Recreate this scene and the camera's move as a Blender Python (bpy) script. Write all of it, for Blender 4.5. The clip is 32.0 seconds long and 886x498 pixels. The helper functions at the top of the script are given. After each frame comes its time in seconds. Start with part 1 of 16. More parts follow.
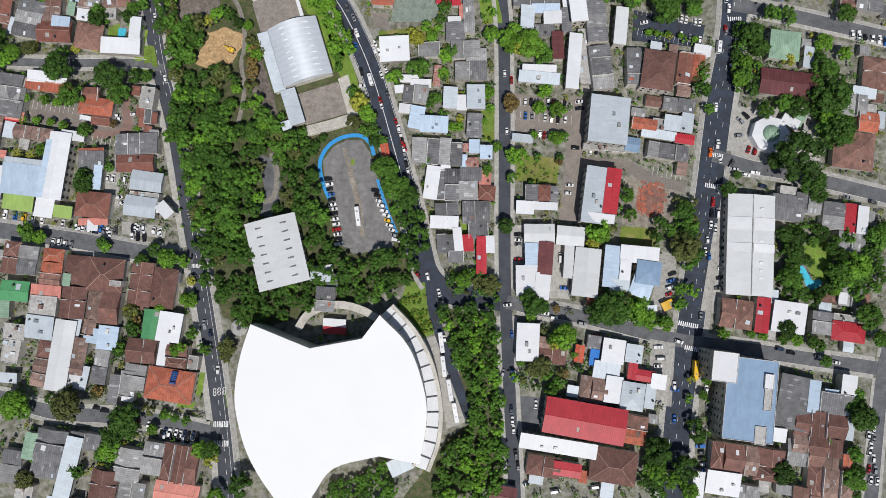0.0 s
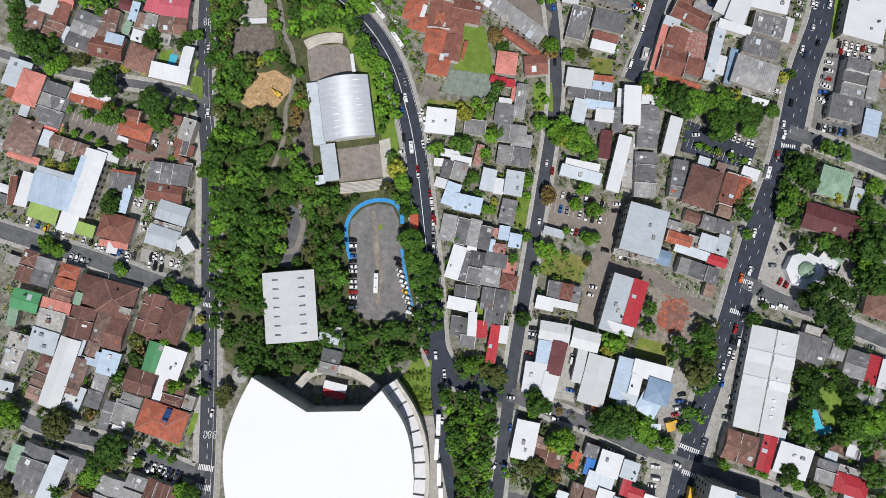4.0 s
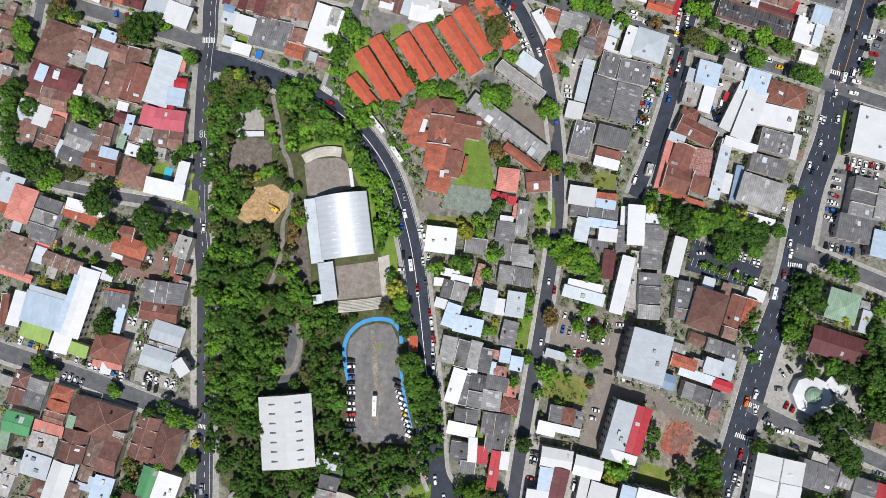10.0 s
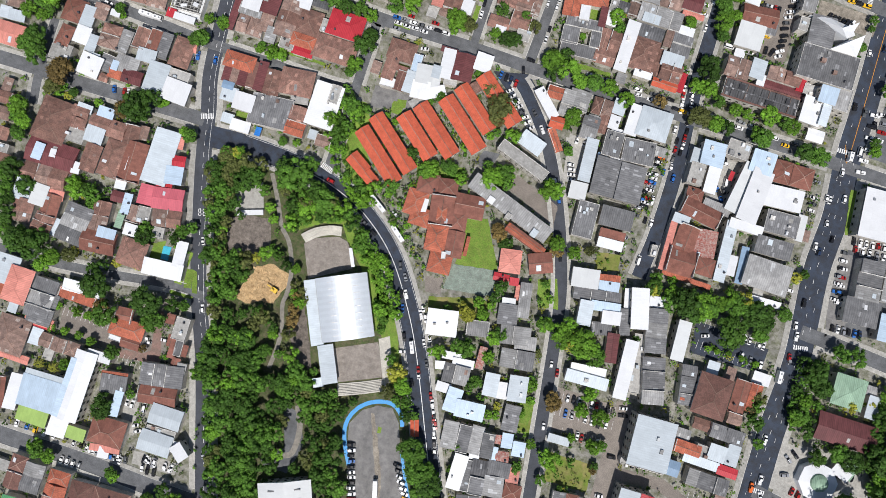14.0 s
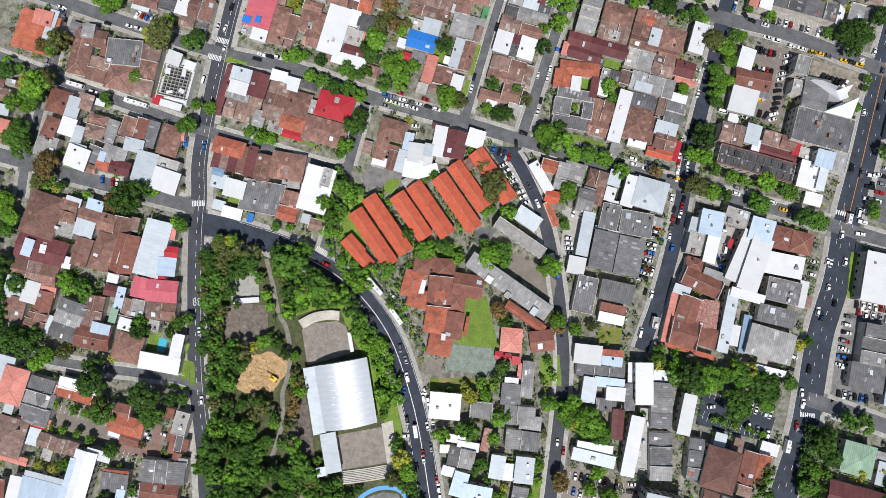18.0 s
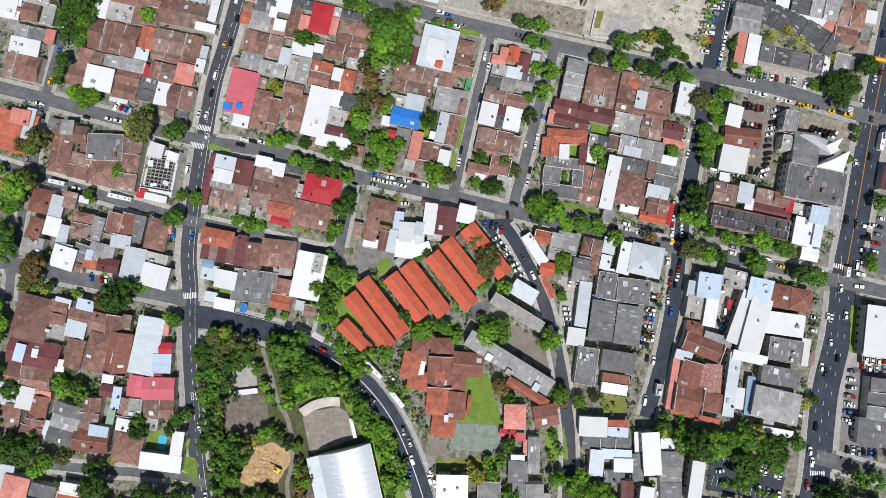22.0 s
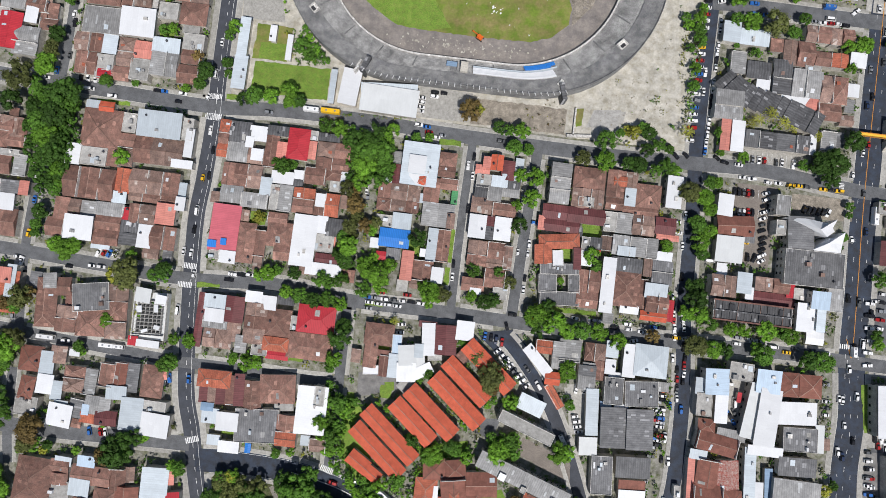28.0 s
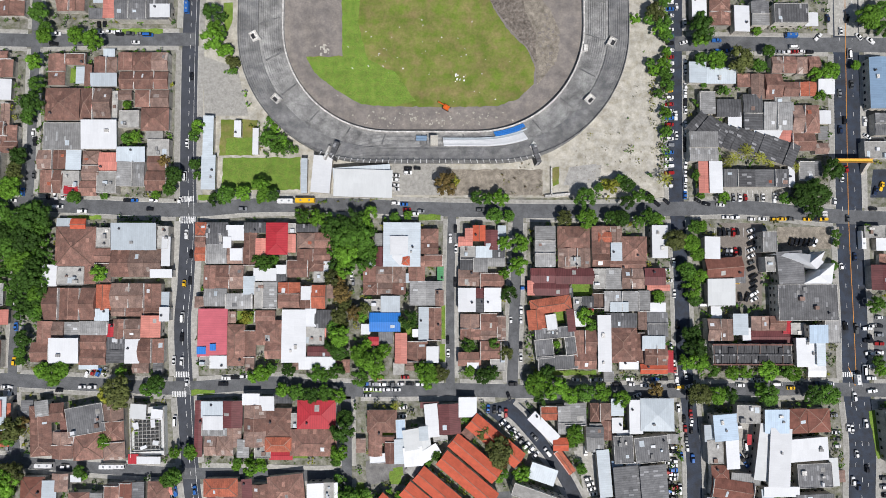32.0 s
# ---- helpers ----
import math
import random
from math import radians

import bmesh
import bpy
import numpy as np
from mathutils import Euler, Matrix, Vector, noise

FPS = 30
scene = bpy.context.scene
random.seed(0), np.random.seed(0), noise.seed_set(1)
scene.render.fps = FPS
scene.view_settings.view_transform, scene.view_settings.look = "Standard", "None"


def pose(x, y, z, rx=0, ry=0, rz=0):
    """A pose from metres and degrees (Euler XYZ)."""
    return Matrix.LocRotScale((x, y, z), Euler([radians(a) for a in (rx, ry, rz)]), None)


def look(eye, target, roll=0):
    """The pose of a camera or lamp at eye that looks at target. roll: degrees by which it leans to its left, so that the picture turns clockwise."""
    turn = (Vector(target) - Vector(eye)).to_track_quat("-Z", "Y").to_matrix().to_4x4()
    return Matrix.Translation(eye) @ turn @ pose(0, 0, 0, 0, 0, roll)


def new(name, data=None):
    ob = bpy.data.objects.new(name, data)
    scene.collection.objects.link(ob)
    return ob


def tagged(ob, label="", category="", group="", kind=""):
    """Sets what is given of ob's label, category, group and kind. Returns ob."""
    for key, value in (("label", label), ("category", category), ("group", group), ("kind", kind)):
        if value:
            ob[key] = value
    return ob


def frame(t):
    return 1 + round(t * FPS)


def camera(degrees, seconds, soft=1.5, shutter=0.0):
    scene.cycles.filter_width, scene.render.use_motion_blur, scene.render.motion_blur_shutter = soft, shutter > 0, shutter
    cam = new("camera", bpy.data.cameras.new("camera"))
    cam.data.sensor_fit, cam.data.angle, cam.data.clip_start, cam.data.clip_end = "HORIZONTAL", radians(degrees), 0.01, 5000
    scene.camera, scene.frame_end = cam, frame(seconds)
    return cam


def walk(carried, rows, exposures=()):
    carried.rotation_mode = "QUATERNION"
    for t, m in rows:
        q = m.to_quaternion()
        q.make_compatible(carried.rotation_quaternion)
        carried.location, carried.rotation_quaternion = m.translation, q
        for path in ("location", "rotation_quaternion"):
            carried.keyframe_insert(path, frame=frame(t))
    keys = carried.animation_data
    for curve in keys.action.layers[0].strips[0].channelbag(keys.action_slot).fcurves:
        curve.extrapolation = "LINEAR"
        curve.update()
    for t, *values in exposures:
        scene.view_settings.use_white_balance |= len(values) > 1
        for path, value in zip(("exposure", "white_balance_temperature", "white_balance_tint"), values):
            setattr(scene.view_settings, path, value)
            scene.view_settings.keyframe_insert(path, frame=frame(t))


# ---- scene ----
# The camera: a drone high over the town, looking almost straight down.
cam = camera(78.0, 32.0, soft=0.9)
ROWS = [
    (0.0, 1.70, -5.77, 289.67, 3.830, 0.505, 8.878),
    (0.5, 0.65, -0.61, 289.59, 3.830, 0.493, 9.168),
    (1.0, -0.05, 4.54, 289.47, 3.830, 0.493, 9.158),
    (1.5, -1.09, 9.85, 289.39, 3.818, 0.517, 9.728),
    (2.0, -3.26, 14.84, 289.26, 3.842, 0.553, 11.649),
    (2.5, -6.17, 19.85, 289.14, 3.842, 0.649, 14.510),
    (3.0, -9.69, 24.40, 289.06, 3.842, 0.649, 17.050),
    (3.5, -12.26, 29.16, 288.98, 3.818, 0.649, 18.340),
    (5.5, -18.68, 48.45, 288.49, 3.890, 0.673, 18.501),
    (6.0, -20.31, 53.54, 288.38, 3.866, 0.673, 18.491),
    (6.5, -22.08, 58.46, 288.30, 3.854, 0.661, 18.500),
    (7.0, -23.68, 63.53, 288.22, 3.830, 0.673, 18.501),
    (7.5, -25.33, 68.65, 288.10, 3.806, 0.685, 18.511),
    (8.0, -27.11, 73.58, 288.02, 3.830, 0.673, 18.531),
    (8.5, -28.96, 78.72, 287.94, 3.794, 0.649, 18.540),
    (9.0, -30.54, 83.56, 287.86, 3.830, 0.673, 18.551),
    (9.5, -32.31, 88.83, 287.74, 3.794, 0.685, 18.551),
    (10.0, -34.16, 93.89, 287.70, 3.794, 0.673, 18.560),
    (10.5, -35.84, 98.98, 287.58, 3.782, 0.685, 18.561),
    (11.0, -37.66, 104.14, 287.51, 3.746, 0.685, 18.570),
    (11.5, -39.38, 109.16, 287.39, 3.746, 0.697, 18.591),
    (12.0, -41.23, 114.29, 287.35, 3.722, 0.697, 18.601),
    (12.5, -43.22, 119.41, 287.27, 3.698, 0.673, 18.610),
    (13.0, -44.99, 124.52, 287.20, 3.675, 0.673, 18.630),
    (13.5, -46.91, 129.69, 287.08, 3.639, 0.685, 18.630),
    (14.0, -48.59, 134.81, 287.00, 3.627, 0.697, 18.640),
    (14.5, -50.53, 139.83, 286.92, 3.615, 0.685, 18.650),
    (16.5, -57.21, 159.71, 286.40, 3.615, 0.637, 17.719),
    (17.0, -58.55, 165.00, 286.33, 3.555, 0.649, 17.199),
    (17.5, -60.12, 170.02, 286.25, 3.543, 0.649, 16.919),
    (18.0, -61.29, 174.71, 286.21, 3.579, 0.601, 16.179),
    (18.5, -62.48, 180.00, 286.10, 3.507, 0.601, 15.619),
    (19.0, -63.74, 184.66, 285.97, 3.555, 0.613, 15.379),
    (19.5, -65.07, 189.65, 285.93, 3.531, 0.589, 14.929),
    (20.0, -66.05, 194.73, 285.82, 3.495, 0.565, 14.158),
    (20.5, -66.87, 199.72, 285.74, 3.483, 0.553, 13.388),
    (21.0, -67.75, 204.86, 285.62, 3.447, 0.541, 12.778),
    (21.5, -68.98, 209.70, 285.54, 3.459, 0.541, 12.638),
    (22.0, -70.39, 214.84, 285.43, 3.423, 0.529, 12.637),
    (22.5, -71.61, 219.74, 285.26, 3.435, 0.553, 12.638),
    (23.0, -73.05, 224.85, 285.19, 3.411, 0.529, 12.567),
    (23.5, -74.27, 229.79, 285.07, 3.423, 0.541, 12.478),
    (24.0, -75.50, 234.80, 284.99, 3.411, 0.541, 12.378),
    (24.5, -76.67, 239.57, 284.86, 3.435, 0.541, 12.238),
    (25.0, -77.81, 244.70, 284.75, 3.387, 0.541, 11.978),
    (25.5, -78.71, 249.66, 284.63, 3.399, 0.517, 11.547),
    (27.5, -80.65, 269.64, 284.27, 3.399, 0.433, 8.026),
    (28.0, -80.94, 274.71, 284.19, 3.375, 0.421, 7.146),
    (28.5, -81.12, 279.69, 284.07, 3.363, 0.397, 6.285),
    (29.0, -80.99, 284.72, 283.96, 3.339, 0.361, 5.015),
    (29.5, -80.71, 289.73, 283.84, 3.315, 0.324, 3.734),
    (30.0, -80.41, 294.73, 283.72, 3.304, 0.300, 2.464),
    (30.5, -79.95, 299.61, 283.60, 3.292, 0.264, 1.214),
    (31.0, -79.61, 304.40, 283.48, 3.304, 0.252, 0.403),
    (31.5, -79.69, 309.32, 283.36, 3.327, 0.252, 0.153),
    (32.0, -79.94, 314.36, 283.20, 3.304, 0.252, 0.103),
]
walk(cam, [(t, pose(x, y, z, rx, ry, rz)) for t, x, y, z, rx, ry, rz in ROWS], exposures=[(0.0, -0.33), (6.0, -0.28), (10.0, -0.17), (14.0, -0.09), (24.0, -0.16), (32.0, -0.21)])

# Sun and sky.
SUN_AZ, SUN_EL = 160.0, 58.0      # degrees clockwise from world +y, and above the horizon
world = bpy.data.worlds.new("sky")
scene.world = world
world.use_nodes = True
wn = world.node_tree
sky = wn.nodes.new("ShaderNodeTexSky")
sky.sky_type = "NISHITA"
sky.sun_disc = False
sky.sun_elevation = radians(SUN_EL)
sky.sun_rotation = radians(SUN_AZ)
wn.nodes["Background"].inputs[1].default_value = 0.07
wn.links.new(sky.outputs[0], wn.nodes["Background"].inputs[0])
sun_data = bpy.data.lights.new("sun", "SUN")
sun_data.energy, sun_data.angle, sun_data.color = 4.65, radians(0.5), (1.0, 0.97, 0.94)
sun = new("sun", sun_data)
az, el = radians(SUN_AZ), radians(SUN_EL)
sun.matrix_world = look((400 * math.sin(az) * math.cos(el), 400 * math.cos(az) * math.cos(el), 400 * math.sin(el)), (0, 0, 0))


# ---- materials ----
def material(name, colour, rough=0.85, metal=0.0, grain=0.25, grain_size=0.5, stain=0.35, stain_size=6.0, stain_colour=None,
             ribs=0.0, rib_axis="X", rib_gap=0.9, bump=0.3, vary=0.25, spec=0.3, island=0.0,
             sheets=None, mend=None):
    """A weathered surface: fine grain, large stains, an object-by-object shift and, for roofs, ribs or tile courses."""
    m = bpy.data.materials.new(name)
    m.use_nodes = True
    n, k = m.node_tree.nodes, m.node_tree.links
    b = n["Principled BSDF"]
    b.inputs["Roughness"].default_value, b.inputs["Metallic"].default_value = rough, metal
    b.inputs["Specular IOR Level"].default_value = spec
    tc, info = n.new("ShaderNodeTexCoord"), n.new("ShaderNodeObjectInfo")
    geo = n.new("ShaderNodeNewGeometry")

    def noise_of(size, detail, vec):
        t = n.new("ShaderNodeTexNoise")
        t.inputs["Scale"].default_value, t.inputs["Detail"].default_value = 1.0 / size, detail
        t.inputs["Roughness"].default_value = 0.65
        k.new(vec, t.inputs["Vector"])
        return t.outputs["Fac"]

    def ramp(fac, lo, hi):
        r = n.new("ShaderNodeMapRange")
        r.inputs["From Min"].default_value, r.inputs["From Max"].default_value = 0.3, 0.7
        r.inputs["To Min"].default_value, r.inputs["To Max"].default_value = lo, hi
        k.new(fac, r.inputs["Value"])
        return r.outputs[0]

    def times(a, c):
        t = n.new("ShaderNodeMath")
        t.operation = "MULTIPLY"
        k.new(a, t.inputs[0])
        k.new(c, t.inputs[1])
        return t.outputs[0]

    pos = geo.outputs["Position"]
    g = ramp(noise_of(grain_size, 3.0, pos), 1 - grain, 1 + grain)
    s = noise_of(stain_size, 6.0, pos)
    shade = times(g, ramp(s, 1 - stain, 1 + stain * 0.6))
    if vary:
        v = n.new("ShaderNodeMapRange")
        v.inputs["To Min"].default_value, v.inputs["To Max"].default_value = 1 - vary, 1 + vary
        k.new(info.outputs["Random"], v.inputs["Value"])
        shade = times(shade, v.outputs[0])
    if island:
        v = n.new("ShaderNodeMapRange")
        v.inputs["To Min"].default_value, v.inputs["To Max"].default_value = 1 - island, 1 + island
        k.new(geo.outputs["Random Per Island"], v.inputs["Value"])
        shade = times(shade, v.outputs[0])
    base = n.new("ShaderNodeRGB")
    base.outputs[0].default_value = (*colour, 1)
    col = base.outputs[0]
    if stain_colour:
        mix = n.new("ShaderNodeMix")
        mix.data_type = "RGBA"
        k.new(ramp(noise_of(stain_size * 0.45, 5.0, pos), -0.3, 1.1), mix.inputs[0])
        k.new(col, mix.inputs[6])
        mix.inputs[7].default_value = (*stain_colour, 1)
        mix.clamp_factor = True
        col = mix.outputs[2]
    if sheets:                        # sheets or tile fields laid one by one, and streaks that run down the slope
        sw, sl, amount = sheets

        def scaled(vec, by):
            q = n.new("ShaderNodeVectorMath")
            q.operation = "MULTIPLY"
            k.new(vec, q.inputs[0])
            q.inputs[1].default_value = by
            return q.outputs[0]

        cell = n.new("ShaderNodeVectorMath")
        cell.operation = "FLOOR"
        k.new(scaled(tc.outputs["Object"], (1 / sw, 1 / sl, 0.0)), cell.inputs[0])
        wn4 = n.new("ShaderNodeTexWhiteNoise")
        wn4.noise_dimensions = "4D"
        k.new(cell.outputs[0], wn4.inputs["Vector"])
        k.new(info.outputs["Random"], wn4.inputs["W"])
        v = n.new("ShaderNodeMapRange")
        v.inputs["To Min"].default_value, v.inputs["To Max"].default_value = 1 - amount, 1 + amount
        k.new(wn4.outputs["Value"], v.inputs["Value"])
        shade = times(shade, v.outputs[0])
        shade = times(shade, ramp(noise_of(1.0, 4.0, scaled(tc.outputs["Object"], (1.6, 0.22, 1.0))), 1 - amount * 1.3, 1 + amount * 1.1))
        if mend:                      # a few were replaced by ones of another colour
            pick = n.new("ShaderNodeMapRange")
            pick.inputs["From Min"].default_value, pick.inputs["From Max"].default_value = 0.955, 0.96
            k.new(wn4.outputs["Value"], pick.inputs["Value"])
            mix = n.new("ShaderNodeMix")
            mix.data_type = "RGBA"
            k.new(pick.outputs[0], mix.inputs[0])
            k.new(col, mix.inputs[6])
            mix.inputs[7].default_value = (*mend, 1)
            col = mix.outputs[2]
    height = g
    if ribs:
        w = n.new("ShaderNodeTexWave")
        w.bands_direction = rib_axis
        w.inputs["Scale"].default_value = 0.314 / rib_gap
        w.inputs["Distortion"].default_value = 0.6
        k.new(tc.outputs["Object"], w.inputs["Vector"])
        shade = times(shade, ramp(w.outputs["Fac"], 1 - ribs, 1 + ribs * 0.5))
        height = times(g, w.outputs["Fac"])
    mul = n.new("ShaderNodeVectorMath")
    mul.operation = "SCALE"
    k.new(col, mul.inputs[0])
    k.new(shade, mul.inputs["Scale"])
    k.new(mul.outputs[0], b.inputs["Base Color"])
    if bump:
        bp = n.new("ShaderNodeBump")
        bp.inputs["Strength"].default_value, bp.inputs["Distance"].default_value = bump, 0.06
        k.new(height, bp.inputs["Height"])
        k.new(bp.outputs[0], b.inputs["Normal"])
    return m


def plain(name, colour, rough=0.5, metal=0.0, grain=0.08):
    return material(name, colour, rough, metal, grain=grain, stain=0.12, stain_size=2.0, bump=0.05, vary=0.1, spec=0.5)


ROOF = {
    "t": material("clay_tile", (0.268, 0.144, 0.114), stain_colour=(0.185, 0.11, 0.09), ribs=0.09, rib_gap=0.45, vary=0.26, stain=0.26, stain_size=6, sheets=(1.5, 2.2, 0.13), mend=(0.34, 0.19, 0.15)),
    "u": material("weathered_brown_tile", (0.294, 0.195, 0.16), stain_colour=(0.195, 0.133, 0.115), ribs=0.09, rib_gap=0.45, vary=0.26, stain=0.26, stain_size=6, sheets=(1.5, 2.2, 0.13), mend=(0.35, 0.29, 0.26)),
    "T": material("orange_clay_tile", (0.58, 0.122, 0.066), stain_colour=(0.47, 0.1, 0.056), grain=0.06, ribs=0.06, rib_gap=0.6, vary=0.07, stain=0.14, stain_size=4, sheets=(2.0, 1.4, 0.05)),
    "x": material("dark_brown_tile", (0.2, 0.1, 0.082), stain_colour=(0.15, 0.082, 0.068), ribs=0.09, rib_gap=0.45, vary=0.2, stain=0.2, stain_size=6, sheets=(1.5, 2.2, 0.1)),
    "P": material("pink_red_sheet", (0.56, 0.13, 0.165), grain=0.05, rough=0.6, ribs=0.05, vary=0.05, stain=0.12, sheets=(1.2, 4.0, 0.05)),
    "R": material("red_brown_tile", (0.255, 0.106, 0.08), stain_colour=(0.2, 0.088, 0.067), grain=0.1, ribs=0.07, rib_gap=0.5, vary=0.16, stain=0.2, stain_size=5, sheets=(1.5, 2.2, 0.1)),
    "q": material("peeling_red_sheet", (0.33, 0.1, 0.08), stain_colour=(0.46, 0.36, 0.32), grain=0.15, ribs=0.05, vary=0.12, stain=0.25, stain_size=2.2),
    "o": material("terracotta_sheet", (0.46, 0.135, 0.08), stain_colour=(0.34, 0.11, 0.07), ribs=0.08, vary=0.15, stain=0.22, sheets=(1.5, 2.2, 0.11)),
    "g": material("fibre_cement", (0.33, 0.327, 0.325), stain_colour=(0.235, 0.232, 0.23), grain=0.1, ribs=0.1, rib_gap=1.1, vary=0.24, stain=0.16, stain_size=7, sheets=(1.1, 2.4, 0.075), mend=(0.42, 0.425, 0.43)),
    "d": material("dark_fibre_cement", (0.19, 0.19, 0.196), stain_colour=(0.13, 0.13, 0.136), grain=0.1, ribs=0.12, rib_gap=1.1, vary=0.2, stain=0.2, stain_size=7, sheets=(1.1, 2.4, 0.08), mend=(0.27, 0.27, 0.28)),
    "D": material("dark_weathered_sheet", (0.12, 0.12, 0.126), stain_colour=(0.085, 0.085, 0.09), grain=0.1, ribs=0.16, rib_gap=1.4, vary=0.2, stain=0.2, sheets=(1.1, 2.4, 0.13), mend=(0.3, 0.3, 0.31)),
    "w": material("white_painted_sheet", (0.7, 0.71, 0.73), rough=0.5, grain=0.03, vary=0.08, stain=0.06, stain_size=8, bump=0, sheets=(3.0, 6.0, 0.025)),
    "W": material("pale_grey_sheet", (0.6, 0.615, 0.62), rough=0.5, grain=0.03, vary=0.06, stain=0.07, stain_size=9, bump=0, sheets=(2.4, 9.0, 0.025)),
    "l": material("pale_zinc_sheet", (0.52, 0.575, 0.62), rough=0.5, rib_gap=1.1, ribs=0.03, grain=0.05, vary=0.16, stain=0.1, bump=0.02, sheets=(1.1, 5.0, 0.04)),
    "b": material("blue_grey_sheet", (0.22, 0.32, 0.45), grain=0.04, rough=0.5, ribs=0.035, vary=0.08, stain=0.1, bump=0.05, sheets=(2.0, 9.0, 0.05)),
    "L": material("pale_blue_sheet", (0.47, 0.58, 0.7), grain=0.04, rough=0.5, ribs=0.035, vary=0.1, stain=0.1, bump=0.05, sheets=(1.2, 6.0, 0.05)),
    "B": material("bright_blue_sheet", (0.03, 0.2, 0.62), grain=0.06, rough=0.5, ribs=0.1, vary=0.05, stain=0.15),
    "r": material("red_sheet", (0.45, 0.035, 0.048), grain=0.05, rough=0.5, ribs=0.1, vary=0.1, stain=0.15, sheets=(1.2, 4.0, 0.06)),
    "p": material("salmon_sheet", (0.6, 0.235, 0.19), grain=0.06, rough=0.6, ribs=0.08, vary=0.12, stain=0.18, sheets=(1.2, 4.0, 0.08)),
    "m": material("maroon_sheet", (0.15, 0.05, 0.052), grain=0.06, rough=0.6, ribs=0.12, vary=0.14, stain=0.25, sheets=(1.2, 4.0, 0.1)),
    "G": material("green_sheet", (0.09, 0.3, 0.13), grain=0.06, rough=0.55, ribs=0.1, vary=0.1, stain=0.2),
    "e": material("faded_green_sheet", (0.27, 0.4, 0.29), grain=0.06, rough=0.6, ribs=0.1, vary=0.1, stain=0.2, sheets=(1.2, 4.0, 0.08)),
    "n": material("lime_sheet", (0.3, 0.43, 0.12), grain=0.05, rough=0.6, vary=0.06, stain=0.15, sheets=(1.2, 5.0, 0.05)),
    "y": material("yellow_sheet", (0.7, 0.42, 0.06), grain=0.06, rough=0.6, vary=0.1, stain=0.15),
    "c": material("concrete_slab", (0.43, 0.42, 0.4), stain_colour=(0.31, 0.3, 0.285), grain=0.1, vary=0.2, stain=0.25, stain_size=3.5),
    # also the painted shade of the stadium stairwells and the open floor
    "k": material("black_bitumen_and_shade", (0.05, 0.05, 0.055), vary=0.15, stain=0.4),
}
ROOF_WORDS = {"t": "weathered brown clay-tile", "u": "faded brown tile", "T": "bright orange clay-tile", "R": "red-brown clay-tile", "x": "dark brown clay-tile", "P": "pink-red sheet", "q": "peeling red sheet", "o": "terracotta-coloured sheet", "g": "grey fibre-cement",
              "d": "dark grey fibre-cement", "D": "dark weathered sheet", "w": "white-painted metal", "W": "pale grey sheet", "y": "yellow sheet", "n": "lime-green sheet", "l": "pale zinc sheet", "b": "blue-grey metal", "L": "pale blue metal", "B": "bright blue sheet", "r": "red metal",
              "p": "salmon-coloured sheet", "m": "maroon sheet", "G": "green metal", "e": "faded green metal", "c": "grey concrete slab", "k": "black bitumen"}
PLASTER = material("house_plaster", (0.55, 0.52, 0.47), vary=0.25, stain=0.3, stain_colour=(0.4, 0.37, 0.33))
RIDGE = material("mortared_ridge", (0.27, 0.17, 0.135), vary=0.45)
FIREWALL = material("whitewashed_wall", (0.66, 0.645, 0.62), stain_colour=(0.48, 0.455, 0.42), vary=0.22, stain_size=2)
ASPHALT = material("old_asphalt", (0.148, 0.152, 0.16), grain=0.18, stain=0.3, stain_size=7, stain_colour=(0.108, 0.111, 0.118), vary=0)
NEW_ASPHALT = material("fresh_asphalt", (0.047, 0.06, 0.088), grain=0.15, stain=0.22, stain_size=9, stain_colour=(0.037, 0.039, 0.046), vary=0)
AVENUE_ASPHALT = material("avenue_asphalt", (0.072, 0.078, 0.095), grain=0.14, stain=0.22, stain_size=9, stain_colour=(0.056, 0.06, 0.07), vary=0)
LOT_ASPHALT = material("pale_worn_asphalt", (0.235, 0.228, 0.22), stain_colour=(0.165, 0.16, 0.16), grain=0.12, stain=0.3, stain_size=6, vary=0)
PAVING = material("pavement_concrete", (0.43, 0.415, 0.385), stain_colour=(0.31, 0.3, 0.275), grain=0.12, stain=0.22, stain_size=3, vary=0.12)
KERB = material("kerb_stone", (0.5, 0.49, 0.46), vary=0.1)
GROUND = material("yard_ground", (0.3, 0.288, 0.258), stain_colour=(0.105, 0.115, 0.055), grain=0.16, stain=0.42, stain_size=7, vary=0, grain_size=0.9)
LAWN = material("lawn", (0.15, 0.26, 0.035), stain_colour=(0.19, 0.25, 0.05), grain=0.35, stain=0.3, stain_size=5, vary=0.12)
DRY_LAWN = material("dry_lawn", (0.15, 0.215, 0.03), stain_colour=(0.27, 0.225, 0.09), grain=0.15, grain_size=1.3, stain=0.28, stain_size=16, vary=0)
DARK_SPOIL = material("dark_spoil", (0.15, 0.125, 0.105), stain_colour=(0.26, 0.23, 0.2), grain=0.4, grain_size=1.2, stain=0.4, stain_size=4, vary=0)
EARTH = material("bare_earth", (0.34, 0.3, 0.25), stain_colour=(0.2, 0.175, 0.14), grain=0.3, stain=0.4, stain_size=5, vary=0)
ORANGE_EARTH = material("tan_earth", (0.56, 0.39, 0.21), stain_colour=(0.36, 0.23, 0.11), grain=0.3, stain=0.3, stain_size=3, vary=0)
# soil under the crowns: their shade is put into this dark base colour
WOOD_FLOOR = material("shade_darkened_soil", (0.06, 0.09, 0.025), stain_colour=(0.13, 0.11, 0.07), grain=0.4, stain=0.4, stain_size=5, vary=0)
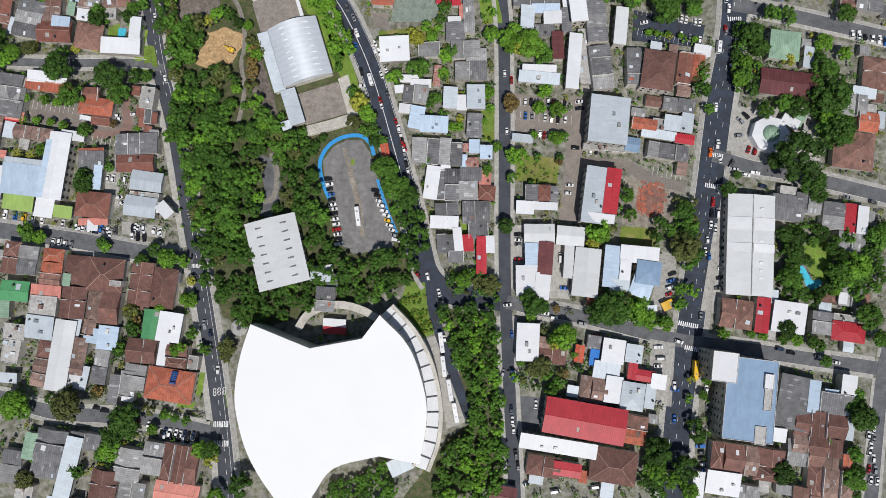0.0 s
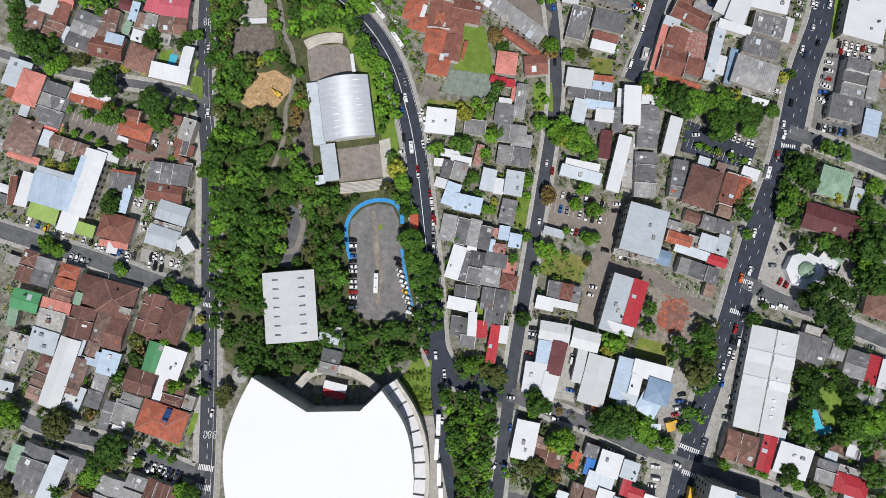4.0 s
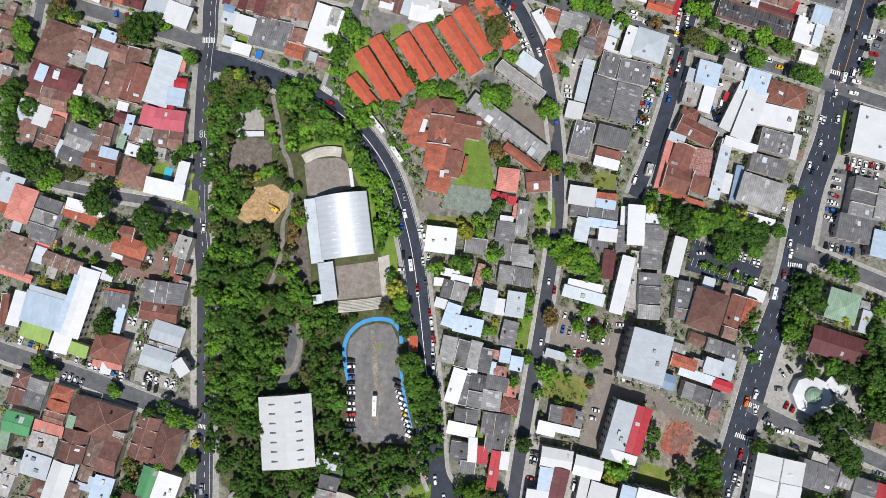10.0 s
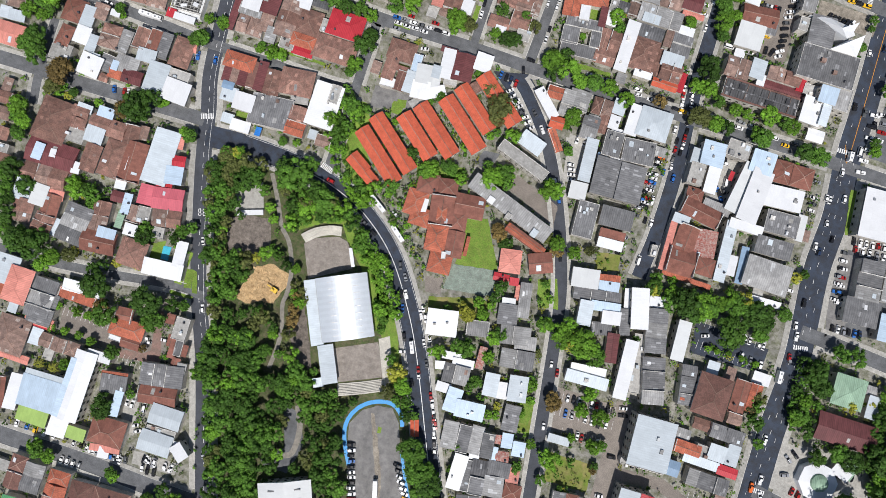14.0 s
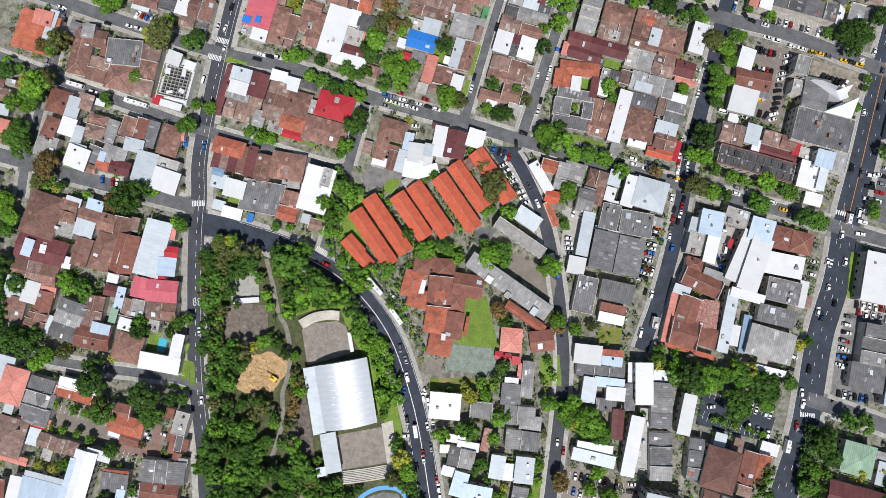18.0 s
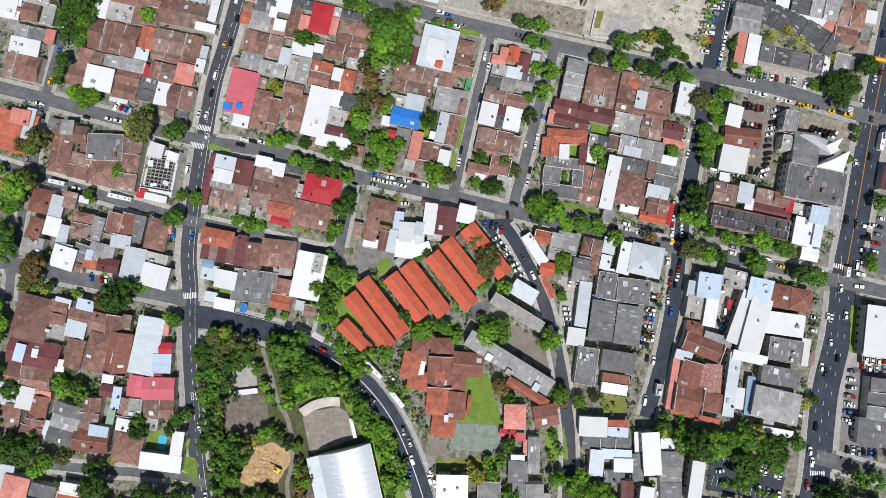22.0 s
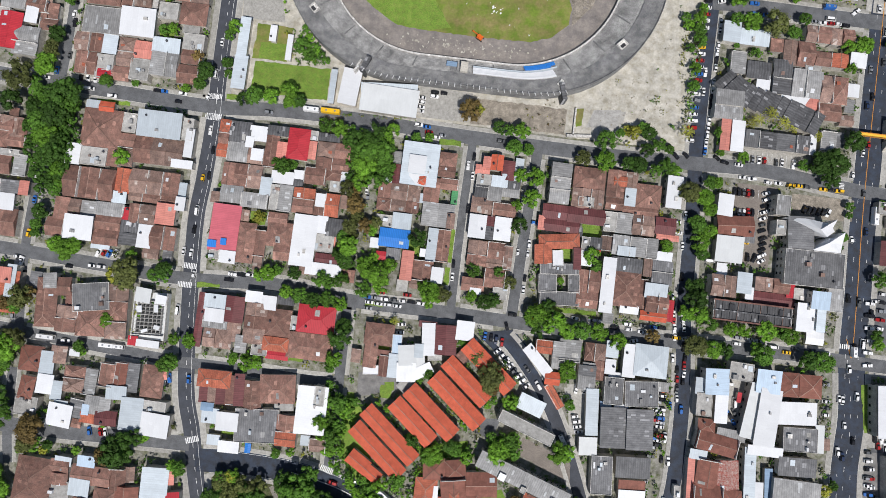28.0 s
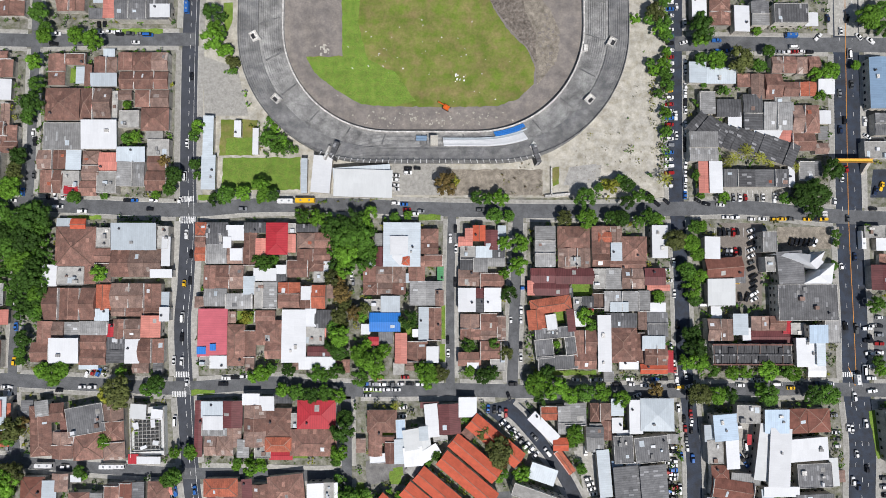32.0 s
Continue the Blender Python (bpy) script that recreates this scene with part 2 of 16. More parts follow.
PATH = material("trodden_path", (0.27, 0.245, 0.215), stain_colour=(0.2, 0.19, 0.165), grain=0.15, stain=0.3, stain_size=3, vary=0)
RUBBLE = material("pale_rubble_ground", (0.54, 0.515, 0.46), stain_colour=(0.38, 0.35, 0.28), grain=0.12, grain_size=1.1, stain=0.32, stain_size=8, vary=0)
BROWN_PAVER = material("brown_pavers", (0.235, 0.205, 0.18), stain=0.25, vary=0.1)
TRACK = material("cinder_track", (0.2, 0.18, 0.17), stain_colour=(0.31, 0.275, 0.245), grain=0.13, grain_size=1.0, stain=0.22, stain_size=12, vary=0)
COURT = material("grey_court", (0.21, 0.18, 0.155), stain_colour=(0.12, 0.1, 0.085), stain=0.4, stain_size=4, vary=0.1)
PALE_COURT = material("pale_dusty_court", (0.31, 0.275, 0.245), stain_colour=(0.22, 0.19, 0.165), stain=0.28, stain_size=5, vary=0)
BRICK_LANE = material("red_brick_pavers", (0.27, 0.165, 0.14), stain_colour=(0.2, 0.15, 0.125), stain=0.25, vary=0)
TENNIS = material("faded_hard_court", (0.25, 0.31, 0.26), stain_colour=(0.2, 0.22, 0.19), stain=0.3, stain_size=3, vary=0)
LOWER_TIER = material("pale_worn_steps", (0.37, 0.365, 0.355), stain_colour=(0.19, 0.188, 0.188), grain=0.25, grain_size=0.5, stain=0.4, stain_size=10, vary=0)
TERRACE = material("terrace_concrete", (0.17, 0.17, 0.175), stain_colour=(0.29, 0.288, 0.28), grain=0.2, grain_size=0.4, stain=0.35, stain_size=9, vary=0)
WHITE = plain("white_paint", (0.8, 0.8, 0.8))
CREAM = material("cream_concrete", (0.55, 0.52, 0.46), stain=0.25, vary=0.05)
YELLOW = plain("yellow_paint", (0.75, 0.5, 0.06))
ORANGE_LINE = plain("orange_paint", (0.6, 0.26, 0.05))
BLUE = plain("blue_paint", (0.035, 0.27, 0.6))
BARREL = material("silver_barrel_sheet", (0.80, 0.84, 0.88), rough=0.55, metal=0.5, spec=0.6, grain=0.03, ribs=0.03, rib_gap=3.0, rib_axis="Y", vary=0, stain=0.06, bump=0.02)
# fine cross corrugation spreads the sun's gloss along the vault
_n, _k = BARREL.node_tree.nodes, BARREL.node_tree.links
_b, _t = _n["Principled BSDF"], _n.new("ShaderNodeTangent")
_t.direction_type, _t.axis = "RADIAL", "Y"
_b.inputs["Anisotropic"].default_value, _b.inputs["Anisotropic Rotation"].default_value = 0.55, 0.25
_k.new(_t.outputs["Tangent"], _b.inputs["Tangent"])
ARENA = material("arena_membrane", (0.83, 0.835, 0.835), rough=0.6, vary=0, stain=0.02, stain_size=22, grain=0.015, bump=0.05)
WATER = plain("pool_water", (0.08, 0.5, 0.66), rough=0.08)
GLASS = plain("dark_car_glass", (0.015, 0.017, 0.02), rough=0.08)
RUBBER = plain("tyre_rubber", (0.02, 0.02, 0.02), rough=0.9)
STEEL = plain("galvanised_steel", (0.4, 0.42, 0.44), rough=0.45, metal=0.6)
TANK = plain("dark_water_tank", (0.05, 0.05, 0.06))
SOLAR = plain("solar_cells", (0.02, 0.06, 0.2), rough=0.2)
BARK = material("bark", (0.1, 0.075, 0.055))
LEAF = [material("leaves_" + w, c, rough=0.7, grain=0.3, grain_size=0.8, stain=0.4, stain_size=3.5, vary=0.28, bump=0, spec=0.2, island=0.25) for w, c in (
    ("deep_green", (0.04, 0.091, 0.013)), ("mid_green", (0.071, 0.158, 0.02)), ("bright_green", (0.112, 0.236, 0.022)),
    ("olive", (0.09, 0.105, 0.03)), ("rusty", (0.17, 0.12, 0.04)), ("yellow_green", (0.25, 0.26, 0.035)))]
LEAF_WORDS = ("deep green", "mid green", "bright green", "dull olive", "rust-tinged", "yellow-green")
CAR_PAINT = {"w": plain("car_white", (0.8, 0.8, 0.8), 0.3), "s": plain("car_silver", (0.42, 0.43, 0.45), 0.3, 0.5), "k": plain("car_black", (0.015, 0.015, 0.018), 0.25),
             "r": plain("car_red", (0.35, 0.015, 0.015), 0.3), "b": plain("car_blue", (0.03, 0.14, 0.45), 0.3), "g": plain("car_grey", (0.12, 0.125, 0.13), 0.3, 0.3),
             "y": plain("car_yellow", (0.8, 0.47, 0.02), 0.35), "o": plain("car_orange", (0.7, 0.14, 0.02), 0.35), "n": plain("car_navy", (0.02, 0.035, 0.08), 0.3)}
CAR_WORDS = {"w": "white", "s": "silver", "k": "black", "r": "red", "b": "blue", "g": "dark grey", "y": "yellow", "o": "orange", "n": "navy blue"}


# ---- builders ----
def mesh_of(name, verts, faces, mats, index=None, smooth=False):
    me = bpy.data.meshes.new(name)
    me.from_pydata([tuple(v) for v in verts], [], faces)
    for m in mats:
        me.materials.append(m)
    if index:
        me.polygons.foreach_set("material_index", index)
    if smooth:
        me.polygons.foreach_set("use_smooth", [True] * len(me.polygons))
    me.update()
    return me


def put(name, me, parent=None, m=None, label="", category="", group="", kind=""):
    ob = new(name, me)
    if parent:
        ob.parent = parent
    if m is not None:
        ob.matrix_basis = m
    return tagged(ob, label, category, group, kind)


def box_data(x0, y0, z0, x1, y1, z1, base=0):
    v = [(x0, y0, z0), (x1, y0, z0), (x1, y1, z0), (x0, y1, z0), (x0, y0, z1), (x1, y0, z1), (x1, y1, z1), (x0, y1, z1)]
    f = [(3, 2, 1, 0), (4, 5, 6, 7), (0, 1, 5, 4), (1, 2, 6, 5), (2, 3, 7, 6), (3, 0, 4, 7)]
    return v, [tuple(i + base for i in q) for q in f]


def boxes(name, list_of_boxes, mat):
    v, f = [], []
    for b in list_of_boxes:
        bv, bf = box_data(*b, base=len(v))
        v += bv
        f += bf
    return mesh_of(name, v, f, [mat])


def curve(points, step=2.0):
    """Points along a smooth line through the given ones."""
    p = [Vector(q) for q in points]
    p = [p[0] * 2 - p[1]] + p + [p[-1] * 2 - p[-2]]
    out = []
    for a, b, c, d in zip(p, p[1:], p[2:], p[3:]):
        n = max(1, int((c - b).length / step))
        for i in range(n):
            t = i / n
            out.append(0.5 * (2 * b + (c - a) * t + (2 * a - 5 * b + 4 * c - d) * t * t + (3 * b - a - 3 * c + d) * t ** 3))
    return out + [p[-2]]


def sides(line):
    """The unit normals (to the left) along a line."""
    out = []
    for i in range(len(line)):
        d = (line[min(i + 1, len(line) - 1)] - line[max(i - 1, 0)]).normalized()
        out.append(Vector((-d.y, d.x)))
    return out


def strip(line, a, b, z0, z1):
    """Vertices and faces of a slab between the offsets a and b of a line."""
    nrm, v, f = sides(line), [], []
    for p, n in zip(line, nrm):
        l, r = p + n * a, p + n * b
        v += [(l.x, l.y, z1), (r.x, r.y, z1), (l.x, l.y, z0), (r.x, r.y, z0)]
    for i in range(len(line) - 1):
        o = 4 * i
        f += [(o + 1, o + 5, o + 4, o), (o, o + 4, o + 6, o + 2), (o + 5, o + 1, o + 3, o + 7)]
    f += [(0, 2, 3, 1), (len(v) - 4, len(v) - 3, len(v) - 1, len(v) - 2)]
    return v, f


ROADS = []


def road(name, width, points, mat=ASPHALT, pave=2.2, label="grey asphalt street between pavements"):
    """A road sheet. Its pavements and kerbs come later, once all the crossings are known."""
    line = curve(points)
    z = 0.02 + 0.004 * len(ROADS)
    v, f = strip(line, width / 2, -width / 2, 0.0, z)
    ob = put(name, mesh_of(name, v, f, [mat]), label=label, category="road", kind="structure")
    ROADS.append((name, line, width, pave, z, ob))
    return ob


def pavements():
    every = [(i, np.array([p[:] for p in r[1]]), r[2]) for i, r in enumerate(ROADS)]
    for i, (name, line, width, pave, z, ob) in enumerate(ROADS):
        if not pave:
            continue
        nrm = sides(line)
        for sgn in (1, -1):
            runs, run = [], []
            for p, n in zip(line, nrm):
                q, e = p + n * sgn * (width / 2 + 0.6), p + n * sgn * (width / 2 + pave)
                free = all(j == i or (np.min(np.hypot(pts[:, 0] - q.x, pts[:, 1] - q.y)) > w / 2 + 0.9 and np.min(np.hypot(pts[:, 0] - e.x, pts[:, 1] - e.y)) > w / 2 + 0.4) for j, pts, w in every)
                if free:
                    run.append(p)
                elif run:
                    runs.append(run)
                    run = []
            runs.append(run)
            for run in runs:
                if len(run) < 6:
                    continue
                a, b = sgn * width / 2, sgn * (width / 2 + 0.25)
                c = sgn * (width / 2 + pave)
                hi, lo = max(b, c), min(b, c)
                v, f = strip(run, hi, lo, 0.0, 0.14 + 0.004 * (i % 8) + (0.002 if sgn > 0 else 0.0))
                pv = put("pavement", mesh_of("pavement", v, f, [PAVING]), label="worn grey concrete pavement beside the street", category="pavement", kind="structure")
                v, f = strip(run, max(a, b), min(a, b), 0.0, 0.18 + 0.004 * (i % 8) + (0.002 if sgn > 0 else 0.0))
                put("kerb", mesh_of("kerb", v, f, [KERB]), pv)


def dashes(points, gap=6.0, length=2.4, width=0.18, z=0.13, mat=WHITE, offset=0.0, name="lane_marking", solid=False):
    line = curve(points, 0.6)
    nrm = sides(line)
    line = [p + n * offset for p, n in zip(line, nrm)]
    v, f, run, dist = [], [], [], 0.0
    for p, q in zip(line, line[1:]):
        on = solid or (dist % gap) < length
        if on:
            run = run or [p]
            run.append(q)
        if (not on or q is line[-1]) and len(run) > 1:
            sv, sf = strip(run, width / 2, -width / 2, z - 0.01, z)
            f += [tuple(i + len(v) for i in q2) for q2 in sf]
            v += sv
            run = []
        dist += (q - p).length
    put(name, mesh_of(name, v, f, [mat]), label="painted lane lines on the asphalt", category="road marking", kind="structure")


def crosswalk(x, y, rot, length, depth, n=9, z=0.135):
    """Painted bars; length across the road, depth along it."""
    root = put("crosswalk", None, m=pose(x, y, z, 0, 0, rot), label="white painted zebra crossing on the asphalt", category="crosswalk", kind="structure")
    s = length / n
    me = boxes("stripe", [(-s * 0.28, -depth / 2, 0, s * 0.28, depth / 2, 0.006)], WHITE)
    for i in range(n):
        put("stripe", me, root, pose((i + 0.5) * s - length / 2, 0, 0))


LOTS = []


def patch(name, points, mat, z=0.03, label="", category="ground", kind="structure", thick=0.03):
    """A flat piece of ground with a worn outline."""
    LOTS.append(points)
    if category in ("ground", "grass", "yard") and len(points) > 3:
        ragged = []
        for (ax, ay), (bx, by) in zip(points, points[1:] + points[:1]):
            k = max(1, int(math.hypot(bx - ax, by - ay) / 2.0))
            for i in range(k):
                px, py = ax + (bx - ax) * i / k, ay + (by - ay) * i / k
                ragged.append((px + 0.7 * noise.noise((px * 0.35, py * 0.35, 1.0)), py + 0.7 * noise.noise((px * 0.35, py * 0.35, 9.0))))
        points = ragged
    n = len(points)
    v = [(x, y, z) for x, y in points] + [(x, y, z - thick) for x, y in points]
    f = [tuple(range(n))] + [((i + 1) % n, i, i + n, (i + 1) % n + n) for i in range(n)]
    bm = bmesh.new()
    me = mesh_of(name, v, f, [mat])
    bm.from_mesh(me)
    bmesh.ops.recalc_face_normals(bm, faces=bm.faces)
    bm.to_mesh(me)
    bm.free()
    return put(name, me, label=label, category=category, kind=kind)


def bays(x, y, rot, n, gap=2.5, length=4.6, z=0.075):
    """Painted lines of a row of parking bays."""
    me = boxes("bay_line", [((i - n / 2) * gap - 0.06, -length / 2, 0, (i - n / 2) * gap + 0.06, length / 2, 0.004) for i in range(n + 1)], WHITE)
    return put("bay_lines", me, m=pose(x, y, z, 0, 0, rot), label="white painted parking bay lines", category="road marking", kind="structure")


def ring_mark(x, y, rot):
    """A painted cycle symbol: two rings on the asphalt."""
    v, f = [], []
    for cy in (-0.9, 0.9):
        for i in range(16):
            a = 2 * math.pi * i / 16
            o = len(v)
            b = 2 * math.pi * (i + 1) / 16
            v += [(0.55 * math.cos(a), cy + 0.8 * math.sin(a), 0), (0.85 * math.cos(a), cy + 1.1 * math.sin(a), 0), (0.85 * math.cos(b), cy + 1.1 * math.sin(b), 0), (0.55 * math.cos(b), cy + 0.8 * math.sin(b), 0)]
            f.append((o, o + 1, o + 2, o + 3))
    return put("cycle_symbol", mesh_of("cycle_symbol", v, f, [WHITE]), m=pose(x, y, 0.14, 0, 0, rot), label="white painted cycle symbol on the lane", category="road marking", kind="structure")


RNG = random.Random(7)
FOOTPRINTS, CANOPIES = [], []
SLOPE = {"x": 0.32, "t": 0.32, "R": 0.32, "u": 0.3, "T": 0.34, "o": 0.25, "m": 0.2}
STYLE = {"x": "g", "W": "g", "t": "g", "u": "g", "T": "g", "R": "h", "q": "g", "o": "g", "c": "f", "k": "f", "w": "s"}
STYLE_WORDS = {"g": "gable roof", "h": "hipped roof", "s": "single-slope roof", "f": "flat roof"}


def roof_mesh(w, d, c, style, over=0.35):
    """A roof over w by d, ridge along x, eaves at z = 0. Returns the mesh, its rise and its ridge lines."""
    a, b = w / 2 + over, d / 2 + over
    k = SLOPE.get(c, 0.14)
    th = 0.12
    if style == "f":
        v, f = box_data(-w / 2, -d / 2, 0, w / 2, d / 2, 0.15)
        return mesh_of("roof", v, f, [ROOF[c]]), 0.15, []
    if style == "s":
        r = min(2 * b * 0.07, 1.6)
        v = [(-a, -b, 0), (a, -b, 0), (a, b, r), (-a, b, r)]
        v += [(x, y, z + th) for x, y, z in v]
        f = [(3, 2, 1, 0), (4, 5, 6, 7), (0, 1, 5, 4), (1, 2, 6, 5), (2, 3, 7, 6), (3, 0, 4, 7)]
        return mesh_of("roof", v, f, [ROOF[c]]), r, []
    r = b * k
    if style == "h":
        e = max(a - b, 0.2)
        v = [(-a, -b, 0), (a, -b, 0), (a, b, 0), (-a, b, 0), (-e, 0, r), (e, 0, r)]
        f = [(0, 1, 5, 4), (2, 3, 4, 5), (1, 2, 5), (3, 0, 4), (3, 2, 1, 0)]
        lines = [(4, 5), (0, 4), (3, 4), (1, 5), (2, 5)]
    else:
        v = [(-a, -b, 0), (a, -b, 0), (a, b, 0), (-a, b, 0), (-a, 0, r), (a, 0, r)]
        f = [(0, 1, 5, 4), (2, 3, 4, 5), (1, 2, 5), (3, 0, 4), (3, 2, 1, 0)]
        lines = [(4, 5)]
    return mesh_of("roof", v, f, [ROOF[c]]), r, [(Vector(v[i]), Vector(v[j])) for i, j in lines]


def ridge_mesh(lines, mat=None):
    v, f = [], []
    for p, q in lines:
        d = (q - p).normalized()
        n = Vector((-d.y, d.x, 0)).normalized() * 0.16
        u = Vector((0, 0, 0.09))
        o = len(v)
        for e in (p, q):
            v += [e - n - u * 0.4, e - n + u * 0.5, e + u, e + n + u * 0.5, e + n - u * 0.4]
        f += [tuple(o + i for i in t) for t in ((0, 1, 6, 5), (1, 2, 7, 6), (2, 3, 8, 7), (3, 4, 9, 8), (4, 3, 2, 1, 0), (5, 6, 7, 8, 9))]
    return mesh_of("ridge_cap", v, f, [mat or RIDGE])


TANK_MESH = None


def house(x, y, w, d, rot, h=3.6, c="t", style="", name="", clutter=1.0, group="houses of the town", label="", wall=None):
    """A building: walls, roof, ridge or parapet, and the patches and tanks that lie on it."""
    style = style or STYLE.get(c, "s" if c in "lwLyn" else "g")
    FOOTPRINTS.append((x, y, w, d, rot))
    name = name or ("house" if c in "txTRo" else "row_house" if c in "um" else "flat_roofed_building" if style == "f" else "warehouse" if w * d > 380 else "shop_building" if c in "wWlbLy" else "workshop")
    h += RNG.uniform(-0.25, 0.25)
    storeys = "low" if h < 4.6 else "two-storey" if h < 8 else "tall"
    text = label or "%s building with plastered walls under a %s %s" % (storeys, ROOF_WORDS[c], STYLE_WORDS[style])
    if style == "f":
        v, f = box_data(-w / 2, -d / 2, 0, w / 2, d / 2, h)
    else:
        v, f = box_data(-w / 2 + 0.1, -d / 2 + 0.1, 0, w / 2 - 0.1, d / 2 - 0.1, h)
    faces, mats = len(f), []
    if h > 5.2 and w > 5 and d > 5 and name not in ("low_wall",):     # window bands of the taller buildings
        rows = max(1, int(h // 3.2))
        for level in range(rows):
            z = 1.0 + 3.1 * level
            for axis, long, half in ((0, w, d / 2), (1, d, w / 2)):
                k = max(1, int(long / 3.6))
                for i in range(k):
                    c0 = (i + 0.5) * long / k - long / 2
                    for sgn in (-1, 1):
                        a0, a1 = sorted((sgn * (half - 0.15), sgn * (half + 0.03)))
                        q = (c0 - 0.7, a0, z, c0 + 0.7, a1, z + 1.2) if axis == 0 else (a0, c0 - 0.7, z, a1, c0 + 0.7, z + 1.2)
                        wv, wf = box_data(*q, base=len(v))
                        v += wv
                        f += wf
    mats = [0] * faces + [1] * (len(f) - faces)
    turn = 0
    if d > w and style != "f":
        turn, w, d = 90, d, w
    root = put(name, mesh_of(name, v, f, [wall or PLASTER, GLASS], mats), m=pose(x, y, 0, 0, 0, rot), label=text, category=name.replace("_", " "), group=group)
    if style == "g" and c in "txugdDo" and w * d > 105 and w > 11:
        return patchwork(root, w, d, h, c, turn, clutter)
    me, rise, lines = roof_mesh(w, d, c, style)
    if style in "gs" and c in "txuRogd" and clutter and 40 < w * d < 420 and RNG.random() < 0.6:
        ends = RNG.choice(((-1,), (1,), (-1, 1)))
        strips = [(s * w / 2 - 0.14, -d / 2, h - 0.6, s * w / 2 + 0.14, d / 2, h + rise + 0.3) for s in ends]
        if RNG.random() < 0.3:
            strips.append((-w / 2 + 0.15, d / 2 - 0.1, h - 0.6, w / 2 - 0.15, d / 2 + 0.16, h + rise * (style == "s") + 0.25))
        for strip in strips:
            put("party_wall", boxes("party_wall", [strip], FIREWALL), root, pose(0, 0, 0, 0, 0, turn))
    roof = put("roof", me, root, pose(0, 0, h + 0.004, 0, 0, turn))
    if lines and c in "txuTRoGmerpP":
        put("ridge_cap", ridge_mesh(lines, None if c in "txuTRo" else ROOF[c]), roof)
    if style == "f":
        t, e = 0.2, 0.45
        put("parapet", boxes("parapet", [(-w / 2, -d / 2, 0.15, w / 2, -d / 2 + t, e), (-w / 2, d / 2 - t, 0.15, w / 2, d / 2, e),
                                         (-w / 2, -d / 2 + t, 0.15, -w / 2 + t, d / 2 - t, e), (w / 2 - t, -d / 2 + t, 0.15, w / 2, d / 2 - t, e)], FIREWALL), roof)
        if c in "cd" and clutter:
            rooftop_boxes(roof, w, d)
    # replaced sheets lying on the slopes
    k = 0.0 if style == "f" else (rise / (d / 2 + 0.35) if style != "s" else rise / (d + 0.7))
    n = int(clutter * w * d / 160 + RNG.random() * 0.7) if w > 5 and d > 4 and c not in "wlLb" else 0
    for _ in range(min(n, 1)):
        sw, sd = RNG.uniform(0.9, 2.6), min(RNG.uniform(1.5, 3.4), d * 0.4)
        sx = RNG.uniform(-0.38, 0.38) * w
        sgn = RNG.choice((-1, 1))
        sy = sgn * d * RNG.uniform(0.22, 0.27)
        if style == "h" and abs(sx) > w / 2 - d / 2:
            continue
        if style == "f":
            z, ang = 0.2, 0
        elif style == "s":
            z, ang = k * (sy + d / 2 + 0.35) + 0.17, math.degrees(math.atan(k))
        else:
            z, ang = rise - k * abs(sy) + 0.05, -sgn * math.degrees(math.atan(k))
        mc = RNG.choice("lcgwgtu" if c in "tu" else "lcwdg" if c in "gd" else "cl")
        put("roof_sheet", boxes("roof_sheet", [(-sw / 2, -sd / 2, -0.03, sw / 2, sd / 2, 0.05)], ROOF[mc]), roof, pose(sx, sy, z, ang, 0, 0))
    if c in "wlLb" and clutter and w * d > 110:      # coolers and vents
        for _ in range(RNG.choice((1, 2, 2))):
            bx, by, q = RNG.uniform(-0.35, 0.35) * w, RNG.uniform(-0.3, 0.3) * d, RNG.uniform(0.5, 1.1)
            zz = rise * (by + d / 2) / d if style == "s" else rise * 0.4
            put("cooler", boxes("cooler", [(bx - q, by - q * 0.7, zz - 0.2, bx + q, by + q * 0.7, zz + RNG.uniform(0.7, 1.2))], RNG.choice((STEEL, FIREWALL, ROOF["g"]))), roof)
    if RNG.random() < 0.2 * clutter and w > 6:
        zz = 0.15 if style == "f" else rise * 0.5
        tank(roof, RNG.uniform(-0.4, 0.4) * w, RNG.choice((-0.3, 0.3)) * d, zz)
    return root


def rooftop_boxes(roof, w, d):
    """Stair heads, coolers and boxes on a flat roof."""
    for _ in range(min(3, int(w * d / 50) + 1)):
        bw, bd, bh = RNG.uniform(0.8, 2.6), RNG.uniform(0.8, 2.2), RNG.uniform(0.4, 1.6)
        x, y = RNG.uniform(-0.38, 0.38) * w, RNG.uniform(-0.38, 0.38) * d
        put("rooftop_box", boxes("rooftop_box", [(x - bw / 2, y - bd / 2, 0.1, x + bw / 2, y + bd / 2, 0.15 + bh)], RNG.choice((FIREWALL, ROOF["w"], ROOF["l"], ROOF["g"], ROOF["u"]))), roof)


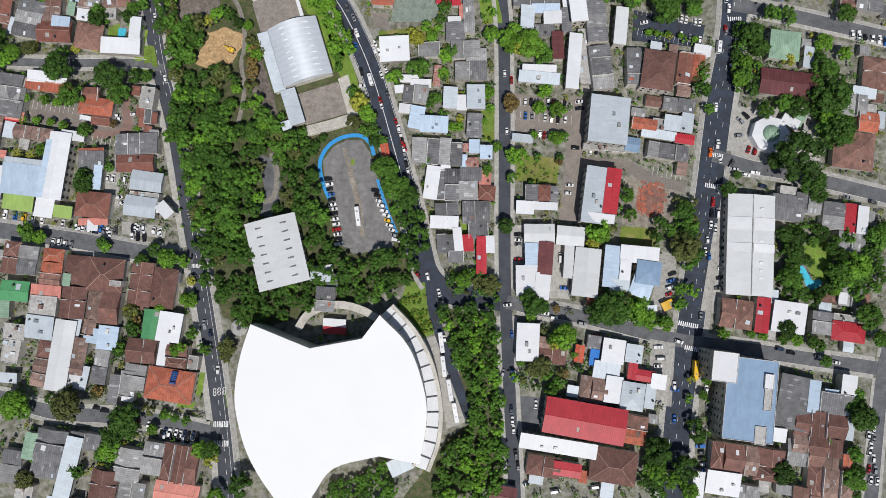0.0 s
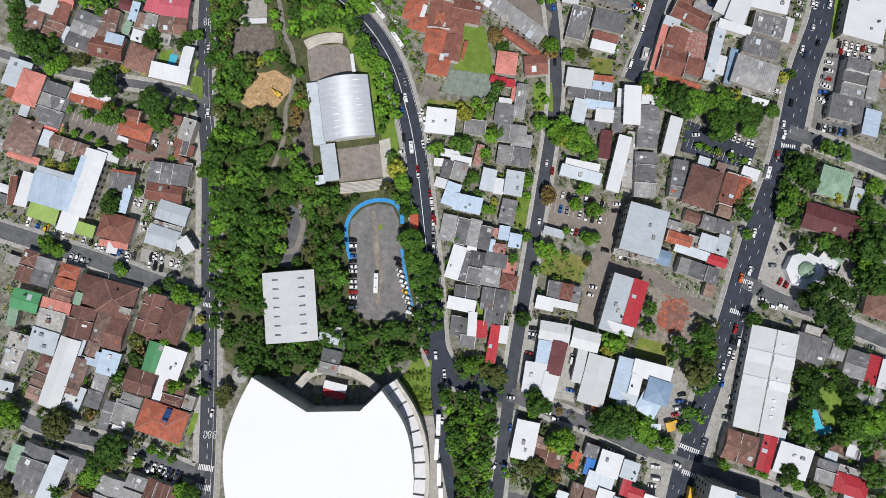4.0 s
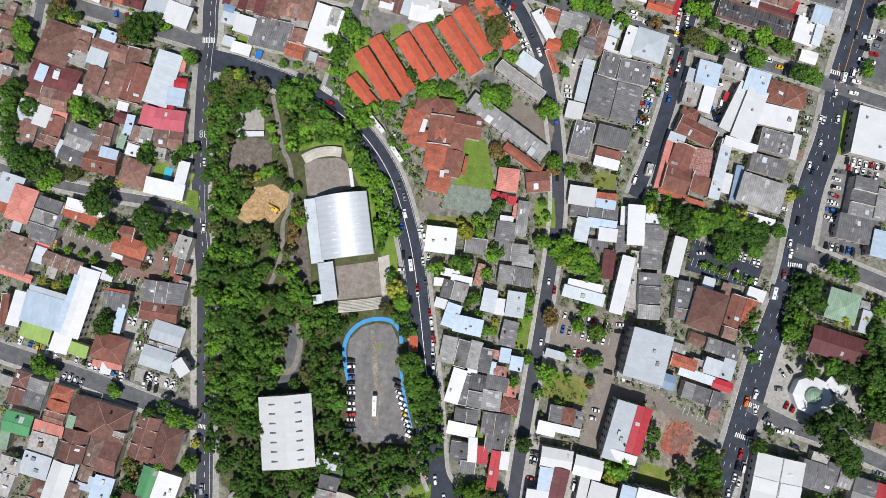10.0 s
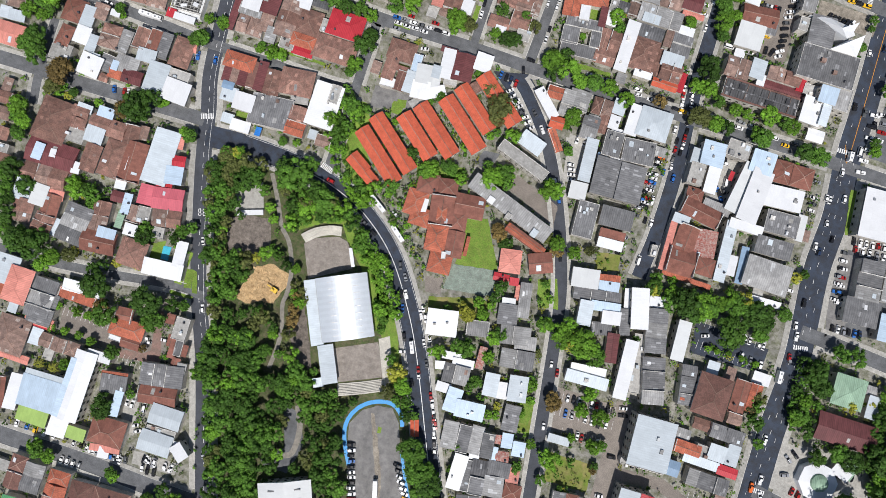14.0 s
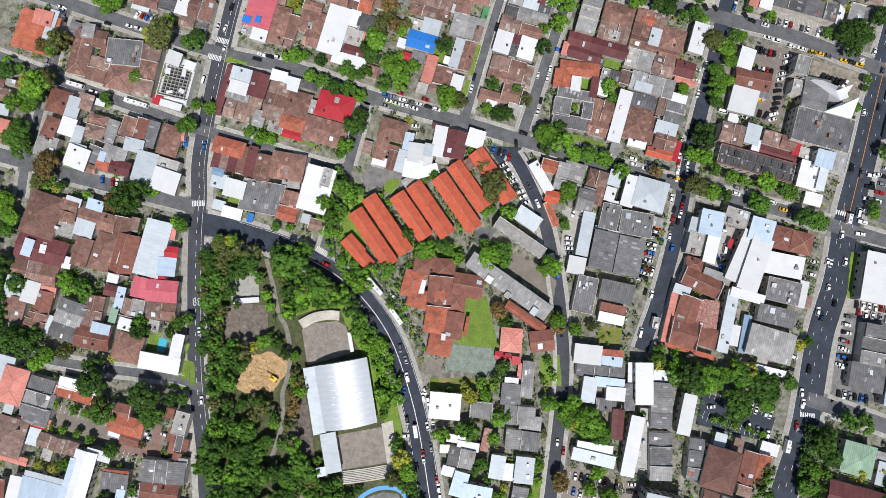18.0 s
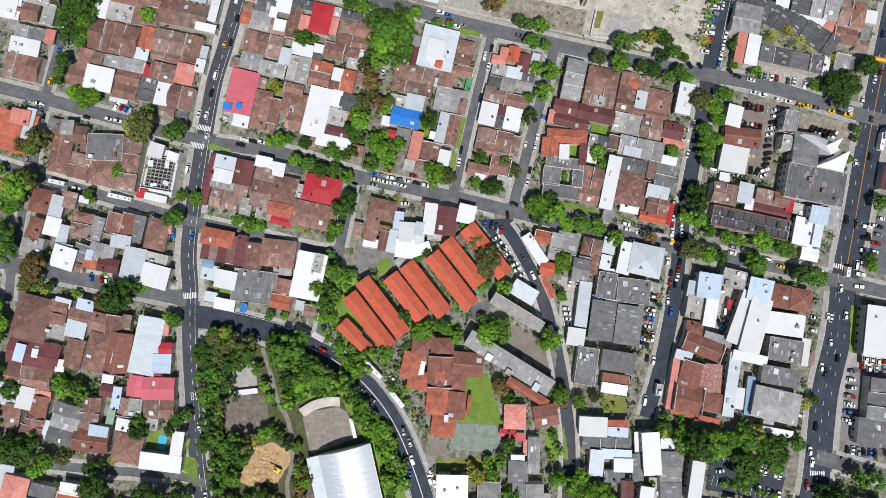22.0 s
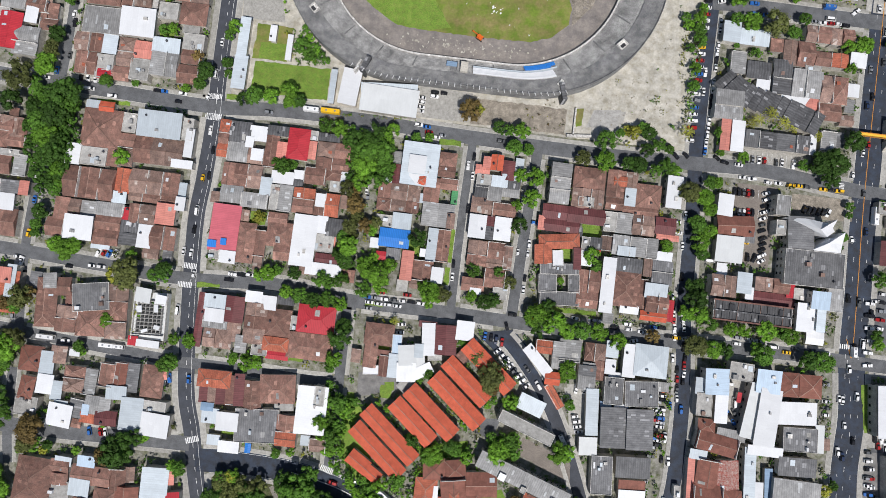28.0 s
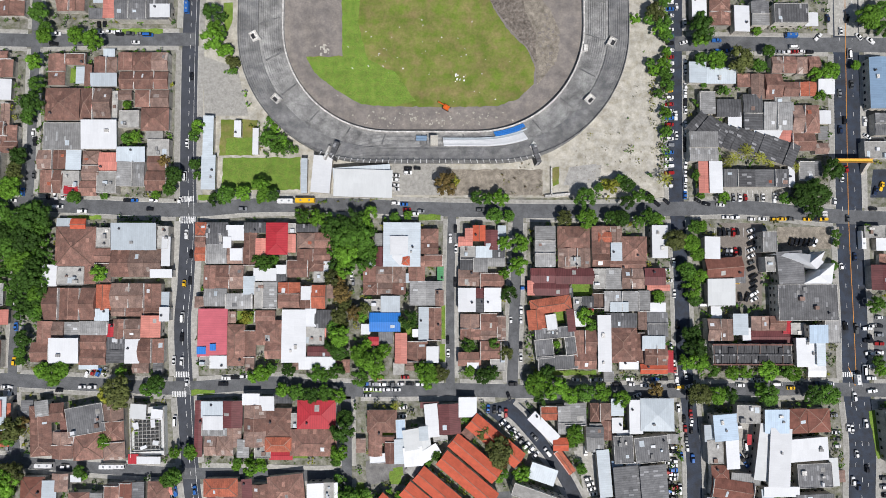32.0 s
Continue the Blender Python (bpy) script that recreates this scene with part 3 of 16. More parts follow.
def patchwork(root, w, d, h, c, turn, clutter):
    """A long house whose roof was built and mended piece by piece, with white fire walls between the pieces."""
    n = 2 if w < 19 else 3 if w < 30 else 4
    cuts = [-w / 2] + sorted(-w / 2 + w * (i + RNG.uniform(-0.18, 0.18)) / n for i in range(1, n)) + [w / 2]
    kin = {"D": "DDd", "x": "xxxu", "t": "ttttuuu", "u": "uutg", "g": "gggd", "d": "ddg", "o": "ot"}[c]
    for a, b in zip(cuts, cuts[1:]):
        k = RNG.choice(kin)
        sw, cross = b - a, RNG.random() < 0.4
        ww, dd = (d, sw) if cross else (sw, d)
        st = RNG.choice("gggs" if k in "gdD" else "gggh")
        me, rise, lines = roof_mesh(ww - 0.3, dd - (0.3 if cross else 0), k, st, 0.14 if cross else 0.12)
        m = pose(0, 0, h + 0.004 + RNG.uniform(0, 0.25), 0, 0, turn) @ pose((a + b) / 2, 0, 0, 0, 0, 90 if cross else 0)
        roof = put("roof", me, root, m)
        if lines and k in "txuo":
            put("ridge_cap", ridge_mesh(lines), roof)
        for _ in range(RNG.choice((0, 0, 1, 1)) if clutter else 0):
            pw, pd, sgn = RNG.uniform(0.8, 2.4), min(dd * 0.3, RNG.uniform(1.0, 2.6)), RNG.choice((-1, 1))
            q = rise / (dd / 2 + 0.12) if st != "s" else rise / (dd + 0.24)
            y = sgn * dd * 0.24
            z = rise - q * abs(y) + 0.05 if st != "s" else q * (y + dd / 2) + 0.17
            ang = -sgn * math.degrees(math.atan(q)) if st != "s" else math.degrees(math.atan(q))
            put("roof_sheet", boxes("roof_sheet", [(-pw / 2, -pd / 2, -0.03, pw / 2, pd / 2, 0.05)], ROOF[RNG.choice("lwwlwcguo")]), roof, pose(RNG.uniform(-0.25, 0.25) * ww, y, z, ang, 0, 0))
    for x in cuts[1:-1]:
        if RNG.random() < 0.7:
            put("fire_wall", boxes("fire_wall", [(x - 0.13, -d / 2, h - 0.5, x + 0.13, d / 2, h + 0.35 + 0.16 * d * 0.6)], FIREWALL), root, pose(0, 0, 0, 0, 0, turn))
    return root


def lean_to(x, y, w, d, rot, h, c):
    """A small low roof on a plastered wall in a back yard."""
    FOOTPRINTS.append((x, y, w, d, rot))
    root = put("lean_to", boxes("lean_to", [(-w / 2 + 0.1, -d / 2 + 0.1, 0, w / 2 - 0.1, d / 2 - 0.1, h)], PLASTER), m=pose(x, y, 0, 0, 0, rot),
               label="low back-yard lean-to under a %s roof" % ROOF_WORDS[c], category="lean-to", group="lean-tos in the yards")
    turn = 90 if d > w else 0
    me, rise, lines = roof_mesh(max(w, d), min(w, d), c, RNG.choice("ssg"), 0.15)
    put("roof", me, root, pose(0, 0, h + 0.004, 0, 0, turn + RNG.choice((0, 180))))


def lathe(profile, n=14):
    v, f = [], []
    for r, z in profile:
        v += [(r * math.cos(2 * math.pi * i / n), r * math.sin(2 * math.pi * i / n), z) for i in range(n)]
    for j in range(len(profile) - 1):
        f += [(j * n + i, j * n + (i + 1) % n, (j + 1) * n + (i + 1) % n, (j + 1) * n + i) for i in range(n)]
    f += [tuple(range((len(profile) - 1) * n, len(profile) * n)), tuple(range(n))[::-1]]
    return v, f


TANK_MESH = mesh_of("water_tank", *lathe([(0.55, -0.3), (0.55, 0.9), (0.5, 1.05), (0.25, 1.2), (0.2, 1.3)], 12), [TANK])


def tank(parent, x, y, z):
    return put("water_tank", TANK_MESH, parent, pose(x, y, z), label="dark plastic water tank")


# Trees: a tapered trunk with limbs, and a crown of leaf clumps on uneven lobes.
def trunk_mesh(h, rng):
    v, f = [], []
    limbs = [(Vector((0, 0, 0)), Vector((rng.uniform(-0.1, 0.1), rng.uniform(-0.1, 0.1), h)), 0.055, 0.03)]
    for i in range(5):
        a = i * 1.257 + rng.uniform(-0.4, 0.4)
        limbs.append((Vector((0, 0, h * rng.uniform(0.55, 0.9))), Vector((math.cos(a) * 0.5, math.sin(a) * 0.5, h + rng.uniform(0.0, 0.3))), 0.03, 0.008))
    for p, q, r0, r1 in limbs:
        dr = (q - p).normalized()
        s = dr.orthogonal().normalized()
        t = dr.cross(s)
        o = len(v)
        for e, r in ((p, r0), (q, r1)):
            v += [e + (s * math.cos(k) + t * math.sin(k)) * r for k in (0, 1.047, 2.094, 3.142, 4.189, 5.236)]
        f += [tuple(o + i for i in (k, (k + 1) % 6, 6 + (k + 1) % 6, 6 + k)) for k in range(6)] + [tuple(o + 6 + i for i in range(6))]
    return mesh_of("trunk", v, f, [BARK])


def crown_verts(rng, lobes, cards, flat):
    """A crown one unit in radius, its middle at z = 0.9."""
    v, f = [], []
    centres = []
    for i in range(lobes):
        a, r = rng.uniform(0, 6.283), math.sqrt(rng.random()) * 0.78
        centres.append((Vector((math.cos(a) * r, math.sin(a) * r, 0.75 + flat * (1 - r * r) * rng.uniform(0.9, 1.35))), rng.uniform(0.17, 0.3)))
    ico = [Vector(p).normalized() for p in ((0, 0, 1), (0.894, 0, 0.447), (0.276, 0.851, 0.447), (-0.724, 0.526, 0.447), (-0.724, -0.526, 0.447), (0.276, -0.851, 0.447),
                                            (0.724, 0.526, -0.447), (-0.276, 0.851, -0.447), (-0.894, 0, -0.447), (-0.276, -0.851, -0.447), (0.724, -0.526, -0.447), (0, 0, -1))]
    tri = [(0, 1, 2), (0, 2, 3), (0, 3, 4), (0, 4, 5), (0, 5, 1), (1, 6, 2), (2, 7, 3), (3, 8, 4), (4, 9, 5), (5, 10, 1), (6, 7, 2), (7, 8, 3), (8, 9, 4), (9, 10, 5), (10, 6, 1),
           (11, 7, 6), (11, 8, 7), (11, 9, 8), (11, 10, 9), (11, 6, 10)]
    for c, r in centres:
        o = len(v)
        v += [c + p * r * 0.8 * rng.uniform(0.8, 1.1) for p in ico]
        f += [(o + i, o + j, o + k) for i, j, k in tri]
    for i in range(cards):
        c, r = rng.choice(centres)
        p = Vector((rng.gauss(0, 1), rng.gauss(0, 1), rng.gauss(0.35, 0.8))).normalized()
        at = c + p * r * rng.uniform(0.8, 1.18)
        nrm = (p + Vector((rng.gauss(0, 0.35), rng.gauss(0, 0.35), rng.gauss(0.25, 0.35)))).normalized()
        s = nrm.orthogonal().normalized()
        t = nrm.cross(s)
        a = rng.uniform(0, 6.283)
        s, t = s * math.cos(a) + t * math.sin(a), t * math.cos(a) - s * math.sin(a)
        k = rng.uniform(0.04, 0.085)
        o = len(v)
        v += [at - s * k * 0.95 - t * k * 0.45, at + s * k * 1.0 - t * k * 0.35 + nrm * k * 0.2, at + t * k * 0.95]
        f.append((o, o + 1, o + 2))
    return v, f


TREE_RNG = random.Random(3)
TRUNKS = [trunk_mesh(0.9, TREE_RNG) for _ in range(3)]
CROWN_SHAPES = [crown_verts(TREE_RNG, lobes, cards, flat) for lobes, cards, flat in ((40, 800, 0.5), (34, 740, 0.75), (44, 820, 0.4), (32, 700, 0.6), (38, 780, 0.65))]
WOOD_SHAPES = [crown_verts(TREE_RNG, lobes, cards, flat) for lobes, cards, flat in ((36, 480, 0.5), (32, 440, 0.7), (38, 500, 0.4))]
SHRUB_SHAPES = [crown_verts(TREE_RNG, 8, 110, 0.4) for _ in range(4)]
CROWNS = {}


def tree(x, y, r, kind=1, name=""):
    """r: the crown's radius; kind: which leaf."""
    i = TREE_RNG.randrange(len(CROWN_SHAPES))
    if (i, kind) not in CROWNS:
        CROWNS[i, kind] = mesh_of("crown", *CROWN_SHAPES[i], [LEAF[kind]])
    CANOPIES.append((x, y, r * 0.6))
    z = min(1.0, 0.75 + 1.2 / r) * r
    name = name or ("shade_tree" if r > 4.4 else "garden_tree" if r < 3.4 else "street_tree")
    root = put(name, TRUNKS[TREE_RNG.randrange(3)], m=Matrix.LocRotScale((x, y, 0), Euler((0, 0, TREE_RNG.uniform(0, 6.28))), (r, r, z)),
               label="%s tree with a %s crown" % ("broad spreading" if r > 4.4 else "small rounded" if r < 3.4 else "leafy street", LEAF_WORDS[kind]), category="tree", group="town trees")
    put("crown", CROWNS[i, kind], root)
    return root


WOOD = {}


def wood(x, y, r, kind=1, patch_name="woodland"):
    """One crown of a dense stand, whose trees nobody could count."""
    CANOPIES.append((x, y, r * 0.6))
    v, f = TREE_RNG.choice(SHRUB_SHAPES if r < 2.7 else WOOD_SHAPES)
    a = TREE_RNG.uniform(0, 6.28)
    co = np.array([tuple(p) for p in v]) * (r, r, r * min(1.0, 0.75 + 1.2 / r))
    c, s = math.cos(a), math.sin(a)
    co = np.stack([co[:, 0] * c - co[:, 1] * s + x, co[:, 0] * s + co[:, 1] * c + y, co[:, 2] + TREE_RNG.uniform(-0.6, 0.6)], 1)
    WOOD.setdefault(patch_name, []).append((co, f, kind))


def bed(points, count, low, high, kinds, patch_name="garden_shrubs"):
    """Low planting set close together inside an outline."""
    xs, ys = [p[0] for p in points], [p[1] for p in points]
    while count:
        x, y = TREE_RNG.uniform(min(xs), max(xs)), TREE_RNG.uniform(min(ys), max(ys))
        inside = False
        for (ax, ay), (bx, by) in zip(points, points[1:] + points[:1]):
            if (ay > y) != (by > y) and x < (bx - ax) * (y - ay) / (by - ay) + ax:
                inside = not inside
        if inside:
            wood(x, y, TREE_RNG.uniform(low, high), TREE_RNG.choice(kinds), patch_name)
            count -= 1


def scatter_shrubs(count, cell=0.8):
    """Shrubs and weeds in what is left free between houses, streets, lots and trees."""
    x0, y0, nx, ny = -370.0, -130.0, int(640 / cell), int(620 / cell)
    taken, close = np.zeros((nx, ny), bool), np.zeros((nx, ny), bool)
    px, py = np.meshgrid(x0 + (np.arange(nx) + 0.5) * cell, y0 + (np.arange(ny) + 0.5) * cell, indexing="ij")

    def window(x, y, r):
        return (slice(max(0, int((x - r - x0) / cell)), max(0, int((x + r - x0) / cell) + 1)), slice(max(0, int((y - r - y0) / cell)), max(0, int((y + r - y0) / cell) + 1)))

    for x, y, w, d, rot in FOOTPRINTS:
        s = window(x, y, math.hypot(w, d) / 2 + 9)
        a = radians(rot)
        u, v = px[s] - x, py[s] - y
        u, v = abs(u * math.cos(a) + v * math.sin(a)), abs(v * math.cos(a) - u * math.sin(a))
        taken[s] |= (u < w / 2 + 0.5) & (v < d / 2 + 0.5)
        close[s] |= (u < w / 2 + 7) & (v < d / 2 + 7)
    for name, line, width, pave, z, ob in ROADS:
        for p in line:
            s = window(p.x, p.y, width / 2 + pave + 1.2)
            taken[s] |= np.hypot(px[s] - p.x, py[s] - p.y) < width / 2 + pave + 0.8
    for x, y, r in CANOPIES:
        s = window(x, y, r)
        taken[s] |= np.hypot(px[s] - x, py[s] - y) < r
    for outline in LOTS:
        hit, (xj, yj) = np.zeros((nx, ny), bool), outline[-1]
        for xi, yi in outline:
            if yi != yj:
                hit ^= ((yi > py) != (yj > py)) & (px < (xj - xi) * (py - yi) / (yj - yi) + xi)
            xj, yj = xi, yi
        taken |= hit
    rng = random.Random(21)
    free = np.argwhere(close & ~taken).tolist()
    rng.shuffle(free)
    for i, j in free:
        if taken[i, j] or count == 0:
            continue
        r = rng.uniform(0.7, 2.6)
        s = window(px[i, j], py[i, j], r * 0.8)
        taken[s] = True
        if rng.random() < 0.72:
            wood(px[i, j], py[i, j], r, rng.choice((0, 1, 1, 2, 2, 3, 5)), "garden_shrubs")
            count -= 1


def plant_woods(labels):
    for name, items in WOOD.items():
        co, loops, start, total, mats = [], [], [], [], []
        base = at = 0
        for c, f, kind in items:
            co.append(c)
            for q in f:
                loops.extend(k + base for k in q)
                start.append(at)
                at += len(q)
            mats.extend([kind] * len(f))
            base += len(c)
        me = bpy.data.meshes.new(name)
        co = np.concatenate(co)
        me.vertices.add(len(co))
        me.vertices.foreach_set("co", co.ravel())
        me.loops.add(len(loops))
        me.loops.foreach_set("vertex_index", loops)
        me.polygons.add(len(start))
        me.polygons.foreach_set("loop_start", start)
        for m in LEAF:
            me.materials.append(m)
        me.polygons.foreach_set("material_index", mats)
        me.update(calc_edges=True)
        me.validate()
        put(name, me, label=labels[name], category="woodland" if "wood" in name else "shrubs", kind="stuff")


def frond_mesh():
    v, f = [], []
    for i in range(13):
        a = i * 6.283 / 13 + 0.1 * (i % 3)
        d, n = Vector((math.cos(a), math.sin(a), 0)), Vector((-math.sin(a), math.cos(a), 0))
        for j in range(7):
            t = 0.12 + j * 0.13
            p = d * t + Vector((0, 0, 1.15 + 0.25 * t - 0.55 * t * t))
            for s in (-1, 1):
                o = len(v)
                e = p + n * s * 0.26 * (1 - 0.5 * t) + d * 0.12 - Vector((0, 0, 0.07))
                v += [p, p + d * 0.09, e]
                f.append((o, o + 1, o + 2))
    return mesh_of("crown", v, f, [LEAF[5]])


FROND = frond_mesh()


def palm(x, y, r):
    root = put("palm_tree", TRUNKS[0], m=Matrix.LocRotScale((x, y, 0), Euler((0, 0, x)), (r, r, r * 1.4)), label="palm tree with spreading yellow-green fronds", category="palm tree", group="palms")
    put("crown", FROND, root)


# Vehicles.
def loft(sections, closed=True):
    """sections: (y, half width, z low, z high), joined nose to tail."""
    v, f = [], []
    for y, w, lo, hi in sections:
        v += [(-w, y, lo), (w, y, lo), (w, y, (lo + hi) / 2), (w * 0.86, y, hi), (-w * 0.86, y, hi), (-w, y, (lo + hi) / 2)]
    for j in range(len(sections) - 1):
        f += [(6 * j + i, 6 * j + (i + 1) % 6, 6 * j + 6 + (i + 1) % 6, 6 * j + 6 + i) for i in range(6)]
    f += [tuple(range(6)), tuple(range(len(v) - 6, len(v)))[::-1]]
    return v, f


def fixed(me):
    bm = bmesh.new()
    bm.from_mesh(me)
    bmesh.ops.recalc_face_normals(bm, faces=bm.faces)
    bm.to_mesh(me)
    bm.free()
    return me


CAR_SHAPES = {
    "sedan": ([(-2.15, 0.72, 0.35, 0.72), (-2.0, 0.84, 0.22, 0.9), (-1.2, 0.88, 0.2, 0.95), (1.0, 0.88, 0.2, 0.95), (1.9, 0.82, 0.22, 0.84), (2.15, 0.68, 0.35, 0.7)],
              [(-1.75, 0.66, 0.9, 0.96), (-1.05, 0.74, 0.9, 1.36), (0.2, 0.74, 0.9, 1.38), (1.15, 0.7, 0.9, 0.97)], (-0.95, 0.2), 1.385),
    "suv": ([(-2.2, 0.8, 0.4, 0.95), (-2.1, 0.9, 0.28, 1.05), (1.2, 0.92, 0.28, 1.08), (2.05, 0.88, 0.3, 1.0), (2.25, 0.74, 0.4, 0.8)],
            [(-2.08, 0.78, 1.02, 1.1), (-1.8, 0.8, 1.02, 1.7), (0.25, 0.8, 1.02, 1.72), (1.1, 0.76, 1.02, 1.1)], (-1.75, 0.25), 1.725),
    "hatch": ([(-1.8, 0.74, 0.38, 0.85), (-1.7, 0.82, 0.25, 0.95), (1.0, 0.84, 0.24, 0.96), (1.65, 0.78, 0.26, 0.86), (1.85, 0.64, 0.38, 0.72)],
              [(-1.72, 0.68, 0.92, 0.98), (-1.45, 0.72, 0.92, 1.46), (0.2, 0.72, 0.92, 1.48), (1.05, 0.68, 0.92, 0.98)], (-1.4, 0.2), 1.485),
    "pickup": ([(-2.5, 0.85, 0.4, 1.0), (-2.4, 0.9, 0.3, 1.05), (1.4, 0.92, 0.3, 1.06), (2.3, 0.88, 0.32, 1.0), (2.5, 0.74, 0.42, 0.8)],
               [(-0.55, 0.78, 1.02, 1.1), (-0.4, 0.8, 1.02, 1.68), (0.75, 0.8, 1.02, 1.7), (1.4, 0.76, 1.02, 1.1)], (-0.38, 0.75), 1.705),
    "van": ([(-2.6, 0.9, 0.35, 1.2), (1.9, 0.92, 0.3, 1.2), (2.5, 0.86, 0.35, 1.05), (2.65, 0.74, 0.45, 0.85)],
            [(-2.55, 0.86, 1.15, 1.95), (1.2, 0.86, 1.15, 1.98), (2.1, 0.8, 1.15, 1.25)], (-2.5, 1.2), 1.99)}
WHEEL = mesh_of("wheel", *(lambda v, f: ([(z, x, y) for x, y, z in v], f))(*lathe([(0.2, -0.1), (0.32, -0.1), (0.32, 0.1), (0.2, 0.1)], 10)), [RUBBER])
CAR_MESHES = {}


def car(x, y, rot, c="w", shape="sedan", parked=False):
    """A car, nose along its +y. Cars in tight parking rows have their wheels in the body's mesh."""
    key = (c, shape, parked)
    body, cabin, (ra, rb), top = CAR_SHAPES[shape]
    if key not in CAR_MESHES:
        roof = [(ra, 0.66, top - 0.06, top), ((ra + rb) / 2, 0.7, top - 0.06, top + 0.02), (rb, 0.66, top - 0.06, top)]
        bv, bf = loft(body)
        rv, rf = loft(roof)
        bf += [tuple(i + len(bv) for i in q) for q in rf]
        bv += rv
        paint = len(bf)
        if parked:
            for sx in (-0.8, 0.8):
                for sy in (-1.3, 1.3):
                    wv, wf = box_data(sx - 0.1, sy - 0.3, -0.02, sx + 0.1, sy + 0.3, 0.6, base=len(bv))
                    bv += wv
                    bf += wf
        CAR_MESHES[key] = (fixed(mesh_of("car", bv, bf, [CAR_PAINT[c], RUBBER], [0] * paint + [1] * (len(bf) - paint))), fixed(mesh_of("window", *loft(cabin), [GLASS])))
    a, b = CAR_MESHES[key]
    kind = {"sedan": "saloon_car", "suv": "sport_utility_car", "hatch": "hatchback", "pickup": "pickup_truck", "van": "van"}[shape]
    root = put(kind, a, m=pose(x, y, 0.12, 0, 0, rot), label="%s %s %s" % (CAR_WORDS[c], {"sedan": "saloon car", "suv": "sport utility car", "hatch": "small hatchback", "pickup": "pickup truck", "van": "delivery van"}[shape], "parked in a row on the asphalt" if parked else "standing on the asphalt street"),
               category=kind.replace("_", " "), group="vehicles in the streets")
    put("window", b, root)
    if parked:
        return root
    ax = 1.35 if shape != "van" else 1.6
    for sx in (-0.8, 0.8):
        for sy in (-ax, ax):
            put("wheel", WHEEL, root, pose(sx, sy, 0.3))
    return root


def bus(x, y, rot, length=10.5, c="w", name="bus", width=2.5, high=3.1):
    l, w = length / 2, width / 2
    body = fixed(mesh_of(name, *loft([(-l, w * 0.94, 0.5, high - 0.15), (-l + 0.15, w, 0.35, high), (l - 0.25, w, 0.35, high), (l, w * 0.9, 0.5, high - 0.4)]), [CAR_PAINT[c]]))
    root = put(name, body, m=pose(x, y, 0.15, 0, 0, rot), label="%s %s standing on the asphalt" % (CAR_WORDS[c], name.replace("_", " ")), category=name.replace("_", " "), group="vehicles in the streets")
    for pane in ((-w * 0.7, l - 0.1, 1.4, w * 0.7, l + 0.03, 2.3), (-w * 0.75, -l - 0.02, 1.6, w * 0.75, -l + 0.1, 2.3)):
        put("window", boxes("window", [pane], GLASS), root)
    put("roof_hatch", boxes("roof_hatch", [(-0.45, -l * 0.5, high - 0.02, 0.45, -l * 0.5 + 0.9, high + 0.1), (-0.45, l * 0.4, high - 0.02, 0.45, l * 0.4 + 0.9, high + 0.1)], CAR_PAINT["s"]), root)
    for sx in (-w + 0.15, w - 0.15):
        for sy in (-l * 0.6, l * 0.6):
            put("wheel", WHEEL, root, pose(sx, sy, 0.4) @ Matrix.Diagonal((1.3, 1.4, 1.4, 1)))
    return root


put("ground", boxes("ground", [(-2500, -2300, -1.0, 2500, 2700, 0.0)], GROUND), label="town ground of worn concrete, soil and weeds", category="ground", kind="structure")


# ---- the arena, the stadium and the halls ----
def extrude(name, points, z0, z1, mat):
    n = len(points)
    v = [(x, y, z1) for x, y in points] + [(x, y, z0) for x, y in points]
    f = [tuple(range(n))] + [((i + 1) % n, i, i + n, (i + 1) % n + n) for i in range(n)]
    return fixed(mesh_of(name, v, f, [mat]))


def smooth_arc(points, step=2.0):
    return [tuple(p) for p in curve(points, step)]


def thing(name, x, y, rot, label, category, group="", z=0.0):
    return put(name, None, m=pose(x, y, z, 0, 0, rot), label=label, category=category, group=group)


def barrel_hall(x, y, rot, w, l, h, rise):
    """A sports hall under a vault whose axis runs along its length."""
    root = put("sports_hall", boxes("sports_hall", [(-w / 2 + 0.3, -l / 2 + 0.3, 0, w / 2 - 0.3, l / 2 - 0.3, h)], CREAM), m=pose(x, y, 0, 0, 0, rot),
               label="sports hall with a silver vaulted metal roof", category="sports hall")
    n, v, f = 20, [], []
    for j in (-l / 2, l / 2):
        for i in range(n + 1):
            a = math.pi * (i / n - 0.5)
            v.append(((i / n - 0.5) * w, j, h + 0.05 + rise * math.cos(a * 0.96)))
    f = [(i, i + 1, n + 2 + i, n + 1 + i) for i in range(n)] + [tuple(range(n, -1, -1)), tuple(range(n + 1, 2 * n + 2))]
    roof = put("roof", fixed(mesh_of("roof", v, f, [BARREL])), root, label="silver vaulted sheet roof")
    for sx, a in ((-0.2, -0.2), (0.27, 0.27)):
        for k in range(9):
            z = h + 0.05 + rise * math.cos(math.pi * a * 0.96)
            tilt = math.degrees(math.atan(rise * math.sin(math.pi * a * 0.96) * math.pi * 0.96 / w))
            put("skylight", boxes("skylight", [(-1.6, -0.2, -0.05, 1.6, 0.2, 0.09)], WHITE), roof, pose(sx * w, (k - 4) * l / 9.6, z, 0, tilt, 0))
    gx = w / 2
    put("gutter", boxes("gutter", [(-gx - 0.25, -l / 2, h - 0.1, -gx + 0.1, l / 2, h + 0.25), (gx - 0.1, -l / 2, h - 0.1, gx + 0.25, l / 2, h + 0.25)], STEEL), root)


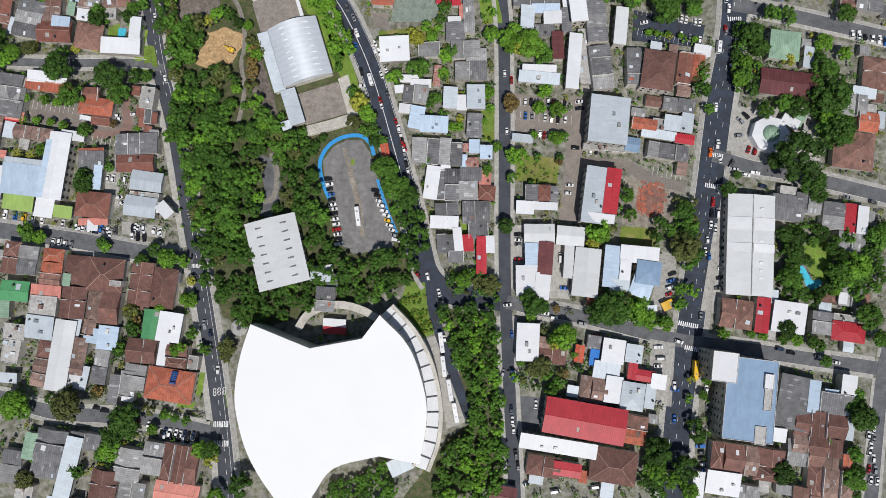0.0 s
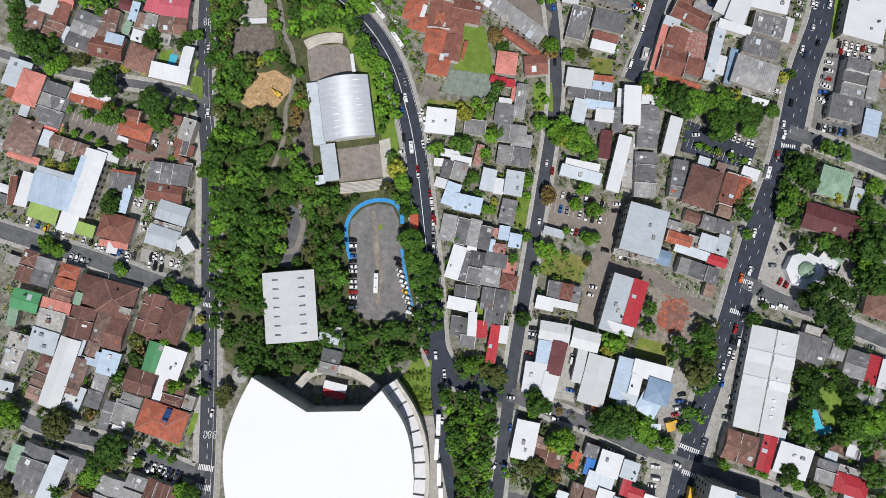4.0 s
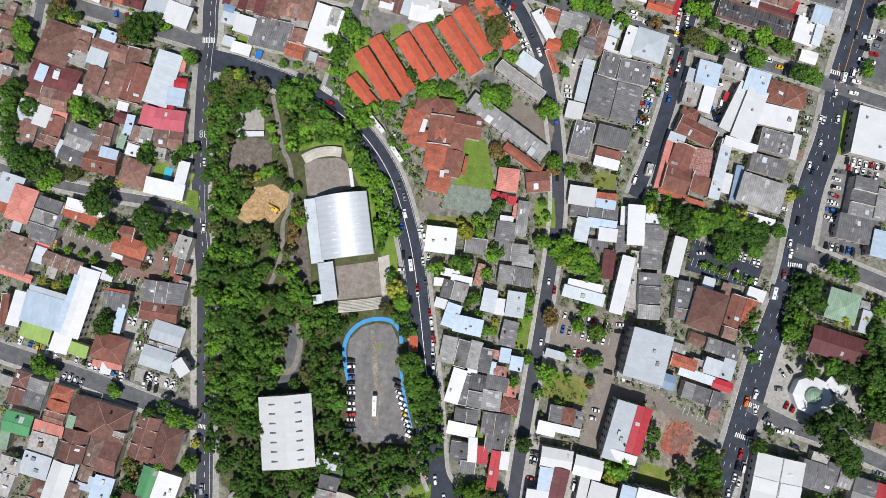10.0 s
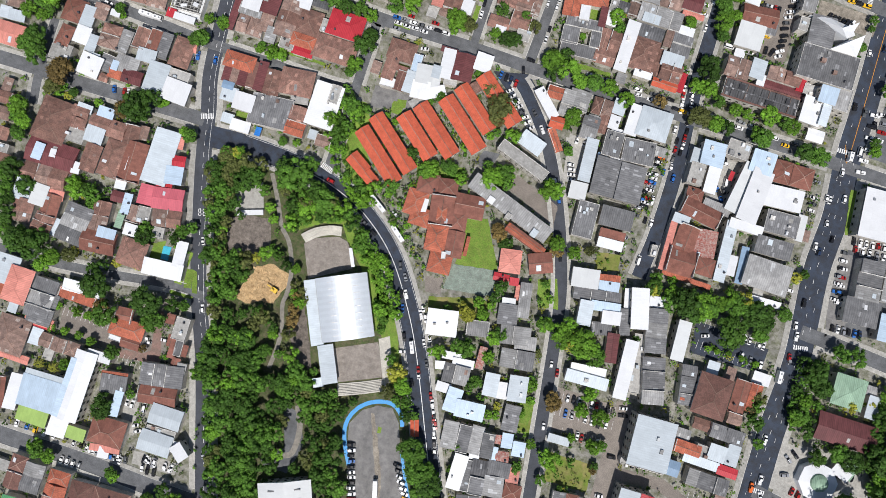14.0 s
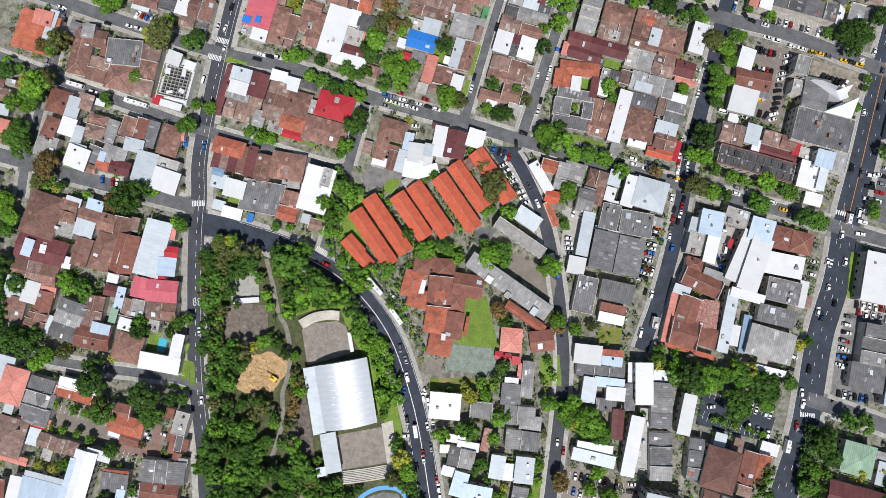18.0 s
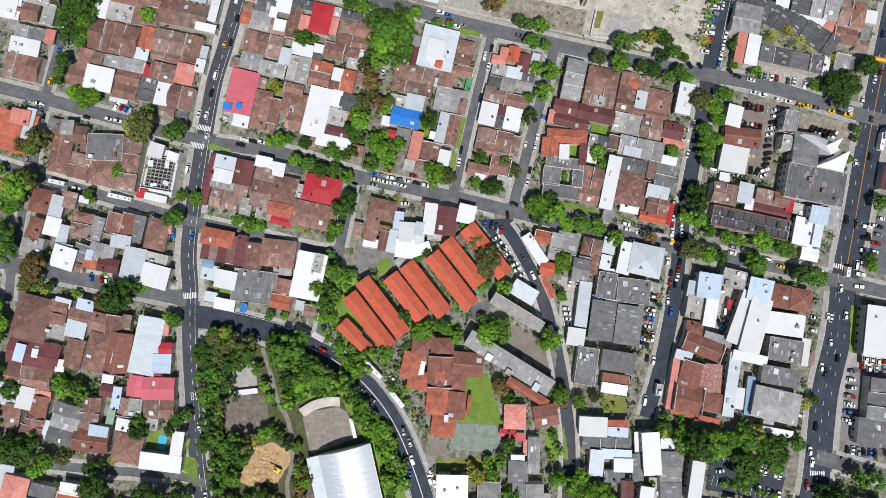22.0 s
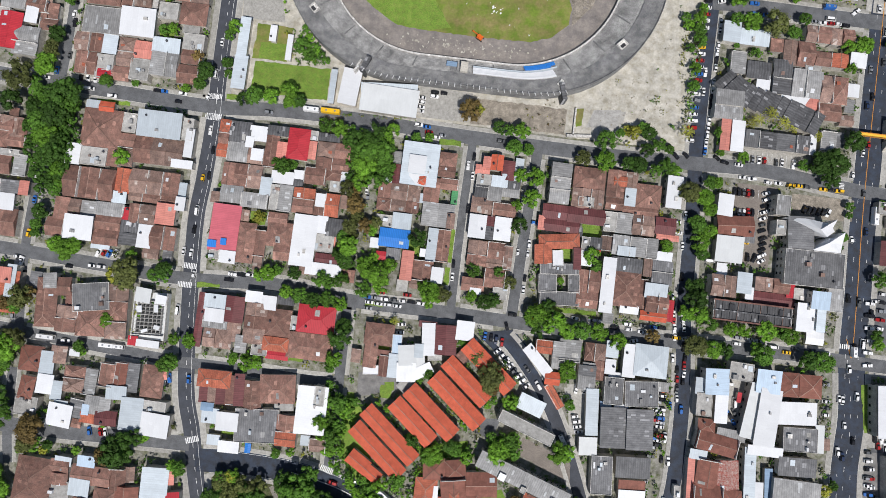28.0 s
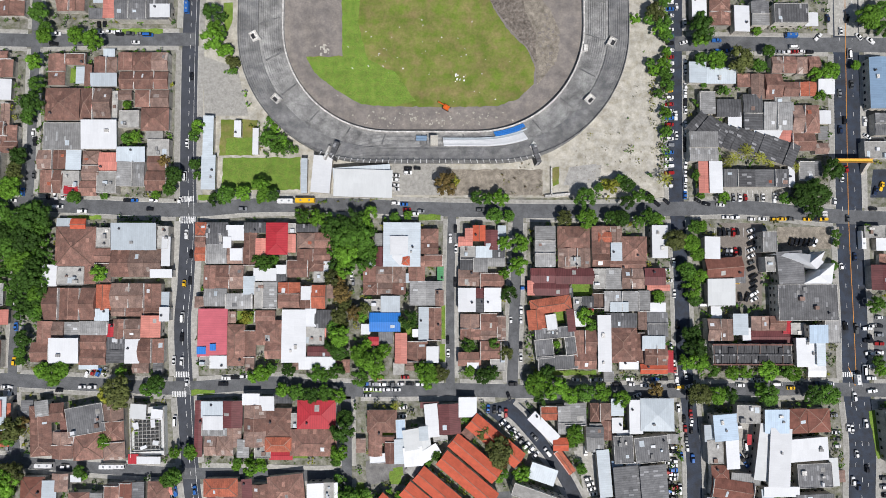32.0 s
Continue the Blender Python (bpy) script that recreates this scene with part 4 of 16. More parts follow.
def ring_points(cx, cy, hw, y0, y1, r, n=14):
    """A closed rounded rectangle, half width hw, from y0 to y1."""
    out = []
    for sx, yy, a0 in ((1, y0 + r, -90), (1, y1 - r, 0), (-1, y1 - r, 90), (-1, y0 + r, 180)):
        for i in range(n + 1):
            a = radians(a0 + 90 * i / n)
            out.append(Vector((cx + sx * (hw - r) + r * math.cos(a), yy + r * math.sin(a))))
    full = []
    for p, q in zip(out, out[1:] + out[:1]):
        m = max(1, int((q - p).length / 6))
        full += [p.lerp(q, i / m) for i in range(m)]
    return full


def stadium(cx, south, hw_out, hw_in, south_in, north, rows=9):
    root = thing("stadium", cx, south, 0, "old concrete stadium bowl with stepped grey terraces", "stadium")
    depth = south_in - south
    outer = ring_points(0, 0, hw_out, 0, north - south, 68)
    inner = ring_points(0, 0, hw_in, depth, north - south - depth, 57)

    def resample(pts, n=260):
        pts = pts + pts[:1]
        d = [0.0]
        for p, q in zip(pts, pts[1:]):
            d.append(d[-1] + (q - p).length)
        out, j = [], 0
        for i in range(n):
            s = d[-1] * i / n
            while d[j + 1] < s:
                j += 1
            out.append(pts[j].lerp(pts[j + 1], (s - d[j]) / (d[j + 1] - d[j])))
        return out

    def aligned(pts):
        k = min(range(len(pts)), key=lambda i: abs(pts[i].x) + (1e3 if pts[i].y > (north - south) / 2 else 0))
        return pts[k:] + pts[:k]
    a, b = resample(aligned(inner)), resample(aligned(outer))
    n = len(a)
    prof = [(0.0, 0.0), (0.0, 1.6)]
    for i in range(rows):                      # lower tier, a walkway, upper tier
        k = 0.04 + 0.44 * (i + 1) / rows
        z = 1.6 + 3.4 * i / rows
        prof += [(k, z), (k, z + 3.4 / rows)]
    prof += [(0.54, 5.0), (0.54, 5.7)]
    for i in range(8):
        k = 0.54 + 0.4 * (i + 1) / 8
        z = 5.7 + 2.2 * i / 8
        prof += [(k, z), (k, z + 2.2 / 8)]
    prof += [(0.985, 7.9), (0.985, 8.7), (1.0, 8.7), (1.0, 0.0)]
    v, f = [], []
    for k, z in prof:
        v += [(p.x + (q.x - p.x) * k, p.y + (q.y - p.y) * k, z) for p, q in zip(a, b)]
    for j in range(len(prof) - 1):
        f += [(j * n + i, j * n + (i + 1) % n, (j + 1) * n + (i + 1) % n, (j + 1) * n + i) for i in range(n)]
    cut = 2 * rows + 2
    low = [q for q in f if max(q) < (cut + 1) * n]
    high = [q for q in f if min(q) >= cut * n]
    put("lower_tier", fixed(mesh_of("lower_tier", v, low, [LOWER_TIER])), root, label="pale worn stepped lower tier")
    put("upper_tier", fixed(mesh_of("upper_tier", v, high, [TERRACE])), root, label="dark grey upper tier and outer wall")
    v, f = [], []
    for p, q in zip(a, b):
        d = (q - p).normalized() * 0.95
        v += [(p.x - d.x, p.y - d.y, 0), (p.x - d.x, p.y - d.y, 2.3), (p.x - 0.1 * d.x, p.y - 0.1 * d.y, 2.3), (p.x - 0.1 * d.x, p.y - 0.1 * d.y, 0)]
    for i in range(n):
        o, u = 4 * i, 4 * ((i + 1) % n)
        f += [(o + j, o + j + 1, u + j + 1, u + j) for j in range(3)]
    put("pitch_wall", fixed(mesh_of("pitch_wall", v, f, [FIREWALL])), root, label="pale concrete wall round the track")
    stair = boxes("stairway", [(0.02, -0.3, -0.1, 1, 0.3, 0.12)], TERRACE)
    for i in range(0, n, 7):
        p, q = a[i], b[i]
        d = q - p
        ang = math.degrees(math.atan2(d.y, d.x))
        lift = math.degrees(math.atan(3.4 / (d.length * 0.44)))
        put("stairway", stair, root, pose(p.x + d.x * 0.04, p.y + d.y * 0.04, 1.75, 0, 0, ang) @ pose(0, 0, 0, 0, -lift, 0) @ Matrix.Diagonal((d.length * 0.45, 1, 1, 1)))
    vom = boxes("entrance_box", [(-2.4, -2.0, -3.5, -2.0, 2.0, 0.9), (2.0, -2.0, -3.5, 2.4, 2.0, 0.9), (-2.0, 1.6, -3.5, 2.0, 2.0, 0.9), (-2.0, -2.0, -3.5, 2.0, -1.6, 0.7)], FIREWALL)
    hole = boxes("entrance_floor", [(-2.0, -1.6, -3.5, 2.0, 1.6, 0.3)], FIREWALL)
    # black sheet paints the shade of the open stairwell; the entrance is solid below
    well_shade = boxes("stair_gate", [(-1.2, -0.2, 0.3, 1.5, 1.5, 0.4)], ROOF["k"])
    for gx, gy in [(-182.4, 439.4), (-172.0, 405.6), (10.3, 438.7), (-1.6, 404.8)]:
        i = min(range(n), key=lambda q: (a[q].lerp(b[q], 0.62) - Vector((gx - cx, gy - south))).length)
        m, d = a[i].lerp(b[i], 0.62), b[i] - a[i]
        box = put("entrance_box", vom, root, pose(m.x, m.y, 6.3, 0, 0, math.degrees(math.atan2(d.y, d.x)) - 90), label="white-framed stair entrance")
        put("entrance_floor", hole, box)
        put("stair_gate", well_shade, box, label="black sheet that paints the dark of the stairwell")
    post = boxes("floodlight_post", [(-0.12, -0.12, 8.4, 0.12, 0.12, 10.6), (-0.1, -0.1, 10.3, 0.1, 1.9, 10.5)], WHITE)
    for i in range(-17, 19):
        p, q = a[i % n], b[i % n]
        d = q - p
        put("wall_post", post, root, pose(q.x, q.y, -0.2, 0, 0, math.degrees(math.atan2(d.y, d.x)) + 90 + 180))

    def seats(x0, x1, k0, k1, mat, label, count=5):
        """Rows of seats along the south side; k runs from the pitch outwards."""
        block = tagged(new("seat_block"), label, "seats", "seat blocks of the stadium")
        for r in range(count):
            ka, kb = k0 + (k1 - k0) * r / count, k0 + (k1 - k0) * (r + 0.9) / count
            z = 1.6 + 3.4 * (kb - 0.04) / 0.44 + 0.75
            run = [(p.lerp(q, kb), p.lerp(q, ka)) for p, q in sorted(zip(a, b), key=lambda o: o[0].x) if q.y < (north - south) / 2 and x0 < p.lerp(q, kb).x + cx < x1]
            v, f = [], []
            for o, q in run:
                v += [(o.x + cx, o.y + south, z), (q.x + cx, q.y + south, z), (o.x + cx, o.y + south, z - 0.9), (q.x + cx, q.y + south, z - 0.9)]
            for s in range(len(run) - 1):
                u = 4 * s
                f += [(u, u + 4, u + 5, u + 1), (u, u + 2, u + 6, u + 4), (u + 1, u + 5, u + 7, u + 3)]
            f += [(0, 1, 3, 2), (len(v) - 4, len(v) - 2, len(v) - 1, len(v) - 3)]
            put("bench", fixed(mesh_of("bench", v, f, [mat])), block)

    seats(-83.3, -37.5, 0.27, 0.5, ROOF["w"], "block of white-painted seats on the terrace")
    seats(-83.3, -37.5, 0.19, 0.27, ROOF["l"], "block of pale blue seats on the terrace", 3)
    seats(-56.2, -38.6, 0.02, 0.18, ROOF["B"], "block of bright blue seats on the terrace", 3)
    seats(-98.0, -89.2, 0.12, 0.3, ROOF["b"], "faded blue seats on the terrace", 3)
    return root



def litter(name, x0, y0, x1, y1, n, mat, size=(0.25, 0.9), label="", seed=1):
    """Scraps and rubble strewn over a stretch of ground."""
    rng = random.Random(seed)
    v, f = [], []
    for _ in range(n):
        x, y, s = rng.triangular(x0, x1), rng.triangular(y0, y1), rng.uniform(*size)
        a = rng.uniform(0, 3.14)
        o = len(v)
        bv, bf = box_data(-s, -s * rng.uniform(0.3, 0.9), 0.0, s, s * rng.uniform(0.3, 0.9), s * 0.4)
        c, sn = math.cos(a), math.sin(a)
        v += [(x + px * c - py * sn, y + px * sn + py * c, 0.05 + pz) for px, py, pz in bv]
        f += [tuple(i + o for i in q) for q in bf]
    return put(name, mesh_of(name, v, f, [mat]), label=label, category="debris", kind="stuff")



# ---- streets ----
road("west_avenue", 8.6, [(-84.7, -166.7), (-95.8, -122.7), (-103.9, -94.9), (-113.0, -66.9), (-121.9, -41.4), (-133.3, -9.9), (-140.8, 10.4), (-157.0, 54.6), (-173.5, 91.6), (-186.9, 131.6), (-195.8, 160.9), (-201.0, 182.0), (-208.1, 209.3), (-215.0, 282.2), (-214.3, 313.4), (-213.7, 344.9), (-214.7, 370.2), (-215.5, 426.7), (-215.3, 463.7), (-215.2, 501.2), (-214.9, 558.5)], mat=AVENUE_ASPHALT, pave=3.2)
dashes([(-84.7, -166.7), (-95.8, -122.7), (-103.9, -94.9), (-113.0, -66.9), (-121.9, -41.4), (-133.3, -9.9), (-140.8, 10.4), (-157.0, 54.6), (-173.5, 91.6), (-186.9, 131.6), (-195.8, 160.9), (-201.0, 182.0), (-208.1, 209.3), (-215.0, 282.2), (-214.3, 313.4), (-213.7, 344.9), (-214.7, 370.2), (-215.5, 426.7), (-215.3, 463.7), (-215.2, 501.2), (-214.9, 558.5)])
road("curved_avenue", 11.6, [(-197.3, 168.5), (-177.0, 169.7), (-147.5, 168.6), (-123.4, 163.7), (-102.8, 155.0), (-83.1, 139.4), (-67.0, 118.1), (-53.4, 94.7), (-34.6, 54.7), (-26.6, 37.3), (-16.8, 14.3), (-9.5, -1.2), (1.4, -8.9), (16.6, -9.5), (32.4, -8.8)], mat=NEW_ASPHALT, label="fresh dark asphalt of a curved avenue")
dashes([(-147.5, 168.6), (-123.4, 163.7), (-102.8, 155.0), (-83.1, 139.4), (-67.0, 118.1), (-53.4, 94.7), (-34.6, 54.7), (-26.6, 37.3), (-16.8, 14.3)], solid=True, width=0.35)
dashes([(-177.0, 169.7), (-147.5, 168.6), (-123.4, 163.7), (-102.8, 155.0), (-83.1, 139.4), (-67.0, 118.1), (-53.4, 94.7), (-34.6, 54.7), (-26.6, 37.3), (-16.8, 14.3)], solid=True, width=0.15, offset=5.3)
dashes([(-177.0, 169.7), (-147.5, 168.6), (-123.4, 163.7), (-102.8, 155.0), (-83.1, 139.4), (-67.0, 118.1), (-53.4, 94.7), (-34.6, 54.7), (-26.6, 37.3), (-16.8, 14.3)], solid=True, width=0.15, offset=-5.3)
dashes([(-84.7, -166.7), (-95.8, -122.7), (-103.9, -94.9), (-113.0, -66.9), (-121.9, -41.4), (-133.3, -9.9), (-140.8, 10.4), (-157.0, 54.6), (-173.5, 91.6), (-186.9, 131.6), (-195.8, 160.9), (-201.0, 182.0), (-208.1, 209.3), (-215.0, 282.2), (-214.3, 313.4), (-213.7, 344.9), (-214.7, 370.2), (-215.5, 426.7), (-215.3, 463.7), (-215.2, 501.2), (-214.9, 558.5)], solid=True, width=0.15, offset=-2.6)
road("middle_street", 6.4, [(58.4, -140.8), (51.3, -102.1), (42.3, -57.1), (34.5, -16.9), (28.8, 15.4), (17.6, 90.8), (9.6, 140.4), (2.2, 166.4), (-9.0, 194.3), (-23.4, 221.6), (-39.9, 242.0), (-50.4, 251.6)], mat=AVENUE_ASPHALT, label="dark asphalt of a narrow street")
road("east_avenue", 13.6, [(132.2, -129.0), (132.2, -95.0), (130.0, -54.9), (130.3, -19.7), (130.7, 22.2), (131.1, 67.9), (131.1, 114.5), (133.2, 154.8), (130.0, 200.0), (131.3, 231.8), (129.4, 262.1), (129.7, 296.5), (129.3, 343.1), (130.5, 402.6), (132.1, 463.5), (133.4, 510.2), (134.9, 564.2)], mat=NEW_ASPHALT, label="wide dark asphalt avenue with lane lines", pave=3.0)
dashes([(125.6, 270.6), (129.4, 262.1), (129.7, 296.5), (129.3, 343.1), (130.5, 402.6), (132.1, 463.5), (133.4, 510.2), (134.9, 564.2)], offset=0.3, solid=True, mat=ORANGE_LINE, width=0.3)
dashes([(132.2, -129.0), (132.2, -95.0), (130.0, -54.9), (130.3, -19.7), (130.7, 22.2), (131.1, 67.9), (131.1, 114.5), (133.2, 154.8), (130.0, 200.0), (131.3, 231.8), (125.6, 270.6)], offset=0.1, width=0.15, gap=9.0)
dashes([(132.2, -129.0), (132.2, -95.0), (130.0, -54.9), (130.3, -19.7), (130.7, 22.2), (131.1, 67.9), (131.1, 114.5), (133.2, 154.8), (130.0, 200.0), (131.3, 231.8), (129.4, 262.1), (129.7, 296.5), (129.3, 343.1), (130.5, 402.6), (132.1, 463.5), (133.4, 510.2), (134.9, 564.2)], offset=3.4, gap=10.0, width=0.14, length=2.0)
dashes([(132.2, -129.0), (132.2, -95.0), (130.0, -54.9), (130.3, -19.7), (130.7, 22.2), (131.1, 67.9), (131.1, 114.5), (133.2, 154.8), (130.0, 200.0), (131.3, 231.8), (129.4, 262.1), (129.7, 296.5), (129.3, 343.1), (130.5, 402.6), (132.1, 463.5), (133.4, 510.2), (134.9, 564.2)], offset=-3.2, gap=10.0, width=0.14, length=2.0)
road("concrete_avenue", 12.4, [(131.9, 443.9), (132.1, 463.5), (133.4, 510.2), (134.9, 564.2)], mat=PAVING, pave=0, label="pale concrete stretch of the wide avenue")
road("inner_avenue", 7.6, [(43.7, 169.4), (44.4, 179.1), (45.7, 196.8), (45.6, 230.1), (42.3, 272.6), (41.7, 296.3), (41.3, 328.3), (40.0, 363.6), (40.3, 402.5), (41.7, 463.6), (43.1, 526.1)], mat=NEW_ASPHALT, label="dark asphalt street lined with parked cars")
road("south_cross_street", 7.0, [(33.7, -9.5), (52.8, -10.4), (79.8, -11.3), (122.0, -15.1), (154.5, -14.4), (192.8, -14.3), (233.2, -13.8), (277.8, -17.0)])
road("market_street", 8.5, [(-289.7, -14.2), (-239.9, -13.6), (-199.7, -12.6), (-162.5, -13.5), (-134.2, -13.7)])
road("southwest_street", 7.0, [(-267.9, -97.8), (-221.6, -99.7), (-190.5, -102.8), (-142.9, -98.7), (-104.1, -100.2)])
road("east_side_street", 7.0, [(131.1, 84.8), (152.0, 81.6), (173.2, 81.1), (224.0, 76.7), (269.7, 72.5)])
road("northeast_street", 7.4, [(131.2, 169.1), (163.4, 167.6), (215.2, 163.3), (255.6, 160.3)])
road("north_lane", 5.6, [(-213.5, 216.4), (-182.5, 216.5), (-145.2, 215.5), (-129.4, 216.7)])
road("hill_lane", 5.2, [(-129.1, 172.8), (-129.6, 209.0), (-130.1, 238.4), (-130.6, 256.5), (-127.9, 255.7), (-128.2, 259.1)])
road("west_lane_street", 7.4, [(-369.1, 171.0), (-319.7, 173.3), (-295.0, 173.9), (-266.8, 173.9), (-231.1, 175.2), (-201.3, 176.0)])
road("west_lane_two", 5.6, [(-353.0, 226.7), (-306.5, 222.6), (-277.6, 220.4), (-213.5, 216.4)])
road("long_cross_street", 6.8, [(-352.2, 264.3), (-308.5, 263.2), (-264.8, 261.1), (-215.4, 259.2), (-169.0, 261.9), (-128.5, 258.6), (-76.5, 258.7), (-18.8, 257.7), (41.7, 258.5), (96.3, 259.7), (127.8, 259.3), (182.3, 258.8)])
road("stadium_street", 7.4, [(-357.6, 356.6), (-312.9, 354.3), (-265.4, 352.6), (-215.1, 350.9), (-179.7, 353.3), (-129.6, 353.4), (-91.3, 351.6), (-17.8, 350.5), (39.5, 351.8), (76.1, 352.4), (125.7, 347.8), (186.8, 346.1)])
road("far_west_street", 7.2, [(-362.6, 443.3), (-299.1, 441.5), (-262.9, 442.1), (-213.2, 442.1)])
road("far_east_street", 8.0, [(41.1, 439.6), (69.8, 439.6), (108.5, 439.0), (132.3, 439.0), (191.7, 438.3)])
road("west_back_street", 5.0, [(-302.2, 510.8), (-298.2, 463.7), (-297.9, 402.4), (-297.9, 363.3), (-300.9, 318.9), (-302.1, 263.3), (-297.7, 218.4)])
road("short_street", 4.4, [(-76.5, 350.5), (-77.4, 307.6), (-77.3, 258.7)])
road("tree_street", 5.6, [(-42.1, 350.5), (-43.9, 307.7), (-45.9, 258.2)])
road("market_back_street", 5.0, [(-292.5, 154.9), (-295.8, 173.6), (-298.0, 202.9)])
road("garden_street", 4.6, [(-306.8, 76.2), (-259.3, 77.7), (-225.2, 81.6), (-185.3, 87.7), (-168.8, 87.0)])
road("arena_drive", 5.2, [(-8.5, -3.2), (-3.3, -21.3), (8.5, -44.8), (23.8, -72.4)], mat=NEW_ASPHALT, pave=0, label="dark asphalt drive beside the arena")
road("east_lane", 7.0, [(233.6, 2.4), (231.7, -21.4), (231.7, -50.4), (232.1, -79.6), (231.3, -101.8)], pave=1.6)
pavements()
crosswalk(-131.6, -16.0, 8.9, 6.0, 2.1, 8)
crosswalk(-104.1, -95.2, 8.9, 8.1, 3.0, 9)
crosswalk(-102.3, -104.9, 8.9, 8.1, 3.0, 9)
crosswalk(-200.3, 178.3, 18.6, 7.1, 3.0, 8)
crosswalk(-129.9, 172.2, -16.4, 7.1, 3.0, 8)
crosswalk(-216.1, 356.2, -0.0, 5.9, 2.4, 8)
crosswalk(-215.1, 345.3, -0.0, 7.7, 2.9, 9)
crosswalk(-215.1, 266.1, -0.0, 7.7, 2.9, 9)
crosswalk(-216.1, 256.1, -0.0, 7.7, 2.9, 9)
crosswalk(-214.4, 356.8, 0.1, 6.4, 2.6, 8)
crosswalk(-214.1, 346.1, 0.1, 8.2, 2.6, 9)
crosswalk(129.2, -6.5, -3.1, 10.8, 2.4, 10)
crosswalk(133.7, -18.6, -3.1, 10.2, 2.4, 10)
crosswalk(133.1, 68.2, -1.1, 9.0, 2.4, 9)
crosswalk(132.3, 85.0, -1.1, 8.4, 2.4, 9)
crosswalk(133.4, 161.1, 8.9, 7.8, 2.4, 7)
crosswalk(116.9, 348.3, -89.9, 5.3, 2.6, 7)
crosswalk(125.2, 266.9, 0.6, 10.1, 2.4, 9)
crosswalk(85.4, 339.1, -78.0, 3.5, 1.8, 5)
ring_mark(-110.3, -79.5, 11.9)
ring_mark(-108.0, -78.8, 11.9)
ring_mark(-105.4, -78.1, 11.9)
ring_mark(-184.0, 129.0, 21.6)
ring_mark(-186.3, 128.3, 21.6)
bays(98.5, 157.1, -3.1, 14, 2.5, 4.6)
bays(100.0, 145.2, -3.1, 14, 2.5, 4.6)
bays(37.7, 98.9, 3.9, 12, 2.5, 4.6)
bays(38.7, 91.5, 3.9, 12, 2.5, 4.6)
bays(41.3, 81.9, 3.9, 9, 2.5, 4.6)
bays(108.0, 71.1, -3.1, 6, 2.5, 4.6)
bays(-187.2, 83.9, 0.6, 3, 2.5, 4.6)
bays(-226.4, 56.6, 0.9, 14, 2.5, 4.6)
bays(-195.4, 43.0, -1.1, 8, 2.5, 4.6)
bays(82.2, 359.2, 0.1, 16, 2.5, 5.0)
bays(67.0, 339.7, 0.1, 6, 2.5, 4.6)
bays(67.8, 329.5, 0.1, 6, 2.5, 4.6)

# ---- large buildings ----
west_side = smooth_arc([(-44.3, -138.7), (-66.2, -121.1), (-81.9, -103.9), (-91.1, -86.1), (-94.6, -72.8), (-94.8, -56.0), (-92.6, -39.9)], 4)
east_side = smooth_arc([(-29.6, -25.5), (-13.3, -38.1), (-3.1, -55.6), (1.4, -71.5), (1.3, -94.0)], 4)
arena_outline = west_side + [(-61.3, -47.1), (-36.5, -38.4)] + east_side + smooth_arc([(-19.0, -93.4), (-39.9, -102.7), (-48.0, -117.6)], 4)
arena = put("arena", extrude("arena", arena_outline, 0.0, 15.2, CREAM), label="large indoor arena under a white fan-shaped roof", category="arena")
put("roof", extrude("roof", arena_outline, 15.204, 16.0, ARENA), arena, label="smooth white membrane roof")
terrace_line = curve([(-25.2, -20.3), (-11.1, -31.7), (-0.3, -46.5), (7.0, -65.4), (9.0, -83.5), (6.1, -99.5)], 2.0)
terrace_in = curve([(-29.4, -25.3), (-13.7, -39.1), (-3.3, -57.0), (1.4, -73.4), (1.3, -96.6)], 2.0)
walkway = put("gallery", None, label="curved open concrete gallery round the arena", category="gallery")
v, f = strip(terrace_line, -0.9, -7.0, 0.0, 7.2)
put("deck", mesh_of("deck", v, f, [ROOF["w"]]), walkway, label="white sheet roof of the gallery")
v, f = strip(terrace_line, 1.1, -0.9, 0.0, 8.0)
put("outer_wall", mesh_of("outer_wall", v, f, [CREAM]), walkway)
v, f = strip(terrace_line, -7.0, -8.2, 0.0, 9.0)
put("inner_wall", mesh_of("inner_wall", v, f, [CREAM]), walkway)
for p, n in list(zip(terrace_line, sides(terrace_line)))[2::4]:
    put("beam", boxes("beam", [(-7.0, -0.2, 7.0, 0.4, 0.2, 7.9)], ROOF["d"]), walkway, pose(p.x, p.y, 0, 0, 0, math.degrees(math.atan2(n.y, n.x))))
entrance = put("entrance_canopy", None, label="curved cream concrete canopy before the arena entrance", category="canopy")
v, f = strip(curve([(-71.6, -39.7), (-67.7, -31.7), (-59.6, -26.4), (-51.1, -24.1), (-40.5, -25.1), (-32.3, -28.0)], 1.5), 2.0, -2.0, 4.6, 5.3)
put("canopy_slab", mesh_of("canopy_slab", v, f, [CREAM]), entrance)
v, f = strip(curve([(-71.6, -39.7), (-67.7, -31.7), (-59.6, -26.4), (-51.1, -24.1), (-40.5, -25.1), (-32.3, -28.0)], 1.5), 1.6, 1.2, 0.0, 4.6)
put("canopy_wall", mesh_of("canopy_wall", v, f, [CREAM]), entrance)
house(-53.6, -34.0, 11.3, 3.6, 4.9, 3.4, "w", clutter=0)
house(-52.9, -37.8, 11.3, 3.0, 4.9, 3.4, "r", clutter=0)
house(-8.3, -99.5, 11.2, 7.7, 33.9, 5.0, "l", clutter=0)
barrel_hall(-96.0, 106.0, 25.9, 26.8, 33.2, 4.2, 4.0)
house(-110.4, 98.3, 5.8, 33.4, 26.1, 3.7, "l", "s", clutter=0)
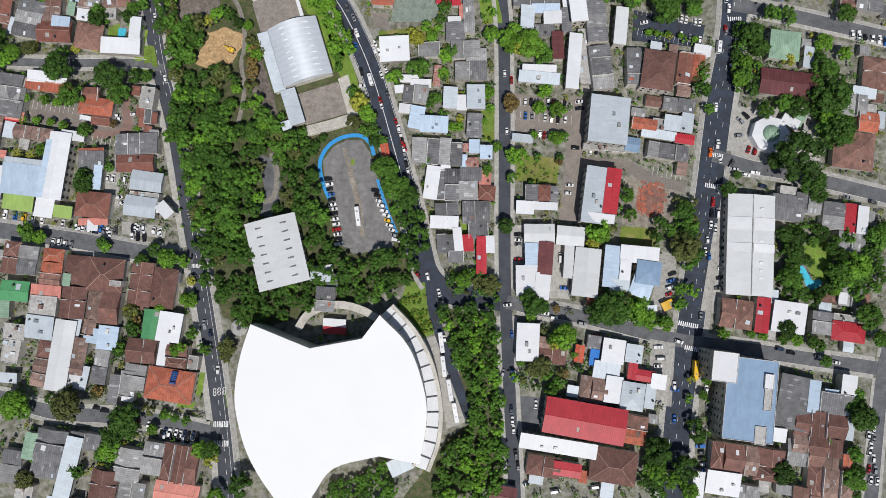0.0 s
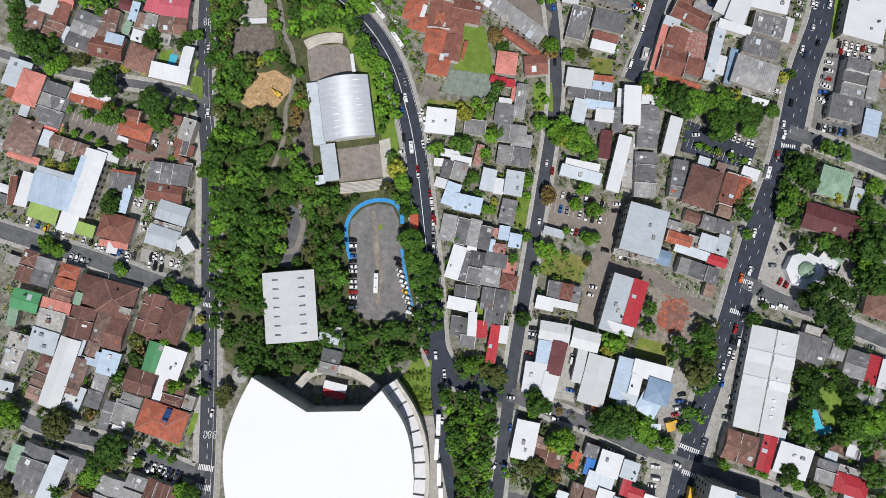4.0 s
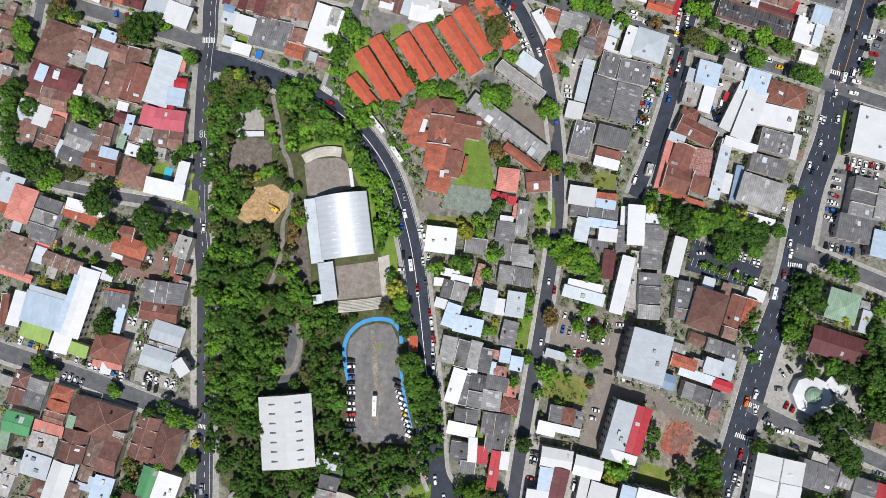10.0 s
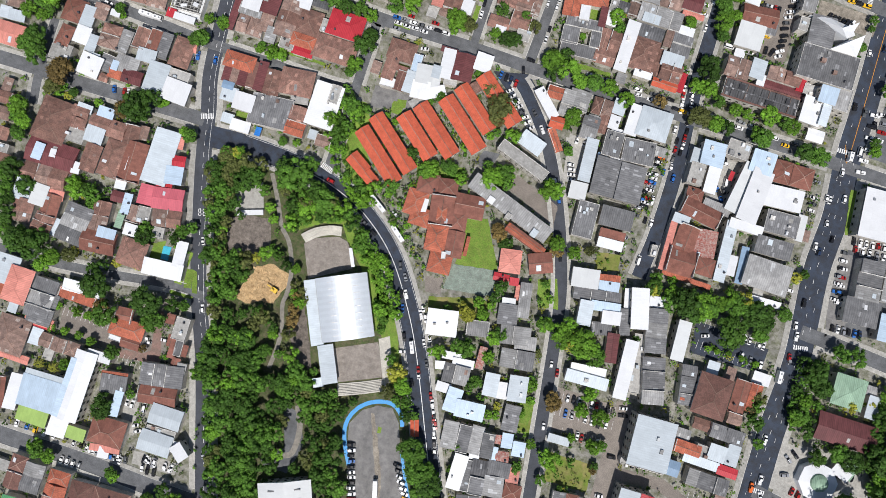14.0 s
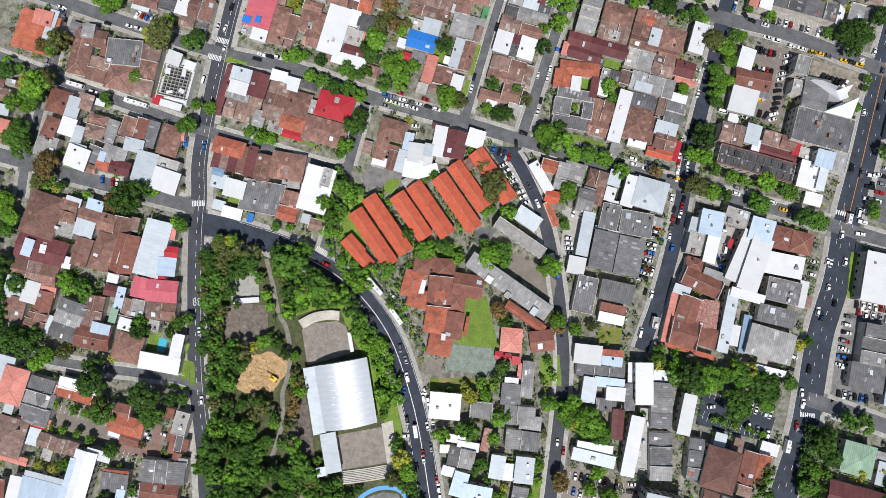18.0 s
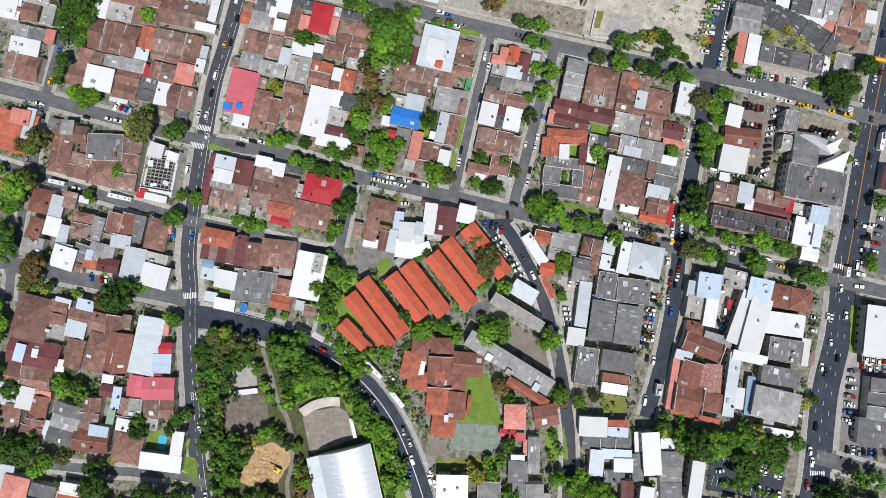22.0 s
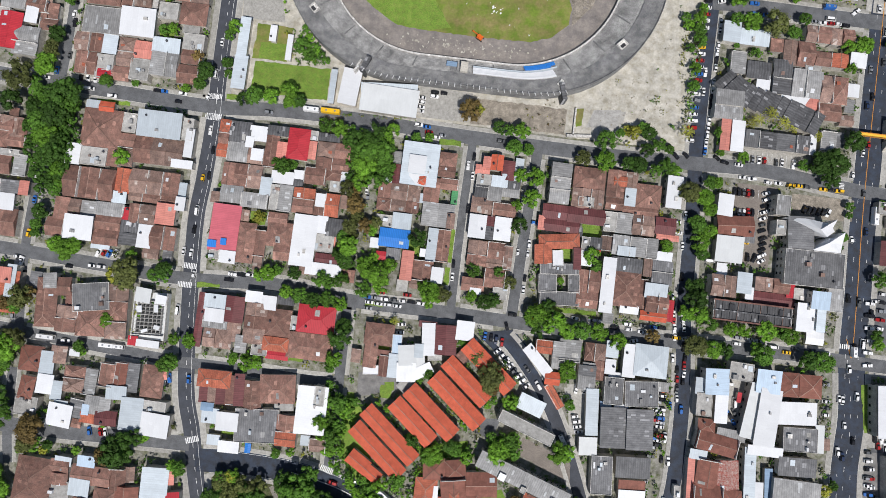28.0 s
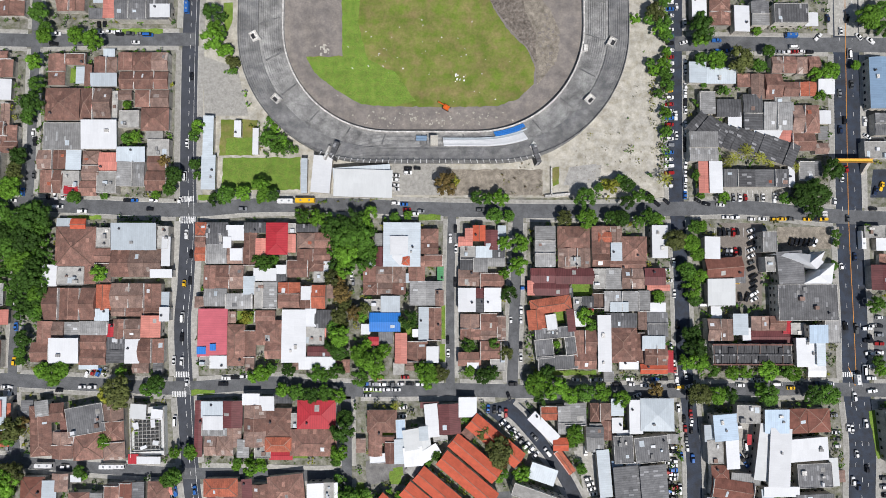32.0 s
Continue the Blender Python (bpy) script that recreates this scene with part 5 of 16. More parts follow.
house(-94.8, 75.7, 7.3, 19.3, 26.6, 4.0, "l", "s", clutter=0)
house(-96.5, 65.3, 4.7, 4.1, 26.6, 3.6, "l", clutter=0)
house(-88.6, -2.2, 26.3, 35.7, 22.9, 7.0, "W", "g", clutter=0)
for sx in (-6.6, 6.6):
    for k in range(7):
        put("roof_vent", boxes("roof_vent", [(-1.6, -0.3, -0.4, 1.6, 0.3, 0.3)], ROOF["d"]), m=pose(-88.6, -2.2, 7.95, 0, 0, 22.9) @ pose(sx, (k - 3) * 4.7, 0), label="narrow grey vent standing on a white sheet roof", category="roof vent", group="roof vents")
patch("sports_court", [(-97.2, 82.7), (-74.2, 94.1), (-65.3, 78.1), (-87.7, 67.7)], PALE_COURT, 0.050, "worn brown-grey sports court beside the hall", "court")
patch("bleacher_side", [(-74.5, 95.7), (-69.4, 99.0), (-60.2, 77.3), (-64.7, 74.4)], CREAM, 0.070, "pale concrete apron beside the court", "pavement")
steps = put("bleachers", None, label="straight pale concrete seating steps beside the court", category="bleachers")
for k in range(8):
    v, f = strip(curve([(-87.3, 67.2), (-76.1, 72.0), (-64.6, 77.6)], 2.0), -0.75 * k, -0.75 * k - 0.72, 0.0, 0.4 + 0.3 * k)
    put("step", mesh_of("step", v, f, [CREAM]), steps)
patch("upper_court", [(-128.2, 130.5), (-122.9, 135.2), (-111.7, 139.6), (-105.5, 138.2), (-99.6, 125.9), (-119.9, 113.4)], PALE_COURT, 0.050, "worn brown-grey open sports court", "court")
house(-101.5, 131.4, 1.2, 9.4, 26.6, 1.6, "w", clutter=0, name="low_wall", group="", label="low white wall beside the court")
steps = put("bleachers", None, label="curved pale concrete seating steps", category="bleachers")
for k in range(4):
    v, f = strip(curve([(-111.1, 142.3), (-117.0, 141.0), (-123.7, 137.5), (-128.9, 132.5)], 1.5), 1.25 * k - 1.6, 1.25 * k - 2.8, 0.0, 0.5 + 0.4 * (3 - k))
    put("step", mesh_of("step", v, f, [CREAM]), steps)
digger = put("excavator", boxes("excavator", [(-1.2, -1.5, 0.9, 1.2, 1.5, 1.9), (-1.0, 0.0, 1.9, 0.2, 1.4, 2.9)], YELLOW), m=pose(-134.3, 102.3, 0, 0, 0, 75), label="yellow excavator standing on the tan clearing", category="excavator")
put("arm", boxes("arm", [(0.2, 1.4, 1.4, 0.7, 4.8, 1.9)], YELLOW), digger)
for sx in (-1.3, 0.8):
    put("crawler_track", boxes("crawler_track", [(sx, -1.9, 0.06, sx + 0.5, 1.9, 0.9)], RUBBER), digger)
v, f = strip(curve([(-67.6, 29.4), (-72.7, 37.9), (-76.1, 46.7), (-75.5, 54.0), (-71.6, 60.5), (-65.0, 65.0), (-57.2, 66.5), (-51.4, 63.3), (-48.2, 57.2)], 1.5), 1.05, -1.05, 0.0, 0.09)
put("cycle_track", mesh_of("cycle_track", v, f, [BLUE]), label="bright blue painted cycle track round the car park", category="cycle track", kind="structure")
v, f = strip(curve([(-44.3, 44.5), (-39.7, 35.3), (-34.4, 25.4), (-29.5, 17.8)], 1.5), 0.8, -0.8, 0.0, 0.09)
put("cycle_track", mesh_of("cycle_track", v, f, [BLUE]), label="bright blue painted cycle track beside the car park", category="cycle track", kind="structure")
patch("car_park", [(-72.6, 41.0), (-74.8, 50.0), (-70.7, 58.5), (-63.7, 63.3), (-56.2, 64.4), (-50.6, 58.4), (-47.0, 49.6), (-39.4, 36.9), (-33.0, 24.0), (-29.7, 9.3), (-50.6, 3.0), (-59.0, 7.8), (-66.8, 24.9)], LOT_ASPHALT, 0.060, "worn grey asphalt car park inside the loop", "car park")
house(-42.1, 59.5, 3.6, 7.7, 18.9, 3.0, "T", clutter=0)
stadium(-86.5, 375.4, 101.0, 80.0, 391.3, 643.2)
patch("stadium_yard", [(-215.4, 597.4), (41.6, 596.8), (36.4, 357.7), (-208.8, 357.4)], RUBBLE, 0.012, "pale bare rubble ground round the stadium", "ground")
patch("running_track", [tuple(p) for p in ring_points(-86.5, 0, 80.0, 391.9, 625.0, 56)], TRACK, 0.03, "dark cinder track and bare ground inside the bowl", "track")
patch("pitch", [(-136.9, 558.3), (-134.7, 432.9), (-154.2, 432.6), (-149.5, 424.3), (-138.6, 415.2), (-124.2, 406.7), (-106.3, 405.8), (-76.6, 405.5), (-52.8, 406.1), (-41.5, 410.3), (-33.7, 417.6), (-33.0, 426.8), (-36.2, 435.9), (-45.2, 445.1), (-52.6, 455.9), (-58.6, 466.7), (-64.5, 558.2)], DRY_LAWN, 0.050, "patchy green and brown grass pitch", "grass")
patch("spoil_heap", [(-58.0, 469.8), (-45.2, 446.7), (-35.9, 437.4), (-32.4, 426.8), (-31.9, 417.6), (-21.4, 429.8), (-19.1, 445.1), (-24.1, 457.4), (-33.0, 469.8)], EARTH, 0.070, "pale bare earth beside the pitch", "ground")
patch("lush_grass", [(-135.6, 482.3), (-124.4, 482.3), (-126.5, 451.3), (-121.5, 431.3), (-106.5, 424.3), (-95.9, 409.1), (-106.3, 406.1), (-124.2, 406.7), (-138.6, 415.2), (-149.5, 424.3), (-153.8, 432.3), (-134.7, 432.6)], LAWN, 0.056, "lush green grass along the pitch edge", "grass")
patch("dark_bank", [(-59.1, 482.3), (-58.0, 465.2), (-50.2, 454.3), (-44.3, 446.3), (-35.9, 436.5), (-32.7, 429.8), (-32.3, 445.1), (-37.6, 457.4), (-41.9, 482.2)], DARK_SPOIL, 0.085, "dark bank of dug earth beside the pitch", "ground")
litter("litter", -148.1, 407.0, -37.6, 457.4, 45, WHITE, (0.12, 0.4), "white litter scattered on the worn pitch", 1)
litter("litter", -79.6, 417.6, -67.7, 423.7, 14, WHITE, (0.15, 0.5), "heap of pale scraps on the pitch", 2)
litter("litter", -150.0, 432.9, -139.6, 440.5, 18, CREAM, (0.2, 0.8), "heap of pale scraps on bare ground", 3)
litter("rubble", -136.0, 394.0, -38.0, 404.0, 120, RUBBLE, (0.15, 0.55), "broken stones along the track edge", 4)
litter("rubble", -31.9, 414.6, -16.5, 463.6, 60, TRACK, (0.2, 0.8), "dark clods of spoil beside the pitch", 5)
litter("rubble", -17.7, 360.6, 32.9, 387.5, 60, EARTH, (0.12, 0.4), "stones and clods on bare ground", 6)
litter("debris_pile", 93.5, 46.3, 109.4, 66.1, 800, ROOF["o"], (0.15, 0.75), "orange heap of broken tiles and timber in a yard", 7)
digger = put("excavator", boxes("excavator", [(-1.2, -1.5, 0.9, 1.2, 1.5, 1.9), (-1.0, 0.0, 1.9, 0.2, 1.4, 2.9)], CAR_PAINT["o"]), m=pose(-79.6, 404.9, 0, 0, 0, 60), label="orange excavator standing by the pitch edge", category="excavator")
put("arm", boxes("arm", [(0.2, 1.4, 1.4, 0.7, 5.2, 1.9)], CAR_PAINT["o"]), digger)
for sx in (-1.3, 0.8):
    put("crawler_track", boxes("crawler_track", [(sx, -1.9, 0.03, sx + 0.5, 1.9, 0.9)], RUBBER), digger)
put("control_booth", boxes("control_booth", [(-87.7, 383.5, 0, -83.9, 388.8, 6.5)], CREAM), label="small cream booth standing on the terrace", category="booth")
patch("sports_lawn", [(-198.0, 398.8), (-179.2, 398.8), (-178.8, 379.8), (-198.7, 379.8)], DRY_LAWN, 0.050, "fenced grass pitch", "grass")
patch("sports_lawn", [(-195.4, 389.1), (-181.7, 389.1), (-181.5, 380.1), (-195.2, 380.1)], LAWN, 0.060, "bright green small pitch", "grass")
patch("sports_lawn", [(-196.6, 378.6), (-155.9, 378.7), (-155.7, 361.6), (-197.1, 361.6)], LAWN, 0.050, "bright green fenced pitch", "grass")
house(-203.0, 389.2, 4.6, 20.2, 0.1, 4.0, "l")
house(-202.5, 370.0, 6.4, 17.3, 0.1, 4.0, "l")
house(-178.5, 386.3, 2.3, 13.3, 0.1, 3.6, "w")
house(-188.0, 392.9, 2.9, 8.1, 0.1, 3.6, "w")
patch("car_yard", [(-208.5, 432.9), (-190.3, 426.7), (-183.7, 400.9), (-207.0, 400.9)], PAVING, 0.050, "pale concrete parking yard", "car park")
house(-107.2, 361.4, 2.3, 2.3, 0.1, 3.0, "c", clutter=0)
patch("forecourt", [(-108.2, 376.0), (-79.5, 374.8), (-80.1, 359.0), (-108.1, 359.0)], PAVING, 0.050, "pale concrete forecourt with parked cars", "car park")
patch("dirt_yard", [(-79.5, 372.4), (-29.3, 372.5), (-29.4, 358.8), (-79.5, 358.7)], EARTH, 0.045, "brown bare earth yard", "ground")
patch("verge_lawn", [(-198.4, 462.1), (-193.6, 462.1), (-193.3, 451.3), (-196.8, 445.2), (-198.1, 451.3)], LAWN, 0.050, "strip of green grass", "grass")
church = thing("church", 100.9, 319.9, 0, "modern church with white folded concrete roof planes", "church")
for fold in ([(-0.3, 3.5, 11.5), (-15.6, 8.2, 7.0), (-5.6, 8.7, 8.5), (6.0, 7.6, 8.0), (7.8, 9.5, 11.0), (7.2, 5.2, 9.0), (9.0, 4.0, 8.0), (4.8, 0.5, 9.0), (-3.3, 3.9, 8.5)],
             [(4.6, -2.7, 11.0), (-2.5, -7.6, 7.0), (6.1, 0.2, 9.0), (9.4, 0.9, 9.0), (12.0, 3.5, 11.5), (13.3, -2.2, 8.0), (13.1, -7.2, 7.5), (4.8, -7.4, 7.0)]):
    n = len(fold) - 1           # the peak first, then the rim
    v = fold + [(x, y, 0.0) for x, y, z in fold[1:]]
    f = [(0, 1 + k, 1 + (k + 1) % n) for k in range(n)] + [(1 + k, 1 + n + k, 1 + n + (k + 1) % n, 1 + (k + 1) % n) for k in range(n)]
    put("roof_plane", fixed(mesh_of("roof_plane", v, f, [ROOF["w"]])), church)
house(158.3, -38.4, 25.2, 40.6, 1.9, 13.0, "b", "f", name="office_building", clutter=0, group="tall buildings")
house(142.7, -24.2, 12.5, 14.7, 1.9, 16.0, "w", "f", name="office_building", clutter=0, group="tall buildings")
house(166.0, -28.1, 4.6, 7.4, 1.9, 14.0, "w", "f", clutter=0)
house(166.6, -36.1, 4.0, 12.6, 1.9, 13.6, "c", "f", clutter=0)
house(164.9, -54.9, 5.7, 9.1, 1.9, 13.5, "c", "f", clutter=0)
bridge = thing("footbridge", 128.6, 375.8, 0, "yellow steel footbridge over the avenue", "footbridge")
put("deck", boxes("deck", [(-9.6, -0.9, 5.6, 9.6, 0.9, 5.9)], YELLOW), bridge)
for sy in (-1.0, 0.9):
    put("rail", boxes("rail", [(-9.6, sy, 5.9, 9.6, sy + 0.1, 7.0)], ORANGE_LINE), bridge)
for sx in (-9.0, 9.0):
    put("pier", boxes("pier", [(sx - 0.3, -0.5, 0, sx + 0.3, 0.5, 5.6)], CREAM), bridge)
put("stair", boxes("stair", [(7.4, -6.0 + 0.6 * i, 0, 9.2, -5.4 + 0.6 * i, 0.6 * i + 0.6) for i in range(9)], CREAM), bridge)
pavilion = put("pavilion", mesh_of("pavilion", *lathe([(9.9, 0), (9.9, 4.0), (5.9, 4.6), (4.0, 4.9)], 8), [ROOF["w"]]), m=pose(157.8, 99.6, 0, 0, 0, 14), label="white octagonal pavilion with a pale green dome", category="pavilion")
put("dome", mesh_of("dome", *lathe([(4.6, 4.7), (4.2, 5.6), (2.6, 6.6), (0.4, 7.1)], 16), [ROOF["e"]]), pavilion)
house(167.5, 107.8, 8.9, 4.7, -21.1, 4.0, "w")
house(171.2, 110.1, 6.5, 7.7, -21.1, 3.4, "e")
litter("debris_pile", 95.7, 47.5, 108.7, 64.6, 380, ROOF["t"], (0.15, 0.9), "brown heap of broken timber in a yard", 8)
litter("clods", -149.9, 90.8, -132.6, 113.3, 110, ORANGE_EARTH, (0.2, 0.9), "tan clods of earth on the clearing", 9)
gutted = house(73.2, 277.8, 39.4, 10.3, 0.1, 6.8, "D", "f", name="gutted_building", clutter=0, label="long building with a burnt dark roof and bare brown roof beams")
for k in range(11):
    put("beam", boxes("beam", [(-0.15, -4.7, 6.9, 0.15, 4.7, 7.3)], ROOF["D" if k % 3 else "u"]), gutted, pose(-18.9 + 3.78 * k, 0, RNG.uniform(-0.2, 0.1), 0, 0, RNG.uniform(-5, 5)))
for sy, c in ((-4.9, "x"), (-0.2, "D"), (4.9, "x")):
    put("beam", boxes("beam", [(-19.9, sy - 0.35, 7.0, 19.9, sy + 0.35, 7.6)], ROOF[c]), gutted)
for sx, sy, n in ((-12, 2, 3), (3, -2, 4), (13, 2, 2)):
    put("roof_sheet", boxes("roof_sheet", [(sx, sy - 1.5, 7.5, sx + n, sy + 1.3, 7.62)], ROOF["k"]), gutted)

# ---- north houses ----
house(-269.9, 331.3, 20.2, 20.2, 0.0, 3.6, "t", "h")
house(-268.8, 342.8, 7.2, 5.5, 0.0, 4.0, "T")
house(-255.3, 321.8, 8.4, 17.4, 0.0, 3.4, "t")
house(-255.2, 336.1, 7.2, 10.1, 0.0, 4.4, "c")
house(-238.2, 336.4, 22.3, 13.1, 0.0, 7.0, "l")
house(-224.7, 336.2, 6.6, 11.5, 0.0, 5.0, "c")
house(-238.0, 323.0, 26.0, 13.9, 0.0, 3.6, "t")
house(-222.5, 329.0, 3.7, 14.4, 0.0, 5.0, "w")
house(-224.7, 317.7, 10.6, 3.7, 0.0, 5.0, "w")
house(-282.4, 316.6, 6.9, 10.4, 0.0, 4.0, "w")
house(-271.7, 316.4, 13.9, 9.5, 0.0, 4.0, "c")
house(-262.3, 316.9, 5.8, 8.7, 0.0, 3.3, "t")
house(-269.8, 331.9, 5.8, 5.8, 0.0, 4.2, "l")
house(-271.3, 302.2, 26.6, 16.2, 0.0, 3.6, "t")
house(-254.3, 305.5, 7.2, 12.4, 0.0, 4.0, "o")
house(-254.7, 296.7, 6.9, 5.5, 0.0, 4.0, "l")
house(-237.8, 306.4, 25.7, 12.4, 0.0, 3.6, "t")
house(-237.7, 298.1, 25.8, 4.3, 0.0, 3.3, "u")
house(-284.1, 287.6, 7.2, 11.0, 0.0, 3.6, "t")
house(-273.1, 288.7, 13.9, 8.7, 0.0, 3.6, "u")
house(-258.8, 289.9, 14.4, 6.4, 0.0, 4.0, "g")
house(-250.1, 288.7, 2.9, 6.1, 0.0, 4.0, "r")
house(-241.7, 289.5, 14.5, 10.1, 0.0, 3.6, "t")
house(-229.1, 290.9, 9.5, 10.4, 0.0, 5.0, "p")
house(-285.4, 277.6, 9.5, 9.3, 0.0, 3.6, "t")
house(-272.6, 278.7, 14.4, 12.1, 0.0, 5.0, "w")
house(-259.1, 279.0, 13.9, 15.6, 0.0, 3.3, "t")
house(-261.3, 270.9, 9.3, 3.2, 0.0, 3.0, "l")
house(-247.0, 279.0, 9.2, 13.0, 0.0, 4.2, "D")
house(-238.6, 278.3, 6.6, 11.5, 0.0, 4.0, "w")
house(-229.1, 278.6, 13.0, 12.1, 0.0, 3.6, "t")
house(-222.4, 297.1, 4.3, 6.6, 0.0, 5.0, "w")
house(-205.3, 334.1, 5.5, 19.9, 0.0, 4.5, "o")
house(-197.1, 338.4, 10.7, 10.4, 0.0, 4.2, "D")
house(-187.6, 338.6, 8.4, 7.2, 0.0, 4.0, "w")
house(-177.6, 341.3, 10.7, 4.6, 0.0, 4.5, "D")
house(-180.0, 330.2, 6.1, 16.5, 0.0, 3.6, "t")
house(-174.3, 330.9, 5.2, 9.2, 0.0, 4.0, "p")
house(-166.1, 335.6, 10.6, 15.8, 0.0, 5.0, "r", "h")
house(-158.7, 341.2, 4.3, 4.9, 0.0, 4.0, "c")
house(-158.7, 333.3, 3.7, 8.9, 0.0, 4.4, "p")
house(-150.8, 341.1, 10.7, 3.5, 0.0, 4.2, "D")
house(-147.5, 334.7, 17.3, 8.1, 0.0, 3.6, "t")
house(-147.4, 327.2, 17.4, 6.4, 0.0, 3.4, "t")
house(-197.2, 327.8, 10.1, 9.5, 0.0, 4.0, "g")
house(-191.5, 333.7, 3.5, 5.2, 0.0, 4.6, "w")
house(-187.9, 327.1, 8.4, 8.1, 0.0, 3.4, "u")
house(-186.7, 327.5, 5.8, 5.5, 0.0, 4.6, "w")
house(-193.2, 316.0, 20.8, 11.9, 0.0, 3.6, "t")
house(-179.9, 311.8, 5.2, 8.7, 0.0, 4.0, "l")
house(-172.0, 317.3, 11.0, 5.8, 0.0, 4.0, "w")
house(-162.9, 319.9, 6.6, 4.0, 0.0, 4.0, "w")
house(-164.3, 316.2, 5.8, 5.8, 0.0, 3.6, "D")
house(-155.5, 320.4, 10.7, 8.4, 0.0, 3.6, "t")
house(-144.1, 322.6, 11.6, 6.9, 0.0, 3.6, "t", "h")
house(-139.5, 321.1, 4.3, 5.2, 0.0, 4.4, "w")
house(-141.9, 316.1, 10.7, 5.5, 0.0, 3.6, "c")
house(-197.1, 305.6, 11.0, 8.4, 0.0, 4.0, "g")
house(-184.8, 303.7, 13.3, 7.2, 0.0, 4.4, "g")
house(-175.1, 306.7, 4.0, 13.3, 0.0, 4.4, "c")
house(-169.4, 306.7, 6.9, 13.3, 0.0, 4.0, "g")
house(-159.6, 306.7, 11.0, 13.3, 0.0, 4.2, "o")
house(-147.4, 306.0, 13.0, 11.8, 0.0, 3.9, "o")
house(-150.5, 307.9, 4.6, 6.3, 0.0, 5.0, "w")
house(-197.8, 287.8, 13.8, 23.6, 0.0, 4.5, "P", "s", clutter=0)
house(-194.6, 273.1, 8.1, 5.8, 0.0, 4.4, "w")
house(-201.2, 273.7, 5.2, 4.6, 0.0, 5.0, "c")
house(-189.3, 295.5, 4.6, 5.2, 0.0, 3.2, "u")
house(-186.3, 281.5, 8.7, 20.2, 0.0, 3.6, "t", "h")
house(-179.4, 282.1, 5.5, 13.3, 0.0, 3.2, "t")
house(-171.8, 295.9, 9.8, 5.5, 0.0, 3.2, "t")
house(-169.3, 287.8, 13.6, 12.1, 0.0, 3.6, "t", "h")
house(-167.0, 278.9, 8.1, 7.8, 0.0, 3.6, "t")
house(-156.4, 286.3, 11.5, 25.9, 0.0, 5.0, "w")
house(-148.3, 295.5, 4.9, 8.4, 0.0, 4.4, "w")
house(-141.0, 294.8, 9.8, 8.6, 0.0, 4.4, "D")
house(-146.4, 286.2, 10.4, 9.2, 0.0, 4.0, "c")
house(-143.1, 286.4, 4.6, 6.9, 0.0, 3.5, "p")
house(-143.4, 278.2, 11.8, 4.9, 0.0, 4.4, "m")
house(-144.6, 272.7, 17.9, 5.8, 0.0, 4.6, "w")
house(-154.6, 271.1, 4.6, 3.5, 0.0, 3.2, "u")
house(-102.0, 332.6, 18.1, 21.8, 0.0, 6.0, "l")
house(-103.3, 332.1, 8.3, 8.8, 0.0, 7.2, "w")
house(-113.5, 326.5, 4.6, 9.5, 0.0, 4.0, "m")
house(-117.6, 324.9, 4.6, 5.8, 0.0, 3.6, "l")
house(-104.3, 324.5, 4.6, 4.6, 0.0, 6.8, "w")
house(-100.5, 324.3, 4.3, 4.0, 0.0, 6.5, "T", "h")
house(-94.6, 320.5, 7.8, 11.9, 0.0, 3.6, "t")
house(-88.0, 334.4, 9.0, 13.0, 0.0, 4.0, "t")
house(-86.0, 324.6, 9.0, 5.5, 0.0, 3.4, "t")
house(-82.5, 318.1, 2.6, 7.0, 0.0, 3.0, "G")
house(-111.1, 317.4, 21.9, 8.1, 0.0, 4.0, "t")
house(-111.1, 310.1, 22.0, 6.1, 0.0, 3.4, "t")
house(-99.5, 315.6, 3.2, 4.3, 0.0, 3.8, "l")
house(-89.8, 307.9, 16.7, 12.4, 0.0, 4.0, "g")
house(-82.9, 305.5, 3.5, 7.5, 0.0, 5.0, "u")
house(-107.8, 301.8, 9.2, 8.9, 0.0, 4.4, "l")
house(-117.0, 301.6, 8.4, 6.4, 0.0, 3.4, "c")
house(-110.5, 293.3, 15.0, 8.9, 0.0, 5.0, "B")
house(-120.3, 289.7, 4.0, 4.6, 0.0, 4.0, "w")
house(-116.3, 283.6, 4.6, 3.8, 0.0, 4.0, "r")
house(-102.4, 280.2, 5.5, 14.7, 0.0, 4.2, "p")
house(-90.9, 292.4, 4.6, 16.5, 0.0, 3.6, "l")
house(-85.3, 292.4, 6.1, 16.5, 0.0, 3.6, "t")
house(-94.3, 287.7, 4.1, 3.5, 0.0, 3.4, "w")
house(-94.5, 271.3, 10.4, 4.3, 0.0, 3.2, "u")
house(-94.0, 278.5, 9.8, 10.1, 0.0, 3.6, "t")
house(-86.4, 277.1, 5.5, 7.5, 0.0, 4.6, "w")
house(-69.7, 334.2, 6.9, 4.6, 0.0, 4.0, "p")
house(-67.5, 338.1, 4.3, 5.5, 0.0, 4.8, "p")
house(-62.8, 338.5, 5.8, 7.5, 0.0, 5.0, "T")
house(-56.7, 335.2, 6.3, 9.5, 0.0, 4.5, "m")
house(-51.3, 333.5, 4.3, 6.1, 0.0, 4.0, "l")
house(-68.4, 328.5, 7.8, 6.9, 0.0, 4.0, "c")
house(-60.3, 329.0, 7.8, 5.2, 0.0, 4.2, "l")
house(-53.1, 328.9, 6.6, 5.5, 0.0, 4.0, "D")
house(-68.9, 323.0, 6.6, 5.8, 0.0, 4.2, "D")
house(-62.2, 322.4, 6.9, 6.9, 0.0, 4.5, "g")
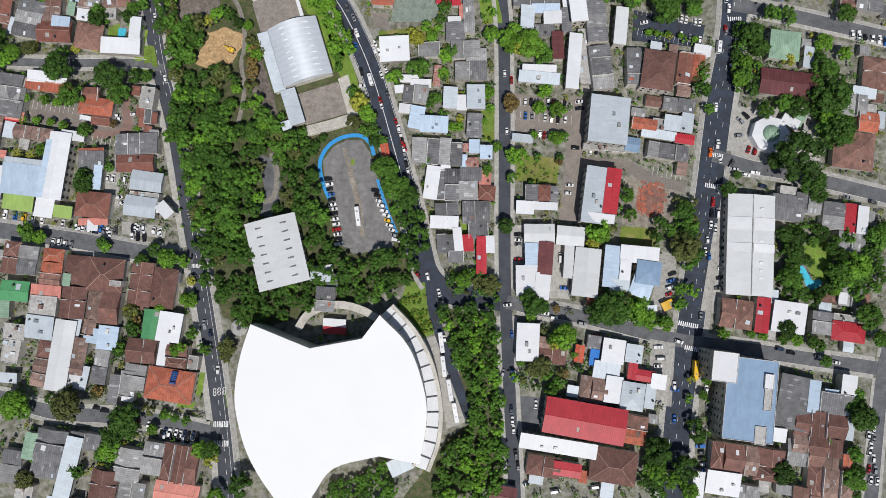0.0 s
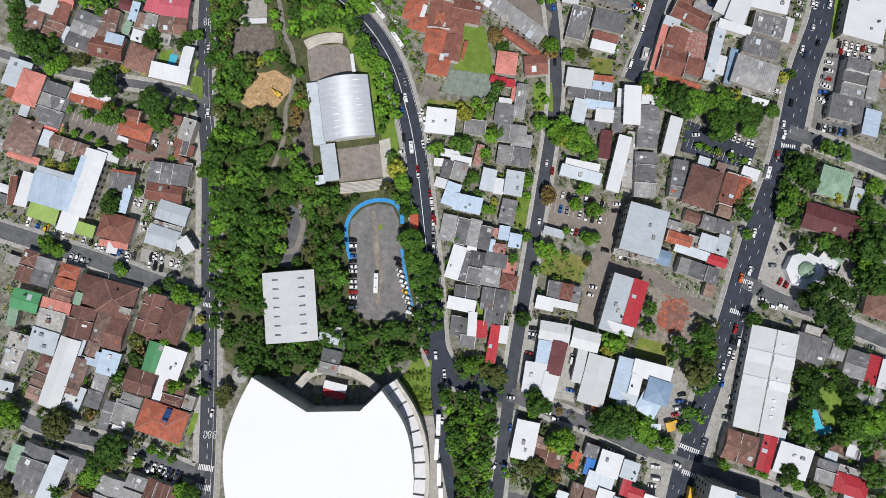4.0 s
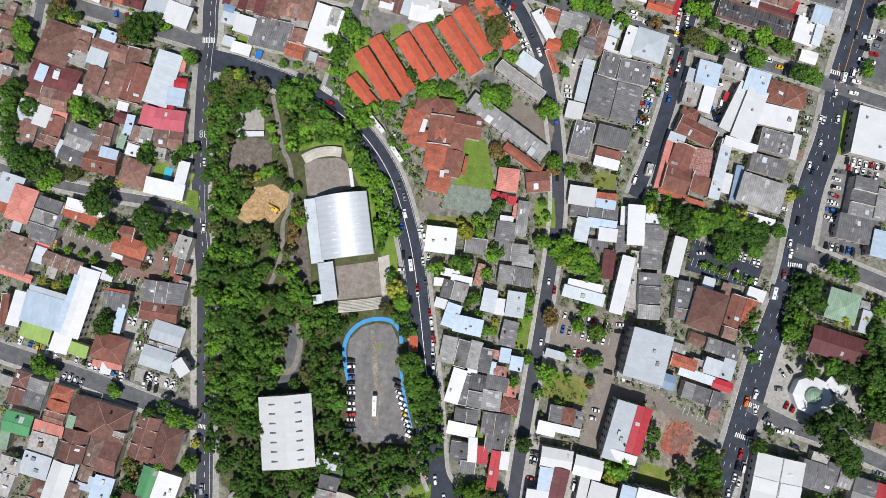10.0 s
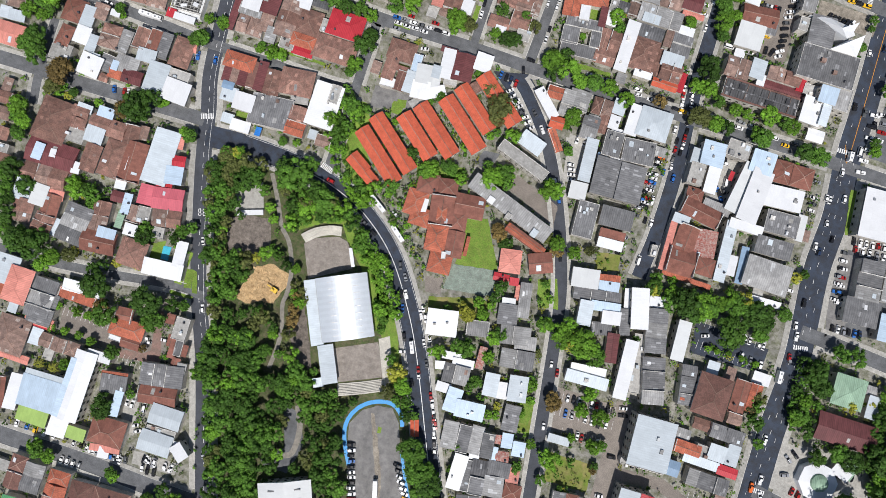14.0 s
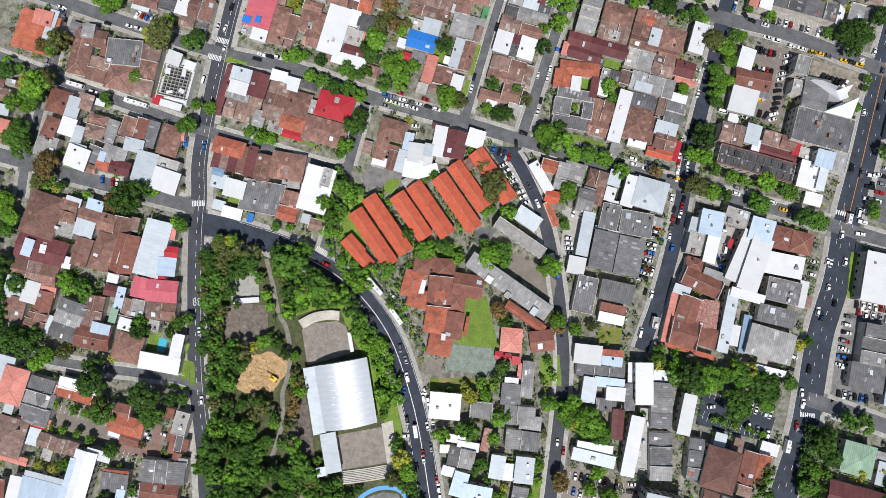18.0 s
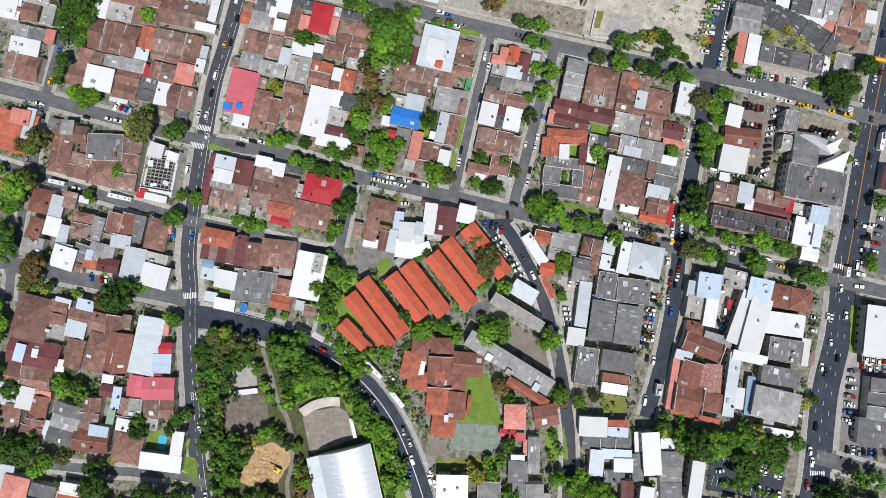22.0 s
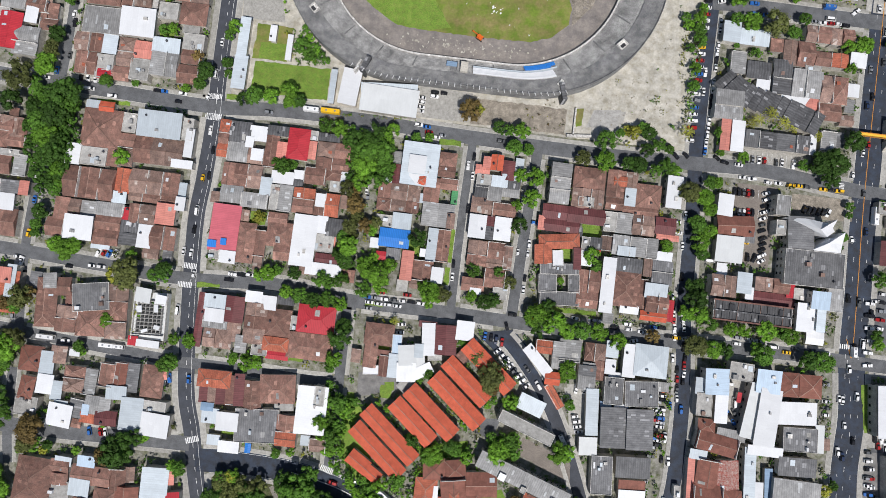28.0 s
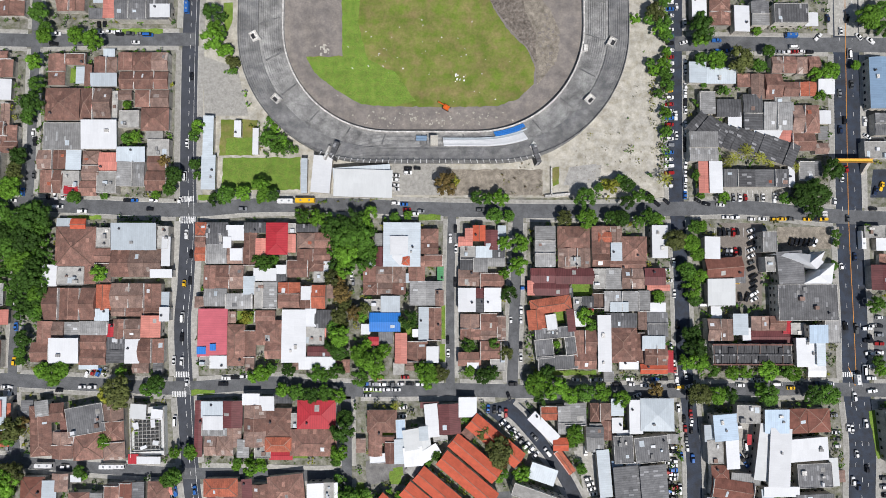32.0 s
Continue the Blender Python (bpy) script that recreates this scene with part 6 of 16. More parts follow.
house(-54.3, 323.9, 9.0, 4.0, 0.0, 4.0, "g")
house(-67.6, 315.8, 11.0, 8.1, 0.0, 3.6, "u")
house(-56.3, 314.2, 11.9, 7.8, 0.0, 3.6, "t")
house(-69.0, 304.6, 8.3, 11.5, 0.0, 5.0, "w")
house(-62.4, 305.3, 4.9, 10.1, 0.0, 4.4, "m")
house(-56.0, 304.7, 8.1, 11.5, 0.0, 5.0, "w")
house(-62.6, 301.8, 4.0, 6.3, 0.0, 5.0, "D")
house(-67.2, 291.0, 10.1, 13.0, 0.0, 3.6, "t")
house(-57.9, 293.5, 8.7, 8.1, 0.0, 3.4, "t")
house(-58.2, 286.7, 9.3, 4.9, 0.0, 3.0, "u")
house(-51.6, 290.4, 4.0, 12.1, 0.0, 3.8, "u")
house(-67.7, 274.7, 11.0, 6.4, 0.0, 3.6, "t")
house(-57.1, 279.1, 10.4, 9.0, 0.0, 3.6, "t")
house(-53.5, 271.8, 7.5, 6.1, 0.0, 4.0, "c")
house(-66.0, 271.7, 5.2, 2.9, 0.0, 4.0, "w")
house(-29.4, 331.7, 10.3, 20.9, 0.0, 6.0, "g")
house(-14.3, 336.4, 15.9, 11.0, 0.0, 3.6, "t", "h")
house(-14.1, 325.7, 16.5, 10.4, 0.0, 3.6, "t")
house(-15.1, 324.1, 8.1, 4.9, 0.0, 4.6, "c")
house(-0.5, 332.0, 9.2, 20.8, 0.0, 4.0, "t")
house(1.2, 336.6, 6.0, 4.6, 0.0, 5.0, "o")
house(7.4, 337.9, 5.5, 8.1, 0.0, 3.6, "u")
house(7.1, 329.1, 5.2, 8.6, 0.0, 4.4, "l")
house(16.5, 330.9, 12.4, 11.6, 0.0, 3.6, "t", "h")
house(13.2, 322.7, 17.7, 4.3, 0.0, 3.4, "t")
house(28.9, 334.3, 7.5, 16.1, 0.0, 5.5, "w")
house(-29.8, 317.0, 13.0, 6.9, 0.0, 4.0, "m")
house(-14.1, 316.7, 18.8, 7.5, 0.0, 4.2, "m")
house(-26.1, 310.4, 17.6, 6.4, 0.0, 3.8, "m")
house(-36.4, 310.7, 2.9, 6.9, 0.0, 4.0, "p")
house(-19.9, 308.3, 9.3, 4.3, 0.0, 3.6, "D")
house(-1.6, 315.5, 6.4, 10.1, 0.0, 4.0, "c")
house(5.6, 315.5, 8.1, 10.1, 0.0, 4.0, "g")
house(15.6, 315.5, 11.9, 10.1, 0.0, 3.6, "t")
house(26.4, 316.5, 9.8, 8.1, 0.0, 5.0, "m")
house(28.7, 310.9, 11.0, 2.6, 0.0, 3.2, "p")
house(-12.8, 302.6, 4.3, 7.2, 0.0, 4.0, "c")
house(-7.8, 303.4, 5.8, 5.5, 0.0, 4.0, "D")
house(-7.6, 299.6, 5.2, 1.7, 0.0, 3.3, "r")
house(-2.1, 304.2, 5.5, 7.5, 0.0, 3.6, "u")
house(9.2, 304.1, 17.3, 10.1, 0.0, 4.5, "g")
house(7.9, 301.2, 8.6, 4.3, 0.0, 5.0, "l")
house(21.0, 304.1, 5.5, 10.1, 0.0, 4.0, "g")
house(27.8, 300.9, 7.2, 4.3, 0.0, 4.0, "w")
house(-9.1, 283.6, 11.6, 11.6, 0.0, 3.6, "t")
house(-9.3, 274.2, 10.4, 7.8, 0.0, 4.0, "t")
house(0.2, 283.0, 6.3, 27.6, 0.0, 5.0, "w")
house(-12.0, 295.2, 6.1, 7.2, 0.0, 3.8, "w")
house(9.2, 294.4, 14.7, 6.6, 0.0, 4.6, "D")
house(9.3, 282.3, 15.0, 17.9, 0.0, 4.2, "t", "h")
house(12.7, 271.9, 9.0, 3.5, 0.0, 4.0, "w")
house(19.2, 280.7, 3.5, 14.8, 0.0, 3.5, "t")
house(21.0, 294.6, 5.5, 9.0, 0.0, 3.6, "u")
house(27.3, 292.4, 10.4, 12.4, 0.0, 4.4, "D")
house(24.9, 283.0, 10.9, 6.9, 0.0, 5.0, "l")
house(26.1, 277.0, 11.5, 9.8, 0.0, 4.4, "t")
house(25.3, 270.0, 13.0, 4.3, 0.0, 3.6, "T")
house(33.5, 273.8, 2.9, 10.4, 0.0, 3.6, "r")
house(83.6, 334.2, 7.1, 10.3, 0.0, 7.0, "g", "f")
house(84.1, 322.9, 4.9, 7.5, 0.0, 6.0, "c")
house(58.6, 289.9, 13.2, 10.9, 0.0, 5.0, "t")
house(68.7, 292.6, 7.2, 10.1, 0.0, 5.0, "l")
house(71.9, 287.6, 3.7, 5.8, 0.0, 4.6, "w")
house(82.8, 293.2, 17.3, 7.2, 0.0, 5.0, "t")
house(83.9, 286.3, 21.7, 5.5, 0.0, 4.0, "m")
house(92.4, 291.4, 3.5, 6.3, 0.0, 5.0, "r")
house(97.7, 290.5, 7.5, 5.8, 0.0, 5.0, "c")
house(100.2, 279.0, 10.3, 13.7, 0.0, 7.0, "w")
house(106.6, 279.1, 4.0, 12.5, 0.0, 8.0, "l")
house(-204.1, 239.8, 3.5, 27.2, 0.0, 3.6, "m")
house(-197.1, 249.5, 10.4, 7.5, 0.0, 4.6, "l", "s")
house(-196.5, 242.8, 9.5, 6.3, 0.0, 4.4, "w")
house(-195.9, 239.4, 12.1, 5.8, 0.0, 4.0, "g")
house(-187.1, 247.0, 9.8, 12.7, 0.0, 4.4, "m")
house(-193.6, 231.4, 14.5, 9.8, 0.0, 3.6, "t")
house(-186.5, 235.7, 7.2, 9.5, 0.0, 3.4, "u")
house(-181.4, 230.0, 5.5, 8.4, 0.0, 3.8, "g")
house(-177.6, 254.6, 8.1, 5.2, 0.0, 4.5, "w")
house(-170.0, 252.5, 7.5, 6.6, 0.0, 4.3, "w")
house(-175.6, 241.3, 11.0, 20.8, 0.0, 3.6, "t")
house(-163.9, 242.8, 12.4, 13.6, 0.0, 3.6, "t", "h")
house(-161.9, 254.6, 9.2, 3.8, 0.0, 3.8, "D")
house(-163.7, 232.1, 12.7, 6.6, 0.0, 4.0, "o", "h")
house(-162.3, 226.6, 11.0, 3.8, 0.0, 3.4, "r")
house(-155.2, 244.0, 4.6, 7.2, 0.0, 3.8, "c")
house(-144.5, 247.1, 18.7, 13.5, 0.0, 5.0, "r", "h")
house(-146.1, 233.0, 22.8, 12.7, 0.0, 3.6, "t", "h")
house(-171.5, 228.3, 8.1, 5.8, 0.0, 4.0, "c")
house(-68.7, 251.0, 8.4, 9.2, 0.0, 4.4, "w")
house(-14.7, 247.6, 10.4, 10.7, 0.0, 4.0, "g")
house(-1.2, 248.3, 11.9, 9.0, 0.0, 3.6, "t")
house(1.7, 239.6, 5.8, 9.0, 0.0, 3.4, "t")
house(-4.2, 237.0, 6.1, 11.0, 0.0, 3.6, "g")
house(6.5, 251.0, 5.8, 7.8, 0.0, 4.0, "l")
house(6.2, 242.2, 4.9, 6.9, 0.0, 4.0, "w")
house(15.4, 246.5, 6.1, 16.1, 0.0, 4.6, "w")
house(26.0, 247.6, 16.1, 15.5, 0.0, 5.5, "l", "h")
house(-283.0, 424.0, 9.0, 16.5, 0.0, 4.0, "t")
house(-273.5, 429.8, 10.4, 5.5, 0.0, 3.8, "t")
house(-266.9, 421.1, 3.2, 10.7, 0.0, 3.6, "t")
house(-258.1, 426.7, 12.1, 8.7, 0.0, 3.6, "t")
house(-258.6, 418.8, 13.3, 6.4, 0.0, 3.8, "l")
house(-238.1, 428.4, 26.3, 9.5, 0.0, 4.2, "t")
house(-237.4, 418.4, 25.4, 9.2, 0.0, 4.0, "t")
house(-279.5, 405.7, 17.3, 16.5, 0.0, 4.0, "t", "h")
house(-261.9, 405.7, 16.5, 16.5, 0.0, 4.0, "t")
house(-264.4, 404.3, 6.3, 4.6, 0.0, 4.9, "p")
house(-252.6, 405.2, 3.5, 15.3, 0.0, 3.6, "c")
house(-232.9, 408.7, 17.9, 8.7, 0.0, 3.6, "t")
house(-247.3, 410.8, 6.4, 4.6, 0.0, 3.4, "u")
house(-230.9, 397.8, 13.9, 11.5, 0.0, 4.0, "t", "h")
house(-244.4, 397.9, 10.4, 9.0, 0.0, 4.0, "c")
house(-277.7, 388.7, 21.6, 14.4, 0.0, 4.4, "g", "f")
house(-258.4, 389.2, 17.8, 14.3, 0.0, 6.0, "w")
house(-242.4, 379.1, 14.1, 7.2, 0.0, 4.6, "l")
house(-228.8, 382.9, 11.3, 8.7, 0.0, 4.0, "c")
house(-283.8, 376.5, 15.0, 9.8, 0.0, 3.6, "t")
house(-283.7, 365.2, 12.2, 11.9, 0.0, 3.4, "t")
house(-272.4, 376.4, 6.9, 9.8, 0.0, 4.0, "l")
house(-263.6, 373.6, 9.0, 15.6, 0.0, 3.5, "t")
house(-254.6, 375.5, 9.0, 9.0, 0.0, 3.6, "p")
house(-273.6, 364.3, 9.2, 12.7, 0.0, 4.0, "c")
house(-264.9, 361.7, 8.7, 7.2, 0.0, 3.3, "t")
house(-254.8, 364.8, 10.1, 11.3, 0.0, 4.0, "c")
house(-242.1, 369.0, 14.1, 12.7, 0.0, 4.4, "g")
house(-228.9, 374.9, 9.8, 7.2, 0.0, 3.6, "t")
house(-229.2, 365.5, 11.0, 9.5, 0.0, 3.5, "t")
house(-272.9, 360.8, 7.2, 5.8, 0.0, 3.8, "r")
house(-309.9, 425.0, 6.4, 9.0, 0.0, 3.6, "t")
house(-309.6, 413.6, 5.2, 10.4, 0.0, 4.0, "w")
house(-309.6, 397.6, 4.3, 17.3, 0.0, 3.6, "u")
house(-306.7, 383.3, 8.7, 5.8, 0.0, 3.6, "t")
house(-239.1, 458.5, 28.2, 16.1, 0.0, 5.0, "D")
house(-257.1, 459.4, 5.5, 15.0, 0.0, 4.5, "p")
house(-229.2, 454.8, 9.8, 6.3, 0.0, 5.6, "w")
house(-277.6, 461.7, 14.5, 11.6, 0.0, 3.6, "t")
house(-308.2, 460.2, 13.0, 14.5, 0.0, 3.6, "t")
house(50.8, 422.5, 8.6, 10.4, 0.0, 4.4, "l")
house(63.0, 420.9, 14.7, 7.8, 0.0, 4.2, "l")
house(55.8, 406.7, 7.5, 11.3, 0.0, 4.0, "g")
house(66.5, 403.7, 11.8, 8.6, 0.0, 4.4, "D")
house(78.9, 401.6, 9.8, 18.8, 0.0, 4.2, "D")
house(91.9, 399.3, 15.9, 14.4, 0.0, 4.4, "g")
house(86.8, 415.3, 15.9, 13.3, 0.0, 3.6, "t")
house(103.5, 413.6, 17.3, 7.5, 0.0, 4.2, "o")
house(95.8, 426.7, 12.7, 8.7, 0.0, 3.6, "t")
house(108.3, 426.4, 11.8, 9.0, 0.0, 4.0, "t")
house(116.8, 414.8, 7.8, 7.2, 0.0, 4.6, "w")
house(94.6, 409.1, 8.4, 4.3, 0.0, 4.0, "c")
house(106.0, 397.9, 14.4, 14.4, 0.0, 4.0, "t")
house(104.5, 386.1, 11.9, 8.4, 0.0, 3.6, "t")
house(95.5, 387.6, 5.8, 11.6, 0.0, 3.8, "p")
house(52.6, 383.5, 14.7, 15.5, 0.0, 5.0, "g")
house(86.8, 390.1, 14.4, 4.9, 0.0, 4.0, "w")
house(69.6, 396.5, 6.4, 5.8, 0.0, 3.8, "w")
house(52.8, 367.6, 5.2, 15.8, 0.0, 4.6, "p")
house(58.4, 367.5, 6.3, 15.8, 0.0, 5.0, "w")
house(78.8, 367.0, 33.4, 8.9, 0.0, 5.0, "D")
house(97.7, 370.7, 2.9, 15.9, 0.0, 4.0, "w")
house(105.6, 370.8, 7.5, 9.8, 0.0, 4.0, "g")
house(52.3, 457.9, 7.2, 11.5, 0.0, 4.6, "w")
house(63.4, 455.8, 10.7, 16.2, 0.0, 4.0, "t")
house(74.1, 450.8, 7.5, 13.2, 0.0, 5.0, "w")
house(83.9, 453.8, 9.2, 13.2, 0.0, 5.0, "g")
house(99.2, 453.3, 17.5, 10.3, 0.0, 6.0, "D", "f")
house(144.4, 416.6, 10.9, 26.4, 0.0, 6.0, "b")
house(142.7, 381.9, 14.4, 9.0, 0.0, 4.0, "c")
house(141.5, 316.4, 10.1, 12.1, 0.0, 4.6, "m")
house(139.2, 339.6, 11.0, 6.1, 0.0, 4.0, "c")
house(145.9, 395.3, 9.2, 11.5, 0.0, 4.0, "g")
house(-333.3, 330.9, 16.0, 13.1, 0.5, 3.6, "u")
house(-316.5, 326.5, 16.0, 7.6, 0.5, 3.6, "t")
house(-316.5, 319.5, 16.0, 5.8, 0.5, 3.3, "t")
house(-318.6, 312.9, 17.4, 3.5, 0.5, 4.4, "c")
house(-330.1, 305.7, 11.6, 10.4, 0.5, 4.0, "w")
house(-320.1, 306.7, 11.0, 9.9, 0.5, 3.6, "t")
house(-309.3, 306.9, 6.4, 11.0, 0.5, 4.0, "g")
house(-315.7, 295.3, 16.8, 7.0, 0.5, 4.2, "g")
house(-304.9, 295.4, 4.6, 7.0, 0.5, 4.2, "p")
house(-316.6, 287.3, 15.7, 8.1, 0.5, 4.4, "w")
house(-315.4, 276.7, 19.2, 14.0, 0.5, 3.6, "t")
house(-308.7, 241.6, 20.2, 20.8, 0.5, 5.0, "o", "s")
house(-302.4, 247.3, 4.0, 16.2, 0.5, 5.6, "l")
house(-307.2, 249.9, 9.8, 7.5, 0.5, 5.8, "p", "s")
house(-316.1, 186.3, 16.1, 11.7, 1.1, 4.0, "p")
house(-192.0, 211.0, 16.4, 8.2, 1.1, 4.4, "o", "h")
house(-193.3, 196.9, 5.8, 3.5, 1.1, 4.4, "b")
house(-191.3, 192.6, 8.2, 7.0, 1.1, 4.0, "l")
house(-182.1, 190.9, 10.5, 8.8, 1.1, 4.6, "w")
house(-180.0, 178.3, 10.0, 5.3, 1.1, 4.0, "w")
house(-152.0, 190.1, 10.5, 15.8, 1.1, 4.2, "o")
house(-140.5, 202.2, 14.5, 23.3, 1.1, 6.0, "w")
house(-137.4, 209.6, 5.2, 9.9, 1.1, 6.2, "c")
house(-135.5, 184.6, 8.2, 5.9, 1.1, 3.6, "u")
house(-170.5, 178.6, 2.4, 4.1, 1.1, 3.0, "B")
house(-326.5, 377.6, 11.6, 19.1, -1.9, 4.5, "r")
house(-316.8, 372.8, 13.3, 15.6, -1.9, 4.2, "g")
house(-316.0, 387.0, 5.8, 8.1, -1.9, 4.4, "w")
house(-326.9, 392.0, 12.7, 4.1, -1.9, 4.0, "g")
house(-314.3, 392.9, 11.0, 7.0, -1.9, 4.0, "t")
house(-321.5, 323.7, 7.5, 17.4, -1.9, 3.6, "t")
house(-314.2, 326.7, 5.8, 9.9, -1.9, 3.6, "u")
house(-331.0, 387.2, 5.8, 4.6, -1.9, 4.0, "c")
house(-310.3, 389.3, 2.9, 8.7, -1.9, 3.6, "t")

# ---- middle houses ----
house(-105.3, 186.3, 33.3, 7.9, -39.4, 5.0, "T", clutter=0)
house(-100.1, 194.9, 34.4, 7.9, -39.4, 5.2, "T", clutter=0)
house(-89.5, 202.6, 26.8, 8.2, -39.4, 5.0, "T", clutter=0)
house(-80.9, 208.6, 31.5, 8.5, -39.4, 5.2, "T", clutter=0)
house(-68.9, 215.9, 32.7, 8.5, -39.4, 5.0, "T", clutter=0)
house(-65.1, 226.0, 28.0, 7.9, -39.4, 5.2, "T", clutter=0)
house(-54.8, 234.6, 30.9, 8.5, -39.4, 5.0, "T", clutter=0)
house(-114.1, 179.3, 11.1, 7.0, -31.4, 3.6, "T", clutter=0)
house(-106.6, 174.2, 8.8, 5.9, -31.4, 3.4, "T", clutter=0)
house(-22.6, 155.8, 10.5, 11.7, 10.6, 4.4, "p", "h")
house(-24.3, 146.4, 7.6, 3.5, 4.6, 3.0, "r")
house(-31.4, 181.8, 48.2, 8.1, -19.0, 6.4, "g", "s", clutter=0)
house(-32.8, 207.4, 29.0, 6.1, -19.0, 7.0, "c", "f", clutter=0)
house(-31.3, 218.2, 12.9, 7.6, -18.4, 4.0, "l", clutter=0)
house(-18.8, 169.0, 22.9, 4.1, -18.4, 3.6, "o", clutter=0)
house(-42.1, 182.3, 2.9, 2.9, -19.0, 7.6, "w", clutter=0, name="stair_head", group="", label="small white stair head standing on the long roof")
house(-31.0, 177.3, 2.9, 2.9, -19.0, 7.6, "c", clutter=0, name="stair_head", group="", label="small white stair head standing on the long roof")
house(-15.9, 173.1, 2.6, 3.5, -19.0, 7.6, "l", clutter=0, name="stair_head", group="", label="small white stair head standing on the long roof")
house(-30.5, 240.9, 5.0, 17.0, 45.6, 4.0, "w")
house(-26.8, 248.0, 10.5, 6.4, 0.6, 3.8, "o")
house(-17.3, 244.6, 12.3, 14.1, 0.6, 4.0, "g")
house(-22.2, 232.7, 7.0, 5.9, 0.6, 4.0, "T")
house(-5.0, 235.3, 8.8, 12.3, 0.6, 4.0, "g")
house(-20.2, 224.0, 3.5, 12.9, 36.6, 3.4, "o")
house(71.1, 92.0, 20.2, 24.3, 2.9, 10.0, "l")
house(72.5, 78.9, 22.5, 3.0, 2.9, 3.4, "c")
house(69.8, 52.2, 11.6, 29.0, 0.9, 9.0, "l")
house(78.0, 55.5, 7.0, 23.2, 0.9, 9.4, "r")
house(74.2, 40.7, 13.3, 4.1, 0.9, 9.2, "w")
house(94.1, 123.5, 16.4, 20.5, -0.1, 7.0, "x", "h", clutter=0)
house(108.7, 127.6, 7.1, 17.1, -0.1, 4.0, "R", "g")
house(115.7, 129.3, 5.3, 14.2, -0.1, 4.0, "o")
house(108.1, 107.5, 17.1, 7.1, -0.1, 4.2, "d")
house(91.2, 94.5, 13.0, 5.9, -0.1, 4.2, "o")
house(99.2, 95.8, 7.1, 5.9, -0.1, 4.0, "c")
house(105.7, 97.2, 8.3, 7.7, -0.1, 4.6, "l")
house(113.5, 98.5, 5.9, 10.0, -0.1, 4.2, "l")
house(99.6, 90.3, 17.7, 4.1, -0.1, 4.0, "l")
house(113.4, 89.9, 9.5, 4.7, -0.1, 4.0, "r")
house(105.3, 81.9, 21.2, 8.3, -0.1, 4.4, "d")
house(86.8, 82.8, 7.1, 7.1, -0.1, 4.0, "b")
house(46.8, -28.1, 11.2, 18.8, 5.9, 5.0, "w")
house(60.7, -33.1, 14.2, 8.3, 2.9, 3.6, "x")
house(56.0, -27.4, 8.3, 5.9, -0.1, 3.6, "u")
house(74.2, -29.8, 4.1, 8.3, -0.1, 4.0, "T")
house(82.1, -30.6, 4.1, 7.7, -0.1, 3.4, "B")
house(90.9, -25.8, 11.2, 11.8, -0.1, 5.0, "w")
house(101.4, -25.4, 8.2, 8.8, -0.1, 5.0, "l")
house(89.0, -36.1, 13.0, 8.3, -0.1, 4.4, "l")
house(102.2, -32.8, 4.1, 11.2, -0.1, 4.6, "r")
house(108.9, -35.9, 9.4, 5.3, -0.1, 4.2, "r")
house(115.9, -37.6, 7.1, 7.1, -0.1, 4.6, "w")
house(83.7, -46.9, 14.2, 13.0, -0.1, 3.6, "u")
house(93.5, -45.1, 8.2, 13.0, -0.1, 5.0, "w")
house(103.5, -46.9, 11.2, 13.5, -0.1, 5.5, "l", "h")
house(112.7, -45.7, 4.7, 11.8, -0.1, 4.4, "l")
house(80.6, -62.5, 40.8, 17.5, -1.1, 8.0, "r")
house(107.8, -63.6, 11.2, 14.8, -1.1, 4.4, "o")
house(69.4, -77.2, 38.7, 7.0, -0.1, 6.0, "w")
house(63.9, -88.9, 17.1, 10.0, -0.1, 4.0, "x")
house(75.8, -88.4, 13.5, 6.5, -0.1, 5.0, "r")
house(98.8, -83.2, 23.0, 16.5, -0.1, 4.6, "x", "h")
house(171.0, 61.7, 16.5, 13.6, 0.9, 4.4, "d")
house(181.4, 65.7, 13.0, 10.6, 0.9, 4.4, "d")
house(195.0, 61.3, 11.2, 14.2, 0.9, 4.2, "d")
house(203.5, 61.3, 6.5, 14.7, 0.9, 4.6, "r")
house(209.7, 61.1, 5.3, 14.2, 0.9, 4.6, "w")
house(205.3, 48.5, 14.2, 11.2, 0.9, 4.0, "g")
house(151.1, 2.8, 17.1, 14.8, 0.9, 4.4, "t")
house(164.3, 4.3, 6.5, 17.7, 0.9, 5.0, "r")
house(177.3, 5.2, 16.5, 15.3, 0.9, 5.0, "w")
house(168.1, 14.6, 5.9, 6.5, 0.9, 4.0, "l")
house(195.4, 5.0, 10.6, 11.8, 0.9, 4.0, "g")
house(206.7, 8.0, 11.8, 6.5, 0.9, 4.0, "c")
house(208.0, 20.5, 11.8, 10.0, 0.9, 4.4, "g")
house(203.9, 19.3, 4.1, 5.3, 0.9, 4.6, "w")
house(208.6, 2.5, 16.5, 9.4, 0.9, 4.6, "r", "h")
house(158.7, -69.8, 23.6, 14.2, 0.9, 4.4, "x")
house(176.5, -70.3, 14.8, 16.5, 0.9, 4.4, "x")
house(198.1, -61.9, 26.6, 13.0, 0.9, 4.0, "u")
house(208.1, -74.5, 23.6, 14.8, 0.9, 4.0, "x")
house(154.2, -82.7, 16.5, 11.2, 0.9, 5.0, "w")
house(166.6, -86.2, 13.6, 8.3, 0.9, 4.0, "g")
house(142.2, -87.4, 5.3, 16.5, 0.9, 5.0, "w")
house(197.5, -81.8, 14.8, 7.1, 0.9, 4.0, "o")
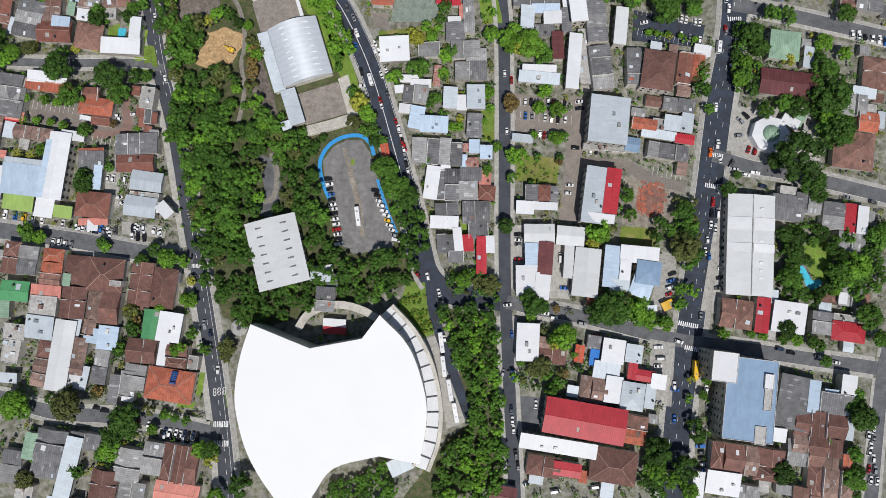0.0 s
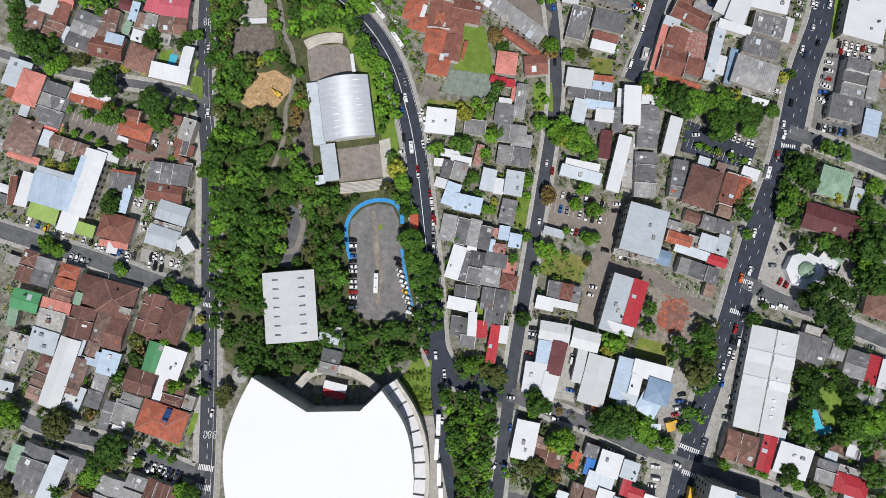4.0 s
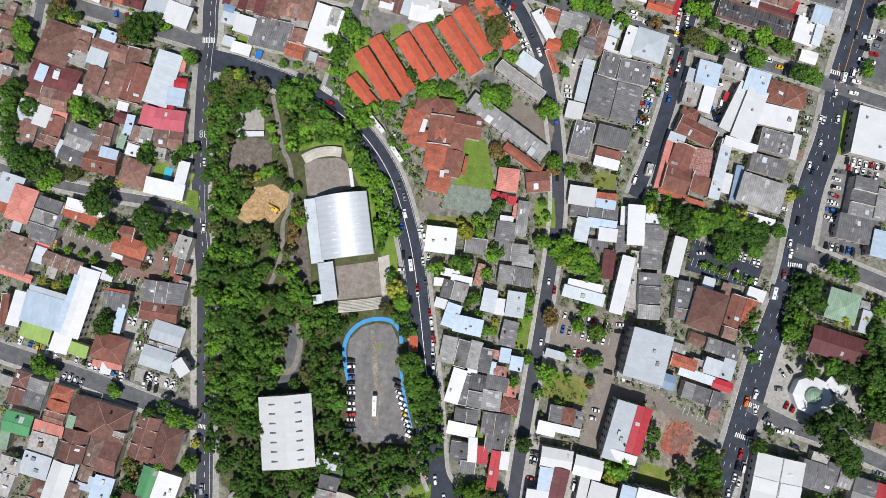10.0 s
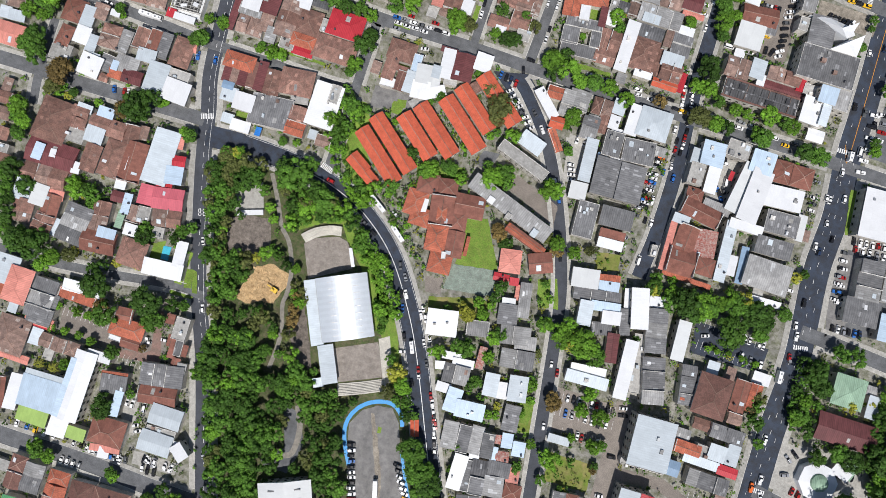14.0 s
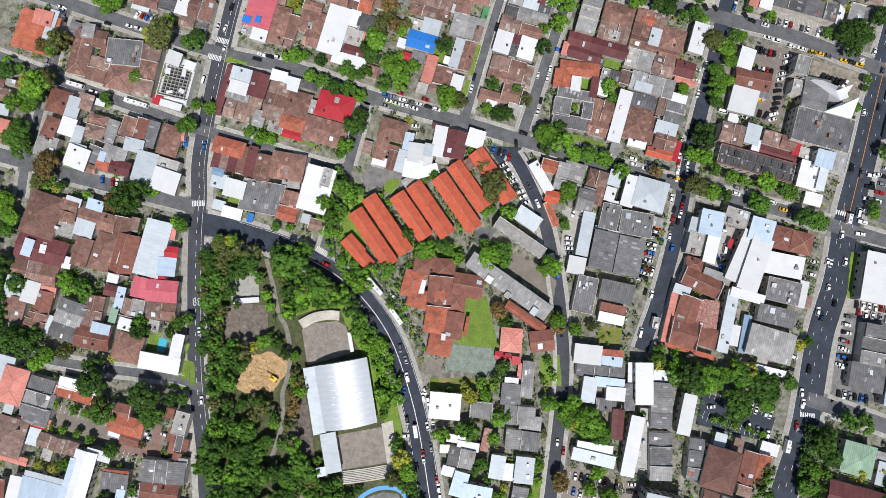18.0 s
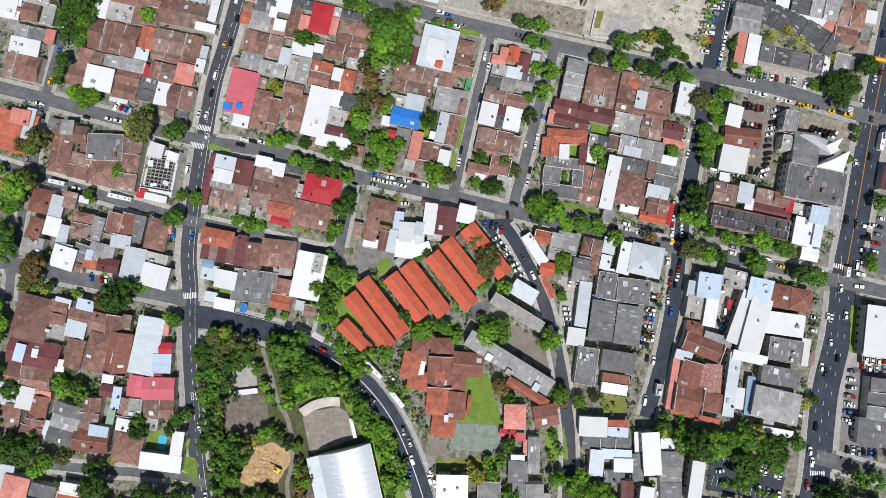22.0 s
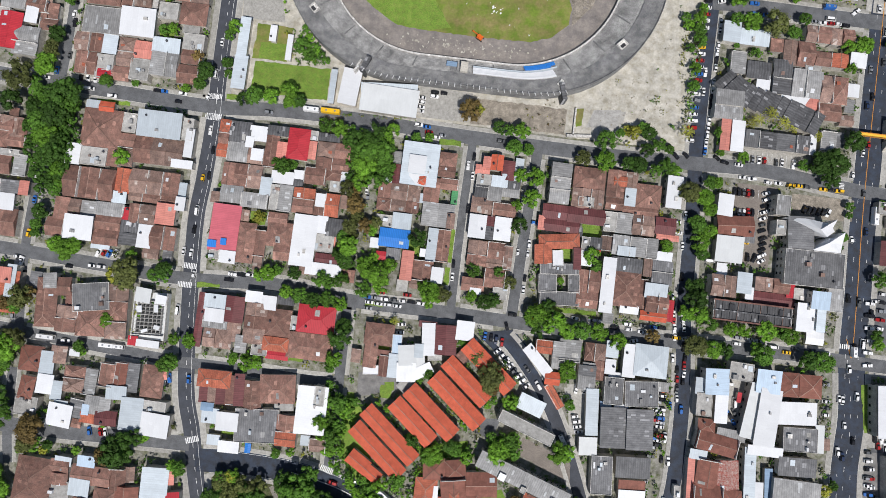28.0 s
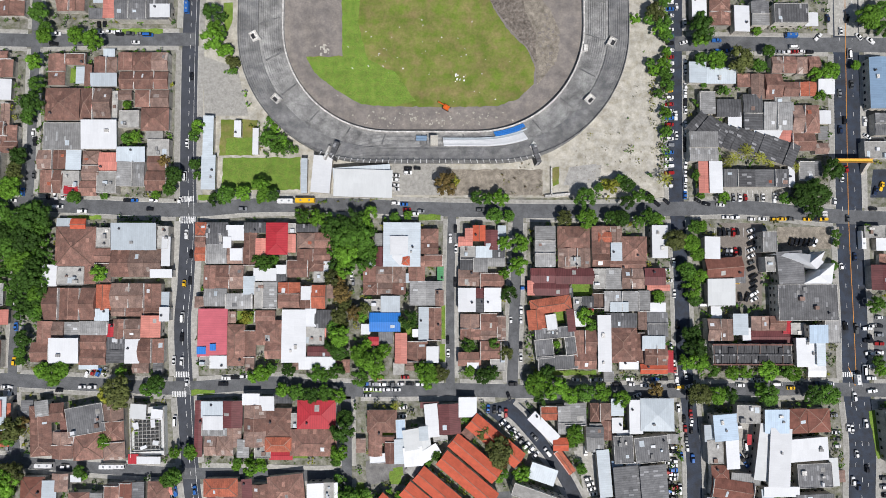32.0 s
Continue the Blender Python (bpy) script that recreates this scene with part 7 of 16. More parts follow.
house(215.6, -64.8, 4.1, 11.2, 0.9, 4.0, "o")
house(158.7, 147.4, 15.3, 15.3, 0.9, 6.0, "e", "h")
house(173.6, 143.7, 6.5, 11.2, 0.9, 4.0, "l")
house(163.4, 127.5, 29.4, 13.5, 0.9, 5.0, "m")
house(209.0, 140.6, 13.0, 17.8, 0.9, 3.6, "t")
house(199.2, 121.5, 13.0, 11.8, 0.9, 4.2, "g")
house(207.1, 113.4, 10.6, 10.0, 0.9, 4.4, "o")
house(201.6, 97.3, 20.7, 19.5, 0.9, 4.4, "t", "h")
house(203.9, 129.1, 11.8, 5.3, 0.9, 4.0, "l")
house(201.6, 177.3, 14.8, 7.1, 0.9, 4.4, "g")
house(190.4, 175.4, 8.9, 7.1, 0.9, 3.6, "t")
house(-260.1, 62.8, 12.8, 18.0, 0.6, 6.0, "p", "h")
house(-269.6, 68.4, 11.7, 14.6, 0.6, 5.0, "l")
house(-246.8, 59.9, 13.4, 21.0, 0.6, 4.6, "d")
house(-244.5, 48.3, 14.7, 4.1, 0.6, 3.4, "p")
house(-255.3, 37.3, 16.4, 18.7, 0.6, 4.4, "u", "h")
house(-251.4, 26.9, 17.6, 3.5, 0.6, 3.4, "p")

# ---- southwest houses ----
house(-244.5, 55.4, 13.0, 17.1, -0.1, 4.2, "d")
house(-243.3, 47.0, 10.7, 3.0, -0.1, 3.6, "r")
house(-229.5, 40.4, 21.9, 7.1, -0.1, 3.6, "u")
house(-122.4, -65.4, 5.3, 7.1, -0.1, 4.0, "c")
house(-131.7, -78.3, 24.1, 15.9, -0.1, 5.5, "o", "h")
house(-151.2, -77.5, 11.2, 13.0, -0.1, 4.0, "g")
house(-152.8, -87.7, 5.3, 4.7, -0.1, 4.0, "w")
house(-197.7, -120.1, 6.5, 13.0, -0.1, 4.6, "e")
house(-187.2, -122.5, 15.9, 24.8, -0.1, 4.4, "d")
house(-175.4, -129.9, 7.6, 36.4, -3.1, 5.5, "l")
house(-170.1, -113.5, 15.9, 8.3, -0.1, 4.2, "d")
house(-205.8, -131.9, 10.6, 16.5, -0.1, 4.0, "g")
house(-156.8, -134.5, 13.6, 17.2, -0.1, 3.6, "x")
house(-146.1, -121.8, 13.6, 17.1, -0.1, 4.0, "g")
house(-134.0, -116.4, 10.6, 16.5, -0.1, 4.2, "g")
house(-120.0, -117.2, 19.5, 19.5, -0.1, 3.6, "x")
house(-118.7, -131.6, 22.4, 10.0, -0.1, 4.2, "p")
house(-141.8, -134.8, 13.6, 10.6, -0.1, 4.0, "g")
house(-174.9, -147.9, 16.5, 10.0, -0.1, 4.4, "l")
house(-160.8, -147.3, 8.9, 8.9, -0.1, 3.6, "x")
house(-196.3, -145.8, 8.9, 11.8, -0.1, 4.0, "c")
house(-60.0, -22.5, 10.0, 12.9, 4.9, 6.0, "d")
house(-64.5, -11.4, 10.0, 4.1, 4.9, 5.0, "l")
house(45.6, -106.5, 13.0, 8.9, -0.1, 4.2, "m")

# ---- town blocks ----
house(-45.9, 114.7, 15.2, 12.9, 11.6, 5.0, "w")
house(-27.7, 117.7, 11.1, 7.6, 11.6, 4.0, "g")
house(-8.3, 120.5, 15.8, 9.4, 11.6, 4.4, "g")
patch("side_lawn", [(6.0, 85.7), (14.4, 88.6), (16.1, 73.8), (8.5, 74.3)], LAWN, 0.050, "small lawn beside the street", "grass")
house(105.2, 177.4, 19.4, 2.9, 2.6, 4.0, "w")
house(46.1, 184.8, 2.9, 5.9, 2.6, 3.0, "c")
patch("inner_yard", [(64.6, 243.3), (79.4, 246.2), (84.0, 218.0), (65.4, 215.7)], PAVING, 0.059, "pale concrete yard between white roofs", "yard")
house(-286.3, 209.5, 11.6, 12.2, -0.2, 4.0, "R")
house(-277.5, 206.5, 6.4, 15.1, -0.2, 4.4, "l")
house(-272.7, 213.2, 7.6, 8.1, -0.2, 4.2, "u")
house(-265.0, 215.0, 4.7, 2.9, -0.2, 3.6, "w")
patch("paved_alley", [(47.4, 138.5), (53.2, 139.8), (61.5, 109.0), (56.1, 108.5)], PAVING, 0.058, "pale paved alley with faded orange marks", "lane")
patch("dry_yard", [(19.7, 175.1), (31.5, 177.5), (32.9, 169.0), (20.7, 166.2)], DRY_LAWN, 0.055, "dry grass yard behind a house", "grass")
house(149.9, 238.0, 21.6, 25.1, 4.6, 6.0, "w")
house(154.0, 204.7, 12.3, 21.0, 4.6, 5.0, "d")
house(154.6, 187.9, 17.5, 12.9, 4.6, 5.2, "d", "h")
house(167.9, 184.0, 8.2, 13.4, 4.6, 6.0, "L")
house(164.9, 204.8, 5.3, 15.8, 4.6, 4.0, "g")
patch("row_lot", [(139.9, 225.7), (167.3, 228.4), (169.6, 220.3), (140.9, 217.7)], PAVING, 0.060, "pale concrete parking strip", "car park")
patch("side_yard", [(139.4, 192.8), (140.4, 215.3), (148.8, 215.9), (151.7, 179.7), (143.3, 170.6)], LOT_ASPHALT, 0.060, "worn asphalt yard with parked cars", "car park")
car(143.7, 222.8, 5, "k", parked=True)
car(146.8, 222.9, 6, "w", "pickup", parked=True)
car(149.9, 223.4, 6, "w", parked=True)
car(153.0, 223.6, 7, "w", "suv", parked=True)
car(156.1, 224.3, 6, "r", "hatch", parked=True)
car(159.0, 224.5, 4, "w", "suv", parked=True)
car(162.1, 225.0, 182, "g", "hatch", parked=True)
car(140.8, 215.5, 276, "g", "hatch", parked=True)
car(141.2, 211.2, 275, "w", "suv", parked=True)
car(141.3, 207.1, 276, "k", "hatch", parked=True)
car(141.5, 202.8, 276, "s", "suv", parked=True)
car(142.0, 199.0, 274, "w", parked=True)
car(142.3, 194.8, 96, "b", "suv", parked=True)
car(142.5, 190.6, 272, "w", parked=True)
car(145.5, 176.1, 4, "k", "hatch", parked=True)
car(148.3, 176.4, 185, "w", parked=True)
car(151.1, 176.3, 6, "s", "suv", parked=True)
car(153.8, 176.8, 2, "k", "hatch", parked=True)
car(157.0, 177.0, 183, "b", parked=True)
car(159.6, 177.3, 7, "n", parked=True)
house(-317.3, 204.7, 10.5, 6.4, 5.2, 4.0, "u")
house(-315.1, 197.0, 8.8, 5.3, 5.2, 4.0, "l")
house(-314.5, 212.2, 5.3, 3.5, 5.2, 3.6, "c")
house(-151.0, 10.5, 5.3, 8.2, 52.1, 6.6, "w")
depot = house(153.2, 39.2, 23.6, 51.8, 5.4, 6.0, "W", "g", name="depot", label="long depot under a weathered pale grey gable roof", clutter=0)
put("ridge_cap", boxes("ridge_cap", [(-0.2, -25.9, 7.75, 0.2, 25.9, 8.0)], ROOF["g"]), depot)
for sy, n in ((11.0, 6.5), (-1.5, 4.5)):
    for sx in (-1, 1):
        put("roof_sheet", boxes("roof_sheet", [(-5.9, -n / 2, 0, 5.9, n / 2, 0.06)], ROOF["w"]), depot, pose(sx * 6.4, sy, 7.05, 0, sx * 8, 0), label="bright white sheets across the roof")
for sy in (-17, -13, -9, 2, 19):
    put("skylight", boxes("skylight", [(-1, -0.5, 0, 1, 0.5, 0.06)], WHITE), depot, pose(5.0, sy, 7.32, 0, 8, 0))
house(-305.1, 153.1, 8.8, 5.9, 1.6, 3.6, "t")
house(-302.6, 144.9, 7.0, 6.4, 1.6, 3.6, "u")
house(-298.8, 134.6, 5.9, 6.4, 1.6, 3.6, "t")
house(-295.6, 127.3, 5.3, 4.7, 1.6, 3.6, "c")
patch("market_lot", [(-193.2, 25.2), (-182.4, 29.7), (-181.2, 20.5), (-178.7, 7.9), (-184.6, 8.0)], PAVING, 0.050, "pale concrete yard with parked cars", "car park")
patch("market_lot", [(-175.7, 1.2), (-151.7, 2.2), (-151.5, -4.0), (-174.7, -5.5)], PAVING, 0.055, "pale concrete parking strip", "car park")
car(-169.1, -1.4, 7, "k", parked=True)
car(-166.2, -1.3, 5, "w", parked=True)
car(-163.1, -1.2, 184, "w", "suv", parked=True)
car(-168.4, -5.6, 186, "w", "hatch", parked=True)
car(-165.5, -5.5, 187, "k", "pickup", parked=True)
car(-161.9, -5.5, 188, "k", "suv", parked=True)
car(-157.2, -1.4, 9, "w", "hatch", parked=True)
car(-154.6, -1.5, 7, "w", "hatch", parked=True)
car(-197.1, -5.5, 10, "w", "hatch", parked=True)
car(-193.4, -5.1, 185, "s", "hatch", parked=True)
car(-189.5, -4.9, 6, "k", "pickup", parked=True)
car(-185.6, -4.5, 9, "b", "suv", parked=True)
car(-181.9, -4.4, 185, "w", "hatch", parked=True)
car(-178.0, -4.2, 189, "g", "suv", parked=True)
car(-187.4, 23.0, 2, "w", "hatch")
car(-184.5, 23.2, 2, "w", "suv", parked=True)
car(-177.9, 23.6, 7, "w", "van", parked=True)
car(-179.3, 13.6, 297, "w", "hatch", parked=True)
car(-177.4, 11.0, 297, "w", parked=True)

# ---- white block, pool garden and arena grounds ----
house(44.7, 28.3, 15.3, 9.5, 8.8, 5.4, "W")
house(42.3, 16.8, 6.4, 11.8, 8.9, 5.2, "L", "s", clutter=0)
house(49.6, 16.2, 7.3, 16.5, 4.3, 5.6, "m", "g", clutter=0)
house(42.3, 3.2, 12.0, 15.2, 8.9, 5.4, "w", "s")
house(50.1, 1.5, 7.3, 13.2, 2.1, 5.2, "w")
house(60.7, 29.5, 13.8, 9.4, 3.9, 6.2, "W")
house(71.4, 12.0, 12.8, 24.6, 2.4, 6.4, "W", "g", clutter=0)
house(61.7, 16.8, 4.4, 17.9, 5.0, 6.0, "W")
house(77.1, -2.1, 4.4, 3.8, 5.1, 3.2, "o")
house(83.8, 17.1, 8.1, 21.0, 2.7, 7.0, "L", "s", clutter=0)
house(96.9, 25.2, 19.2, 8.2, 3.6, 7.4, "w", "s", clutter=0)
house(90.7, 16.3, 5.2, 9.9, 2.5, 7.2, "w")
house(89.2, 7.5, 9.0, 6.4, 1.5, 6.6, "l")
house(102.4, 16.6, 11.9, 11.6, 0.5, 8.2, "b", "h", clutter=0)
house(100.2, 9.0, 10.4, 10.3, -12.2, 7.4, "L", "h", clutter=0)
house(115.6, 1.4, 3.6, 3.9, 33.0, 3.0, "y", "g", clutter=0)
house(108.3, -0.9, 4.4, 2.3, 12.7, 3.2, "l")
patch("inner_court", [(52.9, 24.6), (58.9, 24.9), (67.0, -2.8), (54.9, -4.1)], PAVING, 0.050, "grey concrete court between white roofs", "yard")
patch("parking_strip", [(29.8, 31.3), (36.9, 32.4), (39.6, 10.3), (34.2, 9.5)], PAVING, 0.052, "pale concrete parking strip with parked cars", "car park")
patch("corner_yard", [(109.7, 29.5), (118.2, 29.2), (120.0, 14.5), (118.3, -0.2), (108.1, 0.6), (109.5, 12.8)], PAVING, 0.050, "pale concrete yard with parked cars", "car park")
patch("swimming_pool", [(182.1, 31.7), (184.2, 33.5), (185.8, 32.5), (190.4, 26.3), (194.1, 27.8), (196.0, 26.0), (193.9, 23.6), (190.6, 21.3), (188.1, 22.7)], WATER, 0.130, "turquoise swimming pool in a garden", "pool")
patch("garden_lawn", [(187.0, 49.0), (195.3, 49.1), (199.5, 43.4), (199.5, 32.9), (197.2, 26.5), (191.1, 27.4), (186.9, 33.9), (183.5, 42.4)], LAWN, 0.050, "green lawn round a swimming pool", "grass")
car(34.4, 26.5, 95, "k", "suv", parked=True)
car(34.8, 23.8, 95, "w", parked=True)
car(35.1, 21.5, 95, "g", "hatch", parked=True)
car(36.3, 13.7, 95, "r", parked=True)
car(62.2, 2.4, 95, "b", parked=True)
car(58.0, 17.7, 5, "w", "van", parked=True)
tree(170.1, 47.6, 5.0, 0)
tree(176.0, 47.0, 6.0, 0)
tree(175.4, 39.4, 6.0, 0)
tree(173.4, 25.7, 5.2, 1)
tree(177.7, 24.3, 6.0, 1)
tree(200.1, 41.8, 4.5, 0)
tree(205.7, 30.8, 6.0, 2)
tree(211.1, 34.6, 6.0, 1)
tree(190.2, 52.2, 4.0, 0)
tree(189.7, 16.5, 4.0, 0)
patch("arena_verge", [(-105.3, -77.5), (-101.2, -76.9), (-99.6, -85.4), (-103.1, -86.0)], LAWN, 0.052, "planted green slope beside the arena", "grass")
round_base = put("water_cistern", mesh_of("water_cistern", *lathe([(4.4, 0), (4.4, 2.4), (4.1, 2.6), (1.3, 2.9), (1.2, 2.4)], 24), [ROOF["c"]]), m=pose(-102.7, -44.2, 0), label="round grey concrete cistern with a dark hatch", category="cistern")
put("hatch", mesh_of("hatch", *lathe([(1.1, 2.3), (1.1, 2.95), (0.2, 3.0)], 12), [TANK]), round_base, label="dark hatch")
put("water_cistern", mesh_of("water_cistern", *lathe([(4.0, 0), (4.0, 1.2), (3.6, 1.3), (3.2, 1.0)], 24), [ROOF["d"]]), m=pose(16.9, -92.9, 0), label="low round concrete basin under the trees", category="cistern")
bed([(-25.5, -21.8), (-8.0, -16.4), (-9.5, -12.4), (-19.0, -13.3)], 70, 0.6, 1.3, (1, 2, 5, 5, 2))
bed([(-19.7, -23.9), (-7.2, -19.2), (-1.2, -30.9), (-8.5, -32.0)], 110, 0.6, 1.3, (1, 2, 5, 5, 2))

# ---- blocks round the middle street ----
house(59.3, 241.8, 11.6, 12.3, 3.8, 6.0, "L", "s")
house(52.0, 238.6, 4.9, 7.6, 0.7, 5.0, "l")
house(54.4, 229.6, 7.9, 11.4, 1.0, 5.0, "c")
house(62.6, 228.7, 6.0, 13.7, 1.5, 6.0, "w")
house(71.0, 248.2, 11.9, 8.9, -1.8, 6.0, "c")
house(78.3, 229.7, 7.0, 27.1, -8.7, 6.0, "W", "s", clutter=0)
house(84.1, 245.1, 11.4, 11.1, 0.5, 7.4, "L", "s")
house(85.4, 227.4, 10.4, 27.9, -4.3, 7.0, "w", "s")
house(100.2, 231.1, 18.5, 10.7, 4.8, 6.0, "w", "s")
house(103.2, 218.3, 17.1, 11.8, 2.8, 5.6, "d", "f")
house(96.5, 244.6, 8.4, 11.6, 2.1, 4.4, "R")
house(106.8, 244.9, 10.5, 11.0, 2.1, 4.4, "R", "h")
house(113.6, 219.6, 4.2, 13.2, 2.3, 4.0, "W", "s")
house(62.6, 211.0, 20.3, 8.9, -9.0, 4.6, "R", "g")
house(57.1, 219.0, 8.1, 6.8, 1.7, 4.2, "R")
house(69.6, 216.2, 13.9, 4.8, -3.7, 4.6, "g", "s")
house(54.2, 204.6, 8.0, 4.3, -2.9, 4.2, "l")
house(51.9, 189.5, 3.0, 25.5, 1.7, 3.6, "p", "s")
house(59.8, 196.0, 10.8, 13.1, -3.6, 4.4, "R", "g")
house(69.6, 194.7, 11.2, 17.2, 6.6, 4.2, "q")
house(60.3, 183.5, 14.1, 13.2, 1.8, 4.4, "R", "g")
house(72.6, 184.9, 9.3, 9.0, 0.5, 4.6, "R", "h")
house(80.1, 195.7, 5.3, 31.5, 2.9, 5.4, "l", "s")
house(85.2, 189.7, 4.4, 10.0, 3.5, 5.0, "w")
# no real building: low blue-grey block painting the shadow on a pale court
house(91.3, 192.0, 3.5, 19.0, 4.4, 2.8, "b", "s")
house(85.9, 210.8, 16.8, 4.3, 0.4, 6.2, "w", "s")
house(102.4, 205.0, 18.0, 8.6, 2.8, 6.0, "d", "s")
house(103.6, 190.5, 22.7, 15.2, -0.5, 5.6, "g", "h")
house(66.2, 175.8, 25.2, 1.9, -0.2, 3.2, "o", "s", clutter=0)
house(72.8, 234.9, 1.6, 4.5, -3.9, 2.6, "r", "s", clutter=0)
house(16.6, 159.8, 13.4, 9.3, 10.0, 4.6, "W", "s")
house(28.7, 163.5, 10.2, 3.5, 12.1, 4.0, "o", "s")
house(29.5, 159.7, 9.9, 4.4, 10.3, 4.0, "L", "s")
house(25.1, 153.1, 24.5, 6.4, 9.2, 4.2, "d", "g")
house(21.8, 142.9, 6.7, 12.3, 6.4, 5.0, "l", "s")
house(30.8, 149.1, 14.5, 4.4, 9.6, 5.0, "L", "s", clutter=0)
house(35.1, 144.6, 9.0, 6.3, 11.3, 5.0, "w", "s")
house(32.3, 137.9, 9.9, 5.9, 12.0, 3.6, "d", "s")
house(46.9, 153.7, 8.5, 20.3, 14.9, 7.0, "w", "s", clutter=0)
house(54.9, 159.8, 7.2, 5.0, 11.8, 5.0, "w")
house(42.5, 144.9, 4.9, 13.0, 15.3, 4.0, "d", "s")
house(58.5, 145.7, 10.6, 22.8, 12.6, 6.0, "d", "g")
house(64.5, 121.2, 11.3, 23.8, 14.5, 5.6, "d", "g")
house(49.6, 122.2, 6.4, 29.6, 3.6, 6.0, "w", "s", clutter=0)
house(32.8, 110.9, 21.2, 5.6, 3.3, 5.0, "l", "s")
house(32.2, 115.9, 17.5, 3.7, 6.6, 4.6, "w", "s")
house(55.4, 126.9, 6.1, 30.2, 10.7, 3.2, "c", "f")
house(40.2, 130.2, 5.5, 14.5, 9.8, 4.6, "m", "g")
house(71.6, 144.9, 6.2, 19.9, 2.8, 6.0, "W", "s", clutter=0)
house(81.8, 124.7, 7.7, 20.3, 8.4, 5.0, "d", "g")
house(40.8, 156.9, 3.2, 9.8, 13.5, 3.4, "w", "s")
house(-75.8, 180.7, 10.5, 10.0, 7.1, 4.6, "R")
house(-65.2, 181.8, 9.8, 9.1, 11.6, 4.4, "R")
house(-78.7, 169.2, 10.5, 13.1, 0.6, 4.6, "o", "h", clutter=0)
house(-74.1, 162.8, 10.5, 9.0, 0.6, 4.4, "o", "h", clutter=0)
house(-64.3, 169.5, 12.4, 15.4, 10.4, 4.8, "R", "g")
house(-63.9, 167.7, 4.4, 6.8, 10.9, 6.2, "o", "h", clutter=0)
house(-51.4, 176.1, 14.7, 11.6, 6.9, 4.6, "R", "g")
house(-55.0, 166.8, 8.9, 10.0, 9.1, 4.3, "R")
house(-62.8, 155.1, 10.1, 13.6, 7.0, 5.0, "o", "h", clutter=0)
house(-52.9, 154.8, 9.2, 13.3, 7.6, 4.5, "R", "g")
house(-57.0, 144.0, 11.4, 11.6, 5.3, 4.6, "o", "h", clutter=0)
house(-73.8, 169.1, 2.1, 6.6, 2.5, 4.4, "w", "s", clutter=0)
house(-56.3, 147.6, 2.3, 3.8, 11.5, 5.6, "w", "f", clutter=0)
house(-46.4, 156.0, 1.2, 9.8, 4.5, 3.4, "o", "s", clutter=0)
house(-7.6, 159.7, 11.7, 10.1, 22.9, 4.4, "R", "g")
house(-19.2, 169.2, 18.8, 4.3, -17.9, 3.6, "R", "s", clutter=0)
house(-9.3, 139.0, 6.1, 18.3, 10.6, 4.2, "g", "g")
house(-15.2, 129.4, 9.6, 10.2, 10.1, 4.2, "d", "g")
house(-16.6, 134.8, 6.4, 5.2, 10.9, 4.0, "W", "s")
house(-17.3, 146.4, 4.1, 3.5, 10.5, 3.2, "r", "s", clutter=0)
house(-13.9, 141.7, 1.8, 7.4, 9.2, 3.2, "p", "s", clutter=0)
house(-35.5, 100.3, 9.6, 3.4, 7.8, 4.0, "w")
house(-29.1, 98.5, 10.5, 3.9, 7.1, 4.0, "w")
house(-21.2, 104.1, 3.3, 10.9, 3.2, 4.0, "q")
house(-30.8, 92.1, 13.6, 9.4, 4.7, 4.4, "d", "g")
house(-40.0, 93.9, 4.4, 3.6, 14.7, 3.6, "w")
house(-34.9, 83.8, 6.8, 4.4, 0.9, 4.0, "w")
house(-28.3, 79.6, 7.1, 11.7, -0.6, 5.0, "L", "s")
house(-18.6, 77.4, 14.3, 8.2, 5.7, 5.0, "L", "s")
house(-12.3, 93.0, 6.9, 11.1, 6.2, 4.8, "l", "s")
house(-5.6, 91.8, 5.6, 7.9, 9.5, 3.4, "w", "s")
house(1.1, 95.4, 9.1, 12.5, 9.3, 5.0, "l", "s")
house(-3.7, 109.2, 17.2, 9.6, 8.6, 4.6, "g", "g")
house(-2.2, 118.4, 10.4, 6.4, 10.3, 4.4, "g", "g")
house(2.7, 80.2, 7.5, 12.7, 5.1, 4.4, "d", "g")
house(-24.3, 62.5, 7.1, 13.2, 6.9, 4.6, "g", "g")
house(-17.0, 62.9, 6.0, 13.7, 4.6, 4.2, "d", "g")
house(-10.8, 64.1, 5.7, 13.8, 3.9, 4.2, "g", "g")
house(-4.4, 63.5, 5.6, 12.1, 6.8, 4.4, "d", "g")
house(-0.4, 67.9, 3.5, 3.8, 9.1, 3.6, "q")
house(4.2, 69.0, 5.0, 6.8, 8.6, 4.2, "L", "s")
house(10.9, 66.9, 5.9, 6.8, 7.3, 4.4, "L", "s")
house(4.4, 60.3, 6.2, 5.0, 10.5, 4.0, "q")
house(0.1, 59.5, 2.7, 8.5, 6.1, 3.8, "L", "s")
house(-9.2, 56.7, 4.7, 3.6, 8.0, 3.4, "w")
house(-14.9, 46.5, 6.7, 17.1, 1.1, 5.0, "w", "s")
house(-10.1, 45.9, 4.4, 15.5, 7.4, 4.0, "d", "g")
house(-4.7, 51.5, 7.7, 7.5, 7.8, 4.0, "D", "g")
house(-3.8, 42.7, 7.1, 8.6, 7.0, 4.2, "d", "g")
house(4.7, 45.2, 9.3, 9.6, 9.8, 4.4, "g", "g")
house(4.6, 54.1, 10.9, 6.8, 6.5, 4.2, "d", "g")
house(14.5, 45.5, 8.3, 7.4, 4.7, 4.2, "R", "h")
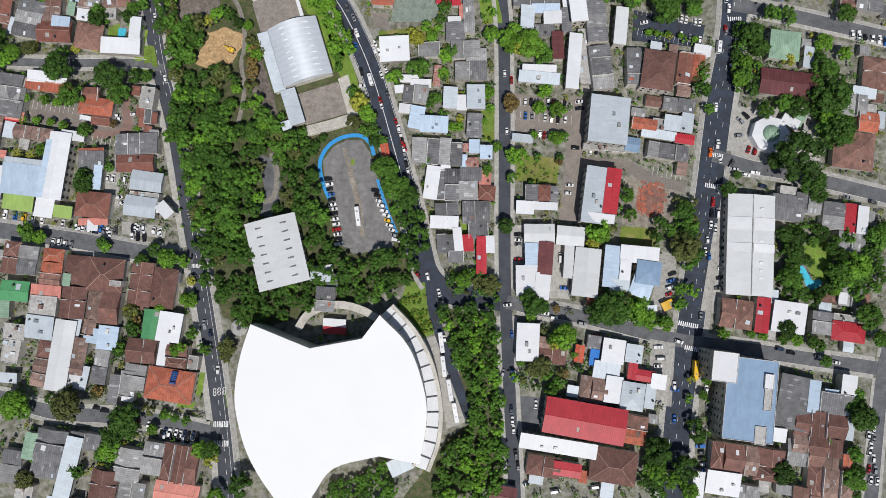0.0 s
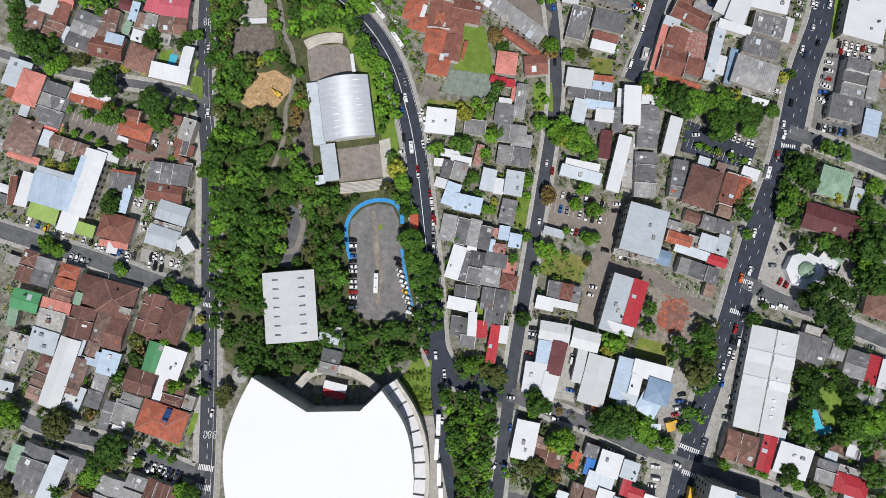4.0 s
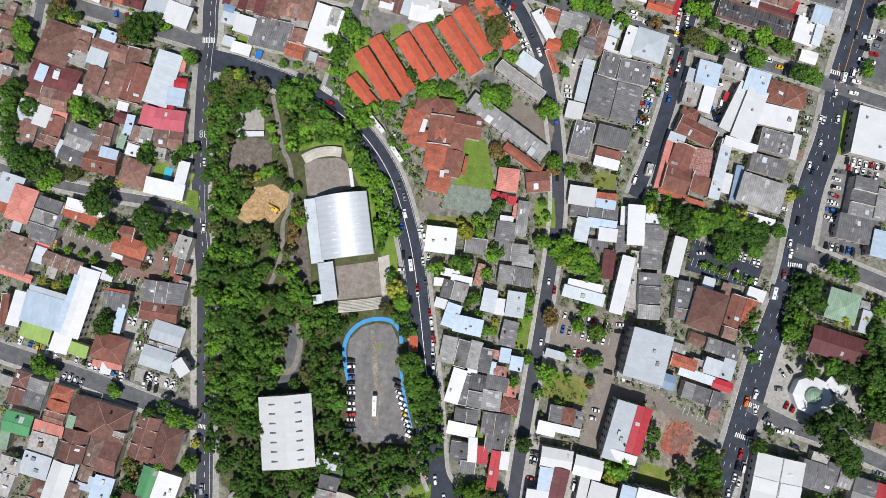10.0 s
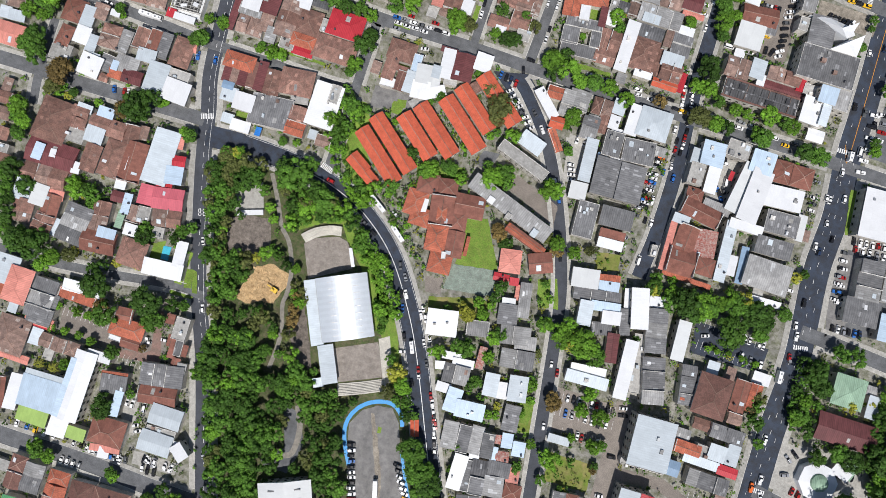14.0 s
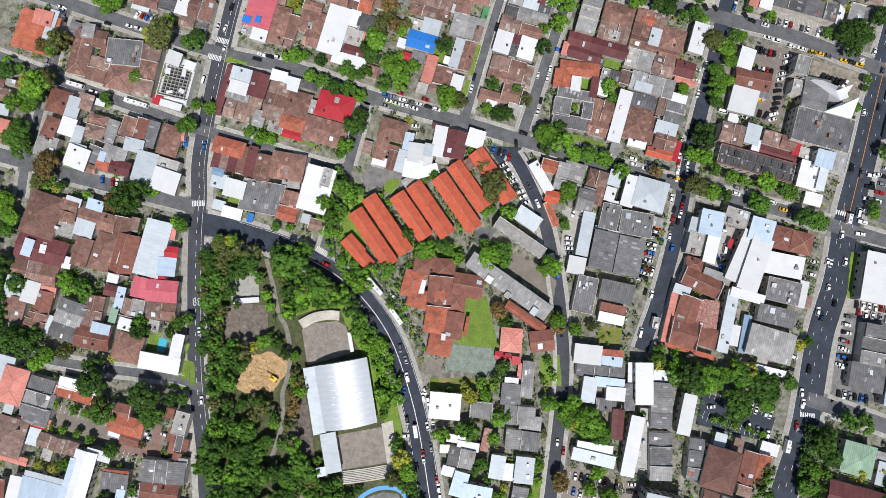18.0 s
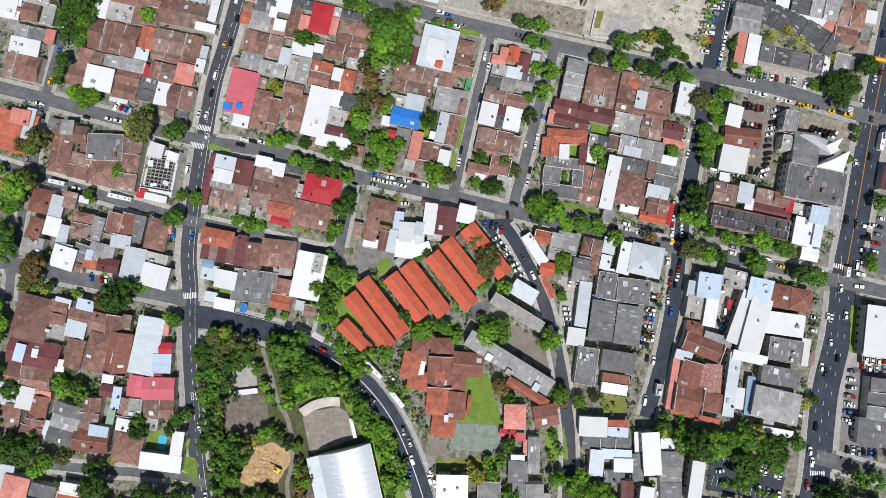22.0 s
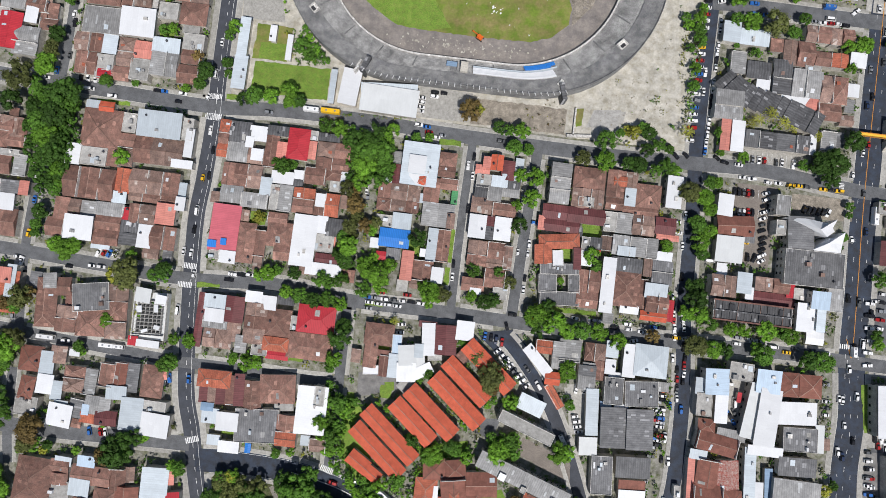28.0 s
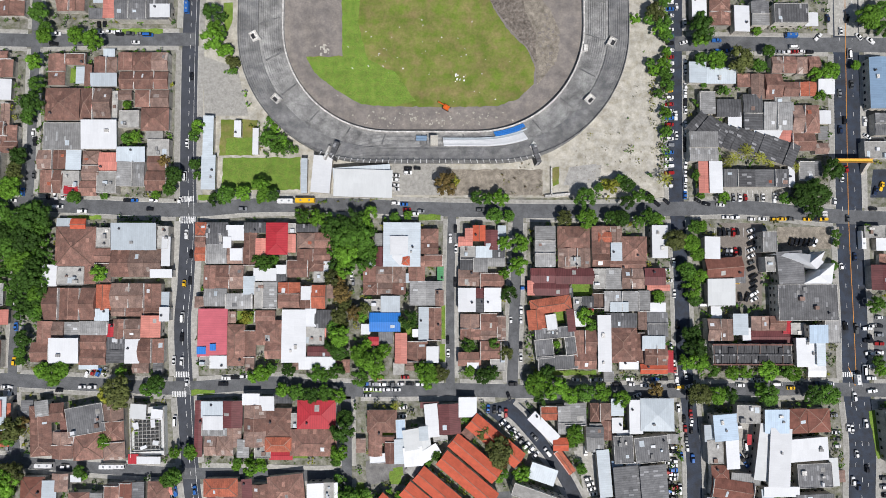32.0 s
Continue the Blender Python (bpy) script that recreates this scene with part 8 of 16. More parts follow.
house(12.3, 53.6, 5.9, 7.3, 7.4, 3.8, "p", "s")
house(-4.8, 32.7, 12.2, 8.9, 12.0, 4.4, "D", "g")
house(10.4, 34.5, 14.5, 11.4, 9.7, 4.6, "d", "g")
house(-5.2, 26.7, 14.1, 6.0, 7.1, 5.0, "w", "s")
house(3.2, 19.0, 4.0, 11.6, 14.7, 4.8, "w", "s")
house(-4.8, 15.5, 4.6, 9.7, 11.7, 4.2, "d", "s")
house(3.6, 9.9, 7.6, 5.7, 10.1, 4.0, "d", "s")
house(-0.3, 16.1, 4.3, 9.1, 11.2, 4.2, "d", "s")
house(13.1, 24.9, 10.1, 7.8, 10.7, 4.4, "d", "s")
house(8.2, 17.8, 6.1, 8.2, 10.7, 4.4, "r")
house(16.6, 12.7, 4.6, 19.0, 8.3, 4.8, "r", "g")
house(20.3, 18.9, 3.8, 8.5, 10.1, 4.4, "w")
house(28.9, 77.6, 10.5, 3.6, 2.6, 3.6, "l", "s", clutter=0)
house(37.9, 48.9, 6.4, 8.9, 8.4, 4.0, "d")
house(44.4, 50.2, 5.8, 7.9, 7.4, 4.0, "R")
house(49.6, 49.5, 3.8, 9.3, 5.8, 3.8, "d", "s")
house(35.4, 40.9, 8.8, 6.3, 5.6, 4.6, "w", "s")
house(45.9, 43.3, 12.0, 3.5, 6.4, 4.4, "w", "s")
patch("white_court", [(63.7, 236.8), (73.2, 244.2), (75.2, 227.4), (72.2, 216.9), (64.3, 217.4)], PAVING, 0.062, "grey concrete court packed with parked cars", "car park")
patch("inner_garden", [(-74.4, 167.7), (-70.7, 169.0), (-69.0, 165.7), (-73.7, 164.8)], LAWN, 0.050, "small green court between red roofs", "grass")
patch("side_lawn", [(2.8, 29.9), (5.8, 30.3), (8.2, 21.1), (5.6, 20.5)], LAWN, 0.060, "narrow green lawn between grey roofs", "grass")
patch("front_lawn", [(6.3, 87.2), (12.6, 88.1), (14.3, 75.3), (8.8, 75.0)], DRY_LAWN, 0.060, "yellow-green front garden lawn", "grass")
car(67.7, 244.1, 15, "k", "suv", parked=True)
car(68.1, 240.7, 95, "w", "suv", parked=True)
car(71.7, 231.8, 5, "w", "van", parked=True)
car(68.2, 227.2, 30, "b", parked=True)
car(70.0, 225.2, 30, "k", "suv", parked=True)
car(72.0, 226.8, 30, "g", parked=True)
car(71.9, 222.1, 30, "b", "hatch", parked=True)
tree(174.7, 40.8, 5.0, 0)
tree(178.4, 23.5, 4.5, 1)
tree(200.2, 27.0, 4.0, 1)
tree(197.3, 48.8, 3.5, 0)
bed([(84.0, 147.7), (90.6, 148.0), (102.2, 147.7), (114.3, 147.5), (114.4, 145.2), (102.3, 145.3), (90.9, 145.1)], 26, 0.7, 1.5, (1, 2, 2))
bed([(12.6, 158.7), (19.1, 177.1), (29.3, 171.2), (29.0, 167.3), (20.1, 166.2)], 14, 0.8, 1.6, (1, 2, 5))
bed([(26.2, 62.3), (48.9, 68.4), (51.0, 56.8), (31.2, 51.7)], 22, 0.6, 1.4, (1, 2, 5, 3))

# ---- west blocks ----
house(-286.1, 194.8, 7.1, 11.2, -4.8, 4.2, "R")
house(-285.1, 185.8, 11.5, 9.3, -0.5, 4.0, "c")
house(-276.8, 197.9, 7.3, 9.1, -1.7, 4.6, "w")
house(-270.7, 195.3, 4.9, 9.0, -0.1, 4.4, "l")
house(-266.6, 183.6, 11.8, 11.0, -4.7, 5.0, "w", "s")
house(-262.6, 202.0, 10.6, 13.2, 1.4, 4.2, "t", "g")
house(-254.7, 201.5, 6.3, 12.7, -1.9, 4.2, "g", "g")
house(-246.4, 206.2, 7.5, 11.6, -0.9, 4.2, "t", "g")
house(-239.7, 207.4, 5.8, 11.5, -0.2, 4.2, "R", "g")
house(-233.2, 206.2, 5.2, 13.8, 0.9, 4.0, "d", "s")
house(-239.9, 198.1, 9.9, 6.4, 2.1, 5.0, "l", "s")
house(-222.8, 205.8, 10.7, 15.7, -0.2, 4.4, "t", "h")
house(-218.6, 209.6, 4.3, 4.3, 10.1, 4.2, "p")
house(-259.1, 187.8, 7.8, 8.9, -5.0, 4.2, "d", "g")
house(-248.7, 190.4, 12.9, 9.1, 0.3, 4.2, "g", "g")
house(-254.1, 187.8, 2.9, 4.7, -0.1, 4.8, "L", "s", clutter=0)
house(-253.1, 183.7, 7.2, 4.8, -1.6, 4.0, "o", "s")
house(-243.4, 184.7, 10.6, 6.9, 1.5, 4.4, "m", "g")
house(-230.7, 188.6, 10.5, 15.7, 1.5, 5.0, "l", "s", clutter=0)
house(-220.1, 193.7, 12.3, 5.3, -0.6, 4.4, "c")
house(-218.0, 184.7, 13.7, 11.3, -2.4, 5.0, "w", "s", clutter=0)
house(-259.1, 179.9, 5.3, 3.8, -2.1, 3.4, "t")
house(-267.2, 187.4, 6.5, 6.0, -0.9, 4.6, "l")
house(-275.1, 149.7, 18.3, 22.5, -1.9, 4.6, "t", "h")
house(-262.8, 155.6, 9.7, 12.5, 0.1, 4.2, "t", "g")
house(-261.4, 161.1, 7.9, 3.9, -2.0, 4.6, "l")
house(-249.7, 162.4, 8.4, 5.0, -0.6, 4.6, "L", "s")
house(-261.3, 146.5, 10.4, 9.0, -0.3, 4.2, "c")
house(-251.3, 149.3, 9.8, 8.1, -1.5, 4.4, "l", "s")
house(-241.6, 155.3, 9.8, 9.0, -1.5, 4.2, "t", "g")
house(-250.9, 155.6, 10.2, 9.5, 1.2, 4.2, "t", "g")
house(-233.2, 155.5, 7.8, 10.2, 5.0, 4.2, "t", "g")
house(-269.6, 132.4, 26.6, 13.1, 0.7, 4.4, "m", "g")
house(-275.8, 131.8, 4.5, 8.5, -0.9, 5.6, "L", "s", clutter=0)
house(-268.1, 133.2, 2.5, 3.8, 4.6, 5.6, "w", "s", clutter=0)
house(-254.5, 129.7, 3.8, 5.7, 4.6, 4.4, "w")
house(-249.3, 137.1, 9.1, 15.1, -0.9, 4.2, "t", "g")
house(-238.0, 140.4, 10.9, 19.2, -0.7, 4.4, "t", "h")
house(-227.0, 142.0, 11.9, 21.0, 3.9, 4.4, "R", "g")
house(-227.2, 143.5, 2.9, 12.7, 0.2, 5.6, "w", "s", clutter=0)
house(-229.0, 129.5, 5.0, 5.6, 4.6, 4.2, "w")
house(-213.4, 149.4, 12.6, 28.8, 1.9, 5.0, "l", "s", clutter=0)
house(-207.2, 159.4, 4.3, 6.1, 6.4, 4.4, "p")
house(-203.7, 150.0, 6.4, 5.4, 10.4, 4.6, "r")
house(-203.6, 142.3, 8.5, 9.1, 10.4, 4.6, "L", "s")
house(-227.2, 158.4, 4.0, 7.0, 5.5, 4.0, "u")
house(-268.8, 120.0, 24.2, 12.0, 4.1, 4.2, "t", "g")
house(-276.9, 110.2, 8.3, 10.7, 1.7, 4.6, "l", "s")
house(-267.4, 110.2, 7.4, 10.7, -0.3, 4.8, "W", "s")
house(-259.6, 112.7, 8.1, 4.6, 5.7, 4.2, "p", "s")
house(-273.8, 99.9, 11.0, 12.4, 2.9, 4.2, "t", "g")
house(-260.0, 106.8, 8.8, 11.3, 2.9, 4.4, "R", "g")
house(-260.6, 96.6, 10.9, 11.1, -3.9, 4.2, "t", "g")
house(-244.7, 101.7, 14.6, 20.8, -2.8, 4.4, "d", "g")
house(-254.2, 96.8, 3.3, 8.9, -2.8, 4.0, "l")
house(-233.5, 109.9, 9.3, 16.0, 5.6, 4.2, "t", "g")
house(-229.4, 96.9, 17.8, 11.2, 6.2, 4.4, "R", "g")
house(-226.4, 102.2, 9.4, 5.7, 2.1, 5.2, "L", "s", clutter=0)
house(-222.6, 111.6, 3.1, 8.8, 2.1, 4.4, "e", "s")
house(-210.5, 97.0, 14.2, 13.8, 0.5, 4.4, "t", "h")
house(-213.6, 108.2, 9.8, 5.7, 1.0, 4.6, "w")
house(-227.3, 122.4, 8.1, 5.2, 3.6, 4.2, "m")
house(-222.2, 120.4, 3.7, 10.3, 4.7, 4.4, "L", "s")
house(-216.5, 116.5, 7.5, 8.7, 2.5, 4.0, "u", "g")
house(-211.8, 117.8, 6.8, 8.6, 5.9, 4.2, "c")
house(-202.3, 129.6, 16.0, 10.7, 11.1, 4.8, "P", "g")
house(-214.2, 128.2, 7.4, 10.0, 4.6, 4.6, "P", "g")
house(-199.6, 119.9, 16.2, 9.5, 11.2, 4.2, "t", "g")
house(-207.1, 135.2, 7.9, 4.8, 9.8, 3.8, "r", "s")
house(-192.1, 94.3, 20.7, 8.0, 5.6, 5.0, "w", "s", clutter=0)
house(-185.9, 104.5, 5.2, 12.9, 5.5, 5.0, "w", "s", clutter=0)
house(-201.4, 111.3, 6.1, 5.9, 7.4, 3.8, "c")
house(-228.1, 71.5, 21.1, 5.5, 3.4, 4.6, "w", "s")
house(-229.6, 66.4, 19.7, 4.8, -0.4, 4.2, "o", "s")
house(-242.4, 96.4, 4.7, 3.6, 3.9, 3.6, "W")
house(-227.7, -26.5, 8.5, 17.0, 0.9, 4.2, "x", "g")
house(-218.4, -26.6, 10.3, 15.2, 2.2, 4.4, "d", "g")
house(-204.9, -28.1, 11.1, 19.3, 2.8, 4.8, "o", "g")
house(-205.5, -40.9, 15.3, 5.6, 3.4, 4.4, "p", "s")
house(-221.6, -43.4, 14.4, 10.0, 4.2, 4.8, "G", "g")
house(-225.4, -52.9, 4.2, 10.0, 8.9, 4.4, "e", "s")
house(-192.2, -28.3, 11.4, 15.7, 4.4, 4.4, "x", "h")
house(-190.2, -44.6, 13.1, 16.7, 3.8, 4.4, "x", "g")
house(-176.2, -27.8, 18.6, 16.9, 3.4, 4.6, "x", "h")
house(-174.3, -44.8, 17.3, 16.5, 4.1, 4.4, "x", "g")
house(-195.1, -33.4, 3.3, 5.9, 3.7, 5.4, "e", "s", clutter=0)
house(-169.1, -31.3, 6.0, 2.9, 3.2, 6.2, "c", "f", clutter=0)
house(-157.2, -29.2, 11.4, 22.2, 1.5, 4.4, "x", "g")
house(-144.8, -29.9, 12.3, 20.2, 0.7, 4.4, "x", "h")
house(-139.2, -23.7, 3.6, 5.0, 4.2, 4.0, "d")
house(-147.2, -49.3, 8.9, 14.8, 3.3, 5.0, "G", "g")
house(-137.5, -49.2, 11.4, 14.7, 0.1, 5.0, "w", "s")
house(-205.4, -48.9, 14.3, 10.7, 4.2, 4.6, "c")
house(-204.9, -59.9, 14.1, 11.5, 1.8, 4.8, "l", "s")
house(-190.9, -72.2, 10.7, 35.9, 1.3, 5.2, "W", "g", clutter=0)
house(-200.1, -78.2, 7.6, 23.9, -2.0, 4.4, "x", "g")
house(-182.4, -71.5, 8.1, 19.6, 0.7, 4.4, "x", "g")
house(-187.1, -56.5, 5.4, 10.8, -0.3, 4.2, "l")
house(-177.5, -59.9, 6.6, 7.2, -1.2, 4.4, "L", "s")
house(-168.5, -59.7, 9.5, 11.7, 2.0, 4.6, "L", "s")
house(-169.5, -75.1, 7.5, 17.7, 0.1, 4.4, "d", "g")
house(-150.0, -63.7, 15.4, 12.3, 3.6, 4.4, "x", "g")
house(-131.6, -64.0, 11.3, 12.5, 3.1, 4.4, "x", "g")
house(-138.8, -64.4, 4.2, 15.1, 1.0, 4.6, "w", "s")
house(-179.4, -56.1, 6.0, 7.9, 0.6, 4.2, "u")
house(-154.5, -40.8, 6.6, 3.6, 1.2, 3.6, "x")
house(-217.4, -74.0, 9.1, 13.0, -0.3, 4.4, "c")
house(-217.6, -64.3, 11.4, 8.5, 3.0, 4.6, "c")
house(-216.2, -88.1, 8.3, 4.6, 5.0, 4.0, "l")
house(-154.0, -81.4, 7.7, 12.6, 2.6, 4.2, "g", "g")
house(-160.6, -85.0, 4.7, 14.2, 2.0, 4.2, "d", "s")
house(-177.0, -82.0, 3.0, 11.6, -2.0, 4.0, "l")
house(-182.5, -84.3, 6.0, 6.7, 0.7, 3.8, "W")
patch("house_court", [(-264.7, 177.8), (-238.8, 178.9), (-238.8, 174.6), (-264.4, 172.7)], PAVING, 0.050, "pale concrete forecourt with parked cars", "yard")
patch("swimming_pool", [(-198.3, 105.5), (-194.0, 106.0), (-193.5, 98.6), (-197.6, 98.5)], WATER, 0.140, "bright blue swimming pool between white walls", "pool")
patch("pool_lawn", [(-205.1, 104.8), (-198.5, 106.1), (-197.2, 97.4), (-204.2, 97.2)], LAWN, 0.070, "small lawn beside a swimming pool", "grass")
car(-252.9, 176.3, 20, "b", "suv", parked=True)
car(-247.1, 176.6, 20, "r", "suv", parked=True)
car(-244.6, 176.8, 20, "w", "suv", parked=True)
car(-219.1, 205.6, 110, "w", "suv", parked=True)
car(-218.5, 204.1, 110, "g", "suv", parked=True)
tree(-217.4, -60.6, 3.0, 1)

# ---- tarpaulins ----
put("tarpaulin", boxes("tarpaulin", [(-2.3, -1.9, 0, 2.3, 1.9, 0.05)], ROOF["B"]), m=pose(-203.0, 279.0, 5.55, 3.8, 0, 0), label="bright blue tarpaulin lying on a pink-red roof", category="tarpaulin")
put("tarpaulin", boxes("tarpaulin", [(-1.5, -1.7, 0, 1.5, 1.7, 0.05)], ROOF["B"]), m=pose(-197.2, 280.6, 5.55, 3.8, 0, 0), label="bright blue tarpaulin lying on a pink-red roof", category="tarpaulin")

# ---- stadium grounds ----
house(-122.3, 364.1, 29.4, 13.5, -1.7, 5.0, "W", "s", clutter=0)
house(-143.6, 368.8, 9.0, 18.5, -4.5, 5.0, "w", "s", clutter=0)
house(-152.8, 368.2, 2.4, 17.6, -0.2, 4.0, "l", "s", clutter=0)
house(-123.1, 370.4, 28.9, 4.8, 4.0, 4.6, "l", "s", clutter=0)
patch("pale_slab", [(-15.6, 373.4), (1.6, 374.9), (-0.5, 360.7), (-15.5, 359.5)], PAVING, 0.040, "old pale concrete slab on bare ground", "pavement")
put("ramp_wall", boxes("ramp_wall", [(-3.6, -0.45, 0, 3.6, 0.45, 9.3)], FIREWALL), m=pose(-140.3, 379.3, 0.02, 0, 0, 67.0), label="white wall of a ramp cut through the terrace", category="wall")
put("ramp", boxes("ramp", [(-4.3, -1.30, 0, 4.3, 1.30, 8.8)], ROOF["D"]), m=pose(-136.6, 380.8, 0.02, 0, 0, 69.1), label="dark ramp cut through the terrace", category="ramp")
put("ramp", boxes("ramp", [(-4.6, -1.20, 0, 4.6, 1.20, 8.8)], ROOF["D"]), m=pose(-33.7, 378.8, 0.02, 0, 0, -72.2), label="dark ramp cut through the terrace", category="ramp")
put("ramp_wall", boxes("ramp_wall", [(-1.8, -0.80, 0, 1.8, 0.80, 7.2)], FIREWALL), m=pose(-35.5, 383.6, 0.02, 0, 0, 54.1), label="white wall of a ramp cut through the terrace", category="wall")
put("track_hut", boxes("track_hut", [(-1.1, -1.70, 0, 1.1, 1.70, 3.0)], FIREWALL), m=pose(-6.6, 436.4, 0.02, 0, 0, 0.0), label="small white hut beside the track", category="hut")
put("yard_wall", boxes("yard_wall", [(-7.3, -0.40, 0, 7.3, 0.40, 1.6)], FIREWALL), m=pose(-24.9, 365.8, 0.02, 0, 0, -90.4), label="low white wall across bare ground", category="wall")
put("yard_wall", boxes("yard_wall", [(-6.4, -0.65, 0, 6.4, 0.65, 1.6)], FIREWALL), m=pose(-21.9, 358.7, 0.02, 0, 0, 5.4), label="low white wall across bare ground", category="wall")
bed([(-51.7, 375.4), (-31.0, 378.0), (-27.4, 358.6), (-49.6, 357.4)], 30, 0.3, 1.0, (3, 5, 4))

# ---- church, warehouses and market ----
house(93.5, 321.0, 12.4, 16.4, 4.4, 7.5, "d", "h", clutter=0)
house(101.3, 303.8, 29.7, 18.0, 0.8, 8.0, "d", "f")
house(113.7, 290.1, 7.8, 12.9, -0.2, 7.0, "g", "f", clutter=0)
house(104.7, 288.3, 8.6, 8.4, 1.1, 9.5, "L", "s", clutter=0)
house(61.9, 321.0, 18.1, 9.8, 5.0, 4.4, "R", "g")
house(59.8, 308.8, 13.3, 12.9, 1.0, 4.6, "W", "s", clutter=0)
house(55.9, 331.3, 7.5, 10.7, -1.4, 4.4, "w")
house(69.3, 316.3, 5.9, 5.4, 0.9, 3.8, "d", "s")
house(83.8, 335.2, 3.2, 6.4, 1.9, 5.0, "l", "s", clutter=0)
house(-0.7, 218.8, 5.8, 22.5, 4.2, 5.0, "l", "s", clutter=0)
house(10.4, 212.8, 12.9, 19.4, 3.9, 6.0, "d", "s", clutter=0)
house(23.3, 213.4, 12.9, 19.4, 3.9, 6.2, "d", "s", clutter=0)
house(8.8, 230.6, 9.6, 13.5, 2.3, 5.4, "d", "f")
house(22.7, 230.8, 16.7, 12.6, 5.8, 5.4, "d", "f")
house(-0.9, 201.8, 8.4, 8.4, 4.9, 4.6, "W", "s", clutter=0)
house(7.3, 188.6, 10.6, 18.8, 3.6, 5.0, "d", "f")
house(22.3, 194.3, 16.4, 9.8, 3.8, 5.2, "d", "s", clutter=0)
house(23.0, 185.3, 12.7, 4.6, 3.8, 4.4, "R", "s")
house(23.3, 180.5, 12.6, 4.6, 3.8, 4.6, "w", "s")
house(9.2, 237.4, 5.8, 3.9, 4.1, 3.6, "w")
house(13.5, 222.6, 6.6, 2.9, 5.2, 4.8, "w")
house(5.9, 222.8, 4.9, 3.5, 5.9, 4.6, "b")
house(-228.5, 14.8, 21.8, 15.9, 2.3, 6.0, "L", "s", clutter=0)
house(-228.6, 22.0, 21.2, 7.3, 2.5, 6.2, "l", "s", clutter=0)
house(-212.3, 24.7, 10.9, 35.5, 1.6, 7.0, "w", "g", clutter=0)
house(-217.1, 22.5, 3.8, 30.0, 0.6, 6.6, "L", "s", clutter=0)
house(-229.8, 2.7, 15.8, 8.2, 0.4, 4.4, "n", "s", clutter=0)
house(-205.9, 1.3, 10.7, 5.9, 1.2, 4.4, "n", "s", clutter=0)
house(-214.9, 1.9, 8.8, 9.5, 1.3, 5.0, "w", "s", clutter=0)
house(-190.1, 7.4, 17.6, 13.1, 3.3, 4.8, "R", "h")
house(-249.8, 8.7, 3.6, 15.7, 13.9, 4.4, "R", "g")
house(-243.1, 11.2, 5.9, 17.8, 4.2, 4.8, "w", "s")
house(-195.6, 30.9, 13.0, 9.0, 8.2, 4.4, "d", "s")
house(-190.6, 22.2, 3.7, 12.5, 4.8, 4.6, "L", "s", clutter=0)
house(-164.1, 24.1, 16.2, 9.8, 0.9, 5.0, "l", "g", clutter=0)
house(-164.7, 10.3, 16.4, 10.1, 1.3, 5.0, "l", "g", clutter=0)
house(-164.0, 16.0, 15.4, 4.3, 3.3, 4.4, "c")
house(-172.3, 32.6, 19.2, 8.5, 9.8, 4.4, "R", "g")
house(-173.5, 43.0, 22.5, 11.3, 11.0, 4.6, "d", "g")
house(-196.4, 34.7, 13.2, 4.2, 10.9, 4.2, "o", "s")
house(-155.9, 11.2, 4.7, 4.9, 11.6, 4.4, "w", "s")
house(-211.4, 37.8, 4.6, 8.8, 3.9, 6.0, "w", "s", clutter=0)
house(-188.9, -1.4, 15.0, 2.9, 9.7, 3.6, "p", "s", clutter=0)
house(-207.2, 42.0, 12.0, 4.6, 1.3, 5.4, "w", "s", clutter=0)
patch("avenue_lawn", [(135.1, 248.6), (139.6, 249.7), (141.8, 225.9), (138.5, 224.3)], LAWN, 0.200, "strip of lawn beside the avenue", "grass")
patch("avenue_lawn", [(142.4, 247.3), (146.1, 247.6), (147.3, 230.7), (143.2, 229.2)], LAWN, 0.060, "strip of lawn beside a white hall", "grass")

# ---- park planting ----
tree(185.2, 35.9, 3.4, 0)
tree(186.4, 46.2, 3.6, 1)
tree(196.0, 44.1, 4.2, 0)
tree(196.1, 32.8, 4.0, 1)
tree(195.4, 22.7, 4.2, 0)
tree(183.7, 17.9, 4.6, 1)
tree(178.9, 34.9, 4.0, 0)
tree(191.7, 19.1, 3.6, 0)
tree(176.5, 29.8, 4.4, 1)
tree(190.8, 49.3, 3.2, 0)
tree(199.5, 23.3, 4.0, 2)
bed([(-161.3, 72.7), (-135.9, 81.1), (-123.7, 60.3), (-115.8, 38.3), (-103.0, 28.8), (-101.4, 15.7), (-135.2, 4.3)], 48, 3.6, 6.0, (0, 0, 1, 1, 2), "woodland")
bed([(-122.1, 73.3), (-115.1, 75.6), (-98.8, 56.3), (-96.3, 44.8), (-110.4, 49.3)], 9, 2.6, 4.0, (0, 1, 1), "woodland")
bed([(-121.8, 11.8), (-106.5, 12.4), (-100.2, -5.0), (-121.4, -6.2)], 14, 3.4, 5.5, (0, 0, 1), "woodland")

# ---- arena hall and southeast corner ----
house(-60.5, -15.1, 10.4, 10.1, 14.1, 4.0, "d", "s", clutter=0)
house(-64.5, -8.2, 10.7, 4.8, 14.2, 4.0, "w", "s", clutter=0)
house(184.8, -37.2, 17.3, 26.5, -3.2, 5.0, "d", "s", clutter=0)
house(194.5, -32.6, 5.4, 15.8, 0.1, 5.2, "L", "s", clutter=0)
house(206.1, -35.3, 16.4, 11.6, 0.1, 4.6, "d", "s")
house(211.6, -25.0, 7.5, 11.2, 0.2, 4.8, "w", "s")
house(204.0, -29.6, 6.9, 3.2, 1.9, 4.2, "L", "s", clutter=0)
